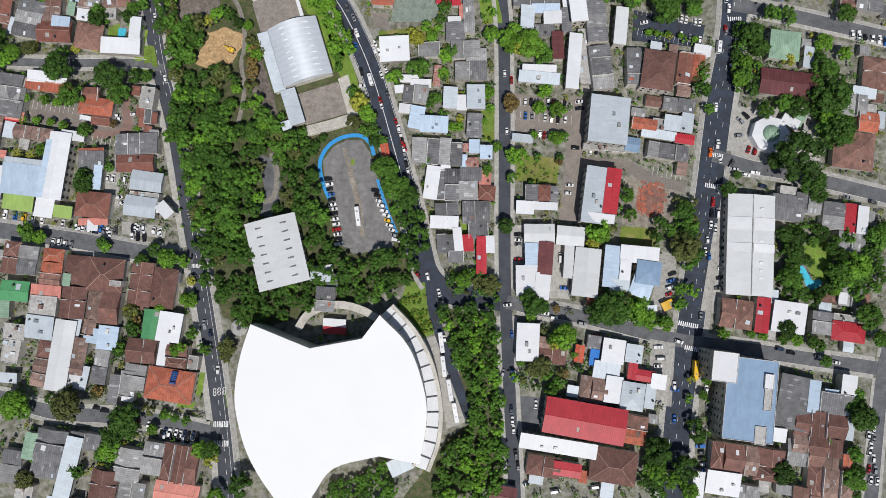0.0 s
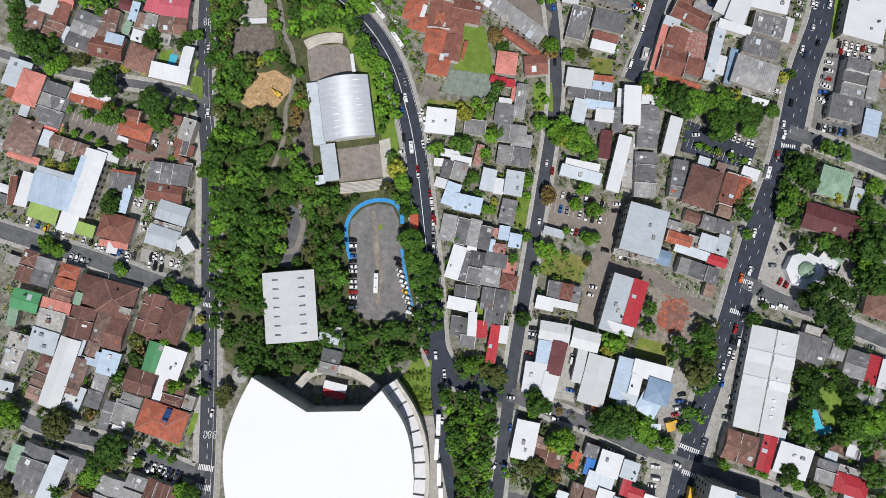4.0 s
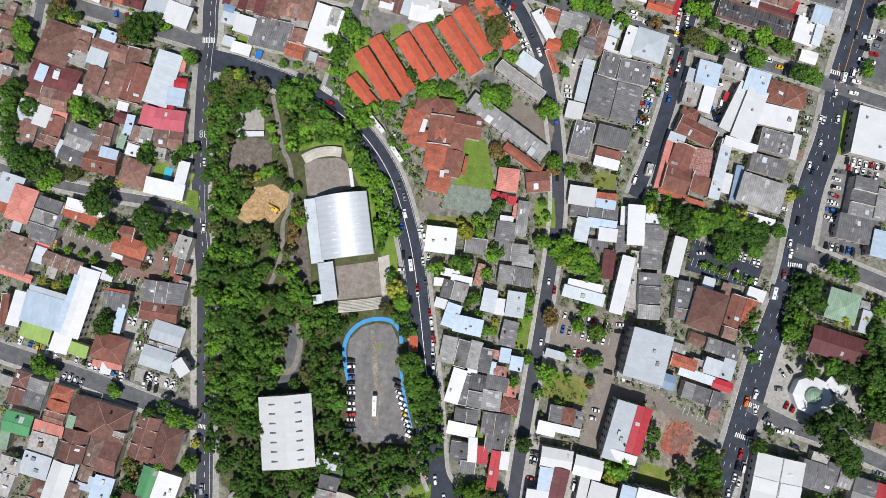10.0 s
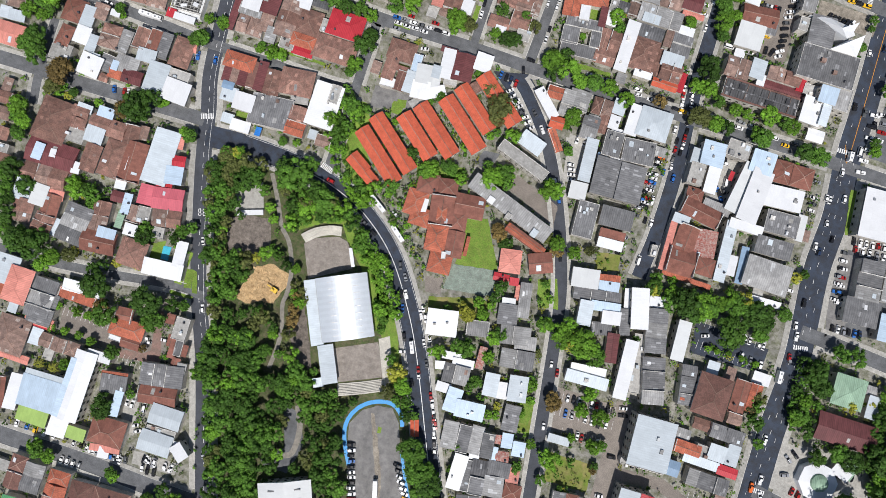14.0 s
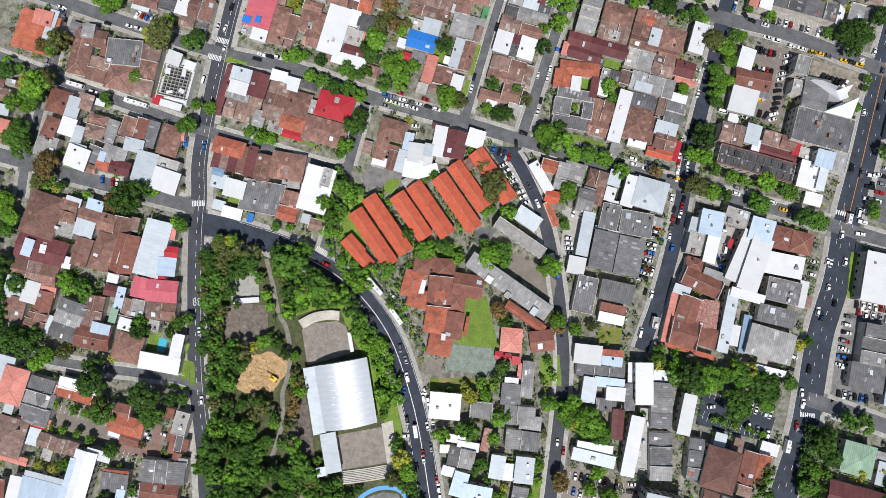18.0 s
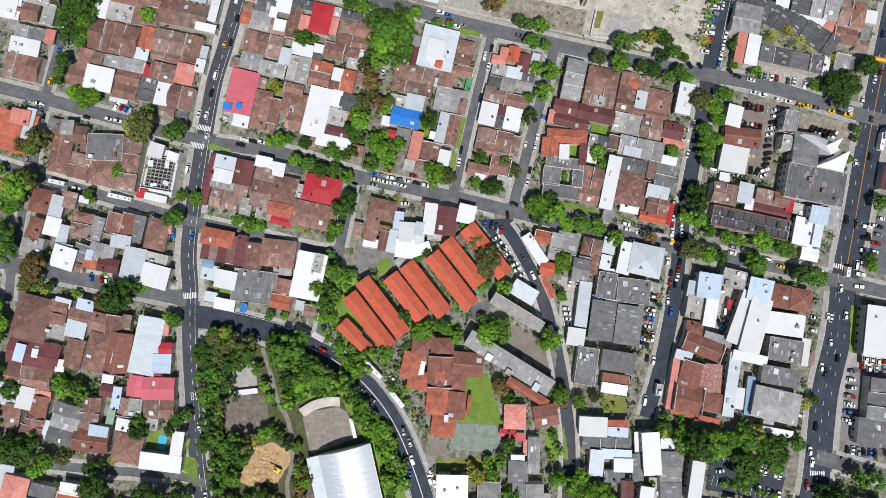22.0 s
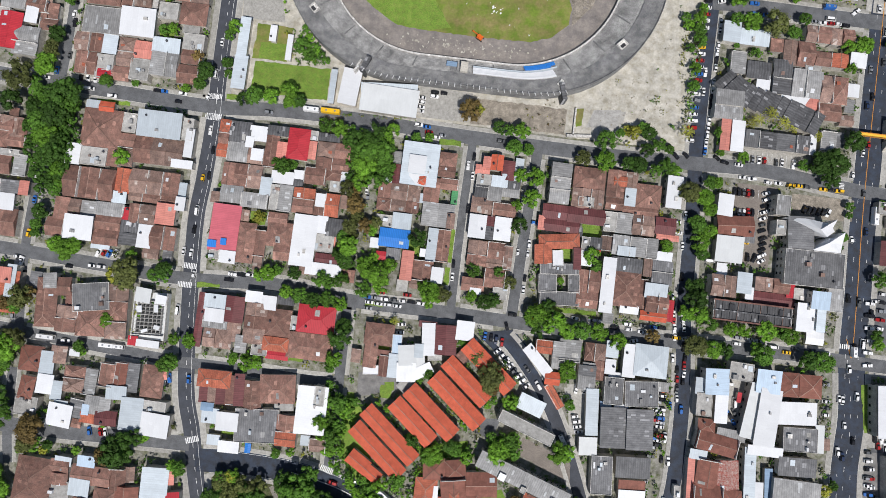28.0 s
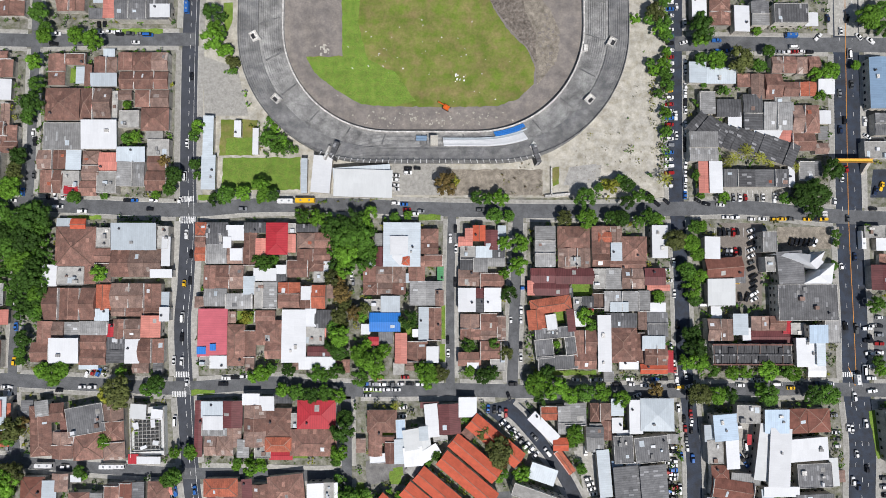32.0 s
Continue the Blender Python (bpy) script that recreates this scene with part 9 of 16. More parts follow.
house(199.4, -46.0, 26.3, 13.1, 1.6, 4.4, "x", "g")
house(199.4, -57.1, 25.7, 9.2, 1.5, 4.4, "x", "g")
house(215.2, -46.2, 3.4, 10.8, -0.4, 4.2, "l", "s")
house(176.8, -54.2, 9.1, 6.3, 0.2, 7.0, "w", "s", clutter=0)
car(-131.8, -103.6, 0, "n", "suv", parked=True)
car(-129.4, -103.5, 0, "w", "suv", parked=True)
car(-126.1, -103.3, 0, "w", parked=True)
car(-123.7, -103.3, 0, "w", "hatch", parked=True)
car(-121.6, -103.3, 0, "n", parked=True)
car(-119.5, -103.3, 0, "k", "hatch", parked=True)
car(-117.1, -103.2, 0, "n", "suv", parked=True)
car(-115.0, -103.2, 0, "k", parked=True)
car(229.3, -44.9, 354, "w", parked=True)
car(230.0, -49.1, 354, "s", parked=True)
car(228.5, -56.5, 354, "w", parked=True)
car(230.9, -40.3, 354, "k", parked=True)
car(229.1, -65.1, 354, "r", parked=True)
car(230.5, -70.5, 354, "w", parked=True)
tree(217.6, -33.0, 5.0, 0)
tree(219.3, -38.4, 4.5, 0)
tree(218.4, -57.1, 4.0, 1)
tree(220.6, -66.7, 4.5, 0)
tree(218.4, -72.7, 4.0, 1)
tree(224.1, -73.2, 3.5, 2)

# ---- frame building and verges ----
house(-234.2, 248.4, 7.4, 6.8, -4.1, 4.4, "W", "s", clutter=0)
house(-225.0, 246.9, 5.2, 4.4, -5.4, 4.2, "w", "s", clutter=0)
house(-236.5, 224.7, 4.4, 4.2, -0.7, 3.6, "r", "s", clutter=0)
house(-228.7, 224.1, 11.3, 3.0, -0.3, 3.6, "w", "s", clutter=0)
patch("verge_lawn", [(-183.8, 98.2), (-180.0, 98.2), (-176.5, 88.8), (-180.5, 88.2)], LAWN, 0.190, "green grass verge beside the pavement", "grass")
tree(-137.3, 316.2, 5.0, 3)
tree(-132.0, 319.6, 5.0, 2)
tree(-125.9, 297.9, 4.5, 4)
tree(-121.6, 274.8, 5.0, 2)
tree(-87.8, 264.2, 5.0, 2)
tree(-122.7, 265.7, 5.0, 1)
tree(-134.4, 268.8, 4.5, 1)
shell = put("unfinished_building", boxes("unfinished_building", [(-8.6, -12.1, 0, 8.6, 12.1, 2.2)], ROOF["W"]), m=pose(-230.0, 238.0, 0, 0, 0, 3.0), label="unfinished building with a dirty white slab under bare roof beams", category="building")
# the shade between the beams, painted as a black sheet on the slab
put("floor_sheet", boxes("floor_sheet", [(-6.4, -8.6, 2.2, 6.2, 6.4, 2.26)], ROOF["k"]), shell, label="black sheet that paints the shade on the open floor")
for k in range(9):
    put("beam", boxes("beam", [(-7.0, -0.17, 3.9, 6.8, 0.17, 4.3)], ROOF["c"]), shell, pose(0.2 * (k % 3), -8.6 + k * 1.87, 0))
for k in range(7):
    put("beam", boxes("beam", [(-0.17, -9.0, 2.0, 0.17, 6.8, 3.9)], ROOF["c"]), shell, pose(-6.4 + k * 2.1, 0, 0))
for x, y, w, d, turn in ((-5.2, 3.4, 2.6, 3.4, 8), (4.6, -5.4, 3.0, 2.2, -12), (3.4, 4.2, 2.2, 4.0, 5), (-1.6, -7.4, 3.4, 1.6, 20)):
    put("loose_sheet", boxes("loose_sheet", [(-w / 2, -d / 2, 0, w / 2, d / 2, 0.05)], ROOF["w"]), shell, pose(x, y, 4.31, 0, 0, turn))
for x0, y0, x1, y1 in ((-8.6, -12.1, -8.3, 12.1), (8.3, -12.1, 8.6, 12.1), (-8.3, 7.6, 8.3, 7.9), (-8.3, -9.9, 8.3, -9.6)):
    put("partition_wall", boxes("partition_wall", [(x0, y0, 2.2, x1, y1, 3.9)], FIREWALL), shell)
bed([(-250.0, 348.0), (-228.6, 346.9), (-228.1, 344.2), (-249.6, 345.3)], 22, 0.7, 1.5, (0, 1, 1))
bed([(-148.6, 355.9), (-107.6, 358.1), (-107.4, 356.6), (-148.4, 354.0)], 36, 0.5, 1.1, (2, 5, 3))
bed([(-158.5, 351.0), (-140.6, 352.0), (-139.9, 347.2), (-158.8, 346.0)], 26, 1.0, 2.0, (1, 2, 2))
bed([(-183.6, 399.5), (-175.4, 395.2), (-164.7, 384.7), (-159.5, 379.8), (-176.1, 379.0), (-179.1, 382.9)], 60, 0.8, 1.7, (1, 1, 2, 5))

# ---- court houses and curved terrace ----
house(-26.4, 302.0, 20.3, 7.1, 8.5, 4.4, "o", "h")
house(-33.7, 294.7, 8.5, 9.4, 5.8, 4.3, "o", "g", clutter=0)
house(-26.3, 293.4, 5.4, 8.2, 8.1, 5.0, "w", "f")
house(-16.4, 294.4, 3.3, 10.6, 5.3, 4.6, "m", "s", clutter=0)
house(-24.7, 288.1, 19.7, 5.5, 5.4, 4.2, "d", "f")
house(-29.9, 280.0, 9.2, 9.7, 5.6, 4.2, "d", "f", clutter=0)
house(-16.6, 281.4, 5.5, 9.4, 6.7, 4.2, "d", "f", clutter=0)
house(-23.2, 273.2, 20.0, 7.1, 3.8, 4.2, "d", "f", clutter=0)
patch("courtyard_lawn", [(-24.0, 299.1), (-19.4, 299.8), (-18.2, 293.1), (-22.7, 292.4)], LAWN, 0.070, "small green lawn in the yard of a house", "lawn")
tree(-137.5, 120.3, 3.6, 1)
tree(-131.9, 116.7, 3.4, 0)
tree(-127.0, 116.7, 3.2, 2)
tree(-118.6, 100.6, 3.8, 2)
tree(-120.1, 58.2, 5.0, 0)
tree(-112.8, 56.7, 4.4, 1)
tree(-108.5, 63.4, 4.2, 2)
tree(-107.9, 50.4, 4.0, 0)
tree(-136.4, 90.1, 4.0, 1)
tree(-191.1, 111.2, 4.0, 0)
tree(-127.6, 71.6, 4.2, 1)
tree(-126.8, 81.2, 3.4, 2)

# ---- maroon row and curved terrace ----
house(50.1, 396.3, 4.7, 11.6, -44, 4.4, "D", "g", clutter=0)
house(54.5, 393.7, 4.7, 11.6, -40, 4.6, "D", "s", clutter=0)
house(58.6, 391.1, 4.7, 11.6, -35, 4.8, "D", "g", clutter=0)
house(62.7, 389.4, 4.7, 11.6, -30, 4.4, "D", "s", clutter=0)
house(67.0, 387.9, 4.7, 11.6, -27, 4.6, "D", "g", clutter=0)
house(71.4, 386.9, 4.7, 11.6, -25, 4.8, "D", "s", clutter=0)
house(75.7, 385.8, 4.7, 11.6, -24, 4.4, "D", "g", clutter=0)
house(80.1, 384.8, 4.7, 11.6, -23, 4.6, "D", "s", clutter=0)
house(84.7, 383.4, 4.7, 11.6, -23, 4.8, "D", "g", clutter=0)
house(89.1, 382.0, 4.7, 11.6, -23, 4.4, "D", "s", clutter=0)
house(93.6, 380.5, 4.7, 11.6, -23, 4.6, "D", "g", clutter=0)
house(97.8, 379.0, 4.7, 11.6, -23, 4.8, "D", "s", clutter=0)
house(-196.2, 204.0, 4.4, 10.2, 3.8, 3.8, "m", "s")
house(-191.7, 204.8, 4.4, 11.6, 3.8, 3.9, "u", "s")
house(-187.7, 205.5, 4.4, 12.9, 3.8, 3.8, "m", "s")
house(-182.9, 206.3, 4.4, 14.3, 3.8, 3.9, "x", "s")
house(-178.6, 207.1, 4.4, 15.6, 3.8, 3.8, "m", "s")
house(-171.7, 205.5, 9.0, 14.4, 4.0, 3.8, "t", "g")
house(-159.3, 209.9, 17.4, 13.8, 6.3, 4.0, "t", "h")
house(-170.1, 196.9, 7.9, 4.2, 5.6, 3.4, "x", "s")
house(-167.2, 190.6, 22.3, 16.7, 5.1, 4.2, "d", "f")
house(-155.0, 201.6, 9.0, 3.9, 7.9, 3.6, "c", "s")

# ---- stadium yard growth ----
patch("concrete_slab", [(-15.2, 373.7), (-1.0, 375.5), (-2.0, 365.8), (-18.5, 364.0)], ROOF["c"], 0.050, "pale worn concrete slab in the stadium yard", "slab")
patch("grass_patch", [(-24.7, 373.3), (-20.6, 374.1), (-20.9, 365.1), (-23.8, 363.7)], DRY_LAWN, 0.045, "thin dry grass beside the yard wall", "grass")
bed([(14.7, 385.2), (18.6, 385.1), (18.4, 381.1), (14.9, 380.4)], 26, 0.3, 0.7, (2, 5, 3))
bed([(26.9, 383.9), (32.0, 384.7), (32.0, 381.1), (27.6, 380.9)], 18, 0.3, 0.6, (3, 5, 5))
bed([(-5.6, 391.3), (-2.7, 392.4), (-3.7, 387.5), (-6.1, 387.1)], 12, 0.3, 0.6, (3, 5, 5))
bed([(26.8, 419.5), (30.1, 420.5), (30.4, 402.8), (26.8, 402.7)], 60, 0.3, 0.8, (3, 5, 5))
bed([(26.6, 399.0), (31.7, 398.3), (30.6, 392.5), (27.0, 394.2)], 22, 0.3, 0.6, (3, 5, 5))
bed([(27.5, 427.2), (30.5, 427.3), (30.7, 419.6), (27.7, 419.5)], 16, 0.3, 0.7, (3, 5, 5))
bed([(2.6, 395.0), (7.4, 396.4), (6.3, 390.9), (2.8, 389.5)], 10, 0.2, 0.5, (3, 3))
bed([(1.1, 385.2), (5.3, 384.2), (4.7, 381.8), (1.2, 382.8)], 6, 0.2, 0.5, (3, 3))
bed([(17.8, 379.9), (23.2, 377.7), (22.1, 374.1), (17.3, 376.9)], 14, 0.3, 0.6, (3, 5, 5))
bed([(19.4, 417.6), (21.8, 417.7), (21.3, 410.4), (19.5, 410.9)], 8, 0.2, 0.5, (3, 3))

# ---- walled lane houses ----
house(-202.6, 65.6, 8.5, 7.4, 6.9, 4.4, "R", "g")
house(-198.8, 59.6, 17.8, 8.8, 1.1, 4.6, "o", "h")
house(-194.9, 53.7, 9.5, 6.7, 1.6, 4.2, "R", "g")
house(-203.5, 52.8, 7.5, 2.8, -0.5, 3.2, "w", "f", clutter=0)
house(-179.4, 71.5, 3.7, 4.6, 4.2, 3.8, "R", "s", clutter=0)
house(-172.4, 68.5, 7.3, 11.7, 1.8, 4.6, "c", "f")
house(-175.4, 61.1, 3.7, 5.6, 4.2, 3.8, "R", "g", clutter=0)
house(-173.4, 55.7, 2.8, 5.9, 2.7, 3.8, "R", "s", clutter=0)
house(-170.2, 58.7, 3.9, 8.1, 4.6, 4.6, "d", "f", clutter=0)
house(-167.4, 58.3, 3.1, 5.5, 3.3, 3.8, "R", "s", clutter=0)
house(-169.5, 50.1, 3.7, 6.7, -0.4, 3.8, "R", "g", clutter=0)
house(-165.4, 48.6, 4.2, 6.4, 4.9, 4.0, "g", "s", clutter=0)
patch("brick_drive", [(-189.6, 72.5), (-186.0, 73.0), (-182.8, 60.3), (-177.8, 46.6), (-199.9, 43.1), (-200.8, 47.4), (-188.7, 49.3), (-185.5, 52.0)], BRICK_LANE, 0.058, "red brick drive between walled houses", "lane")
patch("verge_lawn", [(-187.4, 84.9), (-173.9, 85.1), (-174.5, 83.4), (-187.0, 83.0)], LAWN, 0.190, "green grass verge beside the pavement", "grass")
patch("verge_lawn", [(-180.4, 98.7), (-176.9, 98.6), (-172.7, 87.2), (-175.2, 86.8)], LAWN, 0.190, "green grass verge beside the pavement", "grass")
car(-189.7, 57.2, 95, "w", "hatch", parked=True)
car(-188.1, 55.5, 95, "w", "hatch", parked=True)
car(-176.6, 48.3, 95, "k", "hatch", parked=True)
car(-180.4, 59.3, 95, "w", "hatch", parked=True)
tree(-215.1, 65.8, 5.0, 4)
tree(-189.0, 52.2, 2.6, 4)
tree(-181.3, 79.0, 4.5, 0)
tree(-175.3, 80.0, 3.6, 1)
tree(-175.9, 51.8, 1.8, 2)
bed([(-185.5, 70.9), (-181.9, 71.5), (-179.9, 61.4), (-182.9, 60.9)], 14, 0.8, 1.5, (1, 2))

# ---- white court houses ----
house(-111.7, 243.7, 14.3, 10.5, -0.1, 4.2, "t", "h")
house(-114.9, 233.8, 6.2, 13.8, 0.2, 4.0, "t", "g")
house(-109.6, 234.5, 8.4, 2.5, 0.3, 3.6, "x", "s", clutter=0)
house(-107.5, 228.3, 5.0, 10.3, -0.5, 3.6, "x", "g")
house(-113.8, 225.4, 7.9, 4.9, 3.9, 3.8, "w", "f")
house(-102.2, 239.5, 4.9, 10.5, 2.8, 4.0, "L", "f")
house(-101.8, 229.0, 6.5, 11.4, 0.9, 4.4, "l", "s", clutter=0)
house(-96.2, 235.2, 8.4, 9.6, 8.8, 4.8, "W", "s", clutter=0)
house(-95.8, 226.6, 9.0, 9.0, 5.6, 4.4, "w", "s", clutter=0)
house(-90.7, 238.2, 3.9, 6.3, 3.9, 5.2, "l", "s")
house(-89.7, 232.3, 4.8, 6.6, 9.8, 4.2, "W", "s", clutter=0)
house(-87.7, 228.1, 9.8, 5.1, 31.3, 3.8, "w", "s", clutter=0)
house(-86.6, 244.4, 6.0, 15.8, 5.6, 4.6, "w", "s")
house(-87.8, 251.8, 8.7, 2.5, 0.8, 4.0, "m", "s", clutter=0)
house(-77.8, 245.1, 10.3, 14.4, 3.6, 4.6, "m", "g")
house(-82.3, 235.7, 7.2, 3.1, 7.4, 3.6, "c", "f", clutter=0)
patch("lot", [(-120.4, 222.8), (-95.7, 223.4), (-96.9, 217.3), (-119.3, 210.4)], LOT_ASPHALT, 0.050, "dark empty lot walled off beside houses", "yard")
patch("yard_lawn", [(-113.6, 238.3), (-106.1, 238.3), (-106.3, 236.0), (-113.4, 235.5)], LAWN, 0.055, "small green court between tiled roofs", "lawn")
patch("yard_lawn", [(-106.4, 219.4), (-101.6, 220.3), (-100.9, 216.0), (-105.5, 214.6)], LAWN, 0.065, "green weeds in the corner of a lot", "lawn")
car(-101.4, 249.8, 100, "w", parked=True)
car(-101.7, 245.6, 100, "w", parked=True)

# ---- tiled court house ----
house(-283.5, 238.5, 10.4, 24.5, 4.0, 4.0, "t", "h")
house(-277.4, 247.5, 10.7, 8.7, 5.8, 4.0, "t", "g", clutter=0)
house(-271.9, 231.6, 10.3, 13.4, 0.4, 4.0, "t", "g", clutter=0)
house(-271.3, 240.1, 4.0, 10.5, 5.2, 3.8, "x", "s", clutter=0)
house(-274.7, 235.2, 3.3, 7.0, 8.8, 3.6, "c", "f", clutter=0)
house(-282.4, 249.9, 6.3, 7.3, 8.5, 5.4, "g", "h")
house(-260.7, 244.2, 18.9, 14.2, 10.3, 4.6, "d", "f")
house(-267.1, 233.7, 6.1, 5.5, 8.2, 3.8, "w", "s")
house(-259.5, 230.9, 14.4, 12.9, 4.3, 3.8, "t", "h")
house(-246.6, 238.3, 10.7, 27.9, 4.3, 4.0, "t", "g")
patch("court_garden", [(-285.0, 243.4), (-279.4, 243.8), (-278.3, 237.8), (-283.5, 237.1)], LAWN, 0.060, "small planted court inside a tiled house", "lawn")

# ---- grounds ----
patch("woodland_floor", [(-174.8, 131.9), (-82.4, 145.9), (-61.7, 97.6), (-35.6, 51.4), (-15.4, 11.5), (-15.6, -6.7), (-98.2, -46.7), (-113.1, -40.0), (-135.0, -4.1), (-157.0, 54.6)], WOOD_FLOOR, 0.010, "woodland soil under the park trees, coloured dark for their shade", "ground")
patch("woodland_floor", [(-191.8, 159.0), (-159.7, 166.5), (-132.6, 162.6), (-103.7, 153.1), (-76.9, 130.4), (-62.1, 101.1), (-64.3, 75.7), (-112.6, 53.2), (-164.3, 79.0)], WOOD_FLOOR, 0.014, "woodland soil under the park trees, coloured dark for their shade", "ground")
patch("woodland_floor", [(0.4, -17.8), (26.2, -13.7), (35.6, -40.5), (45.0, -103.1), (-7.3, -123.0), (13.3, -85.1), (24.8, -73.1)], WOOD_FLOOR, 0.010, "soil under street trees, coloured dark for their shade", "ground")
patch("tan_clearing", [(-153.2, 92.2), (-151.7, 100.2), (-148.4, 107.0), (-147.7, 111.0), (-140.5, 115.0), (-135.6, 113.8), (-129.8, 112.6), (-128.6, 106.7), (-130.8, 102.2), (-133.3, 95.1), (-139.5, 94.6), (-146.4, 90.7)], ORANGE_EARTH, 0.050, "tan bare earth clearing in the park", "ground")
patch("grey_clearing", [(-172.2, 130.1), (-161.1, 134.8), (-149.4, 137.1), (-144.7, 125.0), (-144.7, 119.6), (-149.7, 112.2), (-157.2, 115.4), (-165.1, 114.0)], COURT, 0.045, "bare brown-grey earth clearing", "ground")
patch("pale_slab", [(-174.5, 148.6), (-170.0, 152.3), (-159.7, 154.2), (-154.5, 140.5), (-169.0, 135.3)], PAVING, 0.050, "old pale concrete slab in the park", "pavement")
house(-160.4, 136.6, 13.6, 2.1, 19.6, 1.5, "w", clutter=0, name="low_wall", group="", label="low white-painted wall across the clearing")
v, f = strip(curve([(-156.8, 160.3), (-149.0, 147.5), (-142.4, 135.3), (-135.6, 128.1), (-129.9, 115.7), (-127.9, 103.8), (-128.0, 96.0), (-124.3, 84.8), (-123.3, 74.2), (-123.8, 63.2)]), 1.1, -1.2, 0.0, 0.06)
put("park_path", mesh_of("park_path", v, f, [PATH]), label="worn grey asphalt path through the park", category="path", kind="structure")
v, f = strip(curve([(-103.0, 50.0), (-98.1, 39.0), (-97.8, 26.5), (-103.0, 23.2)]), 1.5, -1.5, 0.0, 0.06)
put("park_path", mesh_of("park_path", v, f, [PATH]), label="worn grey asphalt path through the park", category="path", kind="structure")
patch("park_yard", [(-110.8, 49.1), (-99.5, 46.2), (-93.5, 30.1), (-97.1, 15.6), (-109.4, 15.3), (-113.2, 19.3), (-102.3, 27.2)], ASPHALT, 0.050, "grey asphalt yard between the trees", "yard")
patch("hall_yard", [(-125.0, 94.8), (-116.7, 99.8), (-109.5, 85.1), (-101.8, 68.5), (-111.2, 72.1), (-119.1, 81.8)], COURT, 0.045, "bare brown-grey yard beside the sports hall", "yard")
patch("median_strip", [(-65.7, 58.6), (-63.9, 58.9), (-50.6, 30.5), (-45.8, 12.9), (-48.2, 12.5), (-53.3, 28.6)], EARTH, 0.068, "worn earthy strip along the car park", "ground")
patch("weed_patch", [(-60.2, 53.2), (-58.4, 53.5), (-57.6, 50.5), (-59.4, 50.2)], LAWN, 0.070, "weeds in the asphalt", "grass")
patch("school_lawn", [(-51.3, 170.0), (-40.5, 173.6), (-26.8, 149.2), (-49.3, 145.4)], LAWN, 0.050, "bright green lawn beside red roofs", "grass")
patch("tennis_court", [(-49.9, 145.2), (-27.3, 149.0), (-25.3, 135.3), (-51.5, 131.4)], TENNIS, 0.055, "faded grey-green hard court", "court")
patch("triangle_lot", [(-62.7, 250.2), (-44.0, 254.4), (-30.4, 241.9), (-22.8, 228.2), (-36.6, 226.9), (-48.5, 239.2)], NEW_ASPHALT, 0.050, "asphalt lot packed with parked cars", "car park")
patch("cinder_verge", [(-93.6, 137.7), (-84.4, 139.1), (-67.8, 106.2), (-59.7, 85.3), (-63.7, 81.5), (-74.4, 98.9), (-84.2, 119.7)], LAWN, 0.050, "green grass verge beside the curved avenue", "grass")
patch("verge_lawn", [(-108.8, 140.2), (-94.0, 134.1), (-73.0, 109.8), (-79.0, 95.4), (-92.4, 125.2)], LAWN, 0.050, "green grass bank beside the avenue", "grass")
patch("plaza_lot", [(78.9, 158.0), (118.1, 155.3), (117.3, 142.4), (79.9, 140.8)], NEW_ASPHALT, 0.050, "dark asphalt car park with planted islands", "car park")
patch("pavilion_lot", [(139.3, 112.6), (182.5, 119.2), (187.8, 90.5), (141.4, 81.8)], PAVING, 0.050, "pale concrete lot round the pavilion", "car park")
patch("brick_lane", [(-237.8, 58.6), (-214.3, 59.1), (-178.7, 53.8), (-178.8, 46.5), (-201.9, 44.5), (-235.5, 47.3)], BROWN_PAVER, 0.050, "brown paved lane between gardens", "lane")
patch("paved_lane", [(-190.5, 85.0), (-183.0, 75.9), (-178.2, 48.2), (-185.2, 47.1), (-191.0, 74.7)], BROWN_PAVER, 0.055, "brown paved lane between houses", "lane")
patch("tree_lot", [(20.6, 102.3), (54.3, 102.7), (55.3, 82.5), (23.1, 80.7)], BROWN_PAVER, 0.050, "brown paved car park with trees", "car park")
patch("service_drive", [(52.1, 105.5), (60.7, 105.3), (64.6, 37.7), (54.4, 37.6)], BROWN_PAVER, 0.055, "brown paved service drive", "drive")
patch("service_drive", [(62.1, 73.3), (86.2, 75.4), (102.1, 69.6), (119.0, 67.5), (118.8, 62.3), (99.7, 64.6), (84.0, 69.2), (63.0, 67.2)], BROWN_PAVER, 0.060, "brown paved drive to the avenue", "drive")
patch("garden_lawn", [(27.5, 69.8), (50.9, 70.3), (50.8, 56.1), (28.7, 55.1)], DRY_LAWN, 0.050, "small dry garden lawn", "grass")
patch("yard_lawn", [(87.9, 39.7), (107.3, 41.2), (107.2, 30.6), (87.7, 30.0)], DRY_LAWN, 0.050, "dry grass yard behind a wall", "grass")
patch("rubble_yard", [(85.8, 67.0), (114.8, 65.3), (116.3, 41.1), (87.7, 41.2)], EARTH, 0.045, "bare brown yard with orange debris", "ground")
patch("corner_lawn", [(-20.0, -7.4), (-8.2, -5.6), (0.4, -31.2), (-9.4, -35.7), (-22.3, -21.3)], LAWN, 0.050, "planted green slope beside the arena", "grass")
patch("apron", [(-8.0, -35.5), (4.8, -30.5), (23.3, -73.3), (12.4, -79.4), (6.4, -59.9)], PAVING, 0.050, "pale concrete apron with parked buses", "pavement")
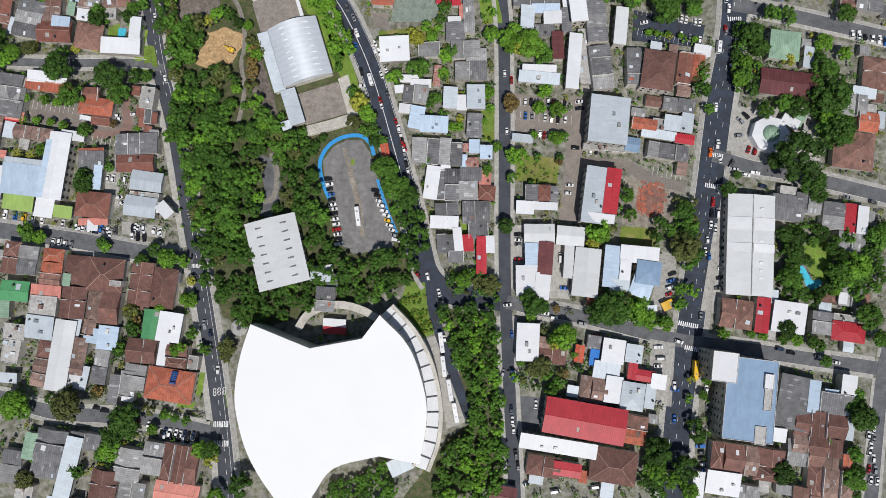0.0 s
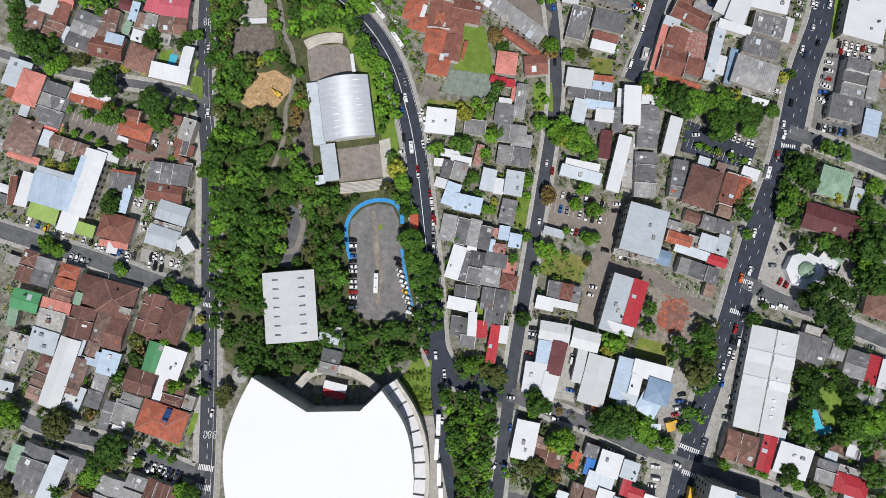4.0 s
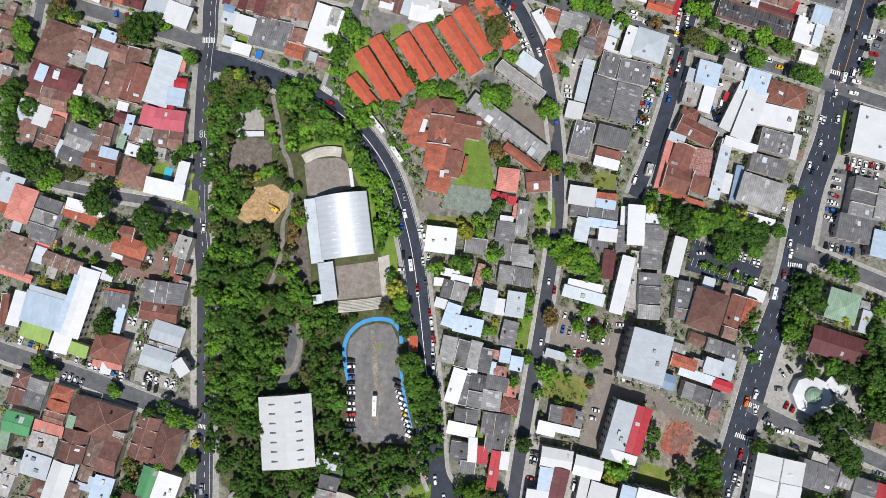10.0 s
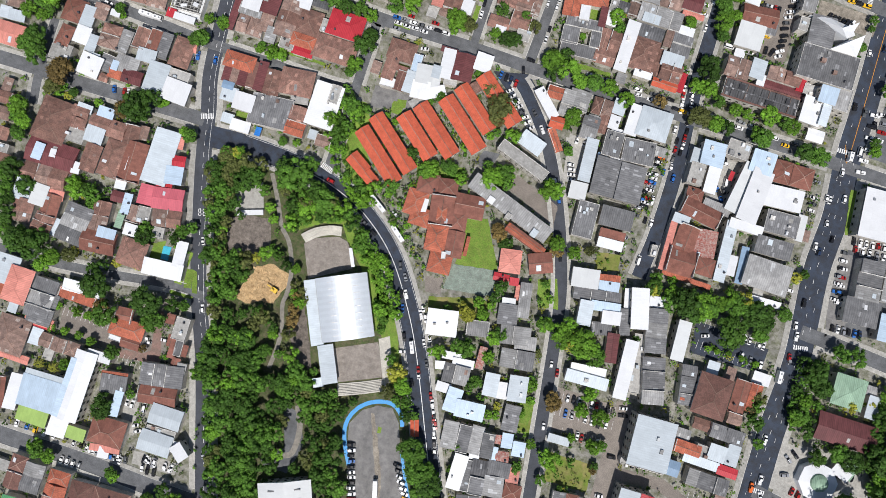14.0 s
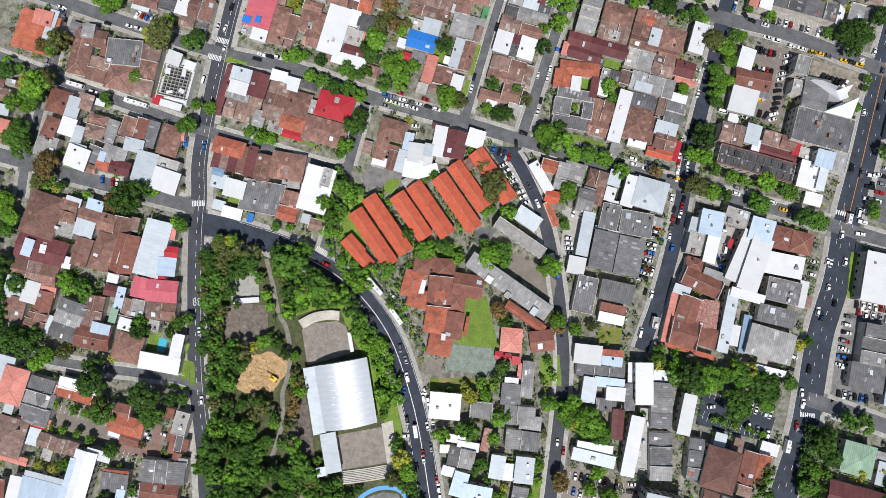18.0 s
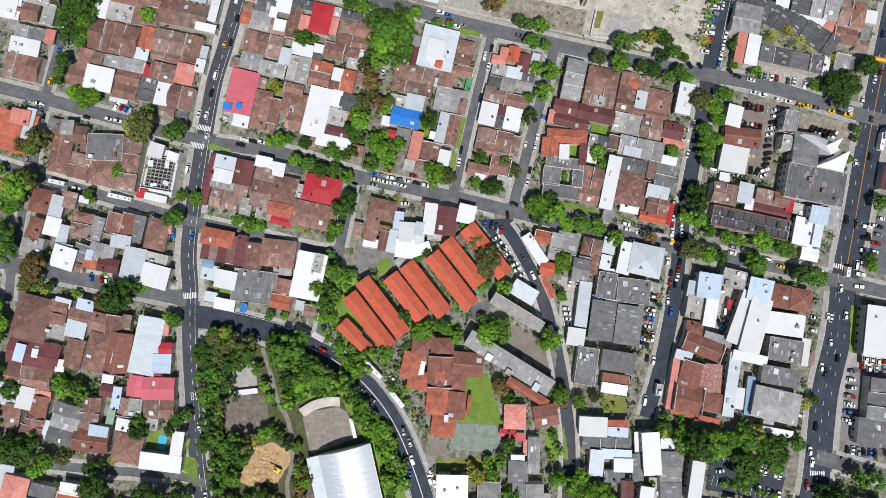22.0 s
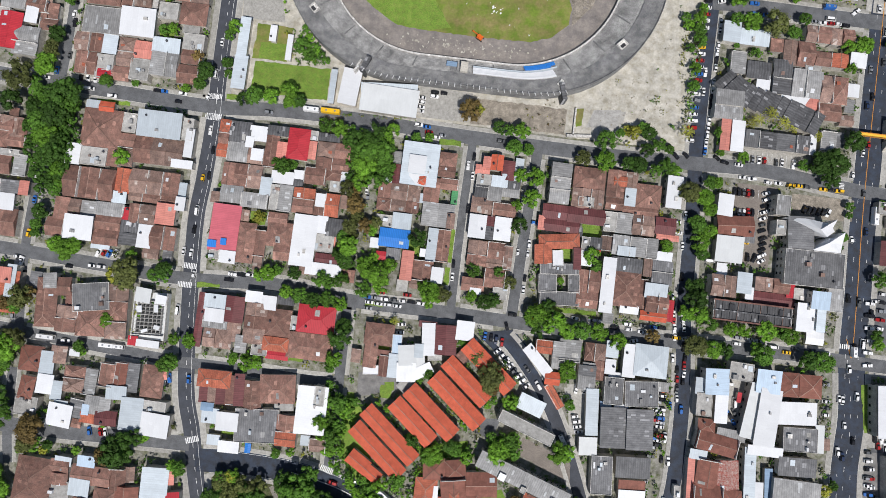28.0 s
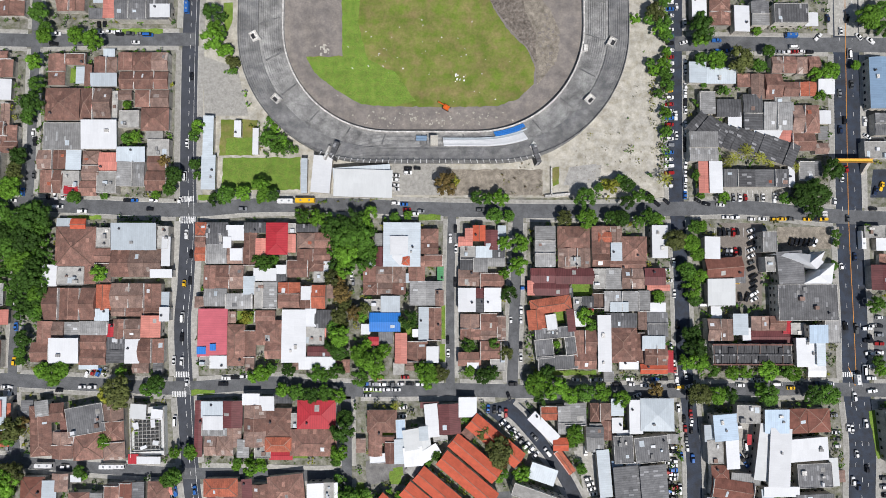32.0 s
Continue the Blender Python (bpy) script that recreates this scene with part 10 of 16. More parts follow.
patch("side_lot", [(45.2, -56.7), (62.2, -55.4), (62.4, -72.9), (48.3, -73.7)], ASPHALT, 0.050, "grey asphalt lot beside a red roof", "car park")
patch("side_lot", [(136.4, 48.8), (148.4, 49.1), (148.2, 0.9), (134.7, 1.8)], PAVING, 0.050, "pale concrete parking strip by the avenue", "car park")
patch("side_lot", [(110.4, -16.9), (123.8, -17.2), (125.9, -49.8), (114.7, -50.1)], PAVING, 0.050, "pale concrete parking strip", "car park")
patch("north_lot", [(61.8, 344.4), (84.0, 344.5), (82.7, 302.1), (68.8, 302.1), (68.6, 314.9), (61.4, 327.7)], BROWN_PAVER, 0.050, "brown gravelly car park", "car park")
patch("church_lot", [(91.9, 342.4), (124.0, 342.5), (123.5, 331.3), (91.4, 329.8)], EARTH, 0.050, "bare earthy lot beside the church", "car park")
patch("motel_lot", [(65.3, 363.1), (99.9, 363.1), (97.3, 355.4), (65.1, 355.9)], PAVING, 0.050, "pale tiled parking row", "car park")
patch("white_lot", [(67.1, 244.9), (76.3, 244.9), (75.5, 219.1), (68.1, 219.1)], PAVING, 0.050, "pale concrete yard with parked cars", "car park")
patch("cream_lot", [(-13.4, 230.6), (-2.5, 230.6), (-2.8, 205.4), (-9.7, 205.4)], PAVING, 0.050, "pale concrete yard with parked cars", "car park")
patch("east_lot", [(140.8, 429.8), (152.1, 429.8), (150.2, 387.6), (139.0, 387.6)], ASPHALT, 0.050, "grey asphalt lot beside the avenue", "car park")
patch("east_lot", [(136.6, 296.5), (152.5, 296.5), (151.2, 267.8), (135.4, 267.8)], ASPHALT, 0.050, "grey asphalt lot beside the avenue", "car park")
patch("east_lot", [(142.8, 372.6), (156.0, 372.7), (155.3, 357.8), (140.7, 357.8)], NEW_ASPHALT, 0.050, "dark asphalt forecourt", "car park")
patch("east_yard", [(142.2, 221.3), (161.9, 224.8), (174.2, 180.9), (147.3, 171.8)], ASPHALT, 0.045, "grey asphalt yard with parked cars", "car park")
patch("avenue_lawn", [(137.4, 246.5), (142.4, 247.5), (144.5, 229.3), (139.3, 228.2)], LAWN, 0.050, "strip of lawn beside the avenue", "grass")
patch("garden_lawn", [(-253.3, 385.6), (-241.6, 385.6), (-241.6, 391.4), (-253.3, 391.4)], LAWN, 0.19, "small green garden lawn", "grass", thick=0.19)
patch("garden_lawn", [(-121.3, 257.4), (-112.5, 257.4), (-112.5, 259.8), (-121.3, 259.8)], LAWN, 0.19, "small green garden lawn", "grass", thick=0.19)
patch("garden_lawn", [(-250.3, 343.0), (-232.7, 343.0), (-232.7, 345.1), (-250.3, 345.1)], LAWN, 0.19, "small green garden lawn", "grass", thick=0.19)
patch("garden_lawn", [(-277.0, 345.9), (-259.4, 345.9), (-259.4, 348.0), (-277.0, 348.0)], LAWN, 0.19, "small green garden lawn", "grass", thick=0.19)
patch("garden_lawn", [(-82.0, 284.3), (-79.7, 284.3), (-79.7, 301.9), (-82.0, 301.9)], LAWN, 0.19, "small green garden lawn", "grass", thick=0.19)
patch("garden_lawn", [(-82.7, 272.9), (-80.1, 272.9), (-80.1, 281.7), (-82.7, 281.7)], LAWN, 0.19, "small green garden lawn", "grass", thick=0.19)
patch("garden_lawn", [(-104.1, 286.4), (-95.4, 286.4), (-95.4, 294.0), (-104.1, 294.0)], LAWN, 0.19, "small green garden lawn", "grass", thick=0.19)
patch("garden_lawn", [(-189.6, 292.0), (-179.0, 292.0), (-179.0, 298.5), (-189.6, 298.5)], LAWN, 0.19, "small green garden lawn", "grass", thick=0.19)
patch("garden_lawn", [(-14.8, 306.9), (-4.2, 306.9), (-4.2, 313.3), (-14.8, 313.3)], LAWN, 0.19, "small green garden lawn", "grass", thick=0.19)
patch("garden_lawn", [(-23.9, 292.6), (-18.6, 292.6), (-18.6, 299.7), (-23.9, 299.7)], LAWN, 0.19, "small green garden lawn", "grass", thick=0.19)
patch("garden_lawn", [(-34.8, 266.2), (-2.6, 266.2), (-2.6, 268.6), (-34.8, 268.6)], LAWN, 0.19, "small green garden lawn", "grass", thick=0.19)
patch("garden_lawn", [(-283.2, 239.9), (-279.6, 239.9), (-279.6, 245.1), (-283.2, 245.1)], LAWN, 0.19, "small green garden lawn", "grass", thick=0.19)
patch("garden_lawn", [(-281.6, 418.3), (-275.7, 418.3), (-275.7, 426.0), (-281.6, 426.0)], LAWN, 0.19, "small green garden lawn", "grass", thick=0.19)
patch("garden_lawn", [(-259.6, 445.1), (-230.3, 445.1), (-230.3, 447.7), (-259.6, 447.7)], LAWN, 0.19, "small green garden lawn", "grass", thick=0.19)
patch("garden_lawn", [(-172.8, 224.2), (-149.4, 224.2), (-149.4, 225.9), (-172.8, 225.9)], LAWN, 0.19, "small green garden lawn", "grass", thick=0.19)
patch("garden_lawn", [(-209.6, 255.5), (-197.8, 255.5), (-197.8, 258.4), (-209.6, 258.4)], LAWN, 0.19, "small green garden lawn", "grass", thick=0.19)
patch("garden_lawn", [(-108.0, 211.6), (-102.1, 211.6), (-102.1, 218.1), (-108.0, 218.1)], LAWN, 0.19, "small green garden lawn", "grass", thick=0.19)
patch("garden_lawn", [(-186.3, 89.1), (-182.1, 89.1), (-182.1, 107.1), (-186.3, 107.1)], LAWN, 0.19, "small green garden lawn", "grass", thick=0.19)
patch("garden_lawn", [(-119.9, -82.6), (-116.9, -82.6), (-116.9, -70.6), (-119.9, -70.6)], LAWN, 0.19, "small green garden lawn", "grass", thick=0.19)
patch("garden_lawn", [(-128.4, -89.9), (-119.4, -89.9), (-119.4, -85.7), (-128.4, -85.7)], LAWN, 0.19, "small green garden lawn", "grass", thick=0.19)
patch("garden_lawn", [(4.2, 78.7), (12.6, 78.7), (12.6, 90.7), (4.2, 90.7)], LAWN, 0.19, "small green garden lawn", "grass", thick=0.19)
patch("garden_lawn", [(-186.3, 183.1), (-178.6, 183.1), (-178.6, 186.6), (-186.3, 186.6)], LAWN, 0.19, "small green garden lawn", "grass", thick=0.19)
patch("garden_lawn", [(-175.4, 191.6), (-169.5, 191.6), (-169.5, 194.6), (-175.4, 194.6)], LAWN, 0.19, "small green garden lawn", "grass", thick=0.19)
patch("garden_lawn", [(-209.3, 356.0), (-203.5, 356.0), (-203.5, 358.9), (-209.3, 358.9)], LAWN, 0.19, "small green garden lawn", "grass", thick=0.19)
patch("garden_lawn", [(-94.2, 345.7), (-82.4, 345.7), (-82.4, 348.7), (-94.2, 348.7)], LAWN, 0.19, "small green garden lawn", "grass", thick=0.19)
patch("pool_lawn", [(-205.1, 103.4), (-197.7, 108.5), (-197.9, 99.2), (-201.0, 98.8)], LAWN, 0.060, "small lawn beside a swimming pool", "grass")
patch("hill_lawn", [(-137.4, 212.9), (-120.9, 211.9), (-118.7, 196.3), (-101.5, 169.8), (-106.7, 161.6), (-123.7, 178.4), (-133.1, 191.5)], LAWN, 0.040, "grassy slope under trees beside the red roofs", "grass")
patch("garden_lawn", [(-86.0, 189.4), (-61.1, 195.5), (-60.3, 188.4), (-82.1, 182.7)], LAWN, 0.045, "planted green strip between the houses", "grass")
patch("school_yard", [(-32.8, 200.8), (-7.8, 191.6), (-6.4, 180.6), (-34.7, 192.1)], BROWN_PAVER, 0.045, "brown paved yard between long roofs", "yard")
patch("bank_lawn", [(-108.0, 142.7), (-100.2, 143.1), (-85.8, 130.6), (-75.2, 109.1), (-78.4, 101.8), (-90.5, 125.9)], LAWN, 0.047, "bright green grass bank beside the court", "grass")
patch("park_lawn", [(-139.4, 140.5), (-127.0, 146.9), (-111.7, 150.4), (-101.5, 146.8), (-89.2, 129.4), (-94.8, 127.5), (-106.4, 138.8), (-112.2, 146.4), (-122.6, 143.5), (-132.8, 136.3)], LAWN, 0.046, "green grass behind the seating steps", "grass")
panel = put("solar_panel", boxes("solar_panel", [(-1.6, -2.4, 0.0, 1.6, 2.4, 0.08)], SOLAR), m=pose(-129.7, -75.7, 5.52, 0, 0, -0.1) @ pose(0, 2.6, 1.62, -14.0, 0, 0), label="dark blue solar panel lying on an orange roof", category="solar panel", group="solar panels")
put("grid_bars", boxes("grid_bars", [(-1.6, -2.4 + 0.96 * i - 0.03, 0.08, 1.6, -2.4 + 0.96 * i + 0.03, 0.1) for i in range(1, 5)] + [(-0.03, -2.4, 0.08, 0.03, 2.4, 0.11)], STEEL), panel)
panel = put("solar_panel", boxes("solar_panel", [(-1.6, -2.4, 0.0, 1.6, 2.4, 0.08)], SOLAR), m=pose(-129.7, -75.7, 5.52, 0, 0, -0.1) @ pose(0, -2.6, 1.62, 14.0, 0, 0), label="dark blue solar panel lying on an orange roof", category="solar panel", group="solar panels")
put("grid_bars", boxes("grid_bars", [(-1.6, -2.4 + 0.96 * i - 0.03, 0.08, 1.6, -2.4 + 0.96 * i + 0.03, 0.1) for i in range(1, 5)] + [(-0.03, -2.4, 0.08, 0.03, 2.4, 0.11)], STEEL), panel)
patch("tiled_terrace", [(-62.1, 134.8), (-52.7, 136.7), (-51.5, 127.7), (-59.4, 126.9)], BROWN_PAVER, 0.050, "pinkish tiled terrace with pale joints", "terrace")
patch("back_garden", [(-56.9, 125.2), (-35.8, 131.1), (-25.1, 132.8), (-24.8, 126.1), (-42.1, 120.3), (-55.3, 117.7)], DRY_LAWN, 0.050, "overgrown yellow-green garden", "grass")
patch("house_garden", [(-5.8, 151.8), (4.2, 155.2), (9.1, 140.0), (-1.3, 137.8)], LAWN, 0.050, "green garden with shrubs beside a street", "grass")
patch("small_lot", [(-56.9, 200.1), (-53.7, 207.6), (-45.1, 208.5), (-48.3, 197.2)], ASPHALT, 0.050, "small asphalt lot with parked cars", "car park")
patch("east_garage_lot", [(-14.9, 228.3), (-2.8, 229.7), (-0.6, 217.0), (-10.4, 216.3)], PAVING, 0.060, "pale concrete yard with parked cars", "car park")
patch("orange_side_lawn", [(-121.7, 193.7), (-114.8, 203.5), (-123.8, 210.9), (-130.9, 205.3), (-127.6, 188.5)], LAWN, 0.048, "green slope beside the orange roofs", "grass")

# ---- trees ----
wood(-143.5, 38.0, 6.5, 1)
wood(-154.4, 69.0, 4.6, 3)
wood(-126.9, 34.7, 5.3, 0)
wood(-100.5, 58.7, 4.0, 3)
wood(-131.6, -3.8, 4.1, 0)
wood(-141.0, 55.5, 4.0, 1)
wood(-133.3, 56.6, 6.1, 1)
wood(-138.2, 15.7, 4.5, 0)
wood(-133.4, 5.2, 4.6, 1)
wood(-91.4, 57.0, 5.7, 1)
wood(-120.3, 39.2, 6.0, 0)
wood(-132.2, 16.8, 4.4, 3)
wood(-123.8, -13.4, 5.2, 0)
wood(-123.3, 23.6, 3.9, 1)
wood(-140.8, 42.0, 3.9, 3)
wood(-72.4, 5.3, 4.9, 0)
wood(-127.6, 43.1, 6.4, 0)
wood(-138.0, 82.5, 4.3, 3)
wood(-120.3, 0.9, 4.9, 0)
wood(-81.6, 53.0, 5.1, 0)
wood(-112.8, 31.8, 6.5, 1)
wood(-89.2, 37.2, 5.8, 0)
wood(-123.9, 11.2, 4.0, 1)
wood(-144.9, 67.9, 3.5, 0)
wood(-116.4, 24.6, 3.6, 0)
wood(-115.1, -2.1, 3.4, 0)
wood(-70.0, 19.9, 6.3, 1)
wood(-138.7, 22.5, 3.7, 1)
wood(-108.1, 1.5, 3.4, 0)
wood(-113.0, 46.7, 5.7, 0)
wood(-110.5, -8.3, 5.0, 0)
wood(-146.1, 85.3, 3.8, 0)
wood(-143.0, 30.1, 4.3, 0)
wood(-139.3, 74.6, 6.7, 0)
wood(-73.7, 13.0, 3.4, 0)
wood(-112.4, 17.4, 5.4, 0)
wood(-105.4, 17.9, 4.4, 0)
wood(-136.2, 39.0, 5.2, 0)
wood(-80.9, 22.9, 5.6, 0)
wood(-125.9, 47.6, 3.6, 0)
wood(-108.2, 55.4, 3.9, 1)
wood(-150.0, 61.9, 6.2, 0)
wood(-149.4, 49.8, 5.3, 0)
wood(-113.5, 10.4, 3.5, 1)
wood(-76.8, 34.2, 6.1, 0)
wood(-107.5, 35.9, 5.3, 1)
wood(-149.8, 81.2, 3.5, 0)
wood(-144.3, 61.4, 4.3, 0)
wood(-158.8, 83.1, 4.9, 3)
wood(-78.2, 39.8, 4.8, 0)
wood(-134.5, 88.6, 5.2, 3)
wood(-135.6, 32.3, 6.5, 1)
wood(-131.5, 48.7, 3.8, 1)
wood(-90.2, 29.3, 4.3, 3)
wood(-90.2, 44.9, 4.4, 0)
wood(-129.6, 70.6, 4.3, 0)
wood(-96.4, 52.4, 5.0, 1)
wood(-155.0, 76.7, 4.6, 1)
wood(-128.6, 85.3, 3.8, 0)
wood(-149.0, 44.3, 4.0, 1)
wood(-84.7, 57.3, 3.4, 1)
wood(-93.5, 20.8, 3.7, 0)
wood(-64.3, 5.6, 4.1, 0)
wood(-84.7, 47.3, 4.3, 0)
wood(-118.7, -6.1, 3.6, 0)
wood(-149.6, 74.3, 4.2, 0)
wood(-136.8, 63.0, 6.3, 0)
wood(-120.3, 29.4, 4.9, 0)
wood(-68.3, 9.9, 4.9, 0)
wood(-129.2, 24.3, 4.9, 0)
wood(-124.3, 18.8, 5.8, 0)
wood(-138.0, 47.4, 3.5, 0)
wood(-74.8, 24.7, 4.8, 1)
wood(-102.9, -6.9, 6.2, 0)
wood(-111.9, 6.1, 6.2, 1)
wood(-77.8, 17.4, 5.4, 0)
wood(-108.4, -4.4, 3.5, 1)
wood(-153.2, 84.1, 3.8, 0)
wood(-134.7, 67.7, 3.9, 0)
wood(-127.9, -0.0, 3.9, 0)
wood(-144.9, 47.8, 3.6, 3)
wood(-119.3, -10.6, 4.6, 3)
wood(-108.7, 22.3, 3.9, 0)
wood(-113.9, 37.9, 4.1, 0)
wood(-118.0, 9.3, 4.7, 0)
wood(-89.3, 50.3, 4.7, 3)
wood(-87.2, 24.6, 3.9, 3)
wood(-127.1, 7.7, 4.8, 1)
wood(-82.6, 29.7, 4.7, 0)
wood(-83.9, 37.9, 3.9, 3)
wood(-107.5, 41.6, 4.2, 3)
wood(-119.2, 19.9, 3.8, 0)
wood(-102.0, 53.8, 3.5, 1)
wood(-134.1, 11.0, 5.0, 3)
wood(-104.6, 60.9, 4.1, 0)
wood(-126.2, 54.7, 5.3, 0)
wood(-130.7, 29.4, 3.6, 0)
wood(-124.6, -5.2, 6.4, 0)
wood(-140.7, 89.2, 3.5, 0)
wood(-117.9, 14.7, 3.9, 0)
wood(-150.6, 54.7, 3.6, 0)
wood(-181.6, 149.1, 4.6, 0)
wood(-173.7, 119.8, 5.7, 0)
wood(-171.1, 151.8, 4.1, 0)
wood(-139.7, 149.9, 4.2, 0)
wood(-132.5, 150.6, 4.9, 3)
wood(-149.0, 161.7, 5.1, 0)
wood(-168.2, 110.1, 3.4, 3)
wood(-163.4, 156.4, 5.8, 0)
wood(-178.4, 131.8, 4.7, 1)
wood(-177.2, 145.0, 4.1, 1)
wood(-166.2, 95.8, 3.8, 1)
wood(-168.8, 128.0, 4.0, 3)
wood(-141.4, 157.5, 4.3, 1)
wood(-172.3, 141.2, 4.0, 3)
wood(-127.9, 155.1, 5.7, 0)
wood(-163.8, 88.9, 3.6, 0)
wood(-154.6, 93.5, 4.1, 1)
wood(-175.8, 157.0, 4.9, 3)
wood(-137.7, 141.0, 3.6, 0)
wood(-176.4, 137.1, 3.7, 0)
wood(-187.2, 153.6, 4.3, 0)
wood(-157.0, 104.7, 4.4, 0)
wood(-166.3, 103.2, 3.5, 0)
wood(-155.2, 99.8, 3.7, 0)
wood(-161.3, 96.8, 4.3, 1)
wood(-118.6, 153.9, 5.1, 3)
wood(-176.3, 152.1, 3.4, 1)
wood(-134.7, 137.0, 3.6, 0)
wood(-161.4, 107.9, 4.1, 0)
wood(-105.4, 148.6, 5.7, 0)
wood(-152.2, 112.8, 5.4, 3)
wood(-164.6, 150.7, 4.2, 0)
wood(-182.3, 140.0, 4.6, 1)
wood(-128.2, 148.2, 4.0, 0)
wood(-172.6, 124.9, 3.6, 0)
wood(-135.9, 154.5, 3.5, 1)
wood(-176.2, 127.4, 4.0, 1)
wood(-135.9, 145.5, 4.3, 0)
wood(-167.7, 116.5, 3.4, 0)
wood(-140.6, 162.7, 4.7, 0)
wood(-134.3, 160.5, 4.3, 0)
wood(-117.8, 148.0, 5.1, 1)
wood(-158.5, 114.2, 4.3, 1)
wood(-171.9, 108.0, 5.1, 0)
wood(-144.9, 153.2, 4.4, 3)
wood(-173.9, 131.7, 3.5, 0)
wood(-170.7, 137.1, 3.7, 0)
wood(-170.5, 159.1, 3.5, 0)
wood(-171.1, 146.4, 4.0, 0)
wood(-169.1, 121.3, 3.6, 3)
wood(-111.7, 152.1, 3.8, 0)
wood(-159.5, 91.8, 3.7, 0)
wood(-181.9, 154.5, 4.1, 0)
wood(-152.0, 103.7, 3.4, 1)
wood(-74.2, 105.5, 2.9, 1)
wood(-100.0, 138.3, 3.7, 2)
wood(-88.1, 129.2, 3.7, 2)
wood(-97.2, 141.7, 3.7, 1)
wood(-88.7, 133.4, 3.2, 2)
wood(-77.0, 111.0, 3.3, 1)
wood(-81.8, 120.5, 3.1, 2)
wood(-92.4, 140.3, 3.1, 1)
wood(-72.5, 116.9, 3.4, 2)
wood(-79.4, 126.9, 2.8, 2)
wood(-78.7, 116.0, 2.9, 2)
wood(-69.3, 110.6, 4.1, 2)
wood(-85.7, 124.5, 3.0, 2)
wood(-83.7, 133.4, 4.1, 2)
wood(-90.7, 137.1, 2.8, 2)
wood(-77.5, 122.6, 3.7, 1)
wood(-95.8, 136.6, 3.0, 1)
wood(-74.8, 101.0, 2.8, 1)
wood(-80.3, 130.3, 2.9, 2)
wood(-92.6, 134.3, 2.8, 1)
wood(-101.2, 142.0, 2.9, 1)
wood(-81.1, 113.0, 2.8, 1)
wood(-73.3, 112.9, 3.3, 1)
wood(-84.4, 127.7, 2.8, 1)
wood(-77.6, 107.4, 3.2, 1)
wood(-82.0, 124.8, 3.2, 2)
wood(-100.9, 146.5, 2.8, 2)
wood(-87.1, 136.5, 2.8, 2)
wood(-73.8, 120.7, 2.9, 2)
wood(-114.0, -28.9, 5.9, 0)
wood(-35.3, -17.5, 3.8, 1)
wood(-84.3, -22.8, 5.6, 0)
wood(-21.5, 28.6, 4.0, 0)
wood(-34.3, 4.5, 6.5, 0)
wood(-78.4, -19.5, 4.5, 1)
wood(-22.6, 7.6, 4.8, 0)
wood(-69.6, -18.4, 4.4, 0)
wood(-68.6, -25.4, 5.7, 0)
wood(-42.7, -17.5, 5.5, 0)
wood(-56.7, -0.2, 6.4, 0)
wood(-102.4, -26.2, 5.6, 0)
wood(-123.7, -22.1, 4.7, 0)
wood(-37.1, -8.3, 4.2, 0)
wood(-46.8, -3.9, 5.4, 1)
wood(-99.3, -40.1, 5.7, 0)
wood(-27.3, 36.5, 6.9, 0)
wood(-76.8, -26.4, 4.8, 0)
wood(-62.6, -6.7, 4.9, 0)
wood(-117.3, -21.7, 3.7, 0)
wood(-108.6, -19.5, 3.8, 0)
wood(-16.6, 12.3, 6.5, 0)
wood(-97.8, -33.4, 5.8, 0)
wood(-93.9, -25.5, 4.3, 0)
wood(-86.6, -29.6, 6.5, 0)
wood(-38.8, -0.6, 5.0, 0)
wood(-25.2, -6.2, 4.0, 0)
wood(-52.0, -8.0, 5.9, 0)
wood(-30.7, 29.8, 4.6, 1)
wood(-80.7, -34.4, 4.2, 0)
wood(-57.5, -11.8, 3.7, 1)
wood(-61.4, -22.2, 4.8, 0)
wood(-20.7, 22.3, 4.9, 0)
wood(-33.4, -12.2, 4.7, 1)
wood(-63.3, -17.2, 4.3, 1)
wood(-44.5, -11.9, 4.1, 1)
wood(-51.8, -16.0, 4.6, 0)
wood(-26.2, 24.4, 4.6, 0)
wood(-17.6, 2.2, 4.3, 0)
wood(-28.2, 3.5, 4.6, 0)
wood(-99.9, -19.3, 5.3, 0)
wood(-92.0, -36.1, 4.8, 0)
wood(-27.7, -12.5, 4.8, 0)
wood(-104.1, -35.7, 4.7, 0)
wood(-64.9, -1.0, 4.1, 0)
wood(-110.5, -24.8, 4.3, 0)
wood(-29.8, -7.2, 4.3, 0)
wood(-23.7, 14.6, 4.4, 0)
wood(-32.3, 42.8, 6.0, 1)
wood(-66.7, -12.4, 4.7, 0)
wood(-19.9, -5.6, 4.1, 0)
wood(-68.3, -6.4, 4.8, 0)
wood(-16.0, 18.8, 4.6, 1)
wood(-62.1, -12.8, 3.7, 0)
wood(19.3, -49.9, 4.5, 0)
wood(11.4, -40.6, 3.5, 1)
wood(26.8, -20.2, 4.2, 0)
wood(21.7, -85.0, 4.8, 1)
wood(10.9, -22.4, 3.6, 1)
wood(30.4, -74.8, 4.0, 1)
wood(29.6, -45.3, 5.1, 1)
wood(37.1, -88.3, 3.8, 1)
wood(15.9, -103.9, 3.7, 1)
wood(36.6, -60.4, 4.6, 1)
wood(43.8, -92.6, 3.9, 0)
wood(1.8, -19.1, 4.9, 0)
wood(23.1, -26.1, 3.3, 1)
wood(24.3, -15.5, 4.8, 0)
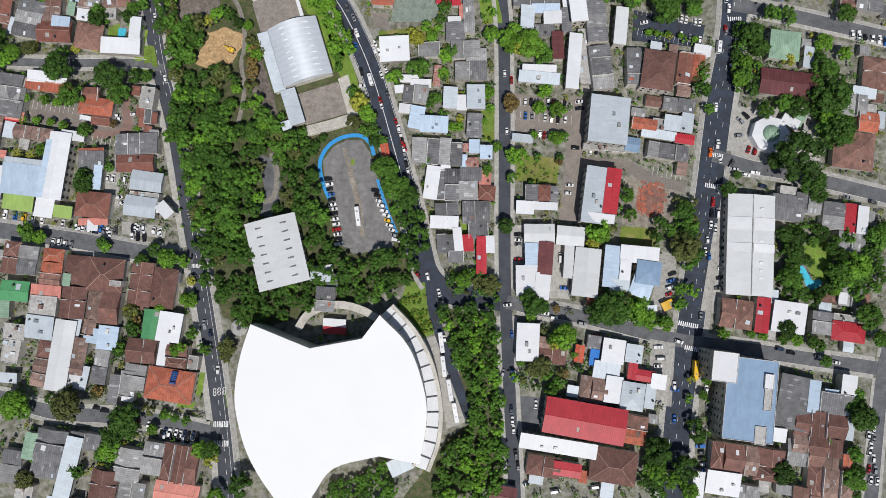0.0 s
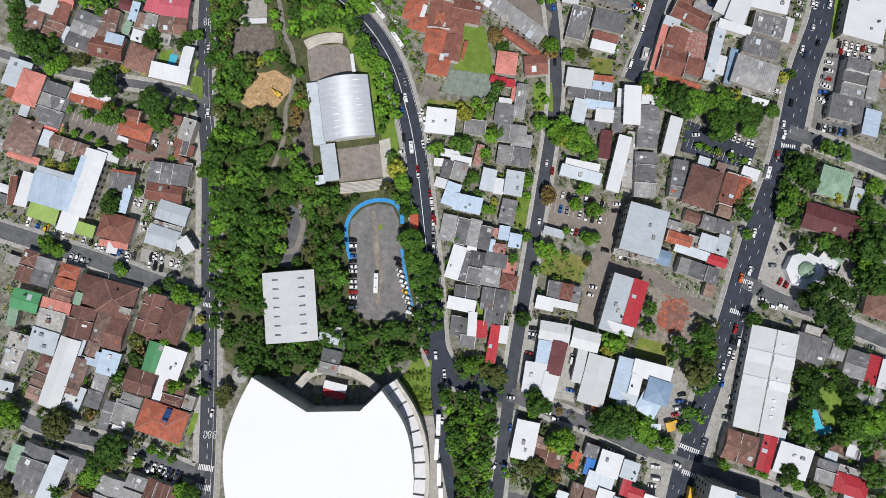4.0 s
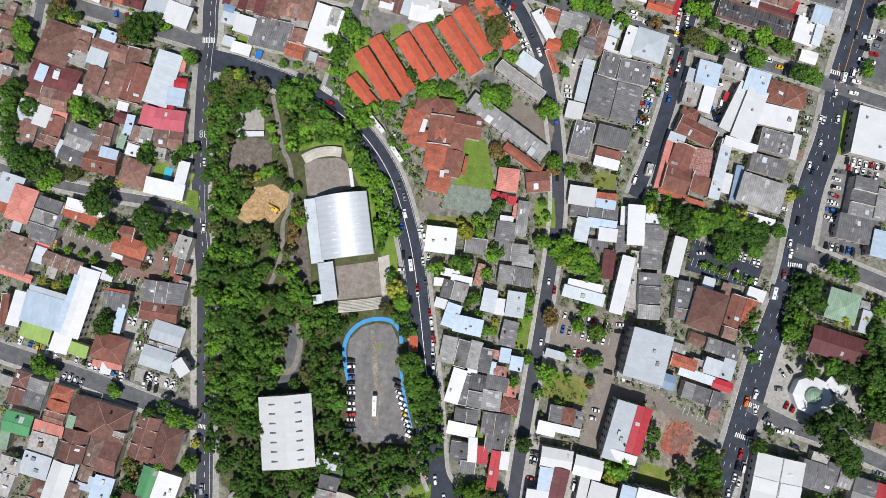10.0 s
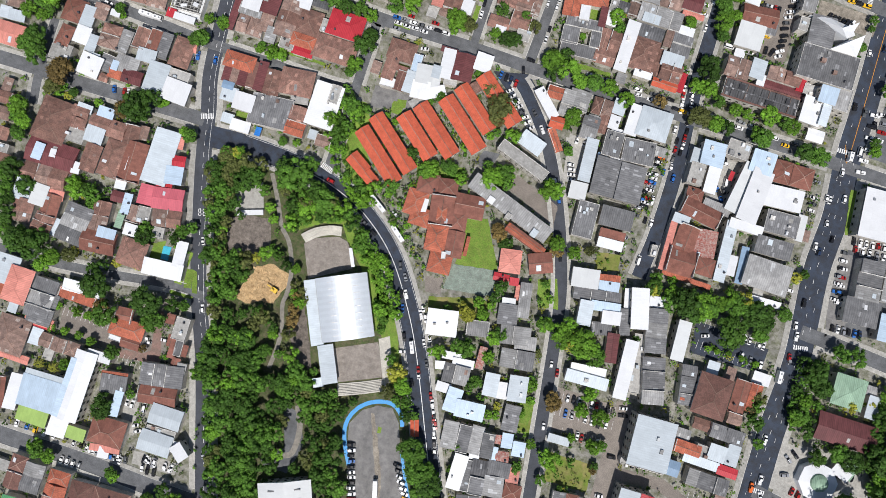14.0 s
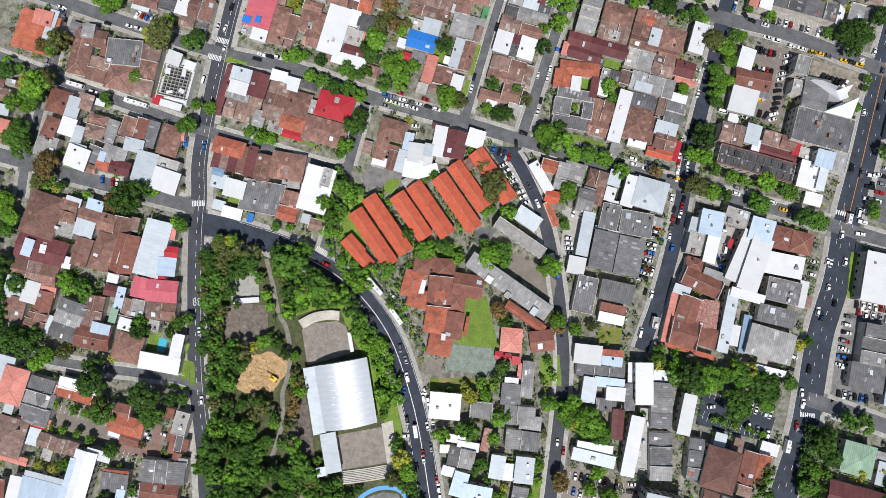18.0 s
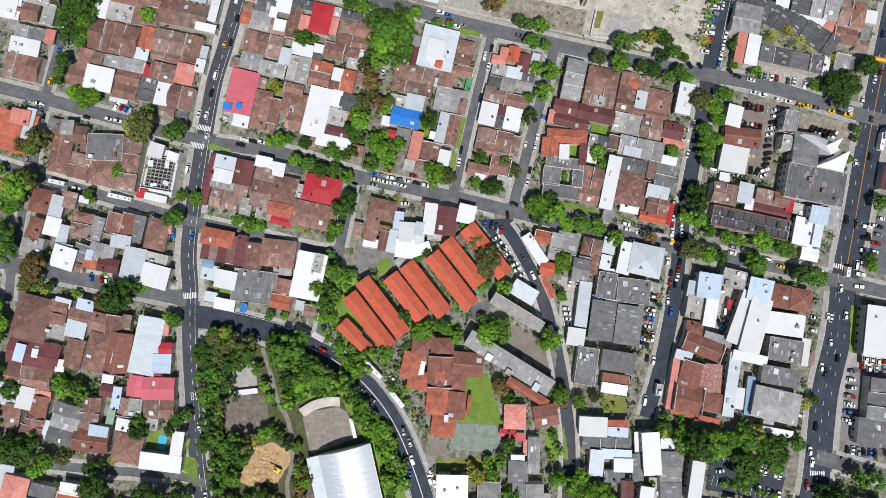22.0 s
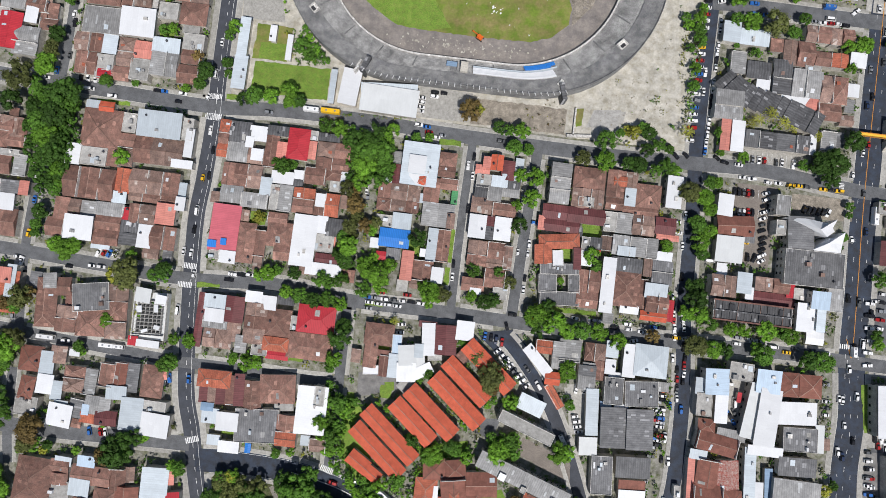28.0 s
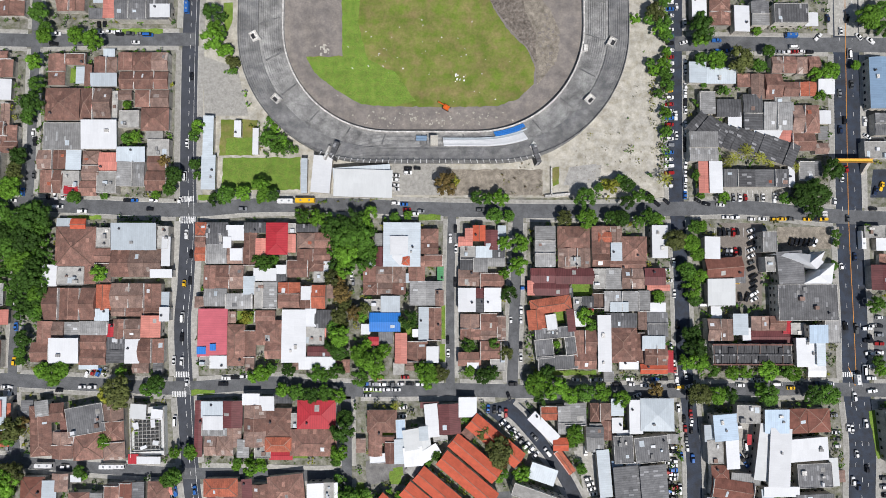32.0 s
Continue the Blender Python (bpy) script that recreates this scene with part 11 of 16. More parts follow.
wood(32.4, -63.3, 4.0, 1)
wood(37.2, -81.7, 4.1, 1)
wood(21.2, -20.2, 4.6, 2)
wood(32.8, -50.1, 4.4, 2)
wood(32.6, -103.0, 4.5, 2)
wood(8.4, -34.9, 3.2, 0)
wood(25.7, -67.2, 4.0, 1)
wood(29.8, -70.5, 3.1, 1)
wood(13.3, -27.9, 3.7, 1)
wood(25.0, -93.5, 5.1, 2)
wood(26.0, -103.4, 4.5, 1)
wood(12.4, -107.2, 3.5, 0)
wood(40.5, -103.8, 4.9, 1)
wood(24.4, -112.0, 4.2, 2)
wood(18.6, -43.6, 3.1, 1)
wood(23.0, -60.8, 3.5, 0)
wood(27.4, -36.4, 4.9, 0)
wood(21.0, -101.3, 4.0, 0)
wood(18.7, -110.4, 4.8, 2)
wood(15.0, -16.1, 4.8, 0)
wood(13.7, -111.9, 3.9, 0)
wood(27.6, -85.4, 4.2, 1)
wood(14.0, -44.6, 4.8, 1)
wood(32.1, -111.0, 3.7, 1)
wood(18.0, -27.8, 3.4, 2)
wood(28.6, -56.5, 3.2, 2)
wood(25.3, -41.5, 4.0, 2)
wood(36.9, -67.8, 3.8, 0)
wood(41.3, -98.0, 5.0, 1)
wood(29.9, -96.2, 4.0, 2)
wood(13.8, -35.6, 5.1, 0)
wood(27.2, -61.4, 3.3, 1)
wood(25.4, -49.6, 4.0, 0)
wood(41.7, -85.4, 5.1, 1)
wood(21.2, -33.8, 5.2, 2)
wood(35.1, -92.7, 3.6, 1)
wood(32.1, -90.0, 3.8, 2)
wood(18.3, -39.5, 3.3, 1)
wood(24.4, -79.2, 3.8, 1)
wood(24.8, -72.8, 4.0, 1)
wood(38.2, -73.3, 4.7, 2)
wood(32.2, -80.4, 3.3, 1)
wood(32.5, -39.8, 3.6, 1)
wood(4.2, -24.9, 4.5, 2)
wood(30.4, -28.6, 4.7, 1)
wood(26.1, -30.6, 3.5, 0)
wood(14.9, -91.8, 4.8, 1)
wood(13.6, -99.9, 3.5, 1)
wood(19.7, -94.5, 3.2, 1)
wood(22.8, -54.2, 4.6, 1)
wood(8.8, -18.1, 3.3, 0)
wood(16.5, -86.6, 4.2, 0)
wood(34.1, -98.9, 3.5, 2)
wood(15.4, -22.6, 3.9, 0)
wood(21.4, -90.4, 3.4, 1)
wood(9.3, -31.2, 3.3, 1)
wood(35.9, -109.1, 3.5, 1)
wood(22.2, -46.1, 3.8, 1)
wood(34.0, -85.2, 3.5, 1)
wood(34.0, -55.4, 3.3, 1)
wood(-40.3, -119.6, 4.0, 1)
wood(-33.4, -124.6, 3.6, 1)
wood(-28.3, -110.8, 2.8, 1)
wood(-29.8, -117.1, 3.3, 1)
wood(-21.1, -105.3, 3.9, 1)
wood(-16.9, -107.2, 4.3, 1)
wood(-33.5, -118.6, 3.8, 1)
wood(-21.8, -115.4, 3.5, 0)
wood(-37.7, -126.9, 3.7, 1)
wood(-24.1, -110.0, 3.7, 1)
wood(-10.3, -112.4, 4.2, 1)
wood(-36.3, -113.7, 2.9, 1)
wood(-15.9, -119.2, 3.7, 1)
wood(-32.1, -112.3, 2.8, 1)
wood(-27.4, -123.1, 4.1, 0)
wood(-15.2, -112.8, 3.9, 1)
wood(-43.2, -126.3, 2.8, 1)
wood(-39.7, -115.5, 3.4, 0)
wood(-16.1, -101.8, 4.1, 1)
wood(-22.3, -121.1, 3.7, 1)
wood(-11.9, -117.2, 3.6, 1)
wood(-26.5, -114.1, 3.0, 1)
wood(-46.2, -130.0, 3.7, 1)
wood(-13.0, -109.2, 3.0, 0)
wood(-25.5, -118.3, 3.0, 0)
wood(-37.3, -122.6, 3.1, 1)
wood(-20.3, -111.2, 2.8, 1)
wood(-117.0, 177.3, 2.5, 0)
wood(-134.5, 208.5, 3.0, 2)
wood(-130.2, 205.8, 3.7, 2)
wood(-134.6, 188.9, 2.9, 2)
wood(-121.5, 207.7, 3.0, 1)
wood(-132.9, 194.9, 3.1, 1)
wood(-125.0, 199.1, 2.3, 2)
wood(-117.1, 167.7, 3.8, 2)
wood(-123.1, 176.6, 2.5, 1)
wood(-125.7, 203.6, 3.2, 0)
wood(-124.2, 193.0, 3.7, 2)
wood(-139.2, 197.8, 3.4, 2)
wood(-104.9, 159.5, 2.2, 0)
wood(-138.0, 207.3, 2.5, 1)
wood(-113.6, 163.6, 3.3, 2)
wood(-100.7, 162.3, 2.9, 2)
wood(-106.6, 167.4, 2.8, 1)
wood(-127.4, 209.0, 2.9, 0)
wood(-122.5, 180.0, 2.3, 1)
wood(-134.4, 200.3, 3.4, 2)
wood(-129.8, 202.7, 2.2, 1)
wood(-137.4, 210.7, 3.3, 0)
wood(-111.5, 170.3, 3.5, 1)
wood(-114.5, 174.6, 2.5, 1)
wood(-107.1, 161.3, 2.2, 0)
wood(-119.0, 174.8, 2.3, 1)
wood(-138.6, 202.5, 3.5, 2)
wood(-126.5, 176.6, 2.9, 2)
wood(-140.9, 205.8, 2.8, 1)
wood(-130.5, 213.8, 2.3, 1)
wood(-129.9, 198.3, 3.4, 0)
wood(-133.5, 215.7, 3.0, 1)
wood(-130.9, 186.5, 3.1, 0)
wood(-126.2, 180.9, 2.6, 1)
wood(-127.0, 185.5, 3.3, 1)
wood(-128.1, 190.4, 3.1, 1)
wood(-132.4, 211.4, 2.6, 0)
wood(-124.0, 189.8, 2.4, 1)
wood(-110.4, 161.5, 3.5, 2)
wood(-121.7, 203.2, 3.7, 1)
wood(-121.4, 170.8, 2.4, 1)
wood(-131.4, 182.3, 2.9, 2)
wood(-103.7, 168.1, 2.3, 2)
wood(-131.7, 191.4, 3.0, 1)
wood(-134.1, 204.5, 3.0, 0)
wood(-137.7, 194.3, 2.2, 0)
wood(-126.6, 196.6, 2.4, 1)
wood(-101.7, 165.9, 2.4, 1)
wood(-123.6, 185.1, 2.3, 2)
wood(-109.9, 166.2, 2.8, 0)
wood(-129.5, 194.2, 2.8, 1)
wood(-124.0, 173.0, 2.7, 1)
wood(-120.9, 200.1, 2.4, 2)
wood(-120.1, 178.1, 2.6, 1)
wood(-141.7, 209.2, 2.2, 2)
wood(-124.8, 209.6, 2.2, 2)
wood(-118.3, 171.8, 2.4, 0)
wood(-104.5, 163.5, 3.0, 2)
wood(-172.9, 128.6, 3.3, 0)
wood(-185.3, 146.7, 3.1, 3)
wood(-169.0, 105.4, 3.5, 3)
wood(-167.0, 99.2, 3.5, 3)
wood(-181.4, 144.9, 3.8, 0)
wood(-173.3, 112.4, 3.8, 0)
wood(-181.2, 135.7, 4.4, 3)
wood(-167.9, 153.9, 3.8, 0)
wood(-170.2, 113.5, 3.2, 3)
wood(-179.3, 140.1, 3.2, 1)
wood(-165.4, 107.3, 3.3, 0)
wood(-174.4, 148.1, 4.2, 3)
wood(-172.8, 156.2, 3.3, 0)
wood(-161.2, 152.4, 3.3, 1)
wood(-166.6, 112.9, 3.1, 3)
wood(-167.9, 148.3, 3.3, 1)
wood(-186.2, 149.6, 4.1, 3)
wood(-181.0, 157.9, 3.3, 0)
wood(-123.5, 146.6, 4.0, 0)
wood(-130.5, 141.7, 4.2, 1)
wood(-131.9, 145.4, 3.9, 0)
wood(-123.3, 157.4, 5.0, 1)
wood(-130.0, 159.8, 4.2, 0)
wood(-147.3, 156.9, 4.1, 1)
wood(-140.3, 146.0, 4.0, 0)
wood(-124.1, 152.3, 4.4, 1)
wood(-145.1, 161.4, 4.2, 0)
wood(-74.3, 187.9, 2.0, 1)
wood(-80.7, 179.9, 2.6, 1)
wood(-73.5, 143.2, 2.5, 1)
wood(-78.0, 151.8, 2.5, 2)
wood(-87.5, 158.3, 2.4, 0)
wood(-59.4, 192.1, 2.6, 1)
wood(-66.2, 188.0, 2.1, 1)
wood(-82.8, 154.6, 2.0, 0)
wood(-68.3, 186.0, 2.2, 0)
wood(-81.2, 184.2, 2.4, 2)
wood(-80.5, 153.5, 2.0, 2)
wood(-83.4, 176.1, 2.7, 2)
wood(-87.3, 168.9, 2.1, 1)
wood(-83.3, 179.9, 1.6, 2)
wood(-94.1, 168.7, 2.7, 2)
wood(-62.4, 188.1, 1.9, 2)
wood(-91.5, 166.3, 2.0, 2)
wood(-89.8, 165.0, 1.8, 2)
wood(-79.7, 156.8, 2.7, 2)
wood(-77.3, 147.7, 1.7, 0)
wood(-73.2, 184.8, 1.9, 2)
wood(-84.5, 157.8, 2.2, 1)
wood(-90.7, 170.3, 2.1, 0)
wood(-77.6, 185.5, 1.9, 2)
wood(-76.4, 181.1, 2.3, 0)
wood(-78.7, 182.3, 2.0, 1)
wood(-87.4, 161.7, 1.7, 0)
wood(-59.6, 187.1, 2.0, 2)
wood(-62.8, 191.1, 1.8, 1)
wood(-96.2, 166.0, 1.7, 1)
wood(-69.4, 183.8, 2.0, 1)
wood(-59.2, 189.8, 1.8, 1)
wood(-71.3, 186.6, 2.1, 2)
wood(-65.7, 184.8, 1.9, 1)
wood(-85.3, 172.3, 2.4, 2)
wood(-85.5, 178.4, 2.2, 1)
wood(-79.4, 149.5, 2.0, 2)
wood(-82.4, 158.9, 1.9, 2)
wood(-70.3, 141.2, 2.4, 0)
wood(-90.1, 160.2, 1.6, 2)
wood(-92.4, 161.6, 1.7, 1)
wood(-88.3, 173.6, 2.3, 0)
wood(-94.3, 171.7, 1.8, 2)
wood(-74.6, 148.2, 2.0, 1)
wood(-85.8, 154.5, 2.7, 2)
wood(-81.3, 151.1, 1.8, 1)
wood(-85.4, 160.4, 1.9, 0)
wood(-92.7, 164.0, 1.7, 0)
wood(-62.2, 185.7, 1.7, 1)
wood(-72.6, 145.8, 1.7, 2)
wood(-75.7, 144.8, 1.5, 0)
wood(-70.0, 189.2, 2.4, 1)
wood(-97.7, 167.9, 2.4, 0)
wood(-75.9, 184.3, 1.6, 1)
wood(-86.3, 176.0, 1.7, 0)
wood(-41.8, 195.5, 3.4, 1)
wood(-46.7, 195.0, 3.6, 0)
wood(-37.8, 194.7, 3.0, 2)
wood(-42.8, 200.7, 2.8, 1)
wood(-46.2, 189.3, 2.3, 0)
wood(-37.6, 200.7, 3.4, 1)
wood(-42.3, 190.5, 2.5, 2)
wood(-48.7, 199.4, 3.6, 1)
wood(-49.8, 191.5, 2.3, 0)
wood(-35.6, 197.7, 2.8, 2)
wood(-45.5, 191.7, 2.2, 1)
wood(-48.7, 187.4, 2.6, 0)
wood(-40.1, 192.5, 2.5, 1)
wood(-50.1, 194.3, 2.3, 0)
wood(-45.3, 198.7, 2.5, 1)
wood(-34.6, 194.7, 2.4, 1)
wood(-79.8, 201.3, 1.5, 2)
wood(-85.2, 203.2, 1.8, 2)
wood(-92.6, 206.2, 1.8, 1)
wood(-82.6, 201.0, 1.4, 2)
wood(-74.9, 198.1, 1.6, 1)
wood(-79.3, 198.8, 1.7, 1)
wood(-89.0, 205.9, 1.7, 2)
wood(-77.5, 200.1, 1.4, 2)
wood(-95.7, 208.8, 1.6, 2)
wood(-71.9, 197.5, 1.6, 2)
wood(-87.0, 204.7, 1.5, 1)
wood(-93.8, 207.9, 1.4, 1)
wood(-77.4, 198.0, 1.2, 2)
wood(-90.6, 205.1, 1.3, 2)
wood(-88.9, 204.0, 1.6, 2)
wood(-82.9, 203.0, 1.7, 2)
wood(-87.3, 203.0, 1.4, 1)
wood(-81.2, 199.8, 1.5, 1)
wood(-74.6, 218.7, 1.8, 2)
wood(-65.9, 213.5, 1.7, 1)
wood(-76.5, 221.6, 1.7, 1)
wood(-64.1, 211.0, 1.4, 2)
wood(-65.1, 209.4, 1.4, 2)
wood(-71.4, 217.9, 1.6, 2)
wood(-73.1, 220.0, 1.3, 1)
wood(-62.5, 209.0, 1.4, 2)
wood(-68.7, 213.4, 1.5, 2)
wood(-66.6, 211.8, 1.3, 2)
wood(-67.6, 214.9, 1.6, 1)
wood(-71.2, 215.3, 1.7, 2)
wood(-74.5, 221.4, 1.4, 1)
wood(-73.3, 217.7, 1.3, 2)
wood(-69.5, 215.1, 1.3, 1)
wood(-69.5, 216.9, 1.5, 1)
wood(35.3, 393.4, 2.0, 1)
wood(34.7, 418.3, 2.0, 2)
wood(34.0, 408.5, 1.8, 2)
wood(35.2, 445.2, 2.1, 3)
wood(36.0, 454.9, 2.1, 2)
wood(35.9, 448.2, 2.1, 2)
wood(35.2, 425.0, 1.9, 1)
wood(35.3, 437.2, 1.6, 2)
wood(33.2, 405.4, 2.0, 2)
wood(34.0, 383.6, 2.0, 2)
wood(34.2, 427.9, 2.1, 1)
wood(33.2, 403.0, 2.0, 2)
wood(32.4, 373.5, 2.2, 3)
wood(34.6, 413.2, 1.9, 2)
wood(35.4, 378.9, 1.7, 2)
wood(33.7, 415.9, 2.1, 3)
wood(34.3, 450.8, 1.8, 2)
wood(36.2, 459.3, 1.9, 2)
wood(36.1, 420.6, 2.3, 2)
wood(35.0, 435.5, 1.5, 1)
wood(32.9, 389.0, 2.0, 2)
wood(34.5, 400.2, 2.2, 1)
wood(32.8, 392.8, 2.3, 1)
wood(35.6, 461.4, 2.1, 2)
wood(32.3, 376.5, 2.0, 3)
wood(35.3, 398.0, 1.7, 2)
wood(35.1, 440.9, 2.1, 1)
wood(32.8, 380.4, 1.7, 1)
wood(35.7, 390.3, 1.7, 2)
wood(35.1, 433.2, 1.8, 2)
wood(35.7, 406.6, 1.8, 3)
wood(34.6, 422.6, 1.7, 1)
wood(34.5, 443.3, 1.7, 2)
wood(36.2, 416.3, 1.8, 3)
wood(34.2, 386.8, 2.1, 1)
wood(33.2, 396.3, 1.5, 2)
wood(35.5, 403.0, 2.1, 1)
wood(35.3, 411.2, 1.6, 3)
wood(34.6, 375.0, 2.0, 2)
wood(34.7, 456.9, 1.8, 2)
wood(36.3, 451.9, 2.0, 2)
wood(36.3, 430.9, 1.6, 1)
wood(33.7, 378.4, 1.6, 3)
wood(31.9, 385.1, 2.1, 3)
wood(31.6, 378.7, 1.7, 3)
wood(32.0, 382.8, 1.6, 2)
wood(35.3, 381.2, 2.1, 2)
wood(33.3, 398.4, 1.6, 1)
wood(36.1, 408.8, 1.6, 3)
wood(-291.2, 339.1, 4.0, 1)
wood(-286.2, 334.2, 3.6, 1)
wood(-289.6, 321.5, 3.3, 1)
wood(-288.1, 329.0, 4.0, 0)
wood(-295.7, 334.4, 4.9, 0)
wood(-285.5, 308.8, 5.0, 0)
wood(-305.0, 315.9, 4.0, 0)
wood(-291.6, 299.0, 4.2, 0)
wood(-285.9, 340.0, 3.8, 0)
wood(-307.6, 347.4, 4.6, 1)
wood(-294.5, 320.3, 4.2, 1)
wood(-287.6, 303.3, 4.3, 0)
wood(-295.5, 349.9, 4.0, 1)
wood(-299.9, 317.7, 3.6, 0)
wood(-303.9, 329.8, 4.0, 0)
wood(-304.7, 338.2, 4.1, 1)
wood(-308.5, 335.7, 3.4, 0)
wood(-297.4, 325.4, 5.1, 1)
wood(-298.9, 311.9, 4.7, 0)
wood(-303.5, 324.6, 3.5, 1)
wood(-306.4, 342.2, 4.8, 1)
wood(-300.4, 340.5, 4.2, 1)
wood(-300.2, 347.2, 4.5, 0)
wood(-293.5, 309.1, 5.1, 0)
wood(-292.2, 303.3, 3.7, 0)
wood(-297.6, 330.1, 3.5, 0)
wood(-295.8, 301.3, 4.1, 0)
wood(-288.6, 346.4, 3.8, 1)
wood(-304.1, 333.8, 4.2, 0)
wood(-289.1, 295.9, 3.9, 1)
wood(-296.2, 343.9, 4.9, 0)
wood(-306.7, 320.6, 3.6, 0)
wood(-297.1, 297.6, 4.0, 0)
wood(-299.0, 304.2, 5.1, 0)
wood(-290.8, 307.3, 3.5, 1)
wood(-288.5, 317.4, 3.7, 1)
wood(-291.2, 324.6, 4.3, 1)
wood(-295.2, 314.5, 4.1, 0)
wood(-289.5, 350.2, 3.8, 0)
wood(-293.0, 342.6, 3.8, 0)
wood(-289.4, 312.8, 4.1, 0)
wood(-286.1, 343.6, 3.1, 0)
wood(-297.0, 340.1, 3.1, 1)
wood(-287.6, 299.0, 3.1, 1)
wood(-284.4, 327.5, 4.2, 0)
wood(-303.1, 309.3, 3.4, 1)
wood(-292.9, 329.6, 3.6, 0)
wood(-303.3, 319.1, 3.4, 0)
wood(-289.1, 333.5, 5.1, 1)
wood(-306.9, 327.7, 4.7, 0)
wood(-301.2, 335.1, 3.3, 0)
wood(-286.7, 323.2, 3.4, 0)
wood(-285.6, 313.7, 3.5, 1)
wood(-293.4, 346.4, 3.9, 0)
wood(-285.5, 319.7, 3.6, 0)
wood(-289.6, 343.2, 3.4, 0)
wood(-303.7, 343.9, 3.0, 1)
wood(-292.1, 316.2, 3.9, 0)
wood(-305.3, 346.8, 3.0, 1)
wood(-299.6, 321.2, 3.4, 0)
wood(-127.9, 325.2, 3.6, 0)
wood(-139.7, 346.0, 3.8, 1)
wood(-122.0, 345.1, 4.1, 0)
wood(-134.3, 331.5, 4.0, 1)
wood(-135.2, 327.2, 3.6, 1)
wood(-126.6, 340.2, 3.8, 1)
wood(-135.6, 342.8, 3.8, 0)
wood(-124.8, 332.7, 4.0, 1)
wood(-123.1, 326.1, 3.0, 1)
wood(-135.6, 335.9, 3.7, 1)
wood(-140.7, 337.7, 3.0, 0)
wood(-129.4, 332.1, 3.8, 0)
wood(-118.8, 324.0, 4.7, 0)
wood(-119.2, 339.7, 3.1, 1)
wood(-136.5, 321.7, 4.0, 0)
wood(-131.2, 343.1, 4.0, 1)
wood(-127.4, 344.4, 3.0, 0)
wood(-129.1, 321.4, 3.3, 0)
wood(-118.5, 332.5, 3.2, 1)
wood(-132.4, 338.5, 3.5, 1)
wood(-132.0, 324.0, 3.5, 1)
wood(-122.5, 337.9, 4.2, 1)
wood(-127.3, 336.2, 3.0, 0)
wood(-139.0, 333.9, 3.6, 0)
wood(-122.3, 329.6, 3.1, 1)
wood(-141.5, 341.7, 3.5, 0)
wood(-133.8, 346.4, 3.1, 0)
wood(-124.3, 321.7, 4.6, 1)
wood(-138.5, 329.2, 3.3, 1)
wood(-130.1, 328.1, 3.0, 1)
wood(-117.6, 329.0, 3.5, 0)
wood(-126.9, 329.0, 3.3, 0)
wood(215.6, 35.0, 3.2, 0)
wood(209.3, 24.6, 4.4, 0)
wood(219.2, 58.3, 4.7, 0)
wood(179.6, 52.2, 4.1, 1)
wood(207.1, 38.0, 4.9, 1)
wood(198.1, 23.7, 2.9, 0)
wood(220.8, 27.2, 3.9, 1)
wood(214.6, 41.1, 3.3, 0)
wood(209.0, 45.0, 3.0, 1)
wood(213.8, 52.0, 2.9, 0)
wood(203.4, 50.6, 4.0, 1)
wood(188.0, 52.7, 3.9, 0)
wood(201.3, 25.4, 4.5, 0)
wood(202.0, 33.4, 4.7, 1)
wood(206.5, 29.7, 4.7, 0)
wood(209.7, 56.1, 3.1, 0)
wood(176.8, 41.2, 3.2, 0)
wood(213.4, 57.1, 2.8, 0)
wood(218.9, 48.8, 3.9, 0)
wood(201.8, 54.3, 3.0, 1)
wood(206.2, 55.6, 2.8, 1)
wood(215.3, 24.9, 3.5, 0)
wood(218.9, 41.7, 4.4, 0)
wood(214.4, 45.1, 4.4, 0)
wood(205.8, 46.9, 3.0, 0)
wood(222.1, 36.6, 4.0, 0)
wood(208.5, 49.7, 2.9, 0)
wood(217.8, 30.9, 2.9, 0)
wood(222.9, 32.3, 3.2, 0)
wood(202.7, 42.5, 3.3, 0)
wood(219.4, 53.8, 2.8, 1)
wood(173.9, 51.2, 3.2, 1)
wood(212.5, 29.8, 3.1, 0)
wood(177.7, 36.5, 4.3, 0)
wood(200.8, 29.7, 3.0, 0)
wood(188.2, 117.2, 5.1, 0)
wood(181.1, 114.3, 3.2, 0)
wood(177.5, 137.3, 3.5, 1)
wood(188.1, 129.6, 3.3, 0)
wood(179.1, 123.9, 4.1, 0)
wood(178.1, 130.3, 5.2, 0)
wood(195.9, 107.7, 5.0, 1)
wood(185.9, 134.6, 3.1, 1)
wood(177.2, 141.6, 4.0, 0)
wood(191.0, 126.9, 3.4, 0)
wood(187.3, 123.3, 4.0, 0)
wood(192.5, 100.7, 5.3, 0)
wood(181.5, 137.7, 4.4, 0)
wood(186.8, 102.6, 4.1, 1)
wood(198.2, 113.1, 3.6, 1)
wood(183.6, 107.3, 5.2, 1)
wood(180.4, 118.1, 5.2, 0)
wood(189.5, 112.0, 3.1, 0)
wood(198.9, 102.4, 4.8, 1)
wood(195.4, 122.3, 3.4, 1)
wood(192.7, 113.5, 3.7, 1)
wood(190.5, 134.9, 3.3, 0)
wood(197.5, 117.6, 3.6, 1)
wood(183.7, 125.9, 3.3, 0)
wood(193.0, 131.5, 3.6, 0)
wood(189.3, 98.0, 3.4, 0)
wood(187.0, 139.0, 3.4, 0)
wood(177.9, 146.6, 3.5, 0)
wood(189.8, 106.7, 4.2, 0)
wood(195.7, 127.1, 3.1, 1)
wood(184.9, 113.2, 3.6, 0)
wood(146.3, 143.5, 2.8, 0)
wood(137.4, 126.2, 3.3, 0)
wood(147.0, 135.3, 3.1, 1)
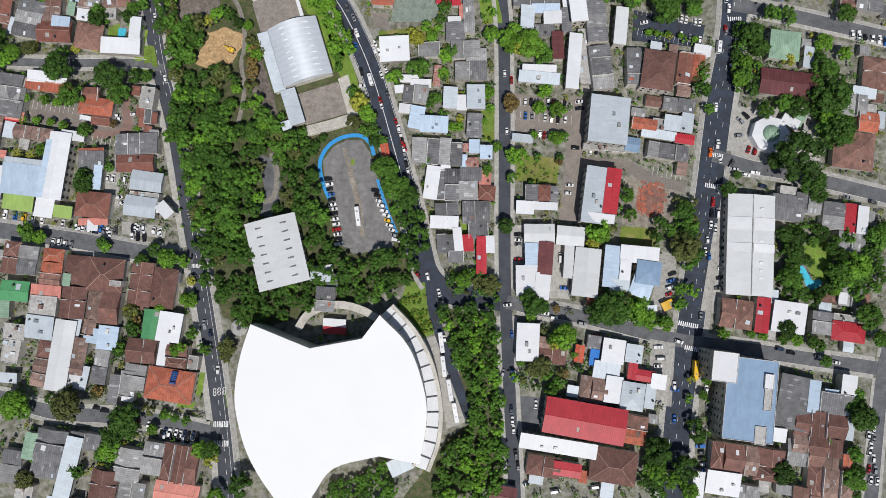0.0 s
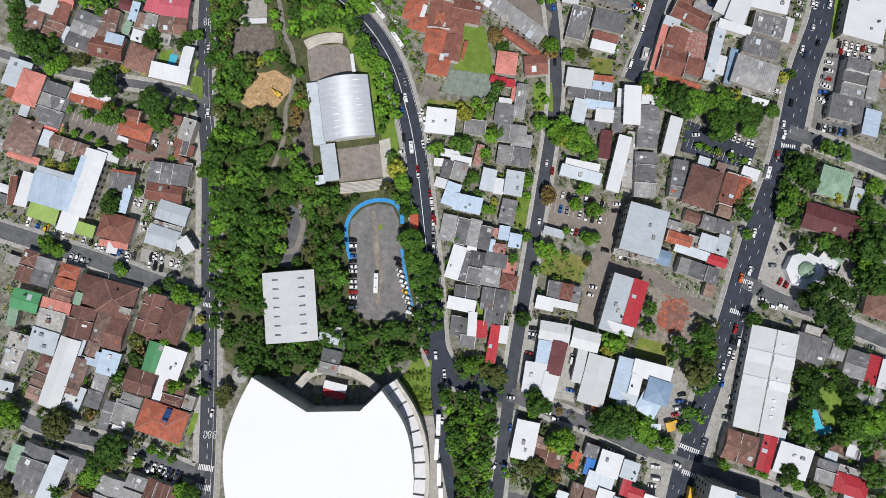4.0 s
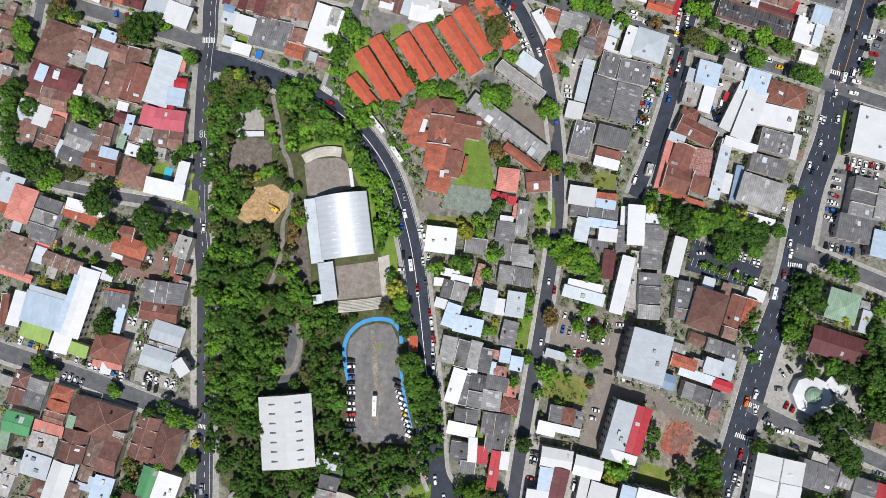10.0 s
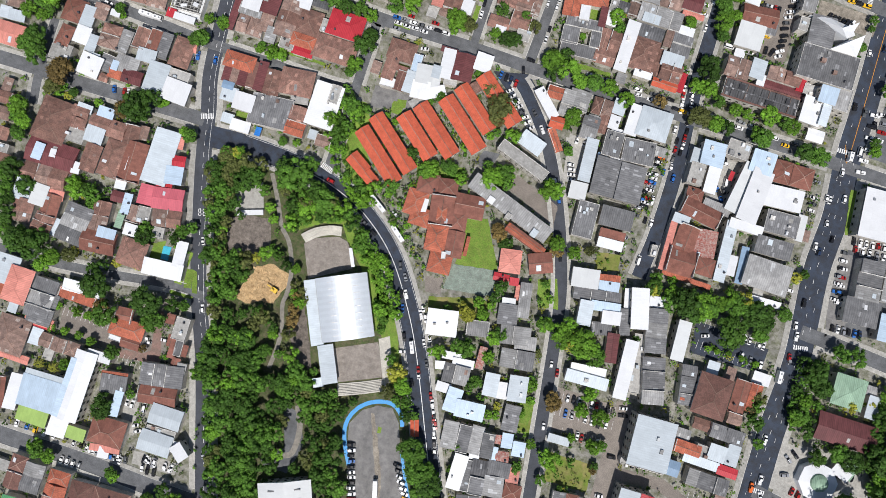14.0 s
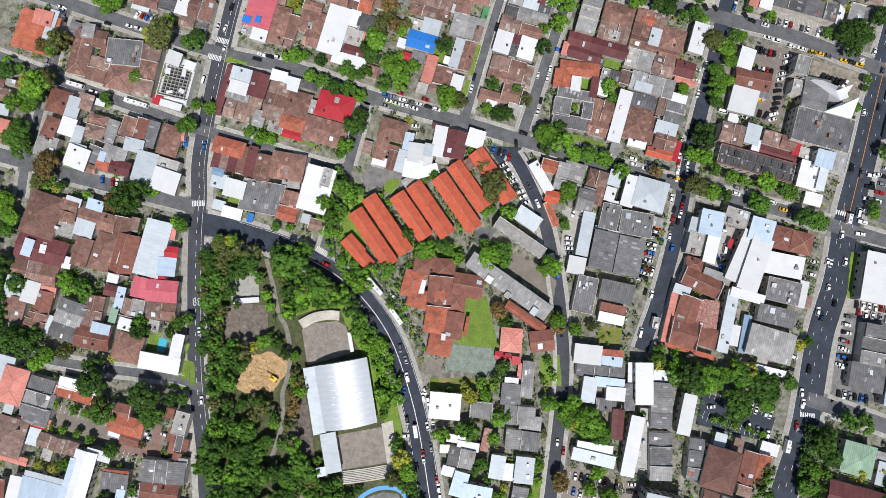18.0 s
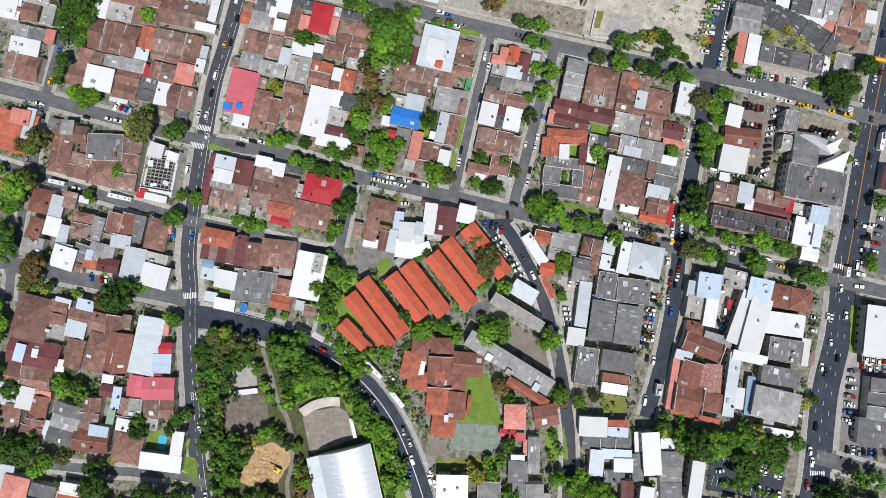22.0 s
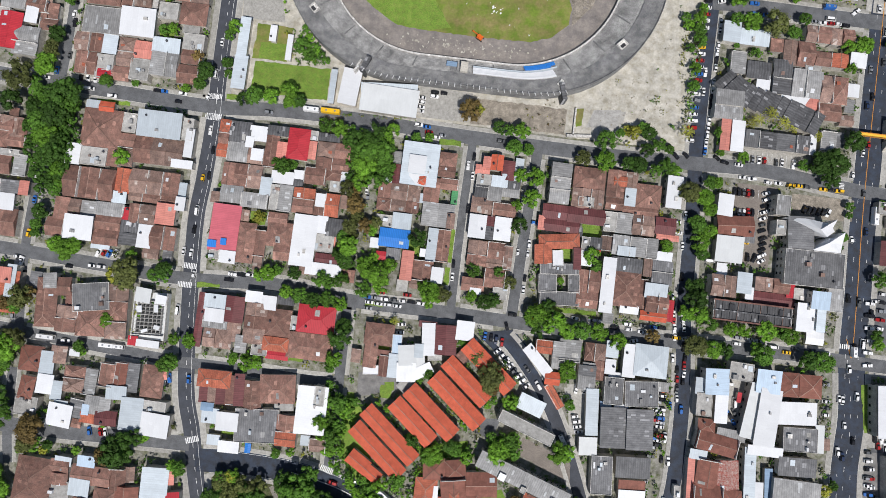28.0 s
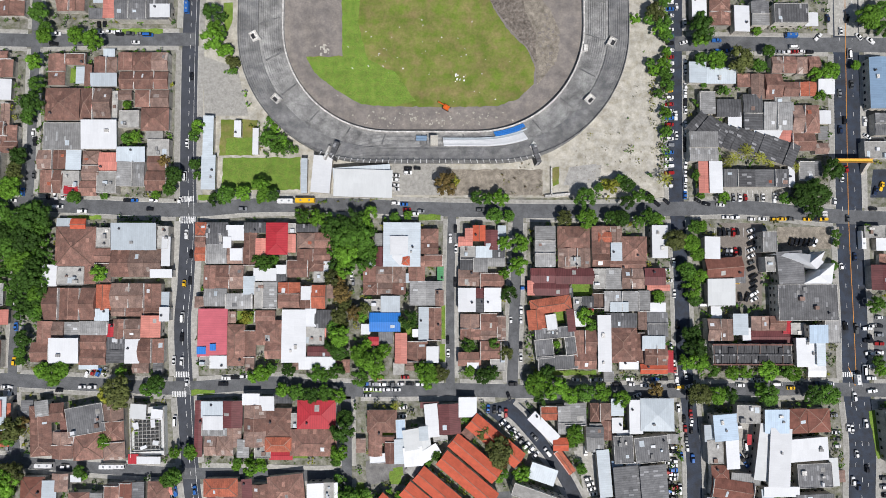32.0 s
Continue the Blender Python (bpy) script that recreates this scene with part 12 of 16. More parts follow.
wood(142.1, 133.6, 3.1, 1)
wood(135.6, 140.8, 3.5, 0)
wood(145.5, 155.8, 3.1, 1)
wood(137.9, 145.5, 3.6, 1)
wood(142.4, 148.3, 3.7, 0)
wood(139.9, 137.1, 3.5, 0)
wood(135.0, 133.5, 2.9, 1)
wood(147.3, 129.3, 3.2, 0)
wood(139.1, 155.3, 2.3, 0)
wood(135.7, 130.2, 2.8, 0)
wood(147.2, 139.7, 2.5, 1)
wood(134.3, 151.0, 3.0, 0)
wood(147.8, 126.1, 2.2, 1)
wood(144.3, 125.4, 2.6, 1)
wood(135.4, 155.7, 3.3, 0)
wood(133.9, 147.8, 2.4, 0)
wood(140.5, 141.6, 2.2, 0)
wood(142.3, 127.7, 2.4, 1)
wood(138.8, 151.9, 2.5, 1)
wood(138.4, 122.2, 3.0, 1)
wood(146.2, 151.6, 2.7, 0)
wood(144.4, 131.2, 2.2, 1)
wood(139.4, 130.2, 2.2, 0)
wood(142.4, 152.5, 2.4, 0)
wood(137.4, 136.3, 2.4, 1)
wood(144.2, 145.9, 2.3, 0)
wood(144.1, 137.6, 2.5, 0)
wood(132.9, 154.7, 2.2, 0)
wood(134.3, 144.4, 2.3, 1)
wood(143.2, 143.1, 2.5, 0)
wood(142.1, 155.8, 2.7, 1)
wood(142.7, 123.5, 2.2, 0)
wood(146.4, 148.0, 2.6, 0)
wood(136.8, 149.2, 2.3, 0)
wood(139.2, 133.2, 2.4, 1)
wood(142.8, 140.1, 2.2, 1)
wood(114.9, 50.1, 3.8, 1)
wood(117.4, 43.6, 3.3, 1)
wood(117.6, 29.6, 2.8, 1)
wood(124.0, 43.0, 3.9, 1)
wood(121.4, 29.2, 3.6, 0)
wood(120.7, 45.4, 2.8, 1)
wood(119.5, 51.3, 4.2, 0)
wood(126.1, 26.4, 3.7, 0)
wood(116.6, 33.3, 2.8, 0)
wood(120.6, 38.1, 3.5, 3)
wood(127.8, 36.3, 2.8, 3)
wood(122.2, 33.8, 3.8, 0)
wood(121.3, 56.8, 3.9, 3)
wood(123.4, 47.5, 3.9, 3)
wood(114.1, 56.3, 3.6, 3)
wood(127.7, 30.7, 4.2, 0)
wood(116.4, 39.2, 3.5, 3)
wood(115.1, 46.1, 2.5, 1)
wood(126.7, 40.0, 2.8, 3)
wood(118.8, 26.5, 2.5, 1)
wood(118.7, 55.4, 2.5, 3)
wood(124.1, 52.3, 2.5, 0)
wood(102.3, -6.7, 2.7, 0)
wood(79.7, -5.5, 3.4, 0)
wood(111.9, -6.6, 2.9, 0)
wood(96.1, -3.5, 3.0, 1)
wood(91.4, -3.9, 4.1, 0)
wood(86.8, -9.9, 4.3, 0)
wood(107.6, -4.1, 3.2, 1)
wood(85.4, -1.9, 2.6, 1)
wood(102.2, -2.8, 3.9, 0)
wood(98.5, -6.9, 3.3, 1)
wood(93.2, -9.0, 2.7, 1)
wood(115.9, -6.8, 3.8, 1)
wood(81.9, -9.5, 4.0, 0)
wood(87.2, -4.9, 3.0, 1)
wood(105.5, -7.6, 3.1, 0)
wood(98.3, -0.5, 2.6, 1)
wood(123.6, -75.2, 3.7, 1)
wood(123.8, -91.4, 2.7, 0)
wood(120.0, -74.8, 3.2, 0)
wood(118.3, -92.6, 2.6, 0)
wood(118.0, -85.6, 2.5, 0)
wood(124.0, -80.2, 2.9, 0)
wood(116.1, -89.0, 3.3, 0)
wood(123.6, -87.7, 2.8, 0)
wood(116.2, -77.0, 3.4, 0)
wood(120.5, -80.2, 3.0, 1)
wood(116.0, -81.7, 3.8, 1)
wood(125.8, -83.8, 2.6, 1)
wood(126.1, -94.1, 2.8, 1)
wood(122.2, -83.9, 3.0, 0)
wood(120.6, -89.3, 2.9, 0)
wood(121.1, -94.0, 3.0, 0)
wood(218.1, -78.9, 2.8, 1)
wood(221.0, -78.8, 3.8, 0)
wood(219.0, -58.9, 4.3, 1)
wood(217.0, -28.1, 3.9, 1)
wood(219.8, -72.7, 3.4, 1)
wood(220.2, -66.4, 4.2, 1)
wood(215.1, -35.1, 4.6, 1)
wood(218.6, -42.0, 3.3, 1)
wood(59.2, -48.6, 2.6, 1)
wood(54.5, -46.0, 2.1, 2)
wood(53.9, -41.0, 2.9, 2)
wood(66.2, -40.7, 3.1, 3)
wood(59.0, -44.9, 2.3, 3)
wood(69.0, -44.5, 2.4, 0)
wood(59.7, -41.3, 2.3, 0)
wood(48.4, -38.7, 2.4, 3)
wood(69.5, -39.3, 1.9, 1)
wood(47.3, -47.6, 2.8, 3)
wood(52.4, -48.3, 2.4, 1)
wood(50.2, -51.3, 2.3, 1)
wood(54.7, -50.2, 2.7, 0)
wood(62.8, -41.5, 1.9, 0)
wood(63.0, -49.3, 2.1, 3)
wood(64.4, -45.5, 2.5, 2)
wood(66.0, -48.2, 2.2, 0)
wood(49.4, -43.8, 2.4, 2)
wood(61.9, -46.0, 1.9, 0)
wood(45.1, -38.8, 3.0, 1)
wood(46.0, -44.4, 2.3, 0)
wood(57.3, -46.7, 1.9, 3)
wood(70.2, -42.1, 2.0, 0)
wood(61.7, -39.0, 2.3, 0)
wood(51.3, -38.5, 2.4, 1)
wood(69.5, -48.0, 2.3, 3)
wood(47.8, -42.1, 2.0, 1)
wood(57.8, -39.6, 1.9, 1)
wood(52.8, -44.2, 1.9, 1)
wood(56.9, -42.6, 2.6, 2)
wood(55.5, -38.2, 2.0, 0)
wood(47.5, -50.6, 2.2, 2)
wood(50.6, -41.3, 2.2, 2)
wood(64.5, -43.3, 1.9, 1)
wood(-91.8, 60.3, 4.4, 0)
wood(-85.5, 39.8, 3.5, 0)
wood(-113.7, 57.1, 4.0, 0)
wood(-79.9, 42.0, 3.0, 0)
wood(-79.9, 56.9, 3.5, 0)
wood(-87.8, 59.3, 2.9, 0)
wood(-93.6, 45.9, 3.4, 1)
wood(-84.2, 31.8, 3.0, 0)
wood(-76.4, 62.0, 2.9, 0)
wood(-108.9, 57.5, 3.0, 0)
wood(-96.1, 58.2, 3.3, 1)
wood(-87.4, 62.9, 3.3, 1)
wood(-86.0, 52.4, 3.0, 1)
wood(-52.1, 76.2, 3.0, 1)
wood(-44.5, 65.5, 3.1, 1)
wood(-50.5, 72.1, 2.9, 0)
wood(-51.8, 68.8, 3.0, 1)
wood(-47.9, 69.2, 2.7, 1)
wood(-56.3, 70.0, 2.7, 1)
wood(-54.2, 73.4, 2.2, 1)
wood(-47.2, 62.8, 2.7, 0)
wood(-54.7, 67.3, 2.3, 1)
wood(-122.6, 96.1, 2.4, 1)
wood(-120.3, 99.7, 2.8, 1)
wood(-121.5, 103.7, 3.2, 4)
wood(-124.7, 109.1, 3.0, 3)
wood(-120.4, 87.6, 2.4, 4)
wood(-119.6, 106.9, 3.1, 3)
wood(-124.6, 99.1, 2.7, 3)
wood(-119.5, 81.5, 2.2, 1)
wood(-117.3, 103.1, 3.2, 3)
wood(-119.6, 75.5, 2.3, 3)
wood(-119.9, 94.1, 2.2, 1)
wood(11.9, -9.0, 2.6, 3)
wood(19.8, -6.3, 2.7, 1)
wood(9.8, -3.1, 2.6, 3)
wood(7.9, -6.6, 3.0, 1)
wood(24.5, -7.6, 2.6, 1)
wood(4.4, -6.6, 2.5, 3)
wood(17.7, 3.2, 3.5, 0)
wood(13.6, -0.4, 2.4, 1)
wood(15.9, -8.1, 2.5, 1)
wood(23.5, -1.2, 2.7, 1)
wood(1.0, 1.2, 2.6, 3)
wood(5.4, 0.1, 3.2, 0)
wood(24.5, -4.3, 3.1, 1)
wood(15.6, -4.2, 2.4, 3)
wood(13.6, 3.2, 3.1, 1)
wood(2.3, -3.3, 3.7, 0)
wood(9.8, 2.6, 2.8, 1)
wood(20.5, 1.0, 2.4, 1)
wood(12.8, -3.2, 2.3, 1)
wood(18.0, -0.3, 2.3, 0)
wood(18.5, -3.2, 2.5, 0)
wood(6.0, -9.3, 2.3, 1)
wood(21.2, -3.1, 2.2, 0)
wood(21.7, -8.4, 2.2, 0)
wood(27.6, -8.3, 2.7, 1)
tree(-214.5, -13.8, 4.3, 2)
tree(-220.5, 76.5, 8.7, 0)
tree(-211.1, 63.0, 7.3, 1)
tree(-192.8, 76.9, 9.0, 0)
tree(-187.1, 68.6, 7.3, 1)
tree(-196.7, 17.5, 6.0, 0)
tree(-222.8, 32.4, 4.0, 2)
tree(-238.6, 59.3, 3.0, 2)
tree(-227.4, 59.3, 3.3, 2)
tree(-221.3, 58.8, 3.0, 2)
tree(-237.8, 47.0, 2.7, 2)
tree(-230.2, 47.8, 2.7, 2)
tree(-222.5, 48.1, 2.7, 2)
tree(-215.2, 47.2, 3.0, 2)
tree(-202.0, 46.2, 4.7, 1)
tree(-156.8, 50.2, 4.3, 1)
tree(-221.8, -12.6, 5.0, 1)
tree(-181.9, -11.7, 3.7, 1)
tree(-206.8, 107.7, 5.7, 0)
tree(-189.6, 115.8, 4.3, 1)
tree(-241.2, 85.9, 4.7, 3)
tree(-249.4, 81.9, 5.0, 2)
tree(-180.4, -96.1, 9.0, 3)
tree(-208.0, -100.6, 8.3, 2)
tree(-150.6, -98.5, 9.0, 0)
tree(-169.6, -88.4, 3.7, 3)
tree(-156.3, -115.8, 6.3, 2)
tree(-156.5, -107.3, 6.3, 0)
tree(-137.2, -102.2, 3.3, 2)
tree(-173.1, -127.7, 4.3, 0)
tree(-196.8, -136.7, 5.7, 3)
tree(-105.4, -107.9, 5.7, 1)
tree(-86.2, -121.3, 7.0, 0)
tree(-125.9, -50.7, 3.7, 1)
tree(-159.9, -44.1, 4.3, 5)
tree(-156.9, -52.6, 4.0, 0)
tree(-162.0, -65.2, 4.0, 0)
tree(-131.8, -33.8, 4.3, 2)
tree(-145.2, -14.5, 5.7, 2)
tree(-159.0, -17.8, 4.3, 1)
tree(-106.3, -54.7, 5.7, 3)
tree(-132.9, -60.6, 4.0, 2)
tree(-117.3, -58.3, 3.0, 1)
tree(-179.5, -72.5, 2.7, 2)
tree(-129.1, -34.9, 3.3, 2)
tree(-106.2, -59.3, 4.0, 3)
tree(-98.6, -129.6, 5.3, 2)
tree(-120.9, -95.3, 3.0, 1)
tree(-133.0, -94.4, 3.0, 1)
tree(-127.1, -95.0, 2.7, 1)
tree(15.2, 126.7, 6.7, 2)
tree(25.4, 127.3, 8.7, 2)
tree(33.0, 123.5, 6.0, 1)
tree(4.2, 130.8, 4.7, 2)
tree(-34.4, 122.6, 4.3, 5)
tree(-27.3, 125.9, 3.7, 2)
tree(-15.4, 118.5, 4.3, 1)
tree(-30.2, 106.3, 5.7, 1)
tree(-43.0, 100.2, 4.3, 2)
tree(-18.0, 105.9, 3.7, 2)
tree(-20.3, 91.2, 4.3, 1)
tree(-9.1, 77.9, 3.0, 2)
tree(6.8, 83.6, 2.7, 2)
tree(-54.5, 77.9, 5.3, 2)
tree(-61.4, 72.5, 4.3, 3)
tree(-40.2, 48.7, 8.3, 1)
tree(-33.0, 40.8, 8.3, 1)
tree(-25.8, 36.2, 7.3, 0)
tree(-48.8, 63.9, 3.7, 0)
tree(7.5, 98.8, 3.7, 2)
tree(-17.7, 45.8, 3.0, 1)
tree(-18.1, 58.0, 3.0, 1)
tree(20.2, 94.1, 5.0, 4)
tree(35.6, 103.6, 4.0, 2)
tree(35.3, 95.1, 4.3, 2)
tree(44.3, 94.7, 5.0, 2)
tree(34.7, 80.1, 2.7, 2)
tree(46.5, 79.9, 4.3, 2)
tree(28.7, 66.8, 5.3, 2)
tree(37.0, 54.4, 2.3, 1)
tree(50.1, 68.1, 2.3, 4)
tree(26.8, 29.7, 5.0, 0)
tree(26.1, 55.6, 3.3, 1)
tree(23.9, -2.0, 6.3, 3)
tree(9.2, -1.4, 5.0, 2)
tree(16.7, -1.7, 4.0, 3)
tree(76.3, 33.6, 6.3, 2)
tree(73.2, 28.0, 4.3, 5)
tree(87.2, 55.6, 4.7, 1)
tree(90.2, 45.6, 4.0, 1)
tree(116.8, 52.5, 5.7, 0)
tree(121.6, 44.4, 5.0, 1)
tree(119.6, 31.9, 8.3, 3)
tree(120.9, 39.8, 5.3, 0)
tree(105.0, 36.0, 3.7, 0)
tree(47.0, -8.7, 6.3, 0)
tree(87.2, -3.7, 10.7, 0)
tree(80.2, -7.8, 7.3, 0)
tree(97.8, -3.7, 6.7, 2)
tree(107.6, -8.7, 4.3, 2)
tree(116.3, -8.2, 4.3, 2)
tree(64.7, -20.5, 6.3, 2)
tree(59.9, -25.0, 4.3, 1)
tree(55.8, -39.8, 6.3, 3)
tree(62.1, -50.2, 4.3, 1)
tree(116.8, 123.2, 4.0, 3)
tree(118.7, 129.7, 4.0, 3)
tree(92.9, 156.7, 9.3, 1)
tree(76.3, 158.9, 5.0, 1)
tree(109.5, 160.7, 5.0, 1)
tree(16.3, 70.9, 3.3, 2)
tree(12.8, 58.1, 3.3, 1)
tree(139.9, 150.4, 6.7, 0)
tree(140.0, 135.9, 4.3, 2)
tree(137.8, 126.0, 5.0, 2)
tree(145.3, 144.2, 5.0, 0)
tree(150.1, 165.7, 4.3, 1)
tree(159.4, 167.5, 3.7, 1)
tree(153.0, 111.3, 5.0, 1)
tree(169.3, 114.8, 6.7, 0)
tree(179.3, 152.2, 5.7, 2)
tree(191.2, 148.4, 4.3, 2)
tree(184.2, 139.3, 5.0, 1)
tree(184.7, 121.7, 10.7, 0)
tree(190.4, 105.0, 9.3, 0)
tree(186.4, 111.5, 6.0, 2)
tree(168.8, 87.0, 14.0, 0)
tree(179.9, 76.8, 8.0, 0)
tree(160.9, 85.0, 5.3, 0)
tree(189.1, 170.0, 6.0, 1)
tree(139.0, 66.6, 5.0, 0)
tree(185.5, 70.7, 5.3, 0)
tree(208.0, 36.9, 8.0, 2)
tree(203.9, 30.5, 6.0, 1)
tree(217.8, 53.1, 7.3, 1)
tree(215.7, 12.0, 8.0, 1)
tree(224.8, 1.6, 5.3, 1)
tree(176.7, -6.8, 3.0, 1)
tree(183.4, -5.6, 3.7, 2)
tree(192.2, -5.7, 3.7, 1)
tree(145.8, -8.0, 3.7, 2)
tree(160.6, -5.8, 3.0, 1)
tree(166.5, -6.3, 3.0, 2)
tree(176.8, -0.7, 5.3, 0)
tree(138.6, -60.8, 5.0, 0)
tree(118.6, -71.6, 8.0, 0)
tree(119.2, -81.1, 6.0, 2)
tree(133.9, -77.8, 7.3, 0)
tree(137.7, -89.1, 5.3, 2)
tree(218.2, -38.9, 8.0, 0)
tree(217.5, -70.5, 6.0, 1)
tree(183.3, -72.9, 6.7, 0)
tree(205.1, -53.7, 3.0, 2)
tree(140.5, -32.9, 3.0, 1)
tree(140.0, -41.0, 3.0, 1)
tree(199.5, -14.2, 3.7, 1)
tree(195.2, -6.7, 3.7, 1)
tree(128.6, -84.9, 5.3, 2)
tree(143.7, 75.4, 2.7, 1)
tree(-300.5, 184.9, 7.9, 1)
tree(-296.3, 179.6, 5.9, 1)
tree(-279.0, 175.2, 7.9, 4)
tree(-281.7, 167.7, 5.0, 3)
tree(-271.7, 167.0, 3.0, 1)
tree(-295.2, 151.3, 6.3, 2)
tree(-290.3, 143.8, 5.0, 2)
tree(-289.9, 137.1, 4.3, 1)
tree(-235.0, 170.3, 8.6, 0)
tree(-240.6, 167.1, 5.6, 4)
tree(-225.0, 176.7, 3.0, 2)
tree(-217.1, 215.1, 5.0, 1)
tree(-207.7, 227.7, 4.0, 2)
tree(-176.9, 220.6, 4.3, 2)
tree(-171.6, 221.0, 3.3, 2)
tree(-184.8, 221.4, 3.0, 2)
tree(-203.5, 164.8, 4.6, 1)
tree(-252.4, 121.3, 5.0, 2)
tree(-244.6, 120.3, 4.3, 1)
tree(-267.6, 85.8, 8.3, 0)
tree(-260.0, 88.7, 5.6, 0)
tree(-252.9, 77.1, 5.0, 2)
tree(-204.2, 107.9, 2.6, 1)
tree(-285.8, 119.3, 6.3, 0)
tree(-282.7, 104.2, 5.0, 0)
tree(-181.2, 161.0, 5.0, 3)
tree(-175.1, 164.9, 4.0, 2)
tree(-156.3, 177.9, 3.0, 1)
tree(-149.0, 179.5, 2.6, 2)
tree(-105.5, 160.9, 5.0, 2)
tree(-127.8, 207.2, 5.6, 1)
tree(-135.4, 196.9, 5.0, 2)
tree(-128.5, 190.6, 5.0, 1)
tree(-129.1, 182.1, 3.0, 2)
tree(-134.9, 208.6, 4.3, 2)
tree(-77.1, 187.5, 5.9, 2)
tree(-66.1, 191.6, 4.3, 1)
tree(-59.2, 189.6, 3.0, 1)
tree(-53.1, 231.1, 7.9, 3)
tree(-52.0, 224.2, 4.6, 4)
tree(-84.3, 226.8, 3.3, 1)
tree(-102.9, 207.0, 2.6, 2)
tree(-88.7, 193.7, 4.0, 0)
tree(-70.2, 217.8, 3.0, 0)
tree(-45.5, 195.0, 5.6, 2)
tree(-39.9, 198.6, 5.0, 1)
tree(-15.5, 197.0, 6.3, 2)
tree(-39.5, 219.8, 3.6, 1)
tree(-2.6, 172.1, 5.0, 2)
tree(-33.9, 169.5, 4.0, 4)
tree(-28.8, 163.5, 3.6, 0)
tree(-80.8, 183.9, 3.0, 1)
tree(7.3, 170.2, 4.3, 2)
tree(14.7, 174.0, 3.3, 3)
tree(50.7, 166.9, 5.0, 1)
tree(61.3, 166.8, 5.0, 2)
tree(67.8, 164.4, 8.6, 0)
tree(76.8, 165.1, 7.9, 2)
tree(93.3, 170.6, 7.3, 1)
tree(89.1, 173.7, 5.3, 2)
tree(103.6, 169.6, 7.9, 0)
tree(109.2, 166.9, 5.9, 0)
tree(122.6, 197.4, 3.0, 1)
tree(84.5, 169.1, 5.3, 2)
tree(139.1, 269.8, 3.6, 2)
tree(117.7, 174.3, 4.6, 1)
tree(-293.1, 454.2, 6.2, 1)
tree(-289.9, 446.1, 4.2, 1)
tree(-289.8, 441.5, 4.9, 2)
tree(-272.4, 441.8, 5.5, 2)
tree(-263.0, 439.1, 6.2, 2)
tree(-294.5, 427.7, 4.9, 2)
tree(-292.4, 415.7, 4.9, 1)
tree(-293.4, 406.0, 6.8, 0)
tree(-296.1, 398.9, 4.9, 1)
tree(-300.5, 378.4, 5.5, 0)
tree(-302.7, 372.2, 4.2, 3)
tree(-302.9, 362.0, 6.8, 2)
tree(-271.4, 356.6, 4.2, 1)
tree(-256.5, 358.1, 2.6, 1)
tree(-246.4, 406.0, 2.6, 2)
tree(-245.2, 387.5, 3.6, 1)
tree(-240.7, 389.4, 3.3, 2)
tree(-220.0, 368.2, 5.5, 0)
tree(-222.0, 361.1, 4.2, 1)
tree(-225.7, 375.9, 3.6, 4)
tree(-229.9, 358.4, 2.9, 2)
tree(-287.4, 346.6, 9.1, 0)
tree(-292.6, 335.8, 9.1, 0)
tree(-286.9, 341.3, 5.9, 1)
tree(-299.7, 330.2, 7.2, 1)
tree(-202.0, 454.5, 5.5, 0)
tree(-200.6, 446.3, 4.9, 2)
tree(-201.0, 439.6, 6.8, 2)
tree(-194.6, 434.0, 4.2, 2)
tree(-190.3, 427.6, 3.6, 3)
tree(-208.3, 393.6, 4.2, 2)
tree(-210.0, 389.3, 3.6, 1)
tree(-209.6, 374.5, 3.6, 0)
tree(-208.3, 368.7, 2.9, 1)
tree(-183.8, 359.0, 4.9, 2)
tree(-174.4, 362.4, 5.5, 2)
tree(-168.9, 358.2, 4.2, 0)
tree(-192.2, 358.0, 5.5, 1)
tree(-198.5, 356.1, 4.2, 0)
tree(-173.8, 356.8, 4.2, 2)
tree(-171.3, 387.5, 4.9, 1)
tree(-167.1, 383.2, 4.2, 1)
tree(-163.7, 385.1, 2.9, 2)
tree(-126.8, 344.8, 6.8, 0)
tree(-122.1, 342.7, 5.5, 2)
tree(-136.3, 340.6, 6.2, 0)
tree(-130.2, 336.2, 7.5, 1)
tree(-130.3, 328.8, 6.8, 2)
tree(-122.3, 336.2, 7.5, 1)
tree(-119.1, 328.9, 5.5, 1)
tree(-145.9, 346.2, 4.9, 2)
tree(-153.3, 347.2, 4.2, 1)
tree(-118.6, 349.2, 4.2, 2)
tree(-105.6, 346.4, 3.6, 1)
tree(-99.3, 348.0, 2.9, 2)
tree(-79.5, 363.7, 6.8, 4)
tree(-75.7, 365.2, 3.6, 5)
tree(-63.6, 356.9, 4.2, 0)
tree(-51.8, 356.8, 4.9, 2)
tree(-58.6, 356.4, 3.6, 1)
tree(-55.0, 347.5, 4.9, 1)
tree(-47.6, 347.7, 3.6, 1)
tree(-19.0, 346.4, 4.9, 3)
tree(-7.8, 345.9, 6.2, 2)
tree(-9.1, 356.6, 6.2, 1)
tree(6.0, 362.8, 4.2, 5)
tree(13.0, 364.1, 4.9, 0)
tree(18.9, 358.4, 4.2, 1)
tree(-0.9, 362.4, 2.9, 1)
tree(13.1, 354.9, 4.2, 0)
tree(24.2, 347.6, 4.9, 1)
tree(29.3, 345.4, 3.6, 2)
tree(18.9, 344.8, 3.6, 1)
tree(4.3, 346.5, 4.2, 0)
tree(9.8, 346.4, 4.9, 0)
tree(25.2, 356.6, 2.9, 1)
tree(29.0, 454.4, 5.5, 3)
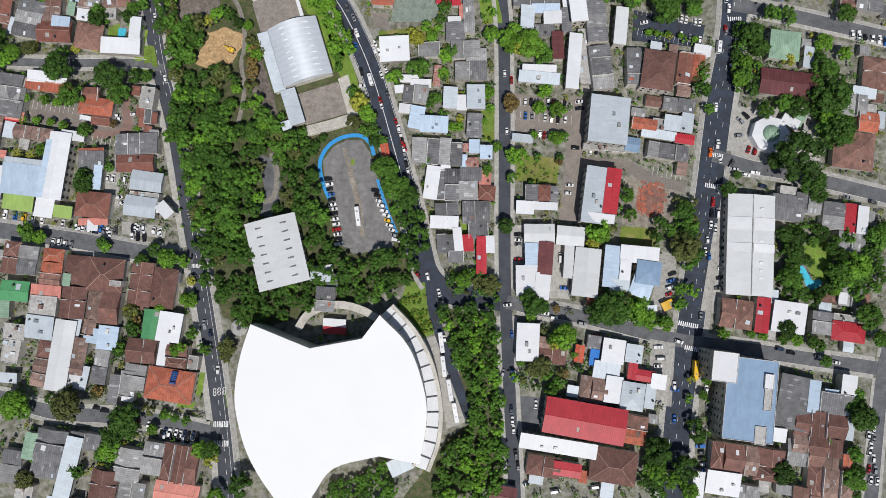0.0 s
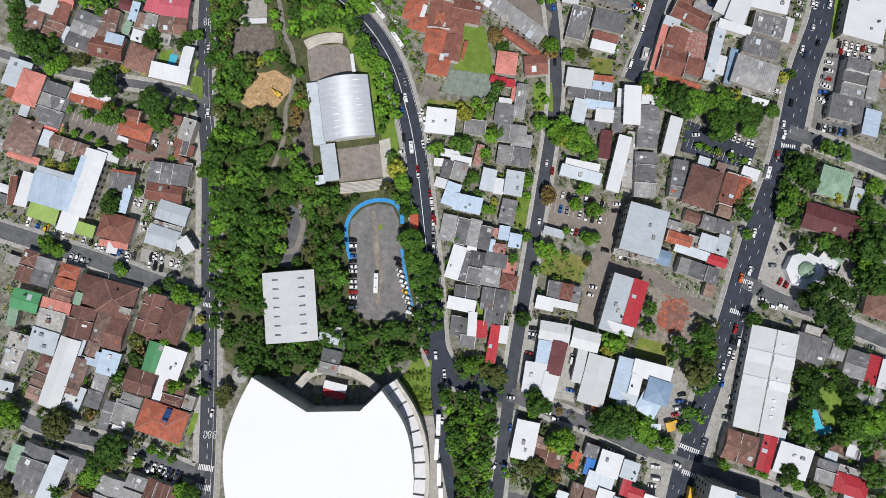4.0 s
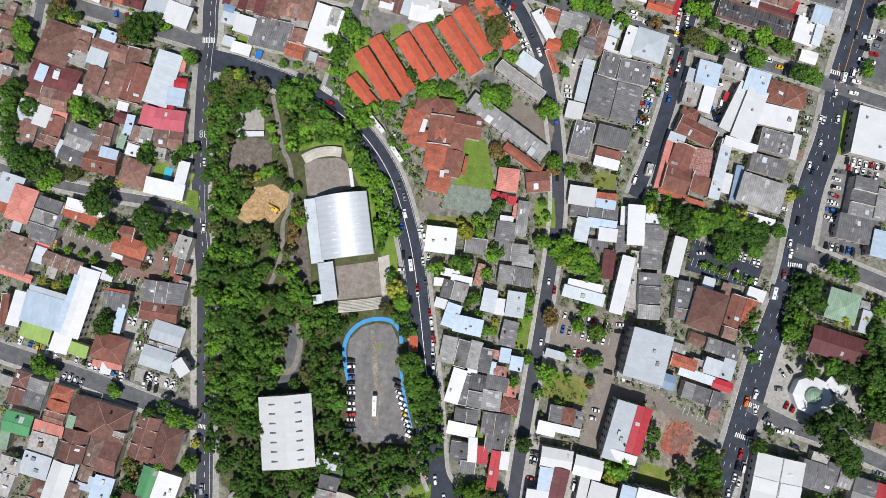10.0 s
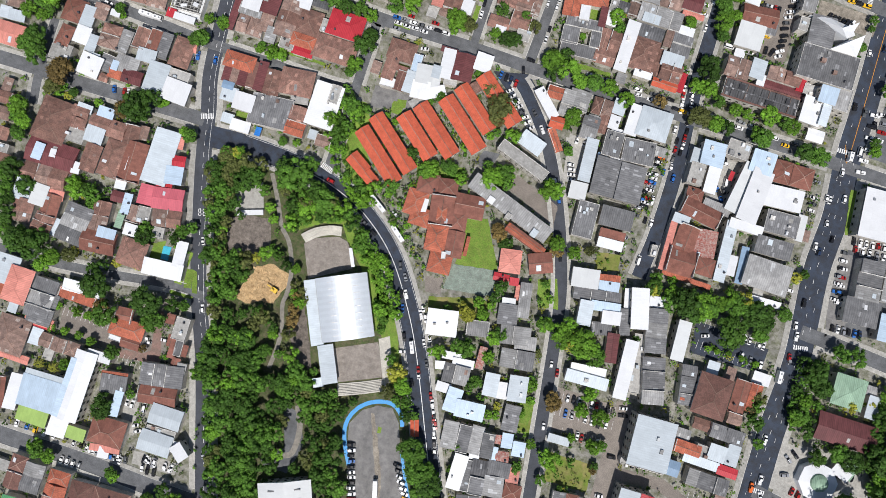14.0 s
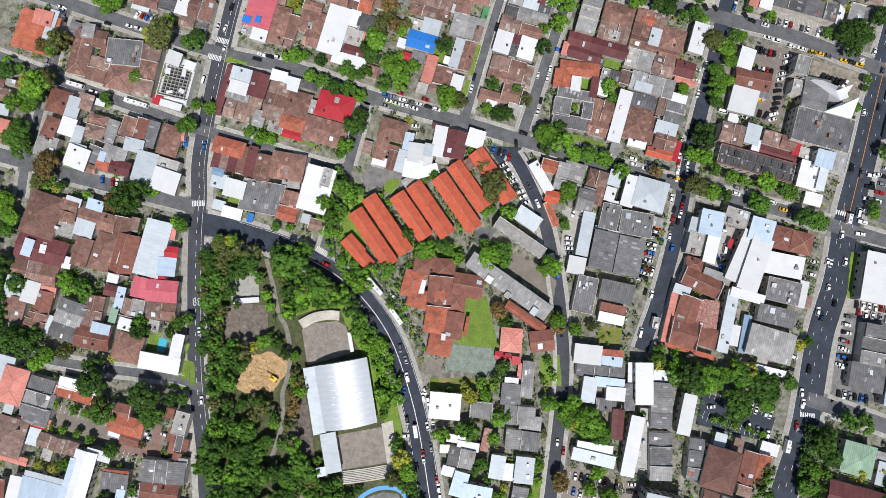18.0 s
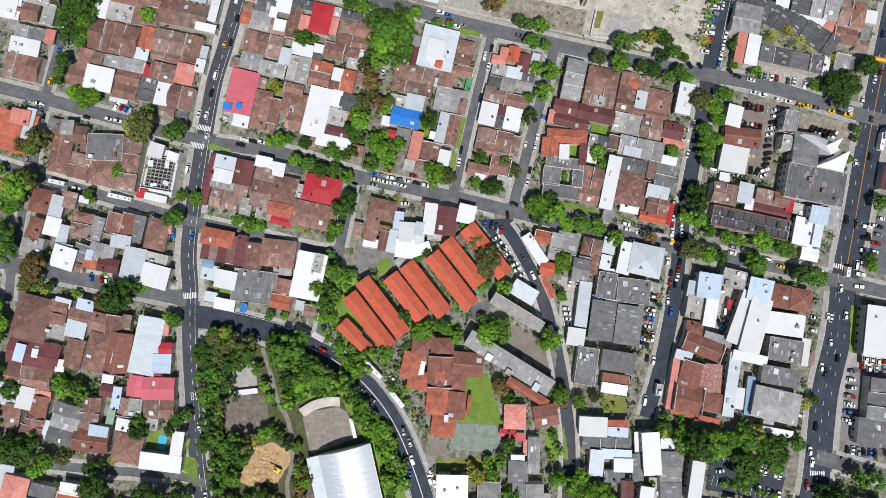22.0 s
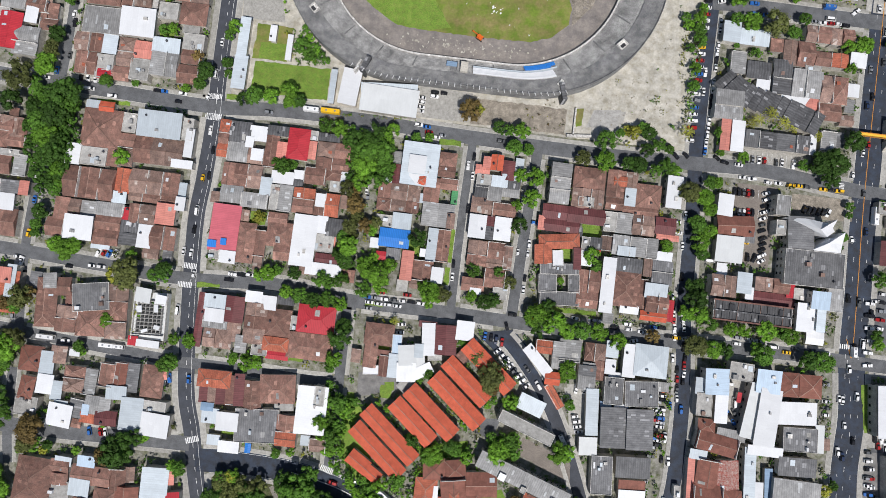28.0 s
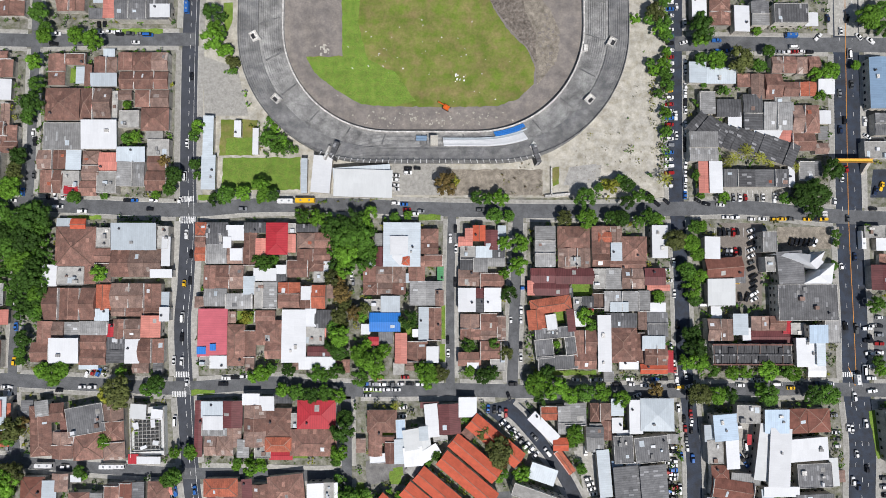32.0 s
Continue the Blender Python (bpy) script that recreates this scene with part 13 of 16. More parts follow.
tree(33.6, 448.7, 4.9, 1)
tree(35.2, 442.4, 4.2, 1)
tree(33.4, 427.3, 4.2, 2)
tree(34.1, 421.4, 4.2, 1)
tree(35.6, 433.9, 2.9, 2)
tree(34.6, 415.4, 4.2, 1)
tree(34.0, 401.3, 3.6, 2)
tree(34.4, 391.8, 3.6, 1)
tree(30.7, 412.0, 2.9, 1)
tree(34.4, 461.2, 4.2, 1)
tree(52.7, 444.3, 7.5, 0)
tree(53.0, 451.4, 4.2, 1)
tree(52.4, 439.7, 4.9, 2)
tree(60.4, 428.7, 5.9, 2)
tree(52.5, 429.4, 4.2, 1)
tree(70.9, 427.8, 7.8, 3)
tree(83.1, 426.4, 4.2, 1)
tree(88.0, 434.1, 3.9, 1)
tree(83.1, 445.1, 2.9, 2)
tree(64.5, 413.5, 2.9, 1)
tree(55.1, 416.9, 2.0, 1)
tree(49.8, 368.8, 3.6, 1)
tree(51.1, 364.0, 2.6, 2)
tree(51.5, 358.5, 2.6, 2)
tree(62.6, 357.1, 3.6, 2)
tree(100.8, 358.1, 6.8, 0)
tree(108.4, 359.3, 8.1, 0)
tree(107.2, 351.1, 5.5, 0)
tree(94.3, 356.6, 3.6, 1)
tree(117.5, 371.2, 6.2, 0)
tree(118.5, 422.9, 5.5, 2)
tree(111.3, 422.0, 4.2, 2)
tree(113.7, 410.3, 3.6, 2)
tree(138.4, 450.3, 7.5, 2)
tree(146.8, 445.6, 4.9, 1)
tree(146.1, 454.9, 5.5, 1)
tree(133.9, 427.0, 2.9, 2)
tree(50.5, 342.5, 3.9, 2)
tree(-296.0, 323.9, 7.8, 2)
tree(-290.7, 315.9, 6.8, 0)
tree(-289.0, 307.4, 4.9, 2)
tree(-286.9, 301.0, 3.6, 2)
tree(-290.3, 321.7, 5.9, 0)
tree(-293.8, 284.6, 4.9, 0)
tree(-296.0, 278.1, 3.6, 1)
tree(-296.3, 272.9, 2.9, 1)
tree(-283.0, 268.7, 4.9, 2)
tree(-277.6, 266.5, 6.2, 2)
tree(-274.2, 269.1, 4.9, 2)
tree(-256.3, 318.0, 4.9, 2)
tree(-279.9, 323.0, 2.6, 1)
tree(-276.7, 286.9, 2.9, 1)
tree(-243.5, 260.0, 8.1, 3)
tree(-243.8, 267.5, 3.6, 2)
tree(-225.5, 262.2, 5.2, 0)
tree(-231.5, 259.1, 3.6, 1)
tree(-171.5, 323.3, 4.9, 1)
tree(-176.3, 324.8, 3.6, 1)
tree(-167.8, 324.9, 2.9, 1)
tree(-181.3, 295.5, 3.9, 5)
tree(-171.8, 267.9, 4.9, 2)
tree(-176.2, 266.4, 4.2, 2)
tree(-168.1, 269.9, 3.3, 1)
tree(-159.2, 269.2, 4.2, 0)
tree(-133.3, 286.2, 6.2, 2)
tree(-136.6, 290.5, 4.2, 1)
tree(-132.2, 292.2, 3.6, 3)
tree(-133.7, 296.3, 4.9, 3)
tree(-132.3, 307.7, 5.5, 4)
tree(-134.1, 313.4, 4.2, 4)
tree(-131.0, 301.9, 4.2, 3)
tree(-133.4, 278.8, 5.5, 0)
tree(-137.7, 282.0, 4.2, 0)
tree(-144.7, 268.0, 4.9, 1)
tree(-140.7, 266.3, 3.6, 1)
tree(-123.4, 278.0, 5.5, 2)
tree(-116.1, 274.0, 6.8, 2)
tree(-119.5, 282.0, 3.6, 2)
tree(-114.6, 268.1, 4.9, 2)
tree(-110.8, 279.2, 4.2, 2)
tree(-122.5, 296.2, 3.6, 2)
tree(-98.2, 294.7, 5.5, 0)
tree(-89.3, 268.3, 6.2, 2)
tree(-92.2, 270.8, 4.2, 2)
tree(-82.2, 268.1, 4.9, 3)
tree(-121.0, 300.2, 3.9, 3)
tree(-49.8, 333.7, 4.2, 2)
tree(-42.2, 333.6, 5.5, 2)
tree(-42.8, 322.1, 5.5, 2)
tree(-50.0, 317.8, 3.3, 2)
tree(-48.0, 307.8, 4.9, 0)
tree(-68.0, 282.2, 4.2, 1)
tree(-55.1, 282.1, 3.6, 1)
tree(-49.5, 278.0, 4.2, 3)
tree(-68.0, 269.1, 3.6, 2)
tree(-60.9, 266.5, 4.9, 0)
tree(-56.6, 268.1, 4.2, 0)
tree(-34.4, 262.5, 6.8, 2)
tree(-24.6, 260.3, 6.8, 2)
tree(-28.3, 268.2, 4.6, 0)
tree(-17.1, 257.1, 4.9, 2)
tree(-10.2, 258.7, 5.5, 1)
tree(-1.8, 258.7, 5.5, 2)
tree(8.3, 255.8, 4.9, 2)
tree(-31.4, 257.2, 5.5, 0)
tree(25.6, 259.9, 4.2, 4)
tree(-9.5, 296.5, 4.9, 2)
tree(-6.4, 291.9, 3.6, 1)
tree(28.1, 306.5, 3.9, 2)
tree(36.1, 335.1, 6.5, 3)
tree(47.4, 341.9, 4.2, 1)
tree(44.0, 333.8, 4.9, 2)
tree(48.5, 328.1, 4.2, 2)
tree(-23.4, 282.0, 2.3, 2)
tree(45.4, 333.8, 4.9, 2)
tree(41.9, 319.4, 5.5, 1)
tree(49.6, 316.6, 4.2, 2)
tree(44.6, 310.9, 5.5, 2)
tree(46.5, 305.1, 4.2, 0)
tree(44.0, 288.2, 5.5, 0)
tree(44.6, 281.3, 6.8, 0)
tree(41.2, 274.1, 4.9, 2)
tree(47.1, 274.2, 5.5, 2)
tree(54.1, 269.8, 4.2, 1)
tree(64.0, 268.4, 4.2, 2)
tree(71.5, 268.3, 3.6, 2)
tree(81.2, 270.2, 6.2, 2)
tree(94.7, 268.6, 4.9, 2)
tree(90.4, 269.9, 4.2, 1)
tree(120.4, 334.1, 2.3, 1)
tree(118.0, 322.5, 2.9, 1)
tree(120.1, 338.4, 2.9, 1)
tree(137.1, 302.5, 4.9, 1)
tree(138.4, 274.1, 3.6, 1)
tree(136.1, 341.3, 2.9, 2)
tree(46.8, 257.7, 6.8, 3)
tree(55.9, 257.5, 5.5, 2)
tree(61.9, 257.3, 4.9, 0)
tree(80.8, 257.7, 6.2, 1)
tree(77.9, 260.0, 4.2, 2)
tree(103.7, 257.6, 5.5, 0)
tree(111.6, 257.7, 6.2, 1)
tree(-14.7, 237.9, 5.5, 2)
tree(-17.1, 233.9, 3.6, 2)
tree(-11.5, 220.5, 3.3, 1)
tree(-295.5, 218.4, 7.5, 3)
tree(-298.7, 208.9, 5.5, 1)
tree(-295.7, 240.2, 6.8, 3)
tree(-292.3, 242.2, 4.2, 4)
tree(-250.7, 234.0, 4.2, 2)
tree(-215.4, 228.3, 3.6, 2)
tree(-215.8, 217.1, 4.9, 1)
tree(-221.0, 214.2, 2.9, 2)
tree(-263.4, 218.4, 3.6, 1)
tree(-184.3, 223.2, 2.9, 1)
tree(-178.6, 223.2, 2.9, 2)
tree(-173.1, 223.9, 2.6, 2)
tree(-161.8, 259.4, 4.2, 2)
tree(-154.5, 258.1, 4.9, 1)
tree(-147.4, 256.8, 4.9, 0)
tree(-140.3, 258.2, 4.9, 1)
tree(-133.3, 256.6, 4.2, 2)
tree(-131.2, 240.1, 6.8, 0)
tree(-130.2, 245.6, 4.9, 0)
tree(-132.9, 229.0, 4.9, 2)
tree(-134.5, 224.4, 3.6, 1)
palm(-235.3, 28.1, 3.6)
palm(-227.6, 28.4, 3.6)
palm(74.2, 380.9, 4.1)
palm(68.3, 377.4, 3.5)
palm(81.3, 377.4, 3.8)
palm(65.4, 375.1, 2.9)
palm(-104.8, 251.2, 2.6)
palm(100.0, 373.0, 2.9)
palm(32.2, 366.3, 4.1)
palm(87.1, 376.0, 2.9)
tree(-314.3, 353.4, 8.8, 3)
tree(-305.1, 359.3, 4.6, 2)
tree(-308.2, 351.5, 4.2, 1)
tree(-317.0, 340.1, 6.5, 0)
tree(-301.8, 378.6, 3.6, 0)
tree(-301.9, 368.9, 4.6, 3)
tree(-306.2, 339.3, 4.9, 0)
tree(87.3, 145.6, 2.0, 2)
tree(92.2, 145.8, 2.0, 2)
tree(98.2, 146.4, 2.0, 2)
tree(105.0, 146.2, 2.0, 2)
tree(112.9, 145.7, 2.0, 2)
tree(53.6, 161.9, 3.3, 2)
tree(-297.9, 214.3, 8.6, 2)
tree(-309.3, 202.3, 5.3, 2)
tree(-302.3, 201.6, 4.0, 2)
tree(-299.0, 235.7, 4.6, 1)
tree(-303.9, 235.9, 4.6, 4)
wood(-94.1, 173.4, 5.2, 1)
wood(-101.7, 169.8, 4.6, 2)
wood(-107.7, 166.7, 3.7, 1)
wood(-87.6, 195.0, 3.7, 0)
wood(-89.8, 189.4, 3.1, 1)
wood(-79.3, 186.5, 5.2, 1)
wood(-69.8, 193.4, 4.6, 0)
wood(-60.2, 187.9, 4.0, 2)
wood(-44.8, 192.3, 6.7, 2)
wood(-37.7, 193.1, 4.3, 1)
wood(-12.8, 197.8, 6.1, 2)
wood(-42.1, 217.7, 4.9, 2)
wood(-22.4, 141.7, 4.6, 0)
wood(-23.8, 135.1, 3.7, 0)
wood(-1.2, 150.1, 2.8, 1)
wood(2.8, 144.1, 3.1, 2)
wood(-0.5, 140.5, 2.4, 1)
wood(-37.8, 125.5, 3.7, 5)
wood(-30.8, 130.3, 3.7, 2)
wood(-45.7, 121.6, 3.1, 1)
wood(-24.2, 131.0, 3.1, 2)
wood(-31.6, 167.0, 4.6, 4)
wood(-26.0, 164.4, 3.1, 0)
wood(-68.9, 245.2, 3.1, 1)
wood(-72.5, 145.8, 2.4, 5)
wood(-69.1, 142.2, 2.4, 2)
wood(-65.4, 138.5, 2.4, 2)
wood(-76.7, 150.7, 2.1, 2)
wood(-85.3, 165.0, 2.8, 2)
wood(-124.2, 203.7, 4.9, 2)
wood(-126.4, 195.3, 4.3, 1)
wood(-119.0, 207.9, 3.1, 1)
wood(-89.2, 222.7, 2.8, 1)
wood(-61.1, 238.3, 5.2, 3)
wood(-53.2, 225.5, 5.5, 3)
wood(-1.2, 167.9, 4.3, 4)
wood(-8.1, 173.4, 4.3, 3)
wood(-119.7, 182.2, 2.4, 1)
wood(-124.6, 182.9, 3.1, 2)
wood(-117.5, 171.6, 2.8, 1)
wood(-142.3, 163.5, 9.8, 1)
wood(-151.0, 166.0, 5.5, 0)
wood(-138.1, 170.1, 6.1, 1)
wood(-147.8, 156.3, 4.6, 1)
wood(-122.9, 155.0, 8.0, 1)
wood(-130.4, 149.0, 6.7, 2)
wood(-129.6, 158.9, 5.5, 0)
wood(-114.1, 154.7, 5.5, 2)
wood(-136.6, 138.5, 5.2, 2)
wood(-114.2, 148.9, 3.1, 2)
wood(-108.1, 152.2, 4.6, 1)
wood(-150.4, 143.0, 3.7, 2)
wood(-147.1, 137.2, 3.4, 2)
wood(-155.5, 150.1, 3.7, 1)
wood(-142.9, 131.6, 2.4, 1)
wood(-143.8, 119.3, 4.9, 2)
wood(-147.8, 115.7, 3.7, 5)
wood(-141.0, 122.7, 3.4, 1)
wood(-123.2, 103.8, 3.4, 2)
wood(-119.0, 91.4, 4.6, 4)
wood(-120.7, 96.9, 3.7, 4)
wood(-118.9, 83.7, 4.3, 3)
wood(-99.0, 138.1, 5.2, 1)
wood(-93.1, 134.0, 4.6, 2)
wood(-99.7, 144.1, 4.6, 1)
wood(-78.3, 111.2, 4.9, 2)
wood(-60.1, 83.6, 6.1, 5)
wood(-65.0, 88.2, 3.7, 1)
wood(-176.4, 164.4, 4.0, 5)
wood(-181.7, 162.4, 4.6, 1)
wood(-168.3, 161.8, 5.5, 3)
wood(-161.4, 162.9, 4.3, 3)
wood(-176.0, 143.5, 5.2, 1)
wood(-176.5, 152.9, 4.9, 3)
wood(-175.3, 134.5, 4.6, 1)
wood(-168.2, 140.1, 4.0, 0)
wood(-164.1, 133.8, 3.1, 0)
wood(-170.8, 123.5, 4.3, 2)
wood(-169.2, 111.5, 4.9, 1)
wood(-161.3, 107.8, 5.5, 1)
wood(-156.0, 109.7, 4.9, 0)
wood(-152.1, 106.4, 4.0, 0)
wood(-162.7, 101.2, 5.2, 1)
wood(-155.5, 95.9, 5.2, 1)
wood(-159.7, 89.9, 4.9, 1)
wood(-178.6, 127.4, 3.1, 1)
wood(-109.3, 67.5, 6.1, 1)
wood(-102.1, 63.8, 5.5, 1)
wood(-113.9, 74.8, 4.9, 2)
wood(-113.0, 60.1, 5.5, 0)
wood(-100.5, 70.0, 2.8, 1)
wood(-275.9, 113.1, 6.1, 0)
wood(-286.4, 106.4, 6.1, 1)
wood(-280.4, 95.3, 6.1, 0)
wood(-279.7, 86.4, 4.9, 1)
wood(-292.6, 114.9, 4.9, 1)
wood(-273.7, 82.1, 4.3, 1)
wood(-259.4, 89.0, 6.8, 0)
wood(-262.1, 80.6, 5.5, 0)
wood(-249.3, 118.9, 5.5, 2)
wood(-241.3, 118.5, 5.2, 1)
wood(-240.4, 113.0, 3.7, 1)
wood(-185.9, 119.5, 3.7, 1)
wood(-208.3, 111.7, 4.6, 1)
wood(-207.7, 124.3, 2.8, 1)
wood(-206.3, 91.7, 3.7, 5)
wood(-183.9, 107.7, 2.5, 1)
wood(-202.0, 58.4, 1.2, 1)
wood(88.1, 144.8, 2.5, 2)
wood(94.8, 144.8, 2.5, 2)
wood(98.9, 144.6, 2.5, 5)
wood(106.6, 144.6, 2.5, 2)
wood(112.3, 144.4, 2.2, 2)
wood(150.7, 163.4, 5.2, 1)
wood(160.6, 163.8, 4.0, 1)
wood(161.8, 140.9, 4.9, 5)
wood(172.8, 144.7, 3.1, 5)
wood(141.9, 152.8, 4.9, 0)
wood(146.7, 145.0, 5.5, 0)
wood(135.5, 138.6, 2.8, 0)
wood(139.3, 128.7, 5.5, 1)
wood(145.3, 121.6, 4.3, 0)
wood(118.7, 117.2, 5.5, 0)
wood(118.3, 126.4, 4.3, 1)
wood(178.7, 140.3, 6.1, 0)
wood(184.4, 127.0, 5.5, 0)
wood(163.1, 116.8, 6.1, 1)
wood(177.1, 121.5, 5.5, 0)
wood(124.0, 108.4, 3.7, 1)
wood(-33.8, 106.3, 4.9, 1)
wood(-45.4, 99.4, 3.7, 2)
wood(-18.6, 116.0, 4.9, 2)
wood(-36.5, 121.9, 4.0, 5)
wood(-27.3, 124.1, 3.1, 2)
wood(-17.9, 104.7, 3.7, 0)
wood(6.8, 101.6, 3.4, 1)
wood(9.4, 91.7, 3.1, 2)
wood(-22.0, 89.4, 4.0, 0)
wood(-15.0, 85.0, 2.8, 1)
wood(-5.7, 79.0, 3.1, 2)
wood(-5.6, 83.6, 2.8, 5)
wood(-24.5, 69.2, 1.8, 2)
wood(-20.0, 55.9, 2.5, 2)
wood(12.4, 56.4, 3.4, 1)
wood(5.0, 114.8, 3.1, 3)
wood(-25.6, 40.5, 3.1, 2)
wood(-18.3, 28.1, 3.7, 1)
wood(4.2, 130.5, 4.9, 1)
wood(11.9, 129.3, 6.1, 2)
wood(20.3, 126.5, 6.4, 5)
wood(29.7, 126.1, 5.8, 2)
wood(16.2, 133.8, 5.2, 2)
wood(35.3, 124.9, 3.7, 1)
wood(19.6, 96.8, 4.9, 4)
wood(35.3, 95.9, 3.7, 2)
wood(38.2, 106.0, 3.7, 2)
wood(47.7, 95.5, 3.4, 2)
wood(51.7, 98.3, 2.5, 1)
wood(34.5, 80.4, 2.8, 2)
wood(44.7, 80.9, 3.4, 2)
wood(50.6, 81.4, 3.4, 1)
wood(24.6, 66.9, 5.2, 2)
wood(38.2, 68.6, 2.8, 1)
wood(49.8, 70.4, 2.8, 0)
wood(33.4, 60.3, 2.5, 1)
wood(51.3, 138.1, 2.8, 0)
wood(51.1, 172.1, 3.7, 1)
wood(51.1, 165.6, 4.9, 5)
wood(60.1, 173.7, 3.1, 2)
wood(61.0, 161.0, 6.1, 1)
wood(70.9, 161.1, 7.4, 0)
wood(79.3, 164.0, 6.7, 1)
wood(96.8, 174.7, 4.9, 5)
wood(96.0, 163.4, 6.7, 0)
wood(109.2, 161.9, 5.5, 1)
wood(109.8, 173.0, 4.3, 0)
wood(119.0, 194.7, 3.7, 5)
wood(59.3, 171.9, 2.8, 1)
wood(-298.5, 235.6, 4.9, 1)
wood(-296.3, 238.3, 3.0, 4)
wood(-301.1, 214.4, 7.3, 5)
wood(-302.8, 208.5, 5.5, 1)
wood(-299.2, 203.7, 3.0, 1)
wood(-299.7, 190.8, 6.7, 0)
wood(-295.2, 184.5, 4.9, 0)
wood(-280.8, 178.7, 5.5, 4)
wood(-278.5, 180.9, 3.6, 0)
wood(-282.4, 169.4, 4.3, 2)
wood(-276.4, 169.4, 2.4, 1)
wood(-271.1, 167.6, 2.7, 0)
wood(-244.0, 254.8, 6.7, 3)
wood(-250.4, 257.1, 4.9, 5)
wood(-262.6, 215.7, 2.7, 2)
wood(-252.8, 231.1, 2.7, 2)
wood(-226.5, 258.1, 4.3, 1)
wood(-215.3, 216.1, 4.9, 1)
wood(-230.2, 214.8, 2.4, 0)
wood(-231.2, 173.5, 7.3, 0)
wood(-228.5, 177.1, 6.1, 0)
wood(-241.1, 168.3, 4.3, 3)
wood(-256.7, 166.3, 3.0, 2)
wood(-223.2, 177.8, 3.0, 2)
wood(-208.8, 229.4, 3.6, 1)
wood(-217.4, 228.6, 1.5, 2)
wood(-206.6, 165.7, 3.6, 2)
wood(-271.1, 178.1, 2.4, 2)
wood(-245.8, 180.8, 2.4, 2)
wood(-159.2, -44.5, 4.9, 3)
wood(-156.3, -52.8, 4.9, 0)
wood(-161.5, -64.1, 3.7, 1)
wood(-156.2, -48.6, 3.7, 4)
wood(-223.6, -10.3, 4.3, 2)
wood(-180.2, -13.8, 3.7, 2)
wood(-153.5, -11.0, 4.6, 0)
wood(-143.3, -13.9, 5.6, 1)
wood(-136.6, -14.3, 4.0, 2)
wood(-132.3, -24.0, 3.1, 5)
wood(-130.3, -32.6, 3.7, 1)
wood(-145.2, -40.9, 3.7, 2)
wood(-157.9, -41.6, 2.5, 2)
wood(-178.9, -73.1, 2.2, 5)
wood(-168.8, -87.1, 3.7, 4)
wood(-183.7, -91.8, 6.2, 3)
wood(-192.5, -95.4, 3.7, 0)
wood(-150.9, -96.1, 7.4, 0)
wood(-149.0, -104.9, 5.6, 0)
wood(-156.4, -111.8, 5.6, 0)
wood(-160.4, -118.6, 4.3, 1)
wood(-140.9, -92.7, 3.7, 3)
wood(-132.1, -93.8, 3.1, 2)
wood(-129.6, -58.9, 3.7, 2)
wood(-144.6, -70.4, 2.5, 0)
wood(-209.1, -97.4, 6.2, 1)
wood(-204.7, -104.3, 4.6, 1)
wood(-120.0, -57.5, 2.8, 1)
wood(-171.5, -129.0, 4.3, 0)
wood(-110.2, -108.5, 5.6, 2)
wood(-104.2, -112.2, 4.3, 5)
wood(64.5, -22.4, 7.4, 2)
wood(53.5, -20.5, 3.1, 3)
wood(61.5, -26.3, 4.3, 5)
wood(44.9, -6.9, 6.8, 0)
wood(51.6, -9.0, 4.3, 0)
wood(46.8, -15.1, 3.1, 2)
wood(72.6, -30.5, 3.1, 1)
wood(75.1, -37.4, 3.1, 0)
wood(87.3, -2.8, 8.6, 0)
wood(93.5, 0.9, 6.2, 3)
wood(102.5, 2.2, 4.9, 1)
wood(106.5, -5.8, 4.9, 2)
wood(101.3, -8.2, 4.3, 1)
wood(51.8, -40.8, 4.9, 3)
wood(58.0, -42.8, 4.3, 1)
wood(65.9, -46.0, 3.7, 1)
wood(42.8, -47.0, 3.1, 2)
wood(68.4, -41.4, 3.1, 4)
wood(59.3, -9.3, 2.8, 4)
wood(66.8, -9.6, 2.5, 3)
wood(117.2, -71.8, 7.4, 0)
wood(121.0, -83.1, 5.6, 1)
wood(133.1, -33.8, 2.8, 5)
wood(133.0, -43.9, 2.8, 2)
wood(136.6, -55.7, 4.3, 0)
wood(122.0, 11.2, 4.3, 1)
wood(122.3, 2.4, 3.1, 2)
wood(-170.6, 397.8, 3.0, 1)
wood(-168.4, 392.9, 3.3, 2)
wood(-165.3, 388.4, 3.3, 1)
wood(-162.1, 384.6, 3.3, 0)
wood(-158.7, 381.8, 2.7, 1)
wood(-173.7, 395.0, 2.4, 2)
wood(-171.8, 389.5, 2.7, 1)
wood(-167.5, 384.2, 2.7, 0)
wood(-164.6, 381.3, 2.4, 1)
wood(-197.0, 452.7, 3.0, 0)
wood(-198.0, 443.2, 3.6, 1)
wood(-197.3, 434.3, 3.3, 2)
wood(-193.6, 430.0, 2.7, 3)
wood(-191.4, 424.0, 2.7, 1)
wood(-185.3, 412.1, 2.4, 2)
wood(-183.0, 406.2, 2.1, 2)
wood(-194.5, 423.2, 2.4, 2)
wood(17.6, 450.4, 4.2, 2)
wood(26.4, 451.9, 4.2, 1)
wood(31.0, 444.7, 3.6, 2)
wood(26.5, 428.4, 3.0, 1)
wood(29.1, 423.6, 3.6, 2)
wood(10.3, 365.7, 4.2, 1)
wood(3.3, 364.4, 3.3, 5)
wood(25.5, 368.4, 2.4, 1)
wood(-317.3, 216.6, 5.5, 0)
wood(-312.9, 220.9, 3.7, 1)
wood(-324.2, 218.1, 3.7, 0)
wood(-308.2, 219.1, 2.4, 2)
wood(-320.0, 222.6, 3.7, 2)
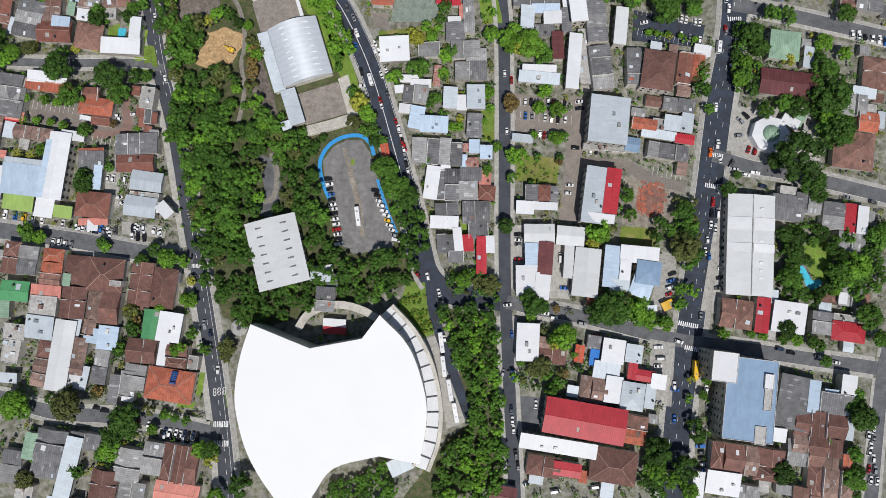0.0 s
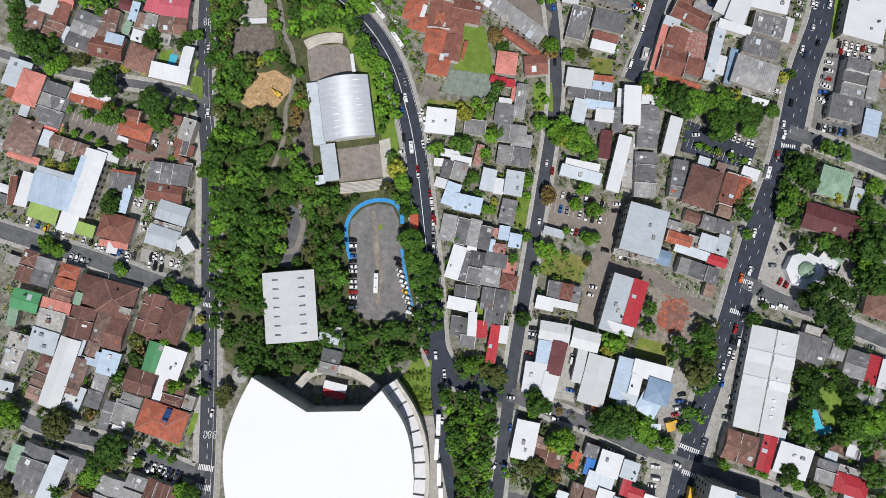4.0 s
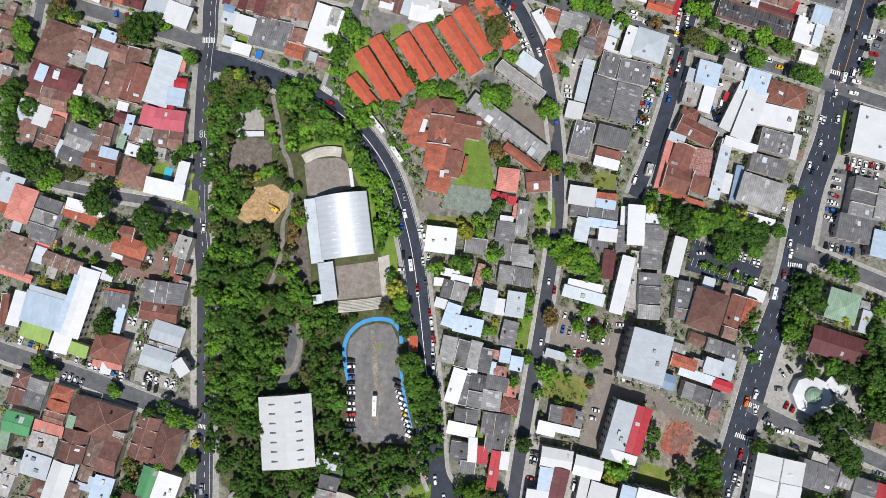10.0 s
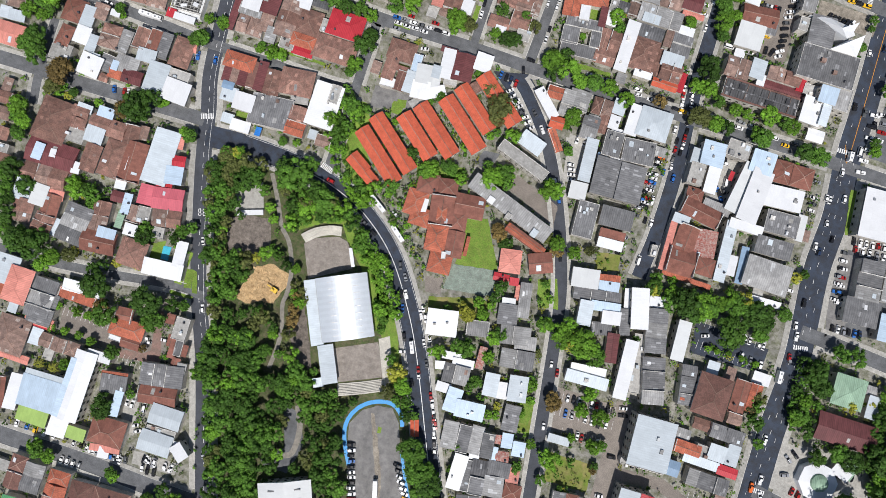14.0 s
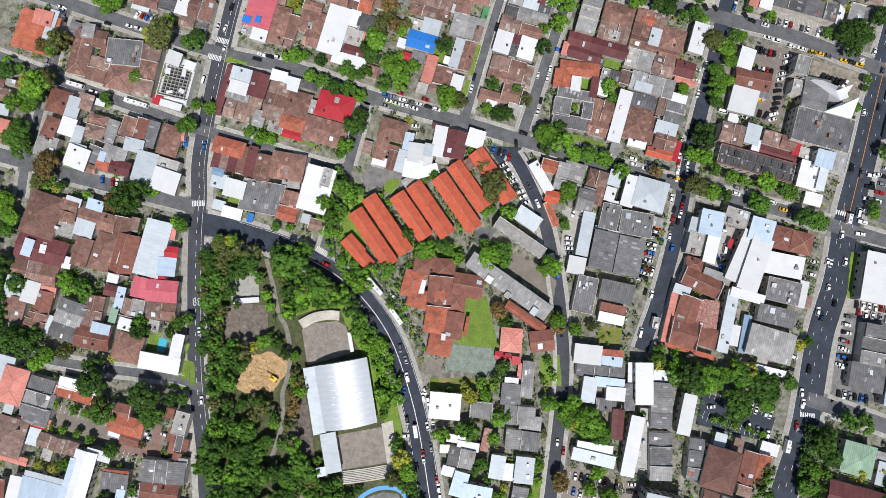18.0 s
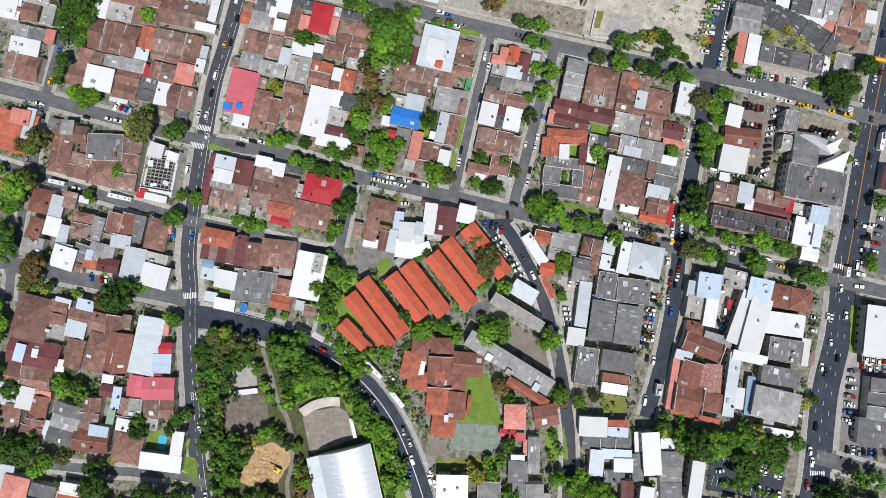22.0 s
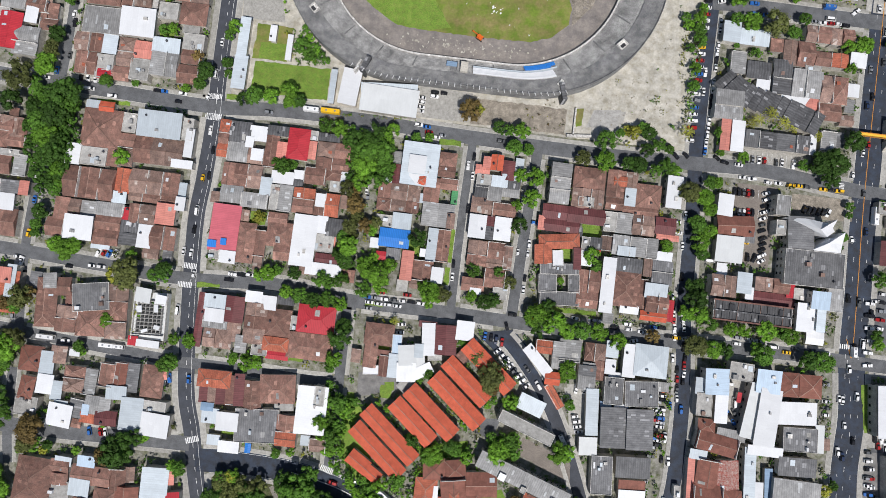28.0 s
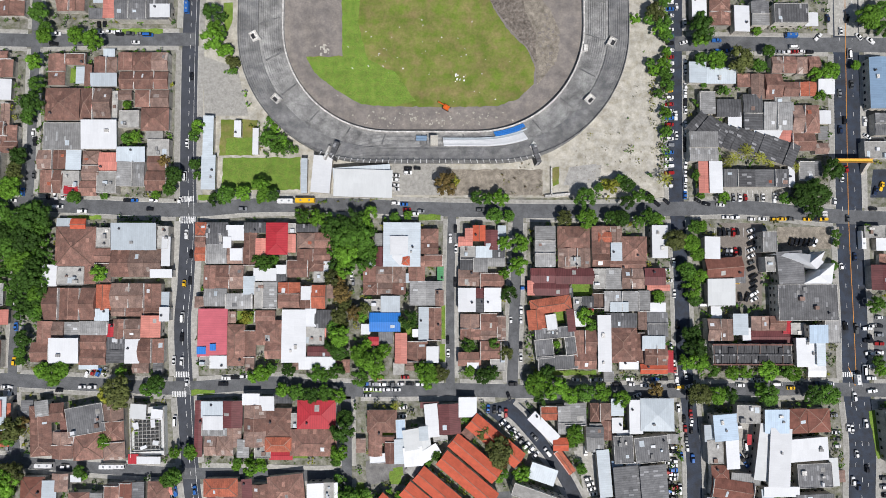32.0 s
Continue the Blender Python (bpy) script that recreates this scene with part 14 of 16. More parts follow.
wood(-101.5, 202.8, 2.1, 2)
wood(-99.0, 200.9, 1.8, 1)
wood(-96.2, 198.5, 2.1, 0)
wood(-92.0, 195.4, 2.1, 2)
wood(-88.2, 192.5, 2.1, 1)
wood(-85.0, 189.9, 2.4, 2)
wood(-81.1, 219.3, 2.1, 2)
wood(-78.0, 216.7, 2.1, 1)
wood(-75.3, 214.4, 2.1, 0)
wood(-71.8, 211.4, 2.1, 2)
wood(-68.3, 208.4, 2.1, 1)
wood(-64.3, 205.0, 2.8, 2)
wood(-61.5, 202.2, 2.4, 1)
wood(-113.3, 207.6, 2.1, 2)
wood(-106.8, 209.0, 2.4, 2)
wood(-103.0, 207.1, 2.1, 1)
wood(-63.8, 243.3, 2.4, 2)
wood(-53.3, 215.4, 2.8, 2)
wood(-50.4, 218.0, 2.8, 1)
wood(-81.0, 189.2, 2.8, 0)
wood(-75.7, 192.0, 2.8, 2)
wood(-252.2, 121.5, 4.6, 2)
wood(-244.3, 121.0, 4.3, 1)
wood(-240.9, 114.5, 3.4, 2)
wood(-234.7, 169.1, 7.3, 0)
wood(-242.6, 167.6, 4.6, 3)
wood(-231.3, 168.0, 4.9, 0)
wood(-203.5, 164.9, 4.0, 1)
wood(-223.6, 177.9, 2.8, 2)
wood(-296.6, 152.8, 4.6, 2)
wood(-291.0, 138.7, 4.6, 0)
wood(-295.6, 145.3, 4.3, 1)
wood(-286.7, 121.2, 3.7, 0)
wood(-288.2, 114.2, 4.3, 1)
wood(-281.5, 100.5, 5.5, 0)
wood(-285.4, 108.8, 4.3, 0)
wood(-266.2, 86.8, 5.8, 0)
wood(-255.5, 84.9, 4.6, 0)
wood(-252.6, 79.2, 3.7, 1)
wood(-240.3, 88.0, 3.4, 5)
wood(-238.1, 121.9, 2.4, 2)
wood(-235.2, 124.5, 2.4, 1)
wood(-204.4, 109.5, 2.8, 2)
wood(-193.0, 117.4, 2.8, 2)
wood(-278.2, 165.8, 3.7, 2)
wood(-273.6, 164.5, 2.8, 5)
wood(-284.5, 165.3, 3.7, 3)
wood(-258.1, 165.9, 2.4, 2)
wood(-217.3, 89.5, 3.1, 5)
wood(-222.9, 86.0, 4.3, 0)
wood(-228.4, 82.6, 3.7, 0)
wood(-196.9, 21.6, 5.2, 0)
wood(-194.6, 16.3, 3.7, 0)
wood(-186.6, 28.4, 3.1, 1)
wood(-157.1, 29.6, 2.5, 1)
wood(-156.9, 49.9, 3.7, 2)
wood(-148.7, 22.8, 1.8, 2)
wood(-147.3, 18.5, 1.8, 2)
wood(-145.3, 12.8, 1.8, 1)
wood(-142.5, 4.2, 1.8, 2)
wood(-220.6, -13.6, 3.7, 2)
wood(-223.9, -11.3, 2.8, 1)
wood(-199.3, -6.2, 1.8, 2)
wood(74.0, 35.4, 7.4, 2)
wood(81.0, 35.8, 4.3, 3)
wood(70.7, 35.7, 3.7, 2)
wood(83.6, -4.4, 8.0, 0)
wood(89.0, -0.2, 6.2, 1)
wood(98.8, -0.6, 4.3, 2)
wood(85.7, 4.2, 3.7, 1)
wood(44.9, -6.6, 5.5, 0)
wood(51.6, -7.8, 3.7, 0)
wood(105.9, 43.5, 4.3, 0)
wood(111.2, 40.6, 4.3, 1)
wood(119.0, 32.6, 4.9, 3)
wood(123.0, 24.7, 4.3, 1)
wood(126.7, 11.0, 4.3, 2)
wood(123.1, 3.8, 3.7, 1)
wood(173.9, 37.6, 4.9, 0)
wood(173.5, 25.8, 5.5, 1)
wood(177.4, 50.4, 3.7, 1)
wood(183.8, 64.3, 2.5, 1)
wood(176.6, 17.6, 4.3, 0)
wood(200.6, 34.1, 5.5, 0)
wood(208.7, 30.8, 5.5, 0)
wood(210.0, 22.2, 4.9, 1)
wood(28.0, 430.8, 0.9, 3)
wood(27.2, 426.0, 1.2, 5)
wood(28.3, 421.5, 1.2, 3)
wood(27.5, 417.1, 0.9, 2)
wood(27.9, 412.4, 1.2, 3)
wood(27.1, 408.0, 0.9, 5)
wood(28.4, 403.3, 1.2, 3)
wood(26.6, 398.9, 0.9, 3)
wood(18.3, 411.1, 0.6, 3)
wood(15.7, 399.4, 0.9, 2)
wood(14.2, 382.2, 1.2, 2)
wood(17.3, 384.4, 0.9, 2)
wood(10.7, 391.4, 0.6, 3)
wood(21.0, 388.4, 0.6, 5)
wood(0.0, 367.3, 0.9, 3)
wood(24.5, 435.3, 0.9, 2)
wood(11.3, 376.3, 0.9, 3)
wood(4.6, 374.8, 0.6, 2)
wood(-0.5, 358.1, 2.1, 1)
wood(3.8, 356.6, 2.4, 5)

# ---- vehicles ----
car(-70.3, 40.5, 286, "k", "suv", parked=True)
car(-69.2, 37.8, 290, "w", "suv", parked=True)
car(-68.6, 35.3, 108, "k", "hatch", parked=True)
car(-67.3, 32.7, 288, "b", "hatch", parked=True)
car(-66.6, 29.9, 109, "k", parked=True)
car(-65.8, 27.3, 291, "w", parked=True)
car(-64.7, 25.1, 286, "w", parked=True)
car(-64.1, 22.5, 107, "k", "suv", parked=True)
car(-63.3, 19.9, 287, "w", parked=True)
car(-62.0, 17.3, 288, "w", "suv", parked=True)
car(-61.3, 14.6, 107, "r", "pickup", parked=True)
car(-60.4, 12.2, 109, "w", parked=True)
car(-59.6, 9.6, 291, "k", parked=True)
car(-58.7, 7.1, 290, "w", "pickup", parked=True)
car(-44.3, 38.2, 83, "k", "suv", parked=True)
car(-42.9, 35.8, 266, "k", "hatch", parked=True)
car(-41.5, 33.1, 82, "w", "hatch", parked=True)
car(-39.9, 30.8, 84, "w", "suv", parked=True)
car(-38.1, 28.2, 266, "w", "suv", parked=True)
car(-36.6, 26.1, 262, "w", "suv", parked=True)
car(-35.2, 23.5, 81, "y", "hatch", parked=True)
car(-33.7, 21.0, 84, "w", "suv", parked=True)
car(-32.0, 18.8, 84, "w", "hatch", parked=True)
car(-30.7, 16.3, 85, "s", "hatch", parked=True)
car(-29.1, 13.9, 265, "w", "pickup", parked=True)
bus(-51.1, 23.1, 17, 10.5, "w", "bus", 2.5, 3.1)
car(-238.2, -4.8, 181, "w", "pickup", parked=True)
car(-232.8, -4.8, 2, "b", parked=True)
car(-227.9, -4.8, 1, "y", "suv", parked=True)
car(-223.0, -4.7, 2, "w", "pickup", parked=True)
car(-217.8, -4.8, 180, "w", "hatch", parked=True)
car(-206.4, -4.8, 1, "w", parked=True)
car(-202.5, -4.7, 180, "k", "hatch", parked=True)
car(-199.0, -5.2, 178, "w", "hatch", parked=True)
car(-195.3, -5.0, 358, "w", parked=True)
car(-191.5, -5.4, 359, "w", "suv", parked=True)
car(-188.0, -5.4, 359, "n", parked=True)
car(-184.1, -5.4, 360, "s", "hatch", parked=True)
car(-180.6, -5.7, 179, "w", parked=True)
car(-209.6, -15.3, 181, "w", parked=True)
car(-206.3, -15.0, 179, "w", "suv", parked=True)
car(-203.3, -15.3, 179, "w", "hatch", parked=True)
car(-200.1, -15.1, 177, "s", "hatch", parked=True)
car(-167.6, -0.6, 1, "w")
car(-163.9, -1.0, 1, "s", "pickup")
car(-157.7, -0.9, 1, "w", "hatch")
car(-154.0, -1.0, 1, "w", parked=True)
car(-190.3, -2.9, 1, "k", "hatch")
car(-166.9, 81.2, 24, "w", "suv")
car(-140.9, 10.9, 21, "s")
car(-117.9, -49.7, 19, "n", "hatch")
car(-110.3, -67.8, 13, "w", "suv")
car(-179.0, 114.6, 24, "w", parked=True)
car(-130.8, -22.9, 19, "s", "suv", parked=True)
car(-98.0, -131.4, 12, "k", "suv")
car(-121.7, -45.8, 19, "s", "pickup", parked=True)
car(-57.6, 114.8, 29, "w", "pickup", parked=True)
car(-51.4, 101.4, 29, "w")
car(-46.7, 91.7, 27, "g", parked=True)
car(-49.6, 87.2, 27, "r")
car(-60.9, 93.6, 289, "w", "hatch")
car(-9.5, -2.8, 24, "w", "suv", parked=True)
car(-2.3, -10.1, 24, "w")
car(-15.3, -2.2, 49, "r")
car(-37.5, 73.3, 21, "w", "hatch", parked=True)
car(-34.3, 66.3, 19, "r", parked=True)
car(-32.7, 62.5, 19, "w", "hatch", parked=True)
car(-31.6, 59.0, 202, "s", "suv", parked=True)
car(-30.3, 55.2, 21, "k", "pickup", parked=True)
car(-28.8, 51.6, 16, "w", "hatch", parked=True)
car(20.2, 80.9, 9, "w", "hatch", parked=True)
car(18.6, 108.9, 9, "r", parked=True)
car(14.4, 112.1, 9, "w", "hatch")
car(34.2, -10.9, 284, "w")
car(27.9, -0.8, 359, "b")
car(38.7, -25.7, 9, "b", "hatch")
car(42.1, -46.2, 9, "b", "suv", parked=True)
car(37.0, -46.1, 354, "s", "hatch")
car(44.1, -64.0, 9, "n", parked=True)
car(45.5, -69.6, 9, "w")
car(49.7, -86.3, 14, "k", "pickup")
car(51.7, -91.7, 14, "k", parked=True)
car(57.3, -100.0, 294, "w", parked=True)
car(72.4, -101.3, 289, "w", "van")
car(46.7, -73.8, 9, "w")
bus(2.9, -35.4, 17, 10.8, "w", "bus", 2.5, 3.1)
bus(5.9, -47.3, 16, 10.8, "w", "bus", 2.5, 3.1)
bus(11.0, -58.8, 18, 11.4, "w", "bus", 2.5, 3.1)
bus(15.6, -69.7, 19, 10.2, "w", "bus", 2.5, 3.1)
car(4.3, -33.5, 17, "w", "hatch", parked=True)
car(54.4, -12.2, 271, "w", parked=True)
car(59.1, -13.9, 271, "w", "suv")
car(74.1, -14.5, 269, "s", "suv", parked=True)
car(82.3, -19.8, 269, "r", "suv", parked=True)
car(91.2, -19.8, 269, "w", parked=True)
car(129.3, 166.2, 4, "w", "pickup", parked=True)
car(128.8, 154.9, 4, "r", "hatch")
car(129.0, 110.8, 3, "w", "pickup", parked=True)
car(132.4, 91.0, 3, "w", "pickup", parked=True)
car(129.1, 85.9, 3, "o", "pickup", parked=True)
car(134.5, 83.0, 24, "w")
car(135.9, 66.9, 3, "w", "van", parked=True)
car(137.3, 67.8, 3, "o")
car(133.8, 59.6, 3, "r", "pickup", parked=True)
car(133.9, 53.5, 3, "k", "suv")
car(136.9, 53.9, 3, "w", "van", parked=True)
car(134.1, 47.4, 3, "w")
car(136.7, 45.4, 3, "w", parked=True)
car(133.3, 39.1, 3, "w", "hatch", parked=True)
car(135.3, 30.4, 1, "b", "hatch", parked=True)
car(132.9, 33.0, 1, "w")
car(125.3, -16.0, 264, "w", "suv", parked=True)
car(125.6, -38.8, 2, "w", "suv")
car(127.8, -55.7, 2, "b")
car(132.8, -86.0, 3, "w")
car(134.7, -1.1, 1, "s")
car(134.0, -30.8, 1, "k", parked=True)
bus(126.3, 143.5, 2, 6.6, "w", "delivery_truck", 2.3, 2.8)
bus(135.0, -29.0, 4, 10.2, "y", "school_bus", 2.5, 3.1)
car(143.2, 52.9, 103, "w", "hatch", parked=True)
car(143.0, 47.2, 282, "w", parked=True)
car(142.6, 41.9, 283, "g", "pickup", parked=True)
car(142.5, 36.5, 286, "k", "suv", parked=True)
car(142.5, 31.0, 281, "s", "hatch", parked=True)
car(142.6, 25.6, 286, "w", parked=True)
car(142.5, 20.3, 104, "k", parked=True)
car(142.3, 14.9, 103, "g", "suv", parked=True)
car(142.9, 78.8, 269, "w", parked=True)
car(149.2, 76.7, 269, "w", "suv")
car(154.0, 78.6, 269, "w", "pickup")
car(158.7, 72.0, 269, "n", "suv")
car(182.4, 74.7, 269, "w")
car(203.5, 72.8, 264, "s")
car(217.0, 72.4, 264, "g", "suv")
car(145.4, 108.6, 49, "k", "suv")
car(142.7, 105.4, 49, "s", "suv")
car(143.1, 97.3, 289, "s", "suv")
car(149.0, 90.5, 349, "r", parked=True)
car(152.4, 90.1, 349, "r", "suv")
car(167.1, 104.1, 339, "w", parked=True)
car(170.4, 106.2, 339, "k")
car(175.2, 106.9, 349, "k", "suv", parked=True)
car(179.0, 110.3, 349, "g", "hatch", parked=True)
car(186.5, 97.2, 289, "k", "hatch")
car(187.0, 101.0, 289, "w", parked=True)
car(141.1, 81.6, 339, "g", "pickup")
car(27.7, 98.2, 2, "w", "hatch", parked=True)
car(30.7, 98.7, 1, "k", parked=True)
car(33.9, 98.7, 4, "w", "suv", parked=True)
car(40.0, 99.5, 187, "w", "suv", parked=True)
car(42.8, 99.7, 5, "r", "hatch", parked=True)
car(48.8, 100.1, 2, "k", "suv", parked=True)
car(28.9, 90.7, 4, "b", parked=True)
car(32.3, 90.9, 6, "s", parked=True)
car(39.4, 91.4, 4, "w", parked=True)
car(43.0, 91.3, 182, "w", parked=True)
car(46.5, 91.4, 2, "k", "pickup", parked=True)
car(50.3, 91.8, 183, "w", "hatch", parked=True)
car(38.0, 81.9, 184, "w", parked=True)
car(40.4, 81.5, 3, "r", parked=True)
car(48.7, 81.4, 4, "w", "pickup", parked=True)
car(56.3, 102.7, 284, "w", parked=True)
car(57.1, 99.1, 284, "k", "pickup")
car(57.7, 77.4, 277, "k", "suv", parked=True)
car(57.5, 57.0, 277, "w", parked=True)
car(57.2, 52.6, 277, "w", "hatch")
car(66.0, 76.8, 4, "w", "hatch")
car(69.0, 77.3, 4, "k", "hatch")
car(99.9, 156.7, 176, "b", "suv", parked=True)
car(104.7, 156.7, 358, "w", parked=True)
car(107.2, 156.4, 358, "w", parked=True)
car(112.3, 156.0, 1, "w", "hatch", parked=True)
car(114.6, 156.0, 2, "w", parked=True)
car(105.4, 147.4, 180, "w", "suv", parked=True)
car(110.5, 146.7, 1, "s", parked=True)
car(115.8, 146.1, 356, "w", "suv", parked=True)
car(85.0, 151.5, 289, "w")
car(196.5, 161.9, 2, "w", "suv", parked=True)
car(200.2, 161.8, 184, "w", "pickup", parked=True)
car(203.7, 161.2, 3, "k", "hatch", parked=True)
car(207.5, 161.1, 183, "w", "hatch", parked=True)
car(211.3, 160.9, 3, "w", "pickup", parked=True)
car(214.9, 160.4, 359, "b", "pickup", parked=True)
car(-152.5, -101.7, 180, "k", "suv", parked=True)
car(-149.6, -101.8, 178, "b", parked=True)
car(-146.9, -101.8, 180, "r", parked=True)
car(-141.0, -101.8, 359, "w", "pickup", parked=True)
car(-138.2, -101.9, 181, "s", "suv", parked=True)
car(-133.7, -104.7, 3, "k", "hatch", parked=True)
car(-131.6, -104.8, 360, "w", "suv", parked=True)
car(-129.1, -104.9, 359, "k", parked=True)
car(-126.7, -104.8, 358, "k", parked=True)
car(-124.3, -105.1, 179, "k", "suv", parked=True)
car(-121.9, -105.1, 3, "s", "pickup", parked=True)
car(-119.7, -105.2, 2, "k", parked=True)
car(-117.3, -105.1, 178, "w", parked=True)
car(-114.9, -105.1, 1, "k", "hatch", parked=True)
car(-188.6, -101.7, 269, "w")
car(-165.3, -97.7, 269, "k", "suv", parked=True)
car(-169.9, -97.0, 269, "k", "hatch")
car(-209.1, -98.2, 269, "s", "pickup")
car(62.7, -56.0, 285, "w", parked=True)
car(62.5, -59.2, 287, "w", parked=True)
car(62.2, -62.4, 289, "g", parked=True)
car(62.0, -65.8, 288, "w", parked=True)
car(61.7, -68.9, 106, "w", parked=True)
car(115.0, -20.5, 281, "w", "pickup")
car(117.2, -26.1, 281, "w", "van")
car(116.2, -30.1, 281, "w", parked=True)
car(126.4, -40.8, 269, "b", parked=True)
car(92.7, -95.8, 284, "w", "van", parked=True)
car(127.6, -84.0, 39, "w", "van", parked=True)
car(56.2, -59.5, 4, "w", parked=True)
car(142.8, -67.1, 102, "b", "pickup", parked=True)
car(143.8, -70.2, 286, "g", "hatch", parked=True)
car(144.6, -73.1, 283, "k", parked=True)
car(145.6, -75.9, 287, "w", "hatch", parked=True)
car(146.4, -78.6, 282, "b", "suv", parked=True)
car(227.1, -48.2, 358, "w", parked=True)
car(228.9, -53.8, 359, "w", parked=True)
car(230.6, -59.4, 359, "w", "suv", parked=True)
car(232.1, -65.0, 358, "s", "suv", parked=True)
car(233.8, -70.4, 182, "w", parked=True)
car(117.4, 18.6, 118, "k", parked=True)
car(117.1, 14.9, 296, "b", parked=True)
car(117.1, 11.3, 296, "w", "suv", parked=True)
car(117.0, 7.7, 119, "r", "hatch", parked=True)
car(116.9, 4.1, 117, "y", "suv", parked=True)
car(116.8, 0.6, 296, "w", "hatch", parked=True)
car(183.3, -12.7, 269, "k")
car(197.9, -12.5, 269, "w")
car(177.3, -11.6, 269, "n", "suv", parked=True)
car(206.9, -14.0, 269, "w")
car(142.3, -38.3, 4, "w", "pickup")
car(143.9, -46.7, 4, "s")
car(181.2, -45.2, 289, "w", "suv", parked=True)
bus(-97.8, 162.6, 57, 11.3, "w", "bus", 2.5, 3.1)
bus(-82.8, 150.9, 52, 10.1, "w", "bus", 2.5, 3.1)
car(-120.5, 169.7, 70, "w", parked=True)
car(-116.3, 168.4, 249, "s", "suv", parked=True)
car(-112.1, 167.0, 68, "w", parked=True)
car(-107.7, 165.5, 71, "r", parked=True)
car(-114.4, 158.3, 244, "k", parked=True)
car(-108.0, 154.5, 243, "w", "suv", parked=True)
car(-101.7, 151.2, 63, "g", parked=True)
car(-95.1, 147.4, 244, "k", "hatch", parked=True)
car(-125.7, 166.3, 79, "r", "suv", parked=True)
car(-68.4, 122.3, 29, "w", "pickup", parked=True)
car(-48.8, 85.0, 25, "w", parked=True)
car(-87.0, 160.1, 54, "w", "pickup")
car(-71.6, 130.6, 31, "s")
car(-50.9, 80.3, 25, "k", "hatch", parked=True)
bus(-56.7, 97.5, 25, 6.5, "w", "minibus", 2.2, 2.6)
car(-57.6, 118.2, 207, "w", "hatch", parked=True)
car(-54.7, 113.7, 206, "w", "suv", parked=True)
car(-52.0, 109.4, 29, "k", parked=True)
car(-49.5, 104.9, 24, "w", parked=True)
car(-39.3, 76.7, 24, "r", parked=True)
car(-37.3, 73.5, 21, "w", "suv", parked=True)
car(-35.8, 70.2, 24, "w", "hatch", parked=True)
car(-34.2, 67.1, 203, "k", "hatch", parked=True)
car(-32.4, 63.8, 204, "r", "suv", parked=True)
car(-76.0, 135.4, 201, "g", "suv", parked=True)
car(-70.6, 121.5, 18, "k", "suv", parked=True)
car(-67.7, 114.8, 18, "b", parked=True)
car(-62.3, 101.2, 202, "k", "suv", parked=True)
car(-50.8, 242.6, 314, "w", parked=True)
car(-48.3, 240.3, 133, "w", "hatch", parked=True)
car(-46.0, 238.3, 313, "w", parked=True)
car(-43.5, 235.7, 312, "w", parked=True)
car(-41.3, 233.5, 315, "g", "hatch", parked=True)
car(-38.8, 231.1, 311, "w", "suv", parked=True)
car(-36.4, 229.2, 134, "w", "suv", parked=True)
car(-34.1, 226.6, 315, "w", parked=True)
car(-58.1, 249.3, 356, "b", parked=True)
car(-54.9, 248.7, 357, "k", parked=True)
car(-52.2, 248.0, 178, "n", "suv", parked=True)
car(-49.1, 247.1, 359, "r", "suv", parked=True)
car(-63.1, 245.8, 312, "w", "hatch", parked=True)
car(-59.9, 241.9, 311, "s", parked=True)
car(-56.5, 237.8, 132, "k", "pickup", parked=True)
car(-53.0, 234.0, 313, "w", parked=True)
car(-47.6, 255.5, 19, "k")
car(-45.6, 236.6, 319, "w", parked=True)
car(-28.1, 227.8, 37, "w", "pickup", parked=True)
car(-8.0, 194.5, 24, "b", "hatch", parked=True)
car(1.8, 166.2, 19, "k", parked=True)
car(-34.7, 235.3, 44, "g")
bus(-12.8, 202.1, 31, 5.9, "w", "minibus", 2.2, 2.6)
car(35.3, 281.2, 2, "w", "hatch", parked=True)
car(36.0, 277.3, 2, "k", "suv", parked=True)
car(36.5, 273.3, 179, "w", parked=True)
car(37.0, 269.3, 182, "r", "hatch", parked=True)
car(37.8, 265.1, 4, "w", "pickup", parked=True)
car(38.4, 261.2, 183, "w", parked=True)
car(41.2, 244.5, 359, "k", "hatch", parked=True)
car(41.6, 239.7, 0, "r", "hatch", parked=True)
car(42.0, 234.6, 177, "g", parked=True)
car(42.4, 230.0, 1, "w", "hatch", parked=True)
car(33.4, 231.7, 89, "k", "suv", parked=True)
car(33.2, 227.1, 88, "s", "hatch", parked=True)
car(33.1, 222.7, 271, "w", parked=True)
car(32.6, 218.1, 268, "r", "suv", parked=True)
car(32.6, 213.4, 88, "k", parked=True)
car(32.5, 209.0, 93, "b", "hatch", parked=True)
car(32.2, 204.4, 88, "s", "hatch", parked=True)
car(31.9, 200.0, 269, "g", "suv", parked=True)
car(30.4, 195.3, 271, "k", "hatch", parked=True)
car(30.1, 191.1, 270, "w", "suv", parked=True)
car(30.1, 186.9, 93, "s", parked=True)
car(30.2, 182.4, 269, "w", parked=True)
car(30.3, 178.1, 93, "k", "suv", parked=True)
car(38.3, 249.9, 1, "w", "suv", parked=True)
car(41.2, 198.3, 359, "w", "suv")
car(39.4, 226.2, 1, "b", "hatch")
car(37.9, 198.8, 359, "k", "hatch")
car(40.8, 177.8, 359, "w", "van")
car(123.7, 322.0, 3, "w", "hatch")
car(124.6, 291.5, 3, "k", "suv", parked=True)
car(130.2, 290.2, 3, "g", "pickup", parked=True)
car(127.8, 255.8, 1, "w", "suv")
car(124.0, 240.2, 1, "w", "hatch")
car(127.7, 227.3, 1, "w", "hatch")
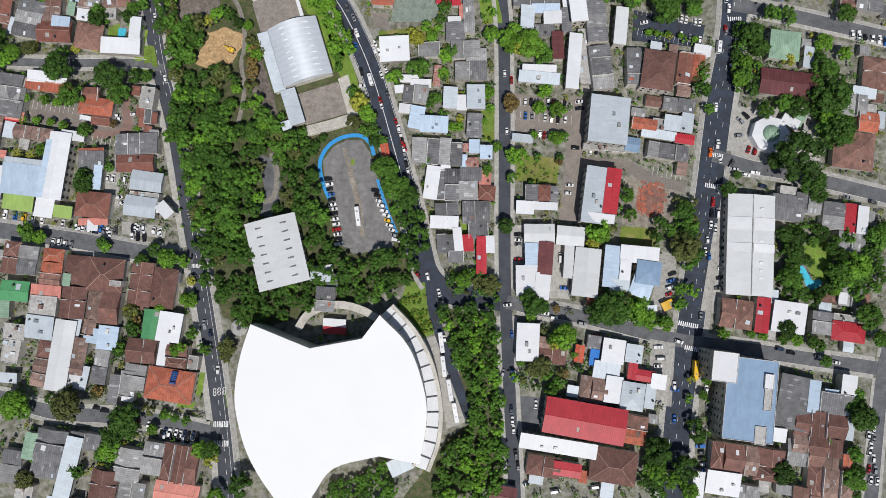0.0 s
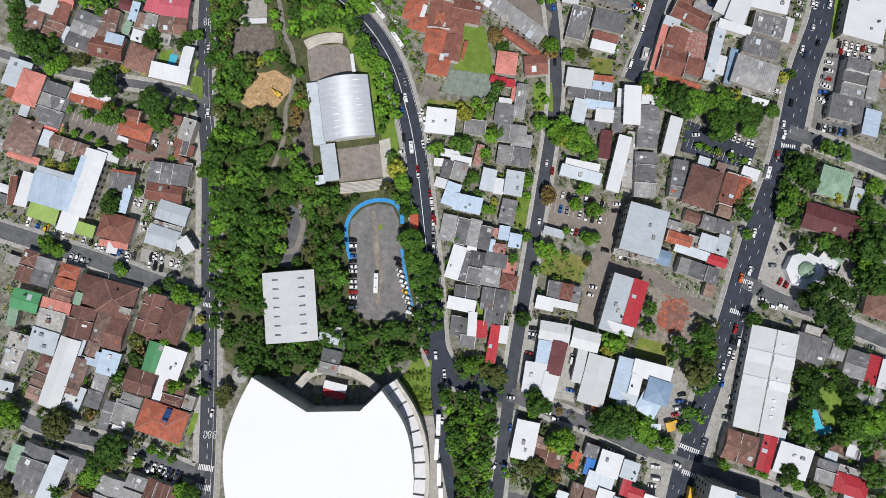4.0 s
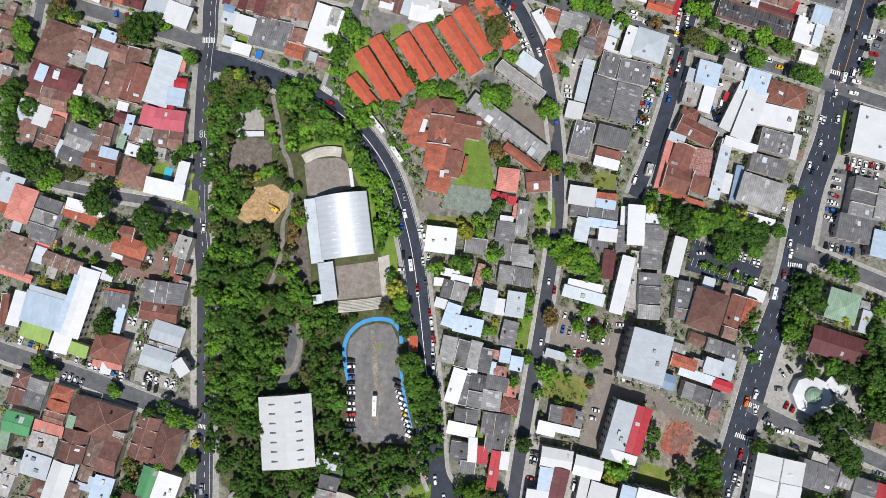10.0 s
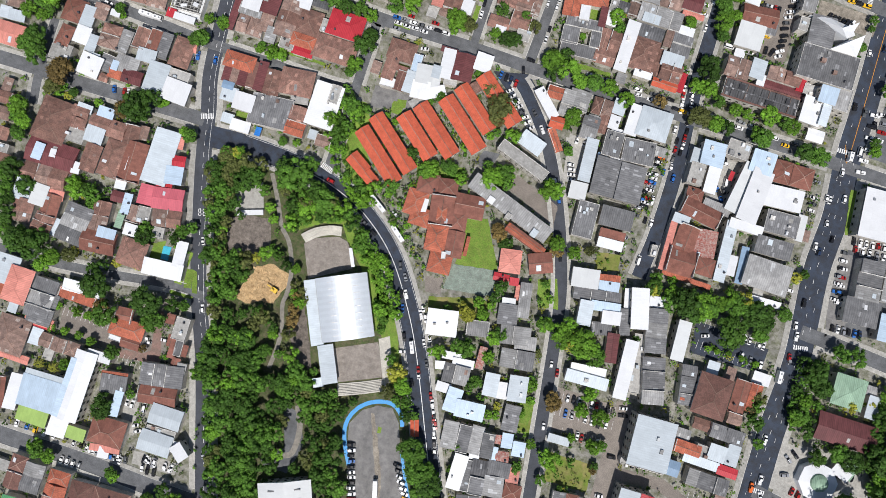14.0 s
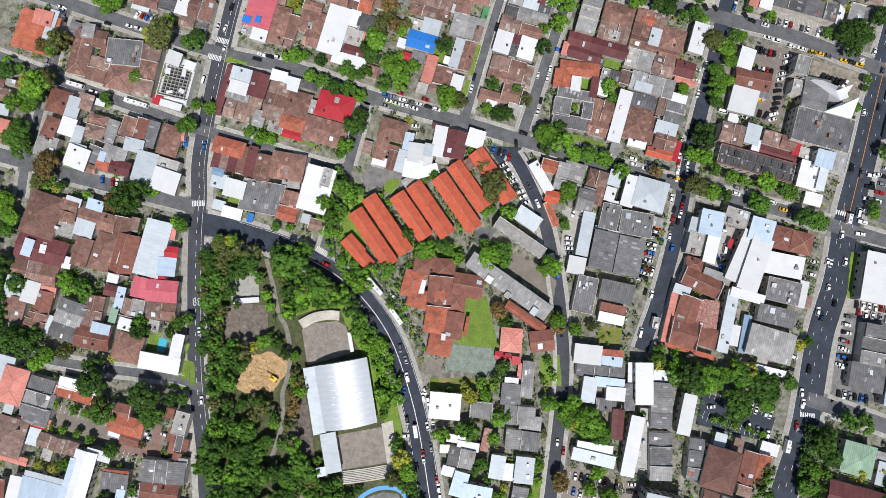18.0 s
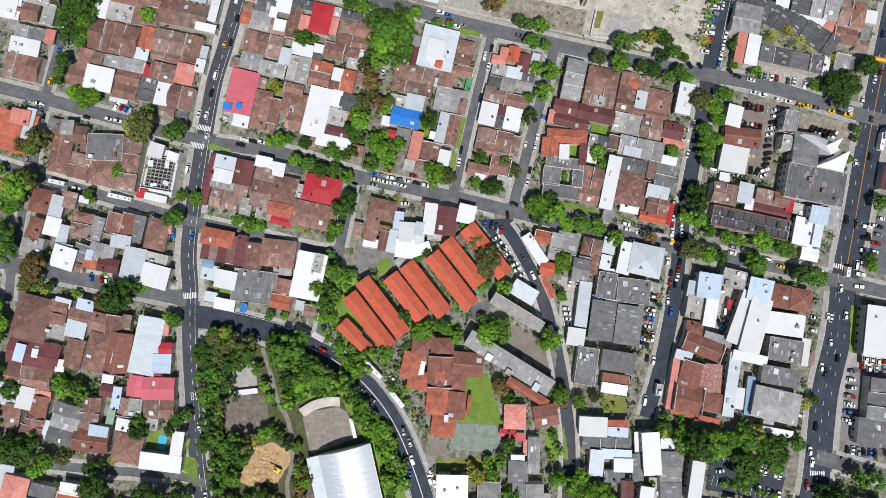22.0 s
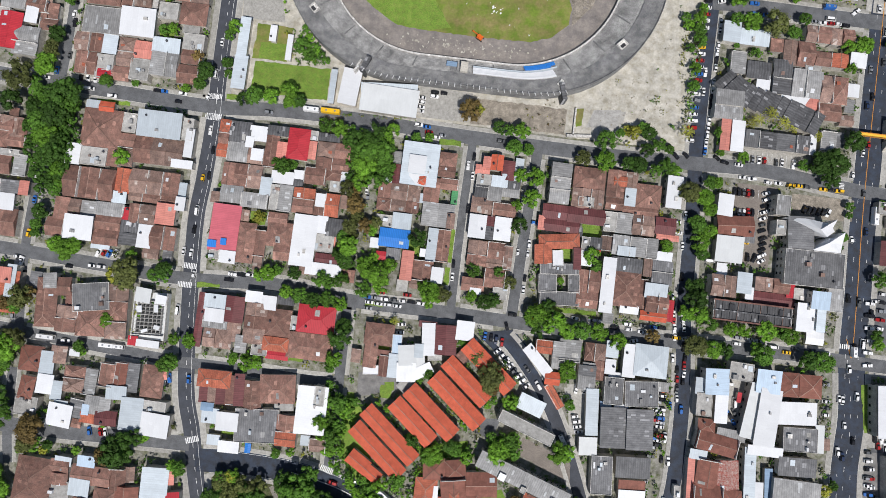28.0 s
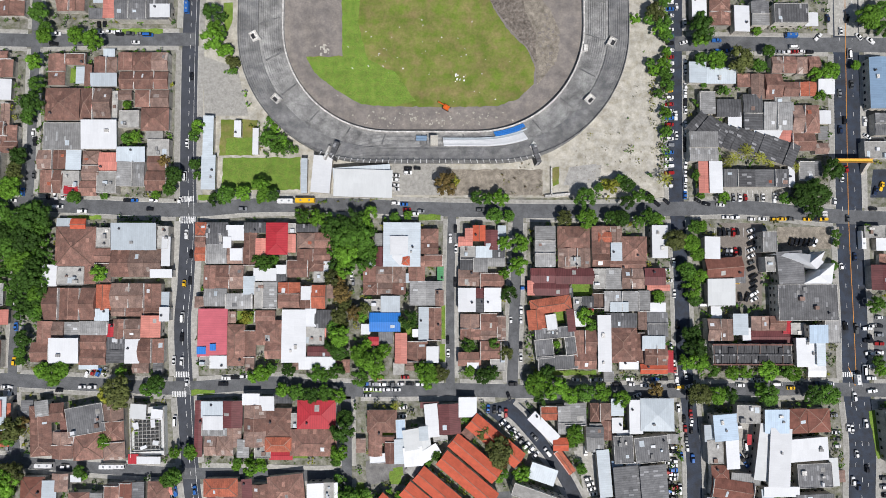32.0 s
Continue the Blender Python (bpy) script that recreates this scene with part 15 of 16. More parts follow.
car(125.4, 214.0, 1, "w", "suv")
car(127.9, 211.7, 1, "n", "suv")
car(127.3, 171.3, 4, "w", "suv")
car(135.7, 149.7, 5, "w", "hatch", parked=True)
car(129.4, 153.6, 5, "s", "hatch")
car(128.1, 183.9, 2, "k", "suv", parked=True)
bus(129.2, 264.8, 2, 5.3, "w", "minibus", 2.2, 2.6)
car(145.4, 219.2, 5, "r", "hatch", parked=True)
car(149.0, 219.0, 6, "w", "suv", parked=True)
car(152.7, 219.4, 185, "w", parked=True)
car(156.7, 219.3, 3, "s", parked=True)
car(160.3, 219.6, 185, "w", "hatch", parked=True)
car(142.5, 207.2, 276, "w", parked=True)
car(143.2, 202.7, 274, "r", "hatch", parked=True)
car(143.5, 198.3, 275, "w", parked=True)
car(144.2, 194.0, 271, "k", "hatch", parked=True)
car(144.5, 189.5, 272, "w", "hatch", parked=True)
car(154.2, 214.3, 279, "b", "hatch")
car(135.8, 290.3, 273, "w", "pickup", parked=True)
car(136.0, 284.1, 91, "k", "pickup", parked=True)
car(136.3, 277.7, 92, "w", "suv", parked=True)
car(136.6, 271.3, 272, "w", "hatch", parked=True)
car(136.7, 265.2, 272, "w", "pickup", parked=True)
car(137.0, 258.8, 277, "w", "pickup", parked=True)
car(119.4, 187.7, 269, "w", "hatch", parked=True)
car(119.2, 181.3, 271, "k", "hatch", parked=True)
car(118.8, 174.5, 266, "w", "suv", parked=True)
car(-214.1, 421.9, 0, "k", parked=True)
car(-215.4, 386.2, 0, "w")
car(-216.1, 368.6, 0, "w", "van")
car(-218.4, 355.8, 345, "w", "hatch", parked=True)
car(-214.4, 338.1, 0, "w", "pickup")
car(-211.7, 327.8, 0, "k")
car(-214.8, 312.6, 0, "y", "hatch")
car(-211.9, 314.1, 0, "k", parked=True)
car(-215.2, 285.1, 0, "k", "suv")
car(-214.8, 272.8, 0, "w", "suv")
car(-211.9, 261.9, 0, "w", "hatch", parked=True)
car(-218.9, 273.3, 0, "w", parked=True)
car(-211.5, 372.2, 0, "s", "hatch")
car(-222.1, 302.2, 0, "w")
bus(-217.3, 459.0, 0, 6.4, "b", "minibus", 2.2, 2.6)
car(-215.2, 295.2, 0, "w", "van")
car(-217.4, 242.9, 0, "w", "van", parked=True)
car(-263.3, 445.6, 271, "w", parked=True)
car(-258.5, 445.9, 268, "w", "hatch", parked=True)
car(-254.1, 445.7, 93, "w", "suv", parked=True)
car(-252.9, 444.7, 269, "k", "suv", parked=True)
car(-247.3, 444.9, 270, "g", "suv", parked=True)
car(-241.5, 444.8, 271, "s", parked=True)
car(-237.8, 444.2, 270, "b", "van", parked=True)
car(-287.8, 439.3, 270, "k", "suv", parked=True)
car(-286.6, 444.8, 270, "w", "pickup", parked=True)
car(-264.2, 450.6, 0, "k")
car(-261.2, 450.6, 0, "k")
car(-244.3, 440.2, 270, "w")
car(-287.4, 358.4, 1, "k", parked=True)
car(-283.3, 358.4, 183, "w", "suv", parked=True)
car(-279.4, 358.5, 182, "w", "pickup", parked=True)
car(-281.7, 352.5, 270, "w", "van")
car(-269.2, 350.1, 270, "w", "pickup")
car(-245.8, 355.8, 270, "k")
car(-242.0, 355.8, 270, "b", "hatch")
car(-232.0, 355.8, 270, "w", "suv")
car(-233.9, 351.3, 270, "k", "hatch", parked=True)
car(-305.8, 355.7, 270, "w")
car(-296.2, 391.6, 0, "w", "suv", parked=True)
car(-295.4, 387.1, 0, "k", "pickup")
car(-295.2, 369.1, 0, "g")
car(-300.7, 360.2, 0, "b", "suv", parked=True)
bus(-162.9, 355.4, -90, 8.2, "w", "bus", 2.5, 3.1)
bus(-152.7, 355.7, -90, 10.0, "y", "school_bus", 2.5, 3.1)
car(-101.5, 353.9, 270, "b")
car(-105.9, 354.5, 270, "w", "suv", parked=True)
car(-100.0, 351.2, 270, "r", parked=True)
car(-95.6, 348.9, 270, "w", "hatch", parked=True)
car(-92.7, 350.3, 270, "s", "hatch", parked=True)
car(26.1, 359.0, 230, "k", "hatch")
car(29.5, 354.6, 230, "k", "suv")
car(-185.3, 351.4, 270, "s", "suv", parked=True)
car(-61.9, 351.0, 270, "g", "suv", parked=True)
car(-106.0, 369.1, 88, "w", parked=True)
car(-106.1, 366.7, 87, "w", "suv", parked=True)
car(-106.1, 364.0, 269, "w", parked=True)
car(-106.0, 361.7, 271, "w", parked=True)
car(-99.6, 372.9, 270, "k", parked=True)
car(-94.8, 372.9, 270, "k", "hatch", parked=True)
car(-99.6, 370.5, 270, "w", "suv", parked=True)
car(39.0, 461.9, 90, "w", "hatch", parked=True)
car(38.8, 458.2, 270, "b", parked=True)
car(38.7, 454.6, 94, "w", parked=True)
car(38.6, 450.8, 92, "w", "hatch", parked=True)
car(38.4, 447.0, 272, "w", parked=True)
car(38.5, 443.5, 275, "b", parked=True)
car(38.4, 439.7, 274, "k", parked=True)
car(38.3, 435.9, 91, "w", parked=True)
car(38.1, 432.2, 94, "r", parked=True)
car(37.8, 428.8, 271, "w", "pickup", parked=True)
car(37.8, 424.8, 271, "w", "pickup", parked=True)
car(37.8, 421.4, 273, "k", parked=True)
car(37.5, 417.7, 270, "w", "hatch", parked=True)
car(37.6, 414.1, 272, "y", "hatch", parked=True)
car(37.4, 410.4, 273, "w", "suv", parked=True)
car(37.3, 406.9, 92, "r", parked=True)
car(37.2, 403.3, 92, "w", parked=True)
car(37.3, 399.6, 273, "b", parked=True)
car(37.1, 396.0, 273, "r", "suv", parked=True)
car(37.1, 392.4, 92, "w", parked=True)
car(36.9, 388.6, 271, "w", "suv", parked=True)
car(36.8, 385.2, 91, "s", "pickup", parked=True)
car(36.8, 381.3, 95, "b", parked=True)
car(36.5, 377.7, 93, "w", parked=True)
car(36.5, 374.2, 95, "w", "pickup", parked=True)
car(36.5, 370.5, 95, "r", "pickup", parked=True)
car(36.1, 367.0, 273, "k", "pickup", parked=True)
car(36.0, 363.6, 90, "w", "suv", parked=True)
car(46.1, 429.1, 183, "w", parked=True)
car(46.1, 424.6, 2, "w", parked=True)
car(45.9, 416.3, 2, "w", "hatch", parked=True)
car(45.6, 412.4, 360, "w", "pickup", parked=True)
car(45.7, 408.0, 178, "k", "suv", parked=True)
car(45.7, 404.0, 1, "w", parked=True)
car(45.5, 395.9, 359, "w", "hatch", parked=True)
car(45.4, 391.6, 182, "w", "hatch", parked=True)
car(45.2, 387.5, 180, "k", "suv", parked=True)
car(45.1, 383.6, 358, "k", parked=True)
car(45.0, 375.4, 180, "w", parked=True)
car(44.8, 371.3, 357, "w", parked=True)
car(44.7, 367.3, 357, "w", "suv", parked=True)
car(44.5, 363.0, 180, "w", parked=True)
car(44.4, 358.9, 358, "b", parked=True)
car(42.2, 459.4, 0, "w", "hatch")
car(46.4, 450.8, 0, "w", parked=True)
car(34.8, 355.5, 230, "k", "hatch", parked=True)
car(50.9, 356.1, 240, "k", "hatch", parked=True)
car(55.3, 354.3, 260, "k")
car(62.6, 353.8, 265, "w")
car(40.5, 400.8, 0, "w", "pickup", parked=True)
car(40.6, 390.3, 0, "w", parked=True)
car(45.6, 440.1, 285, "w")
car(62.9, 441.1, 270, "b", "pickup")
car(63.4, 435.4, 268, "b", "suv", parked=True)
car(66.6, 435.7, 268, "k", parked=True)
car(69.5, 435.7, 93, "b", "suv", parked=True)
car(73.0, 435.6, 92, "s", parked=True)
car(95.8, 435.0, 269, "s", parked=True)
car(99.7, 434.8, 93, "w", "hatch", parked=True)
car(103.8, 435.1, 273, "r", parked=True)
car(107.5, 435.1, 269, "w", "hatch", parked=True)
car(111.5, 434.8, 273, "k", "suv", parked=True)
bus(102.0, 443.5, -90, 5.9, "b", "minibus", 2.2, 2.6)
car(103.5, 437.4, 270, "w", "van", parked=True)
car(116.4, 442.9, 315, "w", "pickup")
car(121.6, 453.0, 0, "n", "suv")
car(132.0, 453.0, 0, "k", "pickup", parked=True)
car(128.4, 446.2, 0, "w")
car(137.8, 443.2, 40, "w", parked=True)
car(143.7, 441.0, 50, "w", "pickup", parked=True)
car(132.4, 434.0, 0, "w", "van", parked=True)
car(128.6, 398.4, 0, "k")
car(126.0, 393.3, 0, "n", "suv", parked=True)
car(128.4, 372.5, 0, "r", "hatch")
car(125.9, 368.0, 0, "w")
car(121.6, 355.6, 350, "w", "hatch", parked=True)
car(128.0, 346.8, 0, "g", "hatch")
car(130.9, 326.9, 0, "n", parked=True)
car(130.1, 266.5, 0, "k", "suv", parked=True)
car(125.9, 239.7, 0, "w")
car(132.8, 242.5, 0, "w", "suv")
car(132.7, 220.1, 0, "k", "hatch")
car(126.5, 412.8, 0, "s", parked=True)
car(132.9, 417.4, 0, "g", parked=True)
bus(134.1, 335.6, 0, 9.4, "w", "bus", 2.5, 3.1)
car(133.4, 269.4, 0, "w", "van", parked=True)
car(142.0, 295.9, 273, "w", "hatch", parked=True)
car(141.9, 291.6, 268, "k", "hatch", parked=True)
car(141.7, 287.1, 272, "s", "suv", parked=True)
car(141.5, 282.6, 269, "r", "pickup", parked=True)
car(141.3, 278.1, 268, "w", "suv", parked=True)
car(141.2, 273.6, 271, "k", "suv", parked=True)
car(136.9, 285.1, 0, "k", "suv")
car(138.7, 291.7, 280, "w")
car(138.9, 397.8, 0, "w", "pickup", parked=True)
car(140.0, 389.7, 230, "w", parked=True)
car(139.8, 405.3, 0, "s")
car(146.2, 363.6, 340, "y", "pickup")
car(143.1, 361.2, 340, "n", "pickup")
car(141.3, 351.8, 270, "k")
car(66.5, 357.5, 360, "k", parked=True)
car(69.4, 357.5, 358, "s", parked=True)
car(72.7, 357.6, 182, "w", parked=True)
car(75.6, 357.6, 359, "r", "hatch", parked=True)
car(81.7, 357.4, 0, "g", "hatch", parked=True)
car(84.7, 357.7, 358, "w", parked=True)
car(90.7, 357.5, 357, "w", "pickup", parked=True)
car(96.9, 357.6, 177, "w", "hatch", parked=True)
car(65.4, 347.4, 91, "w", parked=True)
car(70.1, 347.2, 92, "w", "suv", parked=True)
car(78.5, 346.3, 268, "w", "hatch", parked=True)
car(84.1, 346.5, 87, "w", parked=True)
car(90.1, 346.3, 273, "y", "hatch", parked=True)
car(94.3, 346.5, 272, "y", parked=True)
car(98.7, 346.5, 269, "g", "hatch", parked=True)
car(107.3, 346.3, 88, "y", parked=True)
car(111.4, 346.6, 269, "k", "suv", parked=True)
car(115.6, 346.4, 92, "y", "suv", parked=True)
car(61.7, 339.6, 358, "k", parked=True)
car(63.8, 339.7, 1, "k", "suv", parked=True)
car(66.3, 339.6, 2, "g", "hatch", parked=True)
car(68.7, 339.5, 358, "r", "suv", parked=True)
car(71.0, 339.8, 2, "k", "hatch", parked=True)
car(62.5, 329.5, 180, "k", "suv", parked=True)
car(65.0, 329.3, 179, "s", "hatch", parked=True)
car(67.3, 329.3, 177, "w", "hatch", parked=True)
car(69.7, 329.6, 1, "r", parked=True)
car(72.0, 329.6, 1, "k", parked=True)
car(78.1, 340.6, 293, "w", parked=True)
car(78.2, 337.2, 296, "w", "hatch", parked=True)
car(78.0, 333.9, 293, "k", parked=True)
car(77.9, 330.6, 294, "w", parked=True)
car(77.7, 327.3, 118, "w", parked=True)
car(77.6, 324.0, 294, "g", "hatch", parked=True)
car(77.6, 320.8, 294, "k", parked=True)
car(78.5, 316.8, 299, "k", "suv", parked=True)
car(78.6, 313.9, 297, "k", parked=True)
car(78.4, 310.9, 303, "k", parked=True)
car(78.6, 308.0, 302, "w", "pickup", parked=True)
car(78.6, 305.1, 121, "w", parked=True)
car(69.6, 313.7, 270, "y", "hatch")
car(71.4, 306.2, 0, "k", "suv")
car(52.5, 302.1, 270, "w", "van")
car(64.0, 302.1, 270, "w", "hatch")
car(68.4, 302.2, 270, "g", "suv", parked=True)
car(74.9, 306.2, 340, "k", "pickup", parked=True)
car(98.5, 334.7, 342, "k", "suv", parked=True)
car(100.9, 334.5, 337, "k", parked=True)
car(103.2, 334.4, 338, "k", parked=True)
car(105.8, 334.3, 161, "k", parked=True)
car(108.2, 334.4, 163, "k", parked=True)
car(110.6, 334.3, 159, "w", "suv", parked=True)
car(70.1, 261.5, 270, "w", "suv", parked=True)
car(78.7, 263.5, 270, "w", parked=True)
car(88.7, 262.1, 270, "w", "van")
car(95.8, 260.2, 270, "y", parked=True)
car(100.2, 262.7, 270, "g")
car(108.8, 262.8, 270, "n", "hatch", parked=True)
car(115.9, 262.2, 270, "w", "hatch", parked=True)
car(39.4, 260.6, 270, "y", "suv")
car(44.2, 260.9, 290, "w", parked=True)
car(70.2, 264.7, 268, "s", "suv", parked=True)
car(75.9, 264.7, 272, "w", "hatch", parked=True)
car(81.6, 264.5, 93, "s", parked=True)
car(-13.3, 264.1, 87, "w", "hatch", parked=True)
car(-4.3, 264.2, 93, "s", "suv", parked=True)
car(0.3, 264.2, 268, "w", "suv", parked=True)
car(13.5, 264.4, 269, "w", "suv", parked=True)
car(22.5, 264.5, 89, "g", "pickup", parked=True)
car(26.8, 264.6, 89, "b", parked=True)
car(31.3, 264.6, 269, "k", "suv", parked=True)
car(7.6, 261.8, 273, "k", "suv", parked=True)
car(14.6, 261.8, 270, "w", "hatch", parked=True)
car(21.5, 261.3, 88, "w", parked=True)
car(28.7, 261.0, 93, "s", "hatch", parked=True)
car(35.5, 260.9, 271, "k", parked=True)
car(-34.7, 261.5, 270, "y", parked=True)
car(-45.4, 261.8, 270, "k", "suv")
car(17.8, 256.3, 290, "w")
car(-121.3, 261.6, 273, "b", "suv", parked=True)
car(-116.5, 261.7, 88, "s", "pickup", parked=True)
car(-111.7, 261.5, 91, "w", "suv", parked=True)
car(-107.2, 261.7, 93, "g", "hatch", parked=True)
car(-102.5, 261.7, 92, "w", "hatch", parked=True)
car(-97.9, 261.8, 269, "k", parked=True)
car(-93.2, 261.6, 268, "w", "suv", parked=True)
car(-119.5, 259.0, 269, "w", parked=True)
car(-114.7, 258.8, 268, "w", parked=True)
car(-109.6, 258.9, 93, "w", "suv", parked=True)
car(-104.8, 258.8, 268, "w", parked=True)
car(-114.0, 264.7, 270, "r", "hatch", parked=True)
car(-100.4, 265.1, 270, "r")
car(-265.6, 259.8, 270, "w", "hatch", parked=True)
car(-260.4, 259.8, 270, "w", "suv", parked=True)
car(-277.2, 258.0, 270, "k", "hatch")
car(-304.8, 259.7, 270, "w", parked=True)
car(-302.3, 257.7, 350, "w", "pickup", parked=True)
car(-300.0, 251.1, 0, "k", parked=True)
car(-263.0, 267.0, 337, "w", "pickup", parked=True)
car(-260.2, 267.2, 340, "r", "hatch", parked=True)
car(-257.3, 267.2, 338, "b", "suv", parked=True)
car(-254.3, 267.6, 342, "w", "suv", parked=True)
car(-191.8, 264.4, 88, "w", "pickup", parked=True)
car(-187.3, 264.7, 268, "k", "pickup", parked=True)
car(-182.8, 265.3, 268, "w", "suv", parked=True)
car(-193.3, 261.4, 270, "k", "pickup")
car(-77.4, 336.2, 0, "w", "pickup", parked=True)
car(-74.8, 341.2, 0, "k", parked=True)
car(-74.5, 331.0, 0, "w", parked=True)
car(-74.8, 313.5, 0, "k", "pickup", parked=True)
car(-78.8, 284.0, 0, "k", parked=True)
car(-78.5, 277.4, 0, "w", parked=True)
car(-41.1, 299.0, 0, "w", "suv")
car(-41.2, 293.9, 0, "w", "hatch", parked=True)
car(-46.4, 294.1, 0, "w", "hatch")
car(-41.2, 281.2, 0, "k", "hatch")
car(-41.3, 275.2, 0, "w", parked=True)
car(-39.6, 310.6, 270, "b", "hatch", parked=True)
car(-47.4, 322.2, 0, "s")
car(-302.9, 311.6, 345, "k", "suv", parked=True)
car(-301.6, 302.9, 0, "w", "hatch", parked=True)
car(-295.9, 301.4, 0, "y")
car(-301.0, 290.4, 0, "b", parked=True)
car(-301.0, 272.6, 0, "y", "suv", parked=True)
car(-299.5, 295.6, 0, "s", "suv")
bus(-282.5, 220.8, -90, 8.8, "w", "delivery_truck", 2.4, 3.0)
bus(-250.4, 220.4, -90, 7.6, "w", "delivery_truck", 2.4, 3.0)
bus(-244.1, 220.4, -90, 5.0, "w", "minibus", 2.2, 2.6)
car(-272.7, 219.9, 270, "w", "suv")
car(-288.9, 230.0, 0, "w", "van", parked=True)
car(-301.9, 229.9, 0, "s", "suv", parked=True)
car(-301.5, 252.0, 0, "k", "hatch")
car(-216.3, 207.8, 10, "b", "pickup")
car(-206.3, 208.4, 10, "b", "suv")
car(-219.1, 205.0, 0, "w", "pickup")
car(-8.8, 228.6, 178, "w", "pickup", parked=True)
car(-4.8, 228.7, 2, "w", parked=True)
car(-8.0, 214.6, 280, "w", "hatch", parked=True)
car(-7.0, 212.2, 282, "w", "suv", parked=True)
car(-6.2, 209.7, 280, "w", parked=True)
car(-5.2, 207.3, 277, "w", parked=True)
car(40.2, 273.4, 0, "w", "hatch", parked=True)
car(41.6, 270.6, 0, "w", "suv", parked=True)
car(42.6, 266.3, 10, "w", parked=True)
car(43.6, 256.4, 0, "k", "pickup")
car(37.6, 323.8, 0, "w", "pickup")
car(37.6, 307.9, 0, "w", parked=True)
car(39.2, 292.0, 0, "k", parked=True)
car(38.2, 210.0, 0, "w", "van")
car(45.1, 224.8, 0, "b", "suv")
car(39.9, 334.1, 0, "s", parked=True)
car(44.7, 251.1, 359, "k", "hatch", parked=True)
car(44.6, 247.1, 1, "r", parked=True)
car(44.9, 243.1, 179, "w", parked=True)
car(44.7, 239.0, 2, "k", "hatch", parked=True)
car(35.7, 235.1, 273, "g", parked=True)
car(35.7, 233.1, 270, "o", "suv", parked=True)
car(35.4, 230.5, 268, "w", "hatch", parked=True)
car(35.3, 228.4, 268, "k", parked=True)
car(35.3, 223.7, 88, "w", "suv", parked=True)
car(35.2, 221.5, 270, "w", "suv", parked=True)
car(35.3, 219.2, 271, "b", "suv", parked=True)
car(35.4, 217.1, 267, "s", "pickup", parked=True)
car(35.3, 214.9, 91, "w", parked=True)
car(35.1, 210.5, 269, "r", "suv", parked=True)
car(35.0, 208.0, 268, "w", parked=True)
car(35.1, 205.8, 269, "k", "suv", parked=True)
car(117.7, 238.1, 270, "w", parked=True)
car(118.0, 234.8, 88, "g", parked=True)
car(118.0, 231.3, 272, "w", "hatch", parked=True)
car(116.7, 246.7, 270, "s", "suv", parked=True)
car(13.8, 243.6, 0, "s", "hatch")
car(-203.9, 309.7, 270, "k")
car(-206.1, 304.5, 270, "n", "hatch")
car(-204.5, 301.0, 270, "w", "suv")
car(-128.4, 316.9, 0, "w", parked=True)
car(-127.5, 313.4, 0, "s", "hatch")
car(-119.7, 255.9, 270, "s", parked=True)
car(34.0, 320.1, 270, "w", "hatch", parked=True)
car(34.5, 314.5, 270, "w", "pickup")

# ---- small roofs and shrubs ----
lean_to(176.0, -81.6, 4.9, 5.6, 0.9, 2.7, "c")
lean_to(-103.6, 269.7, 5.5, 5.7, 0.0, 2.5, "c")
lean_to(116.3, -57.0, 4.9, 4.5, -1.1, 2.9, "g")
lean_to(-339.9, 341.6, 5.2, 7.8, 0.5, 3.2, "w")
lean_to(97.6, -95.7, 6.5, 7.9, -0.1, 3.1, "l")
lean_to(-340.0, 306.0, 7.5, 5.8, 0.5, 3.2, "u")
lean_to(117.3, 139.7, 8.8, 5.9, -0.1, 2.6, "w")
lean_to(211.9, 176.0, 5.2, 7.7, 0.9, 2.5, "d")
lean_to(210.5, -5.1, 5.2, 5.2, 0.9, 3.1, "l")
lean_to(111.7, 451.4, 6.8, 7.0, 0.0, 3.0, "w")
lean_to(171.4, 151.8, 4.9, 4.5, 0.9, 3.2, "g")
lean_to(214.7, 116.0, 4.0, 9.0, 0.9, 3.3, "l")
lean_to(-254.2, 2.6, 8.3, 4.6, 0.6, 3.0, "d")
lean_to(61.3, -96.3, 7.0, 4.3, -0.1, 2.9, "l")
lean_to(114.2, 74.0, 5.0, 6.9, -0.1, 3.4, "u")
lean_to(-50.9, 339.7, 4.1, 5.8, 0.0, 2.4, "l")
lean_to(161.6, 15.7, 6.5, 4.2, 0.9, 2.9, "t")
lean_to(186.0, -81.6, 7.6, 4.6, 0.9, 2.8, "g")
lean_to(149.9, 310.4, 6.2, 4.9, 0.0, 3.4, "g")
lean_to(87.8, 100.5, 7.3, 5.4, -0.1, 2.8, "g")
lean_to(-337.3, 389.5, 6.4, 4.4, -1.9, 3.4, "t")
lean_to(85.5, 464.4, 4.4, 7.3, 0.0, 2.7, "g")
lean_to(-294.3, 121.5, 7.2, 6.3, 1.6, 2.5, "t")
lean_to(-276.5, 344.0, 7.7, 4.1, 0.0, 3.0, "l")
lean_to(-263.3, 463.9, 6.3, 6.0, 0.0, 2.5, "l")
lean_to(-287.7, 466.3, 5.1, 8.4, 0.0, 3.1, "c")
lean_to(-329.6, 340.6, 4.2, 5.6, 0.5, 3.0, "g")
lean_to(2.6, 266.3, 5.0, 5.3, 0.0, 3.3, "g")
lean_to(169.6, 209.4, 4.3, 7.8, 4.6, 3.3, "u")
lean_to(-327.9, 183.8, 7.0, 4.6, 1.1, 3.3, "w")
lean_to(-317.6, 334.7, 4.8, 4.2, -1.9, 2.8, "t")
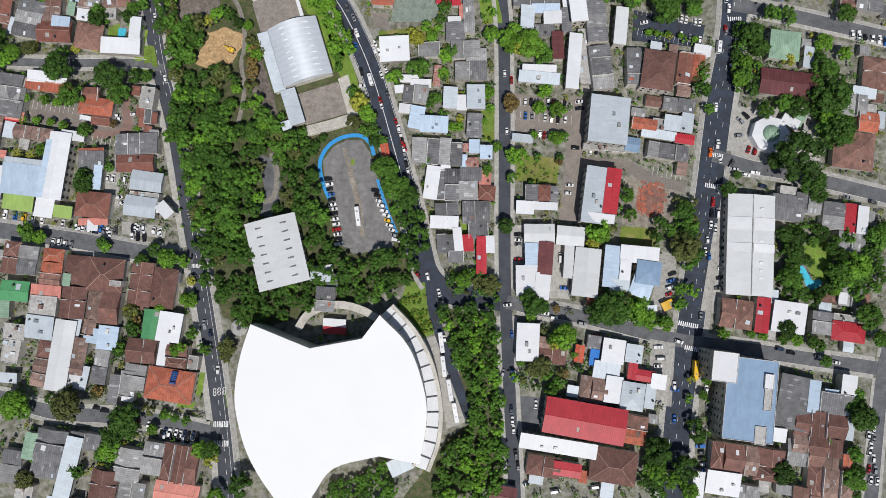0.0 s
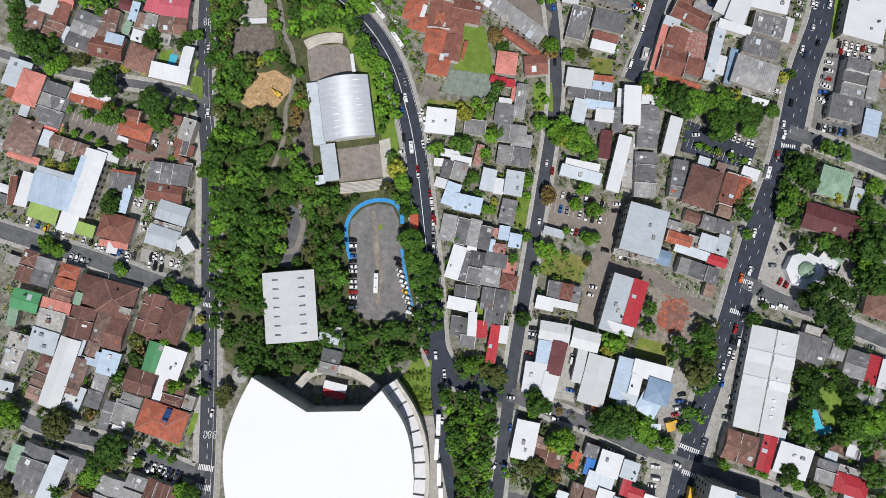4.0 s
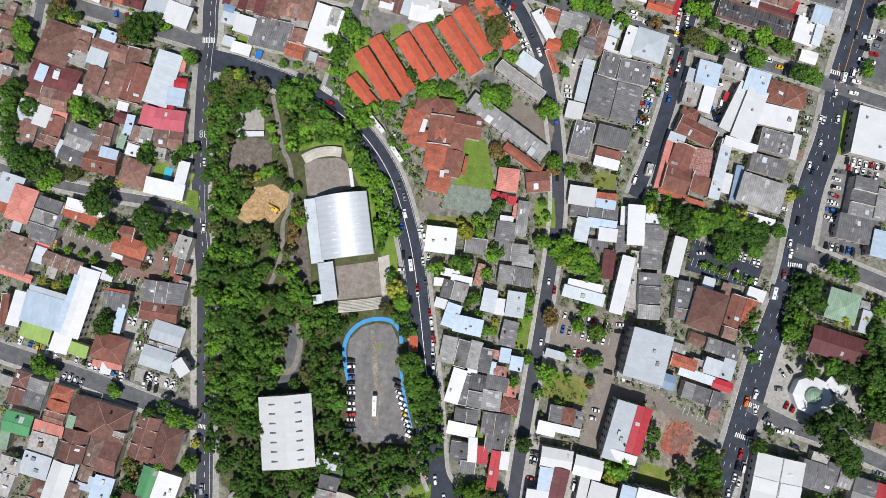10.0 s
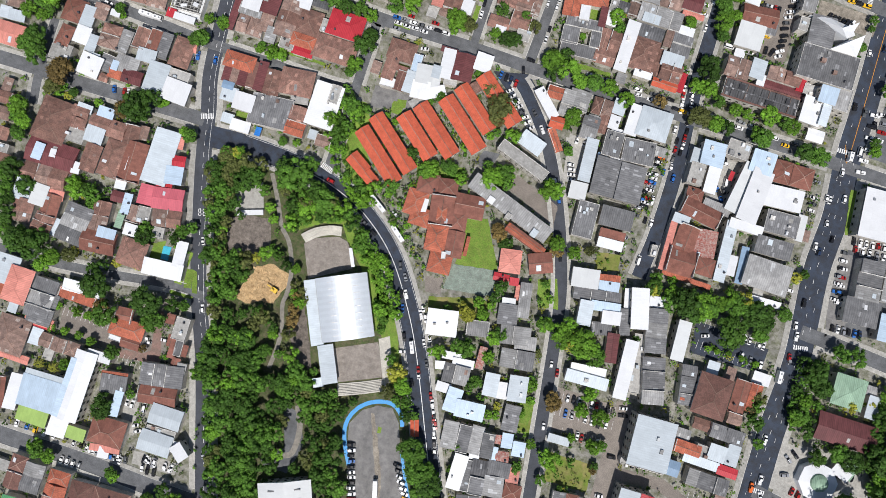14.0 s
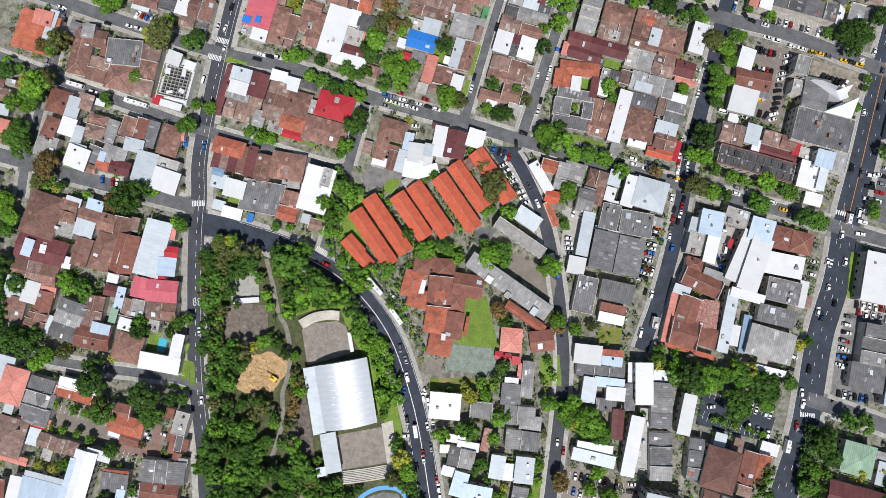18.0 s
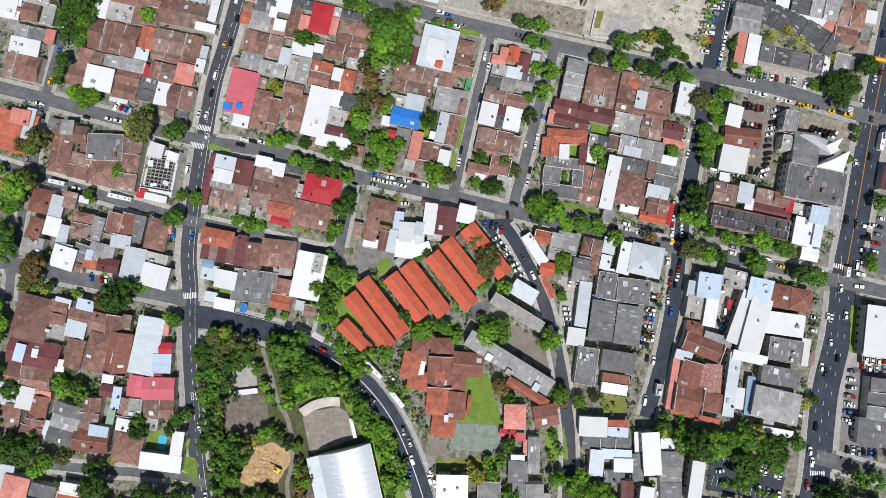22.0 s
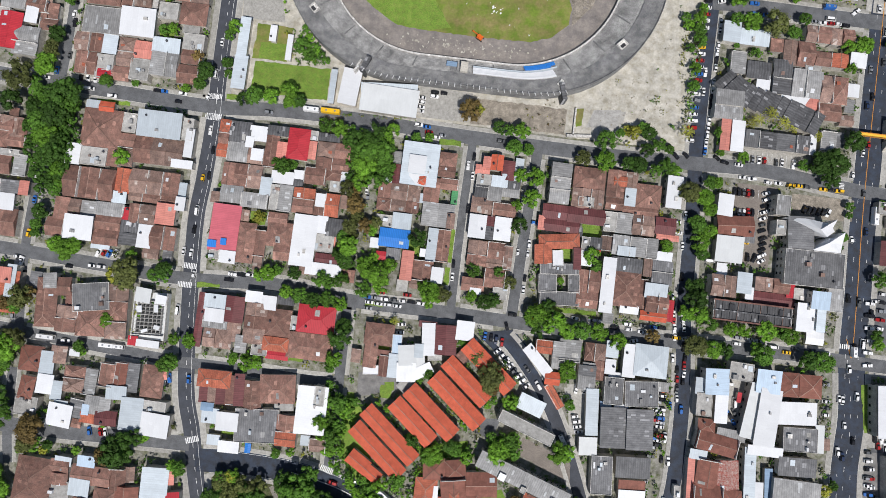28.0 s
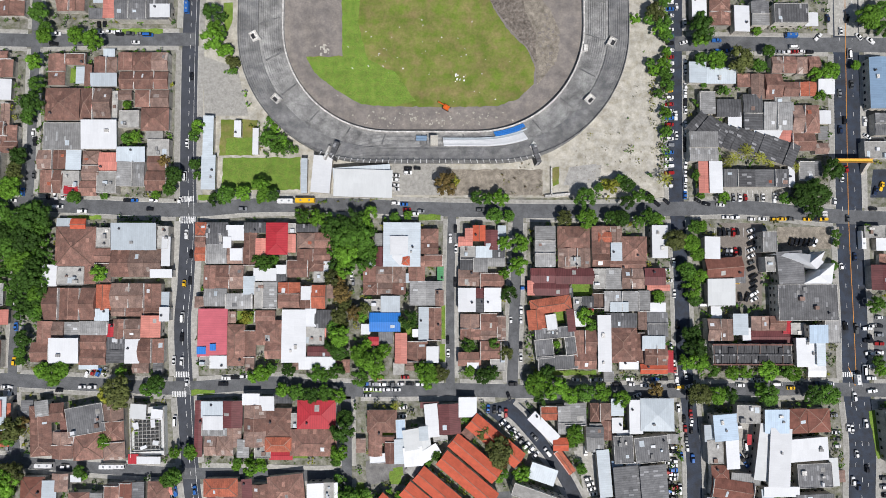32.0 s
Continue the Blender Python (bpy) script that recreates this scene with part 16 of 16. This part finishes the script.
lean_to(-307.1, 160.0, 5.1, 7.5, 1.6, 2.8, "u")
lean_to(196.6, 13.4, 6.2, 4.4, 0.9, 2.8, "l")
lean_to(111.7, 372.3, 4.1, 7.7, 0.0, 3.3, "d")
lean_to(154.3, 377.8, 8.2, 4.6, 0.0, 3.3, "c")
lean_to(114.3, 382.9, 7.0, 5.6, 0.0, 3.2, "u")
lean_to(-122.3, 231.4, 4.6, 6.7, 0.0, 2.7, "u")
lean_to(-322.7, 197.2, 5.8, 6.4, 5.2, 2.9, "l")
lean_to(-234.8, 269.7, 8.3, 5.0, 0.0, 2.7, "u")
lean_to(-179.0, 271.8, 4.3, 6.7, 0.0, 3.1, "u")
lean_to(212.7, 127.8, 5.2, 4.6, 0.9, 2.6, "t")
lean_to(202.5, 152.3, 5.3, 5.2, 0.9, 3.2, "g")
lean_to(216.5, 20.6, 4.6, 5.7, 0.9, 2.9, "t")
lean_to(-327.3, 297.9, 5.7, 4.6, 0.5, 2.6, "g")
lean_to(-344.7, 333.2, 6.2, 5.2, 0.5, 2.4, "l")
lean_to(95.1, 108.1, 8.2, 5.6, -0.1, 2.7, "t")
lean_to(-270.1, 57.8, 6.4, 5.9, 0.6, 3.1, "o")
lean_to(116.6, 399.3, 6.2, 6.8, 0.0, 3.1, "w")
lean_to(-223.0, 304.5, 4.2, 7.5, 0.0, 3.4, "l")
lean_to(110.2, 116.0, 7.0, 5.6, -0.1, 2.6, "u")
lean_to(194.5, 183.9, 4.1, 5.8, 0.9, 2.7, "g")
lean_to(34.2, 235.3, 5.5, 4.6, 0.0, 3.0, "g")
lean_to(214.6, 63.5, 4.0, 5.0, 0.9, 3.2, "g")
lean_to(-266.1, 29.3, 4.8, 6.6, 0.6, 2.7, "g")
lean_to(170.5, -5.1, 4.7, 4.5, 0.9, 2.8, "c")
lean_to(143.1, 333.2, 5.9, 6.2, 0.0, 3.4, "w")
lean_to(-271.3, 421.6, 5.0, 8.8, 0.0, 2.7, "l")
lean_to(101.8, 137.2, 4.4, 6.4, -0.1, 2.9, "u")
lean_to(-110.2, 285.2, 7.1, 5.6, 0.0, 2.9, "d")
lean_to(144.7, -99.5, 4.4, 7.3, 0.9, 2.8, "u")
lean_to(-205.4, 303.2, 5.0, 5.5, 0.0, 3.3, "u")
lean_to(-291.4, 249.3, 5.6, 8.1, 0.0, 3.1, "d")
lean_to(-332.3, 314.3, 6.9, 6.3, 0.5, 2.7, "w")
lean_to(92.0, 280.0, 5.5, 4.7, 0.0, 3.0, "l")
lean_to(-323.9, 396.4, 4.7, 4.3, -1.9, 3.4, "w")
lean_to(-304.4, 132.7, 4.9, 5.3, 1.6, 2.5, "o")
lean_to(168.1, -92.7, 5.7, 4.2, 0.9, 2.7, "x")
lean_to(-300.5, 126.2, 4.0, 6.8, 1.6, 2.9, "c")
lean_to(144.4, 325.5, 4.8, 5.6, 0.0, 2.6, "t")
lean_to(-258.6, 470.2, 4.6, 5.9, 0.0, 3.1, "d")
lean_to(117.6, 217.0, 5.0, 5.7, 2.6, 2.4, "u")
lean_to(-260.3, 50.7, 5.1, 5.7, 0.6, 3.2, "l")
lean_to(108.1, 269.3, 8.8, 6.5, 0.0, 2.5, "w")
lean_to(-310.3, 144.8, 7.8, 5.2, 1.6, 2.9, "w")
lean_to(-188.5, 180.4, 6.4, 5.0, 1.1, 2.4, "l")
lean_to(-315.6, 425.1, 4.5, 7.8, 0.0, 2.6, "c")
lean_to(-231.5, 389.7, 8.7, 4.1, 0.0, 2.9, "c")
lean_to(-95.3, 220.6, 5.3, 8.5, -39.4, 2.5, "c")
lean_to(52.9, 281.2, 6.8, 5.9, 0.0, 2.6, "c")
lean_to(197.8, 19.0, 7.6, 5.9, 0.9, 3.0, "t")
lean_to(73.5, -49.4, 5.6, 5.6, -0.1, 3.0, "l")
lean_to(84.9, -91.3, 4.2, 6.0, -0.1, 2.4, "o")
lean_to(92.3, 137.2, 6.0, 6.4, -0.1, 3.1, "l")
lean_to(-243.5, 40.4, 5.5, 8.6, -0.1, 3.1, "l")
lean_to(-256.8, 433.5, 5.8, 4.2, 0.0, 2.7, "l")
lean_to(58.7, 468.4, 6.9, 8.3, 0.0, 3.1, "t")
lean_to(170.7, 71.0, 8.3, 4.5, 0.9, 3.3, "c")
lean_to(-233.7, 33.8, 4.8, 5.6, -0.1, 3.4, "c")
lean_to(-330.9, 398.4, 5.6, 7.8, -1.9, 3.2, "u")
lean_to(-138.0, 308.8, 5.2, 6.9, 0.0, 2.6, "u")
lean_to(58.0, 298.5, 5.1, 5.8, 0.0, 2.6, "w")
lean_to(-236.8, -26.1, 9.0, 5.0, 0.2, 2.8, "c")
lean_to(-305.4, 390.6, 4.8, 8.2, 0.0, 3.4, "t")
lean_to(75.4, 418.8, 6.2, 6.9, 0.0, 2.7, "t")
lean_to(-264.0, 454.3, 7.7, 5.3, 0.0, 3.4, "d")
lean_to(-313.1, 432.1, 6.3, 4.6, 0.0, 3.1, "t")
lean_to(116.0, 391.1, 5.0, 6.8, 0.0, 2.5, "g")
lean_to(209.1, 121.6, 6.2, 4.7, 0.9, 2.6, "c")
lean_to(-114.1, 335.0, 4.2, 6.9, 0.0, 2.9, "g")
lean_to(-320.7, 210.3, 6.1, 4.7, 5.2, 3.3, "t")
lean_to(-226.3, 269.5, 4.7, 5.6, 0.0, 2.4, "d")
lean_to(-188.8, -3.4, 5.3, 5.4, 5.1, 3.3, "w")
lean_to(-255.9, 8.0, 7.9, 4.1, 0.6, 3.2, "w")
lean_to(153.7, 400.1, 5.8, 4.1, 0.0, 3.0, "c")
lean_to(-142.1, 186.2, 4.4, 4.8, 1.1, 3.3, "l")
lean_to(103.0, 181.4, 5.1, 4.6, 2.6, 2.7, "c")
lean_to(81.1, -23.0, 6.9, 6.9, -0.1, 3.3, "d")
lean_to(-278.8, 470.8, 5.2, 6.0, 0.0, 2.8, "t")
lean_to(-68.6, 237.3, 5.7, 4.1, -39.4, 3.1, "t")
lean_to(-313.2, 154.5, 6.7, 5.4, 1.6, 3.0, "t")
lean_to(-131.9, 271.0, 6.9, 6.3, 0.0, 2.9, "t")
lean_to(-309.0, 212.5, 5.1, 4.8, 5.2, 2.7, "t")
scatter_shrubs(2600)
plant_woods({"woodland": "dense park woodland of overlapping green crowns", "garden_shrubs": "green shrubs and weeds in yards between the houses"})
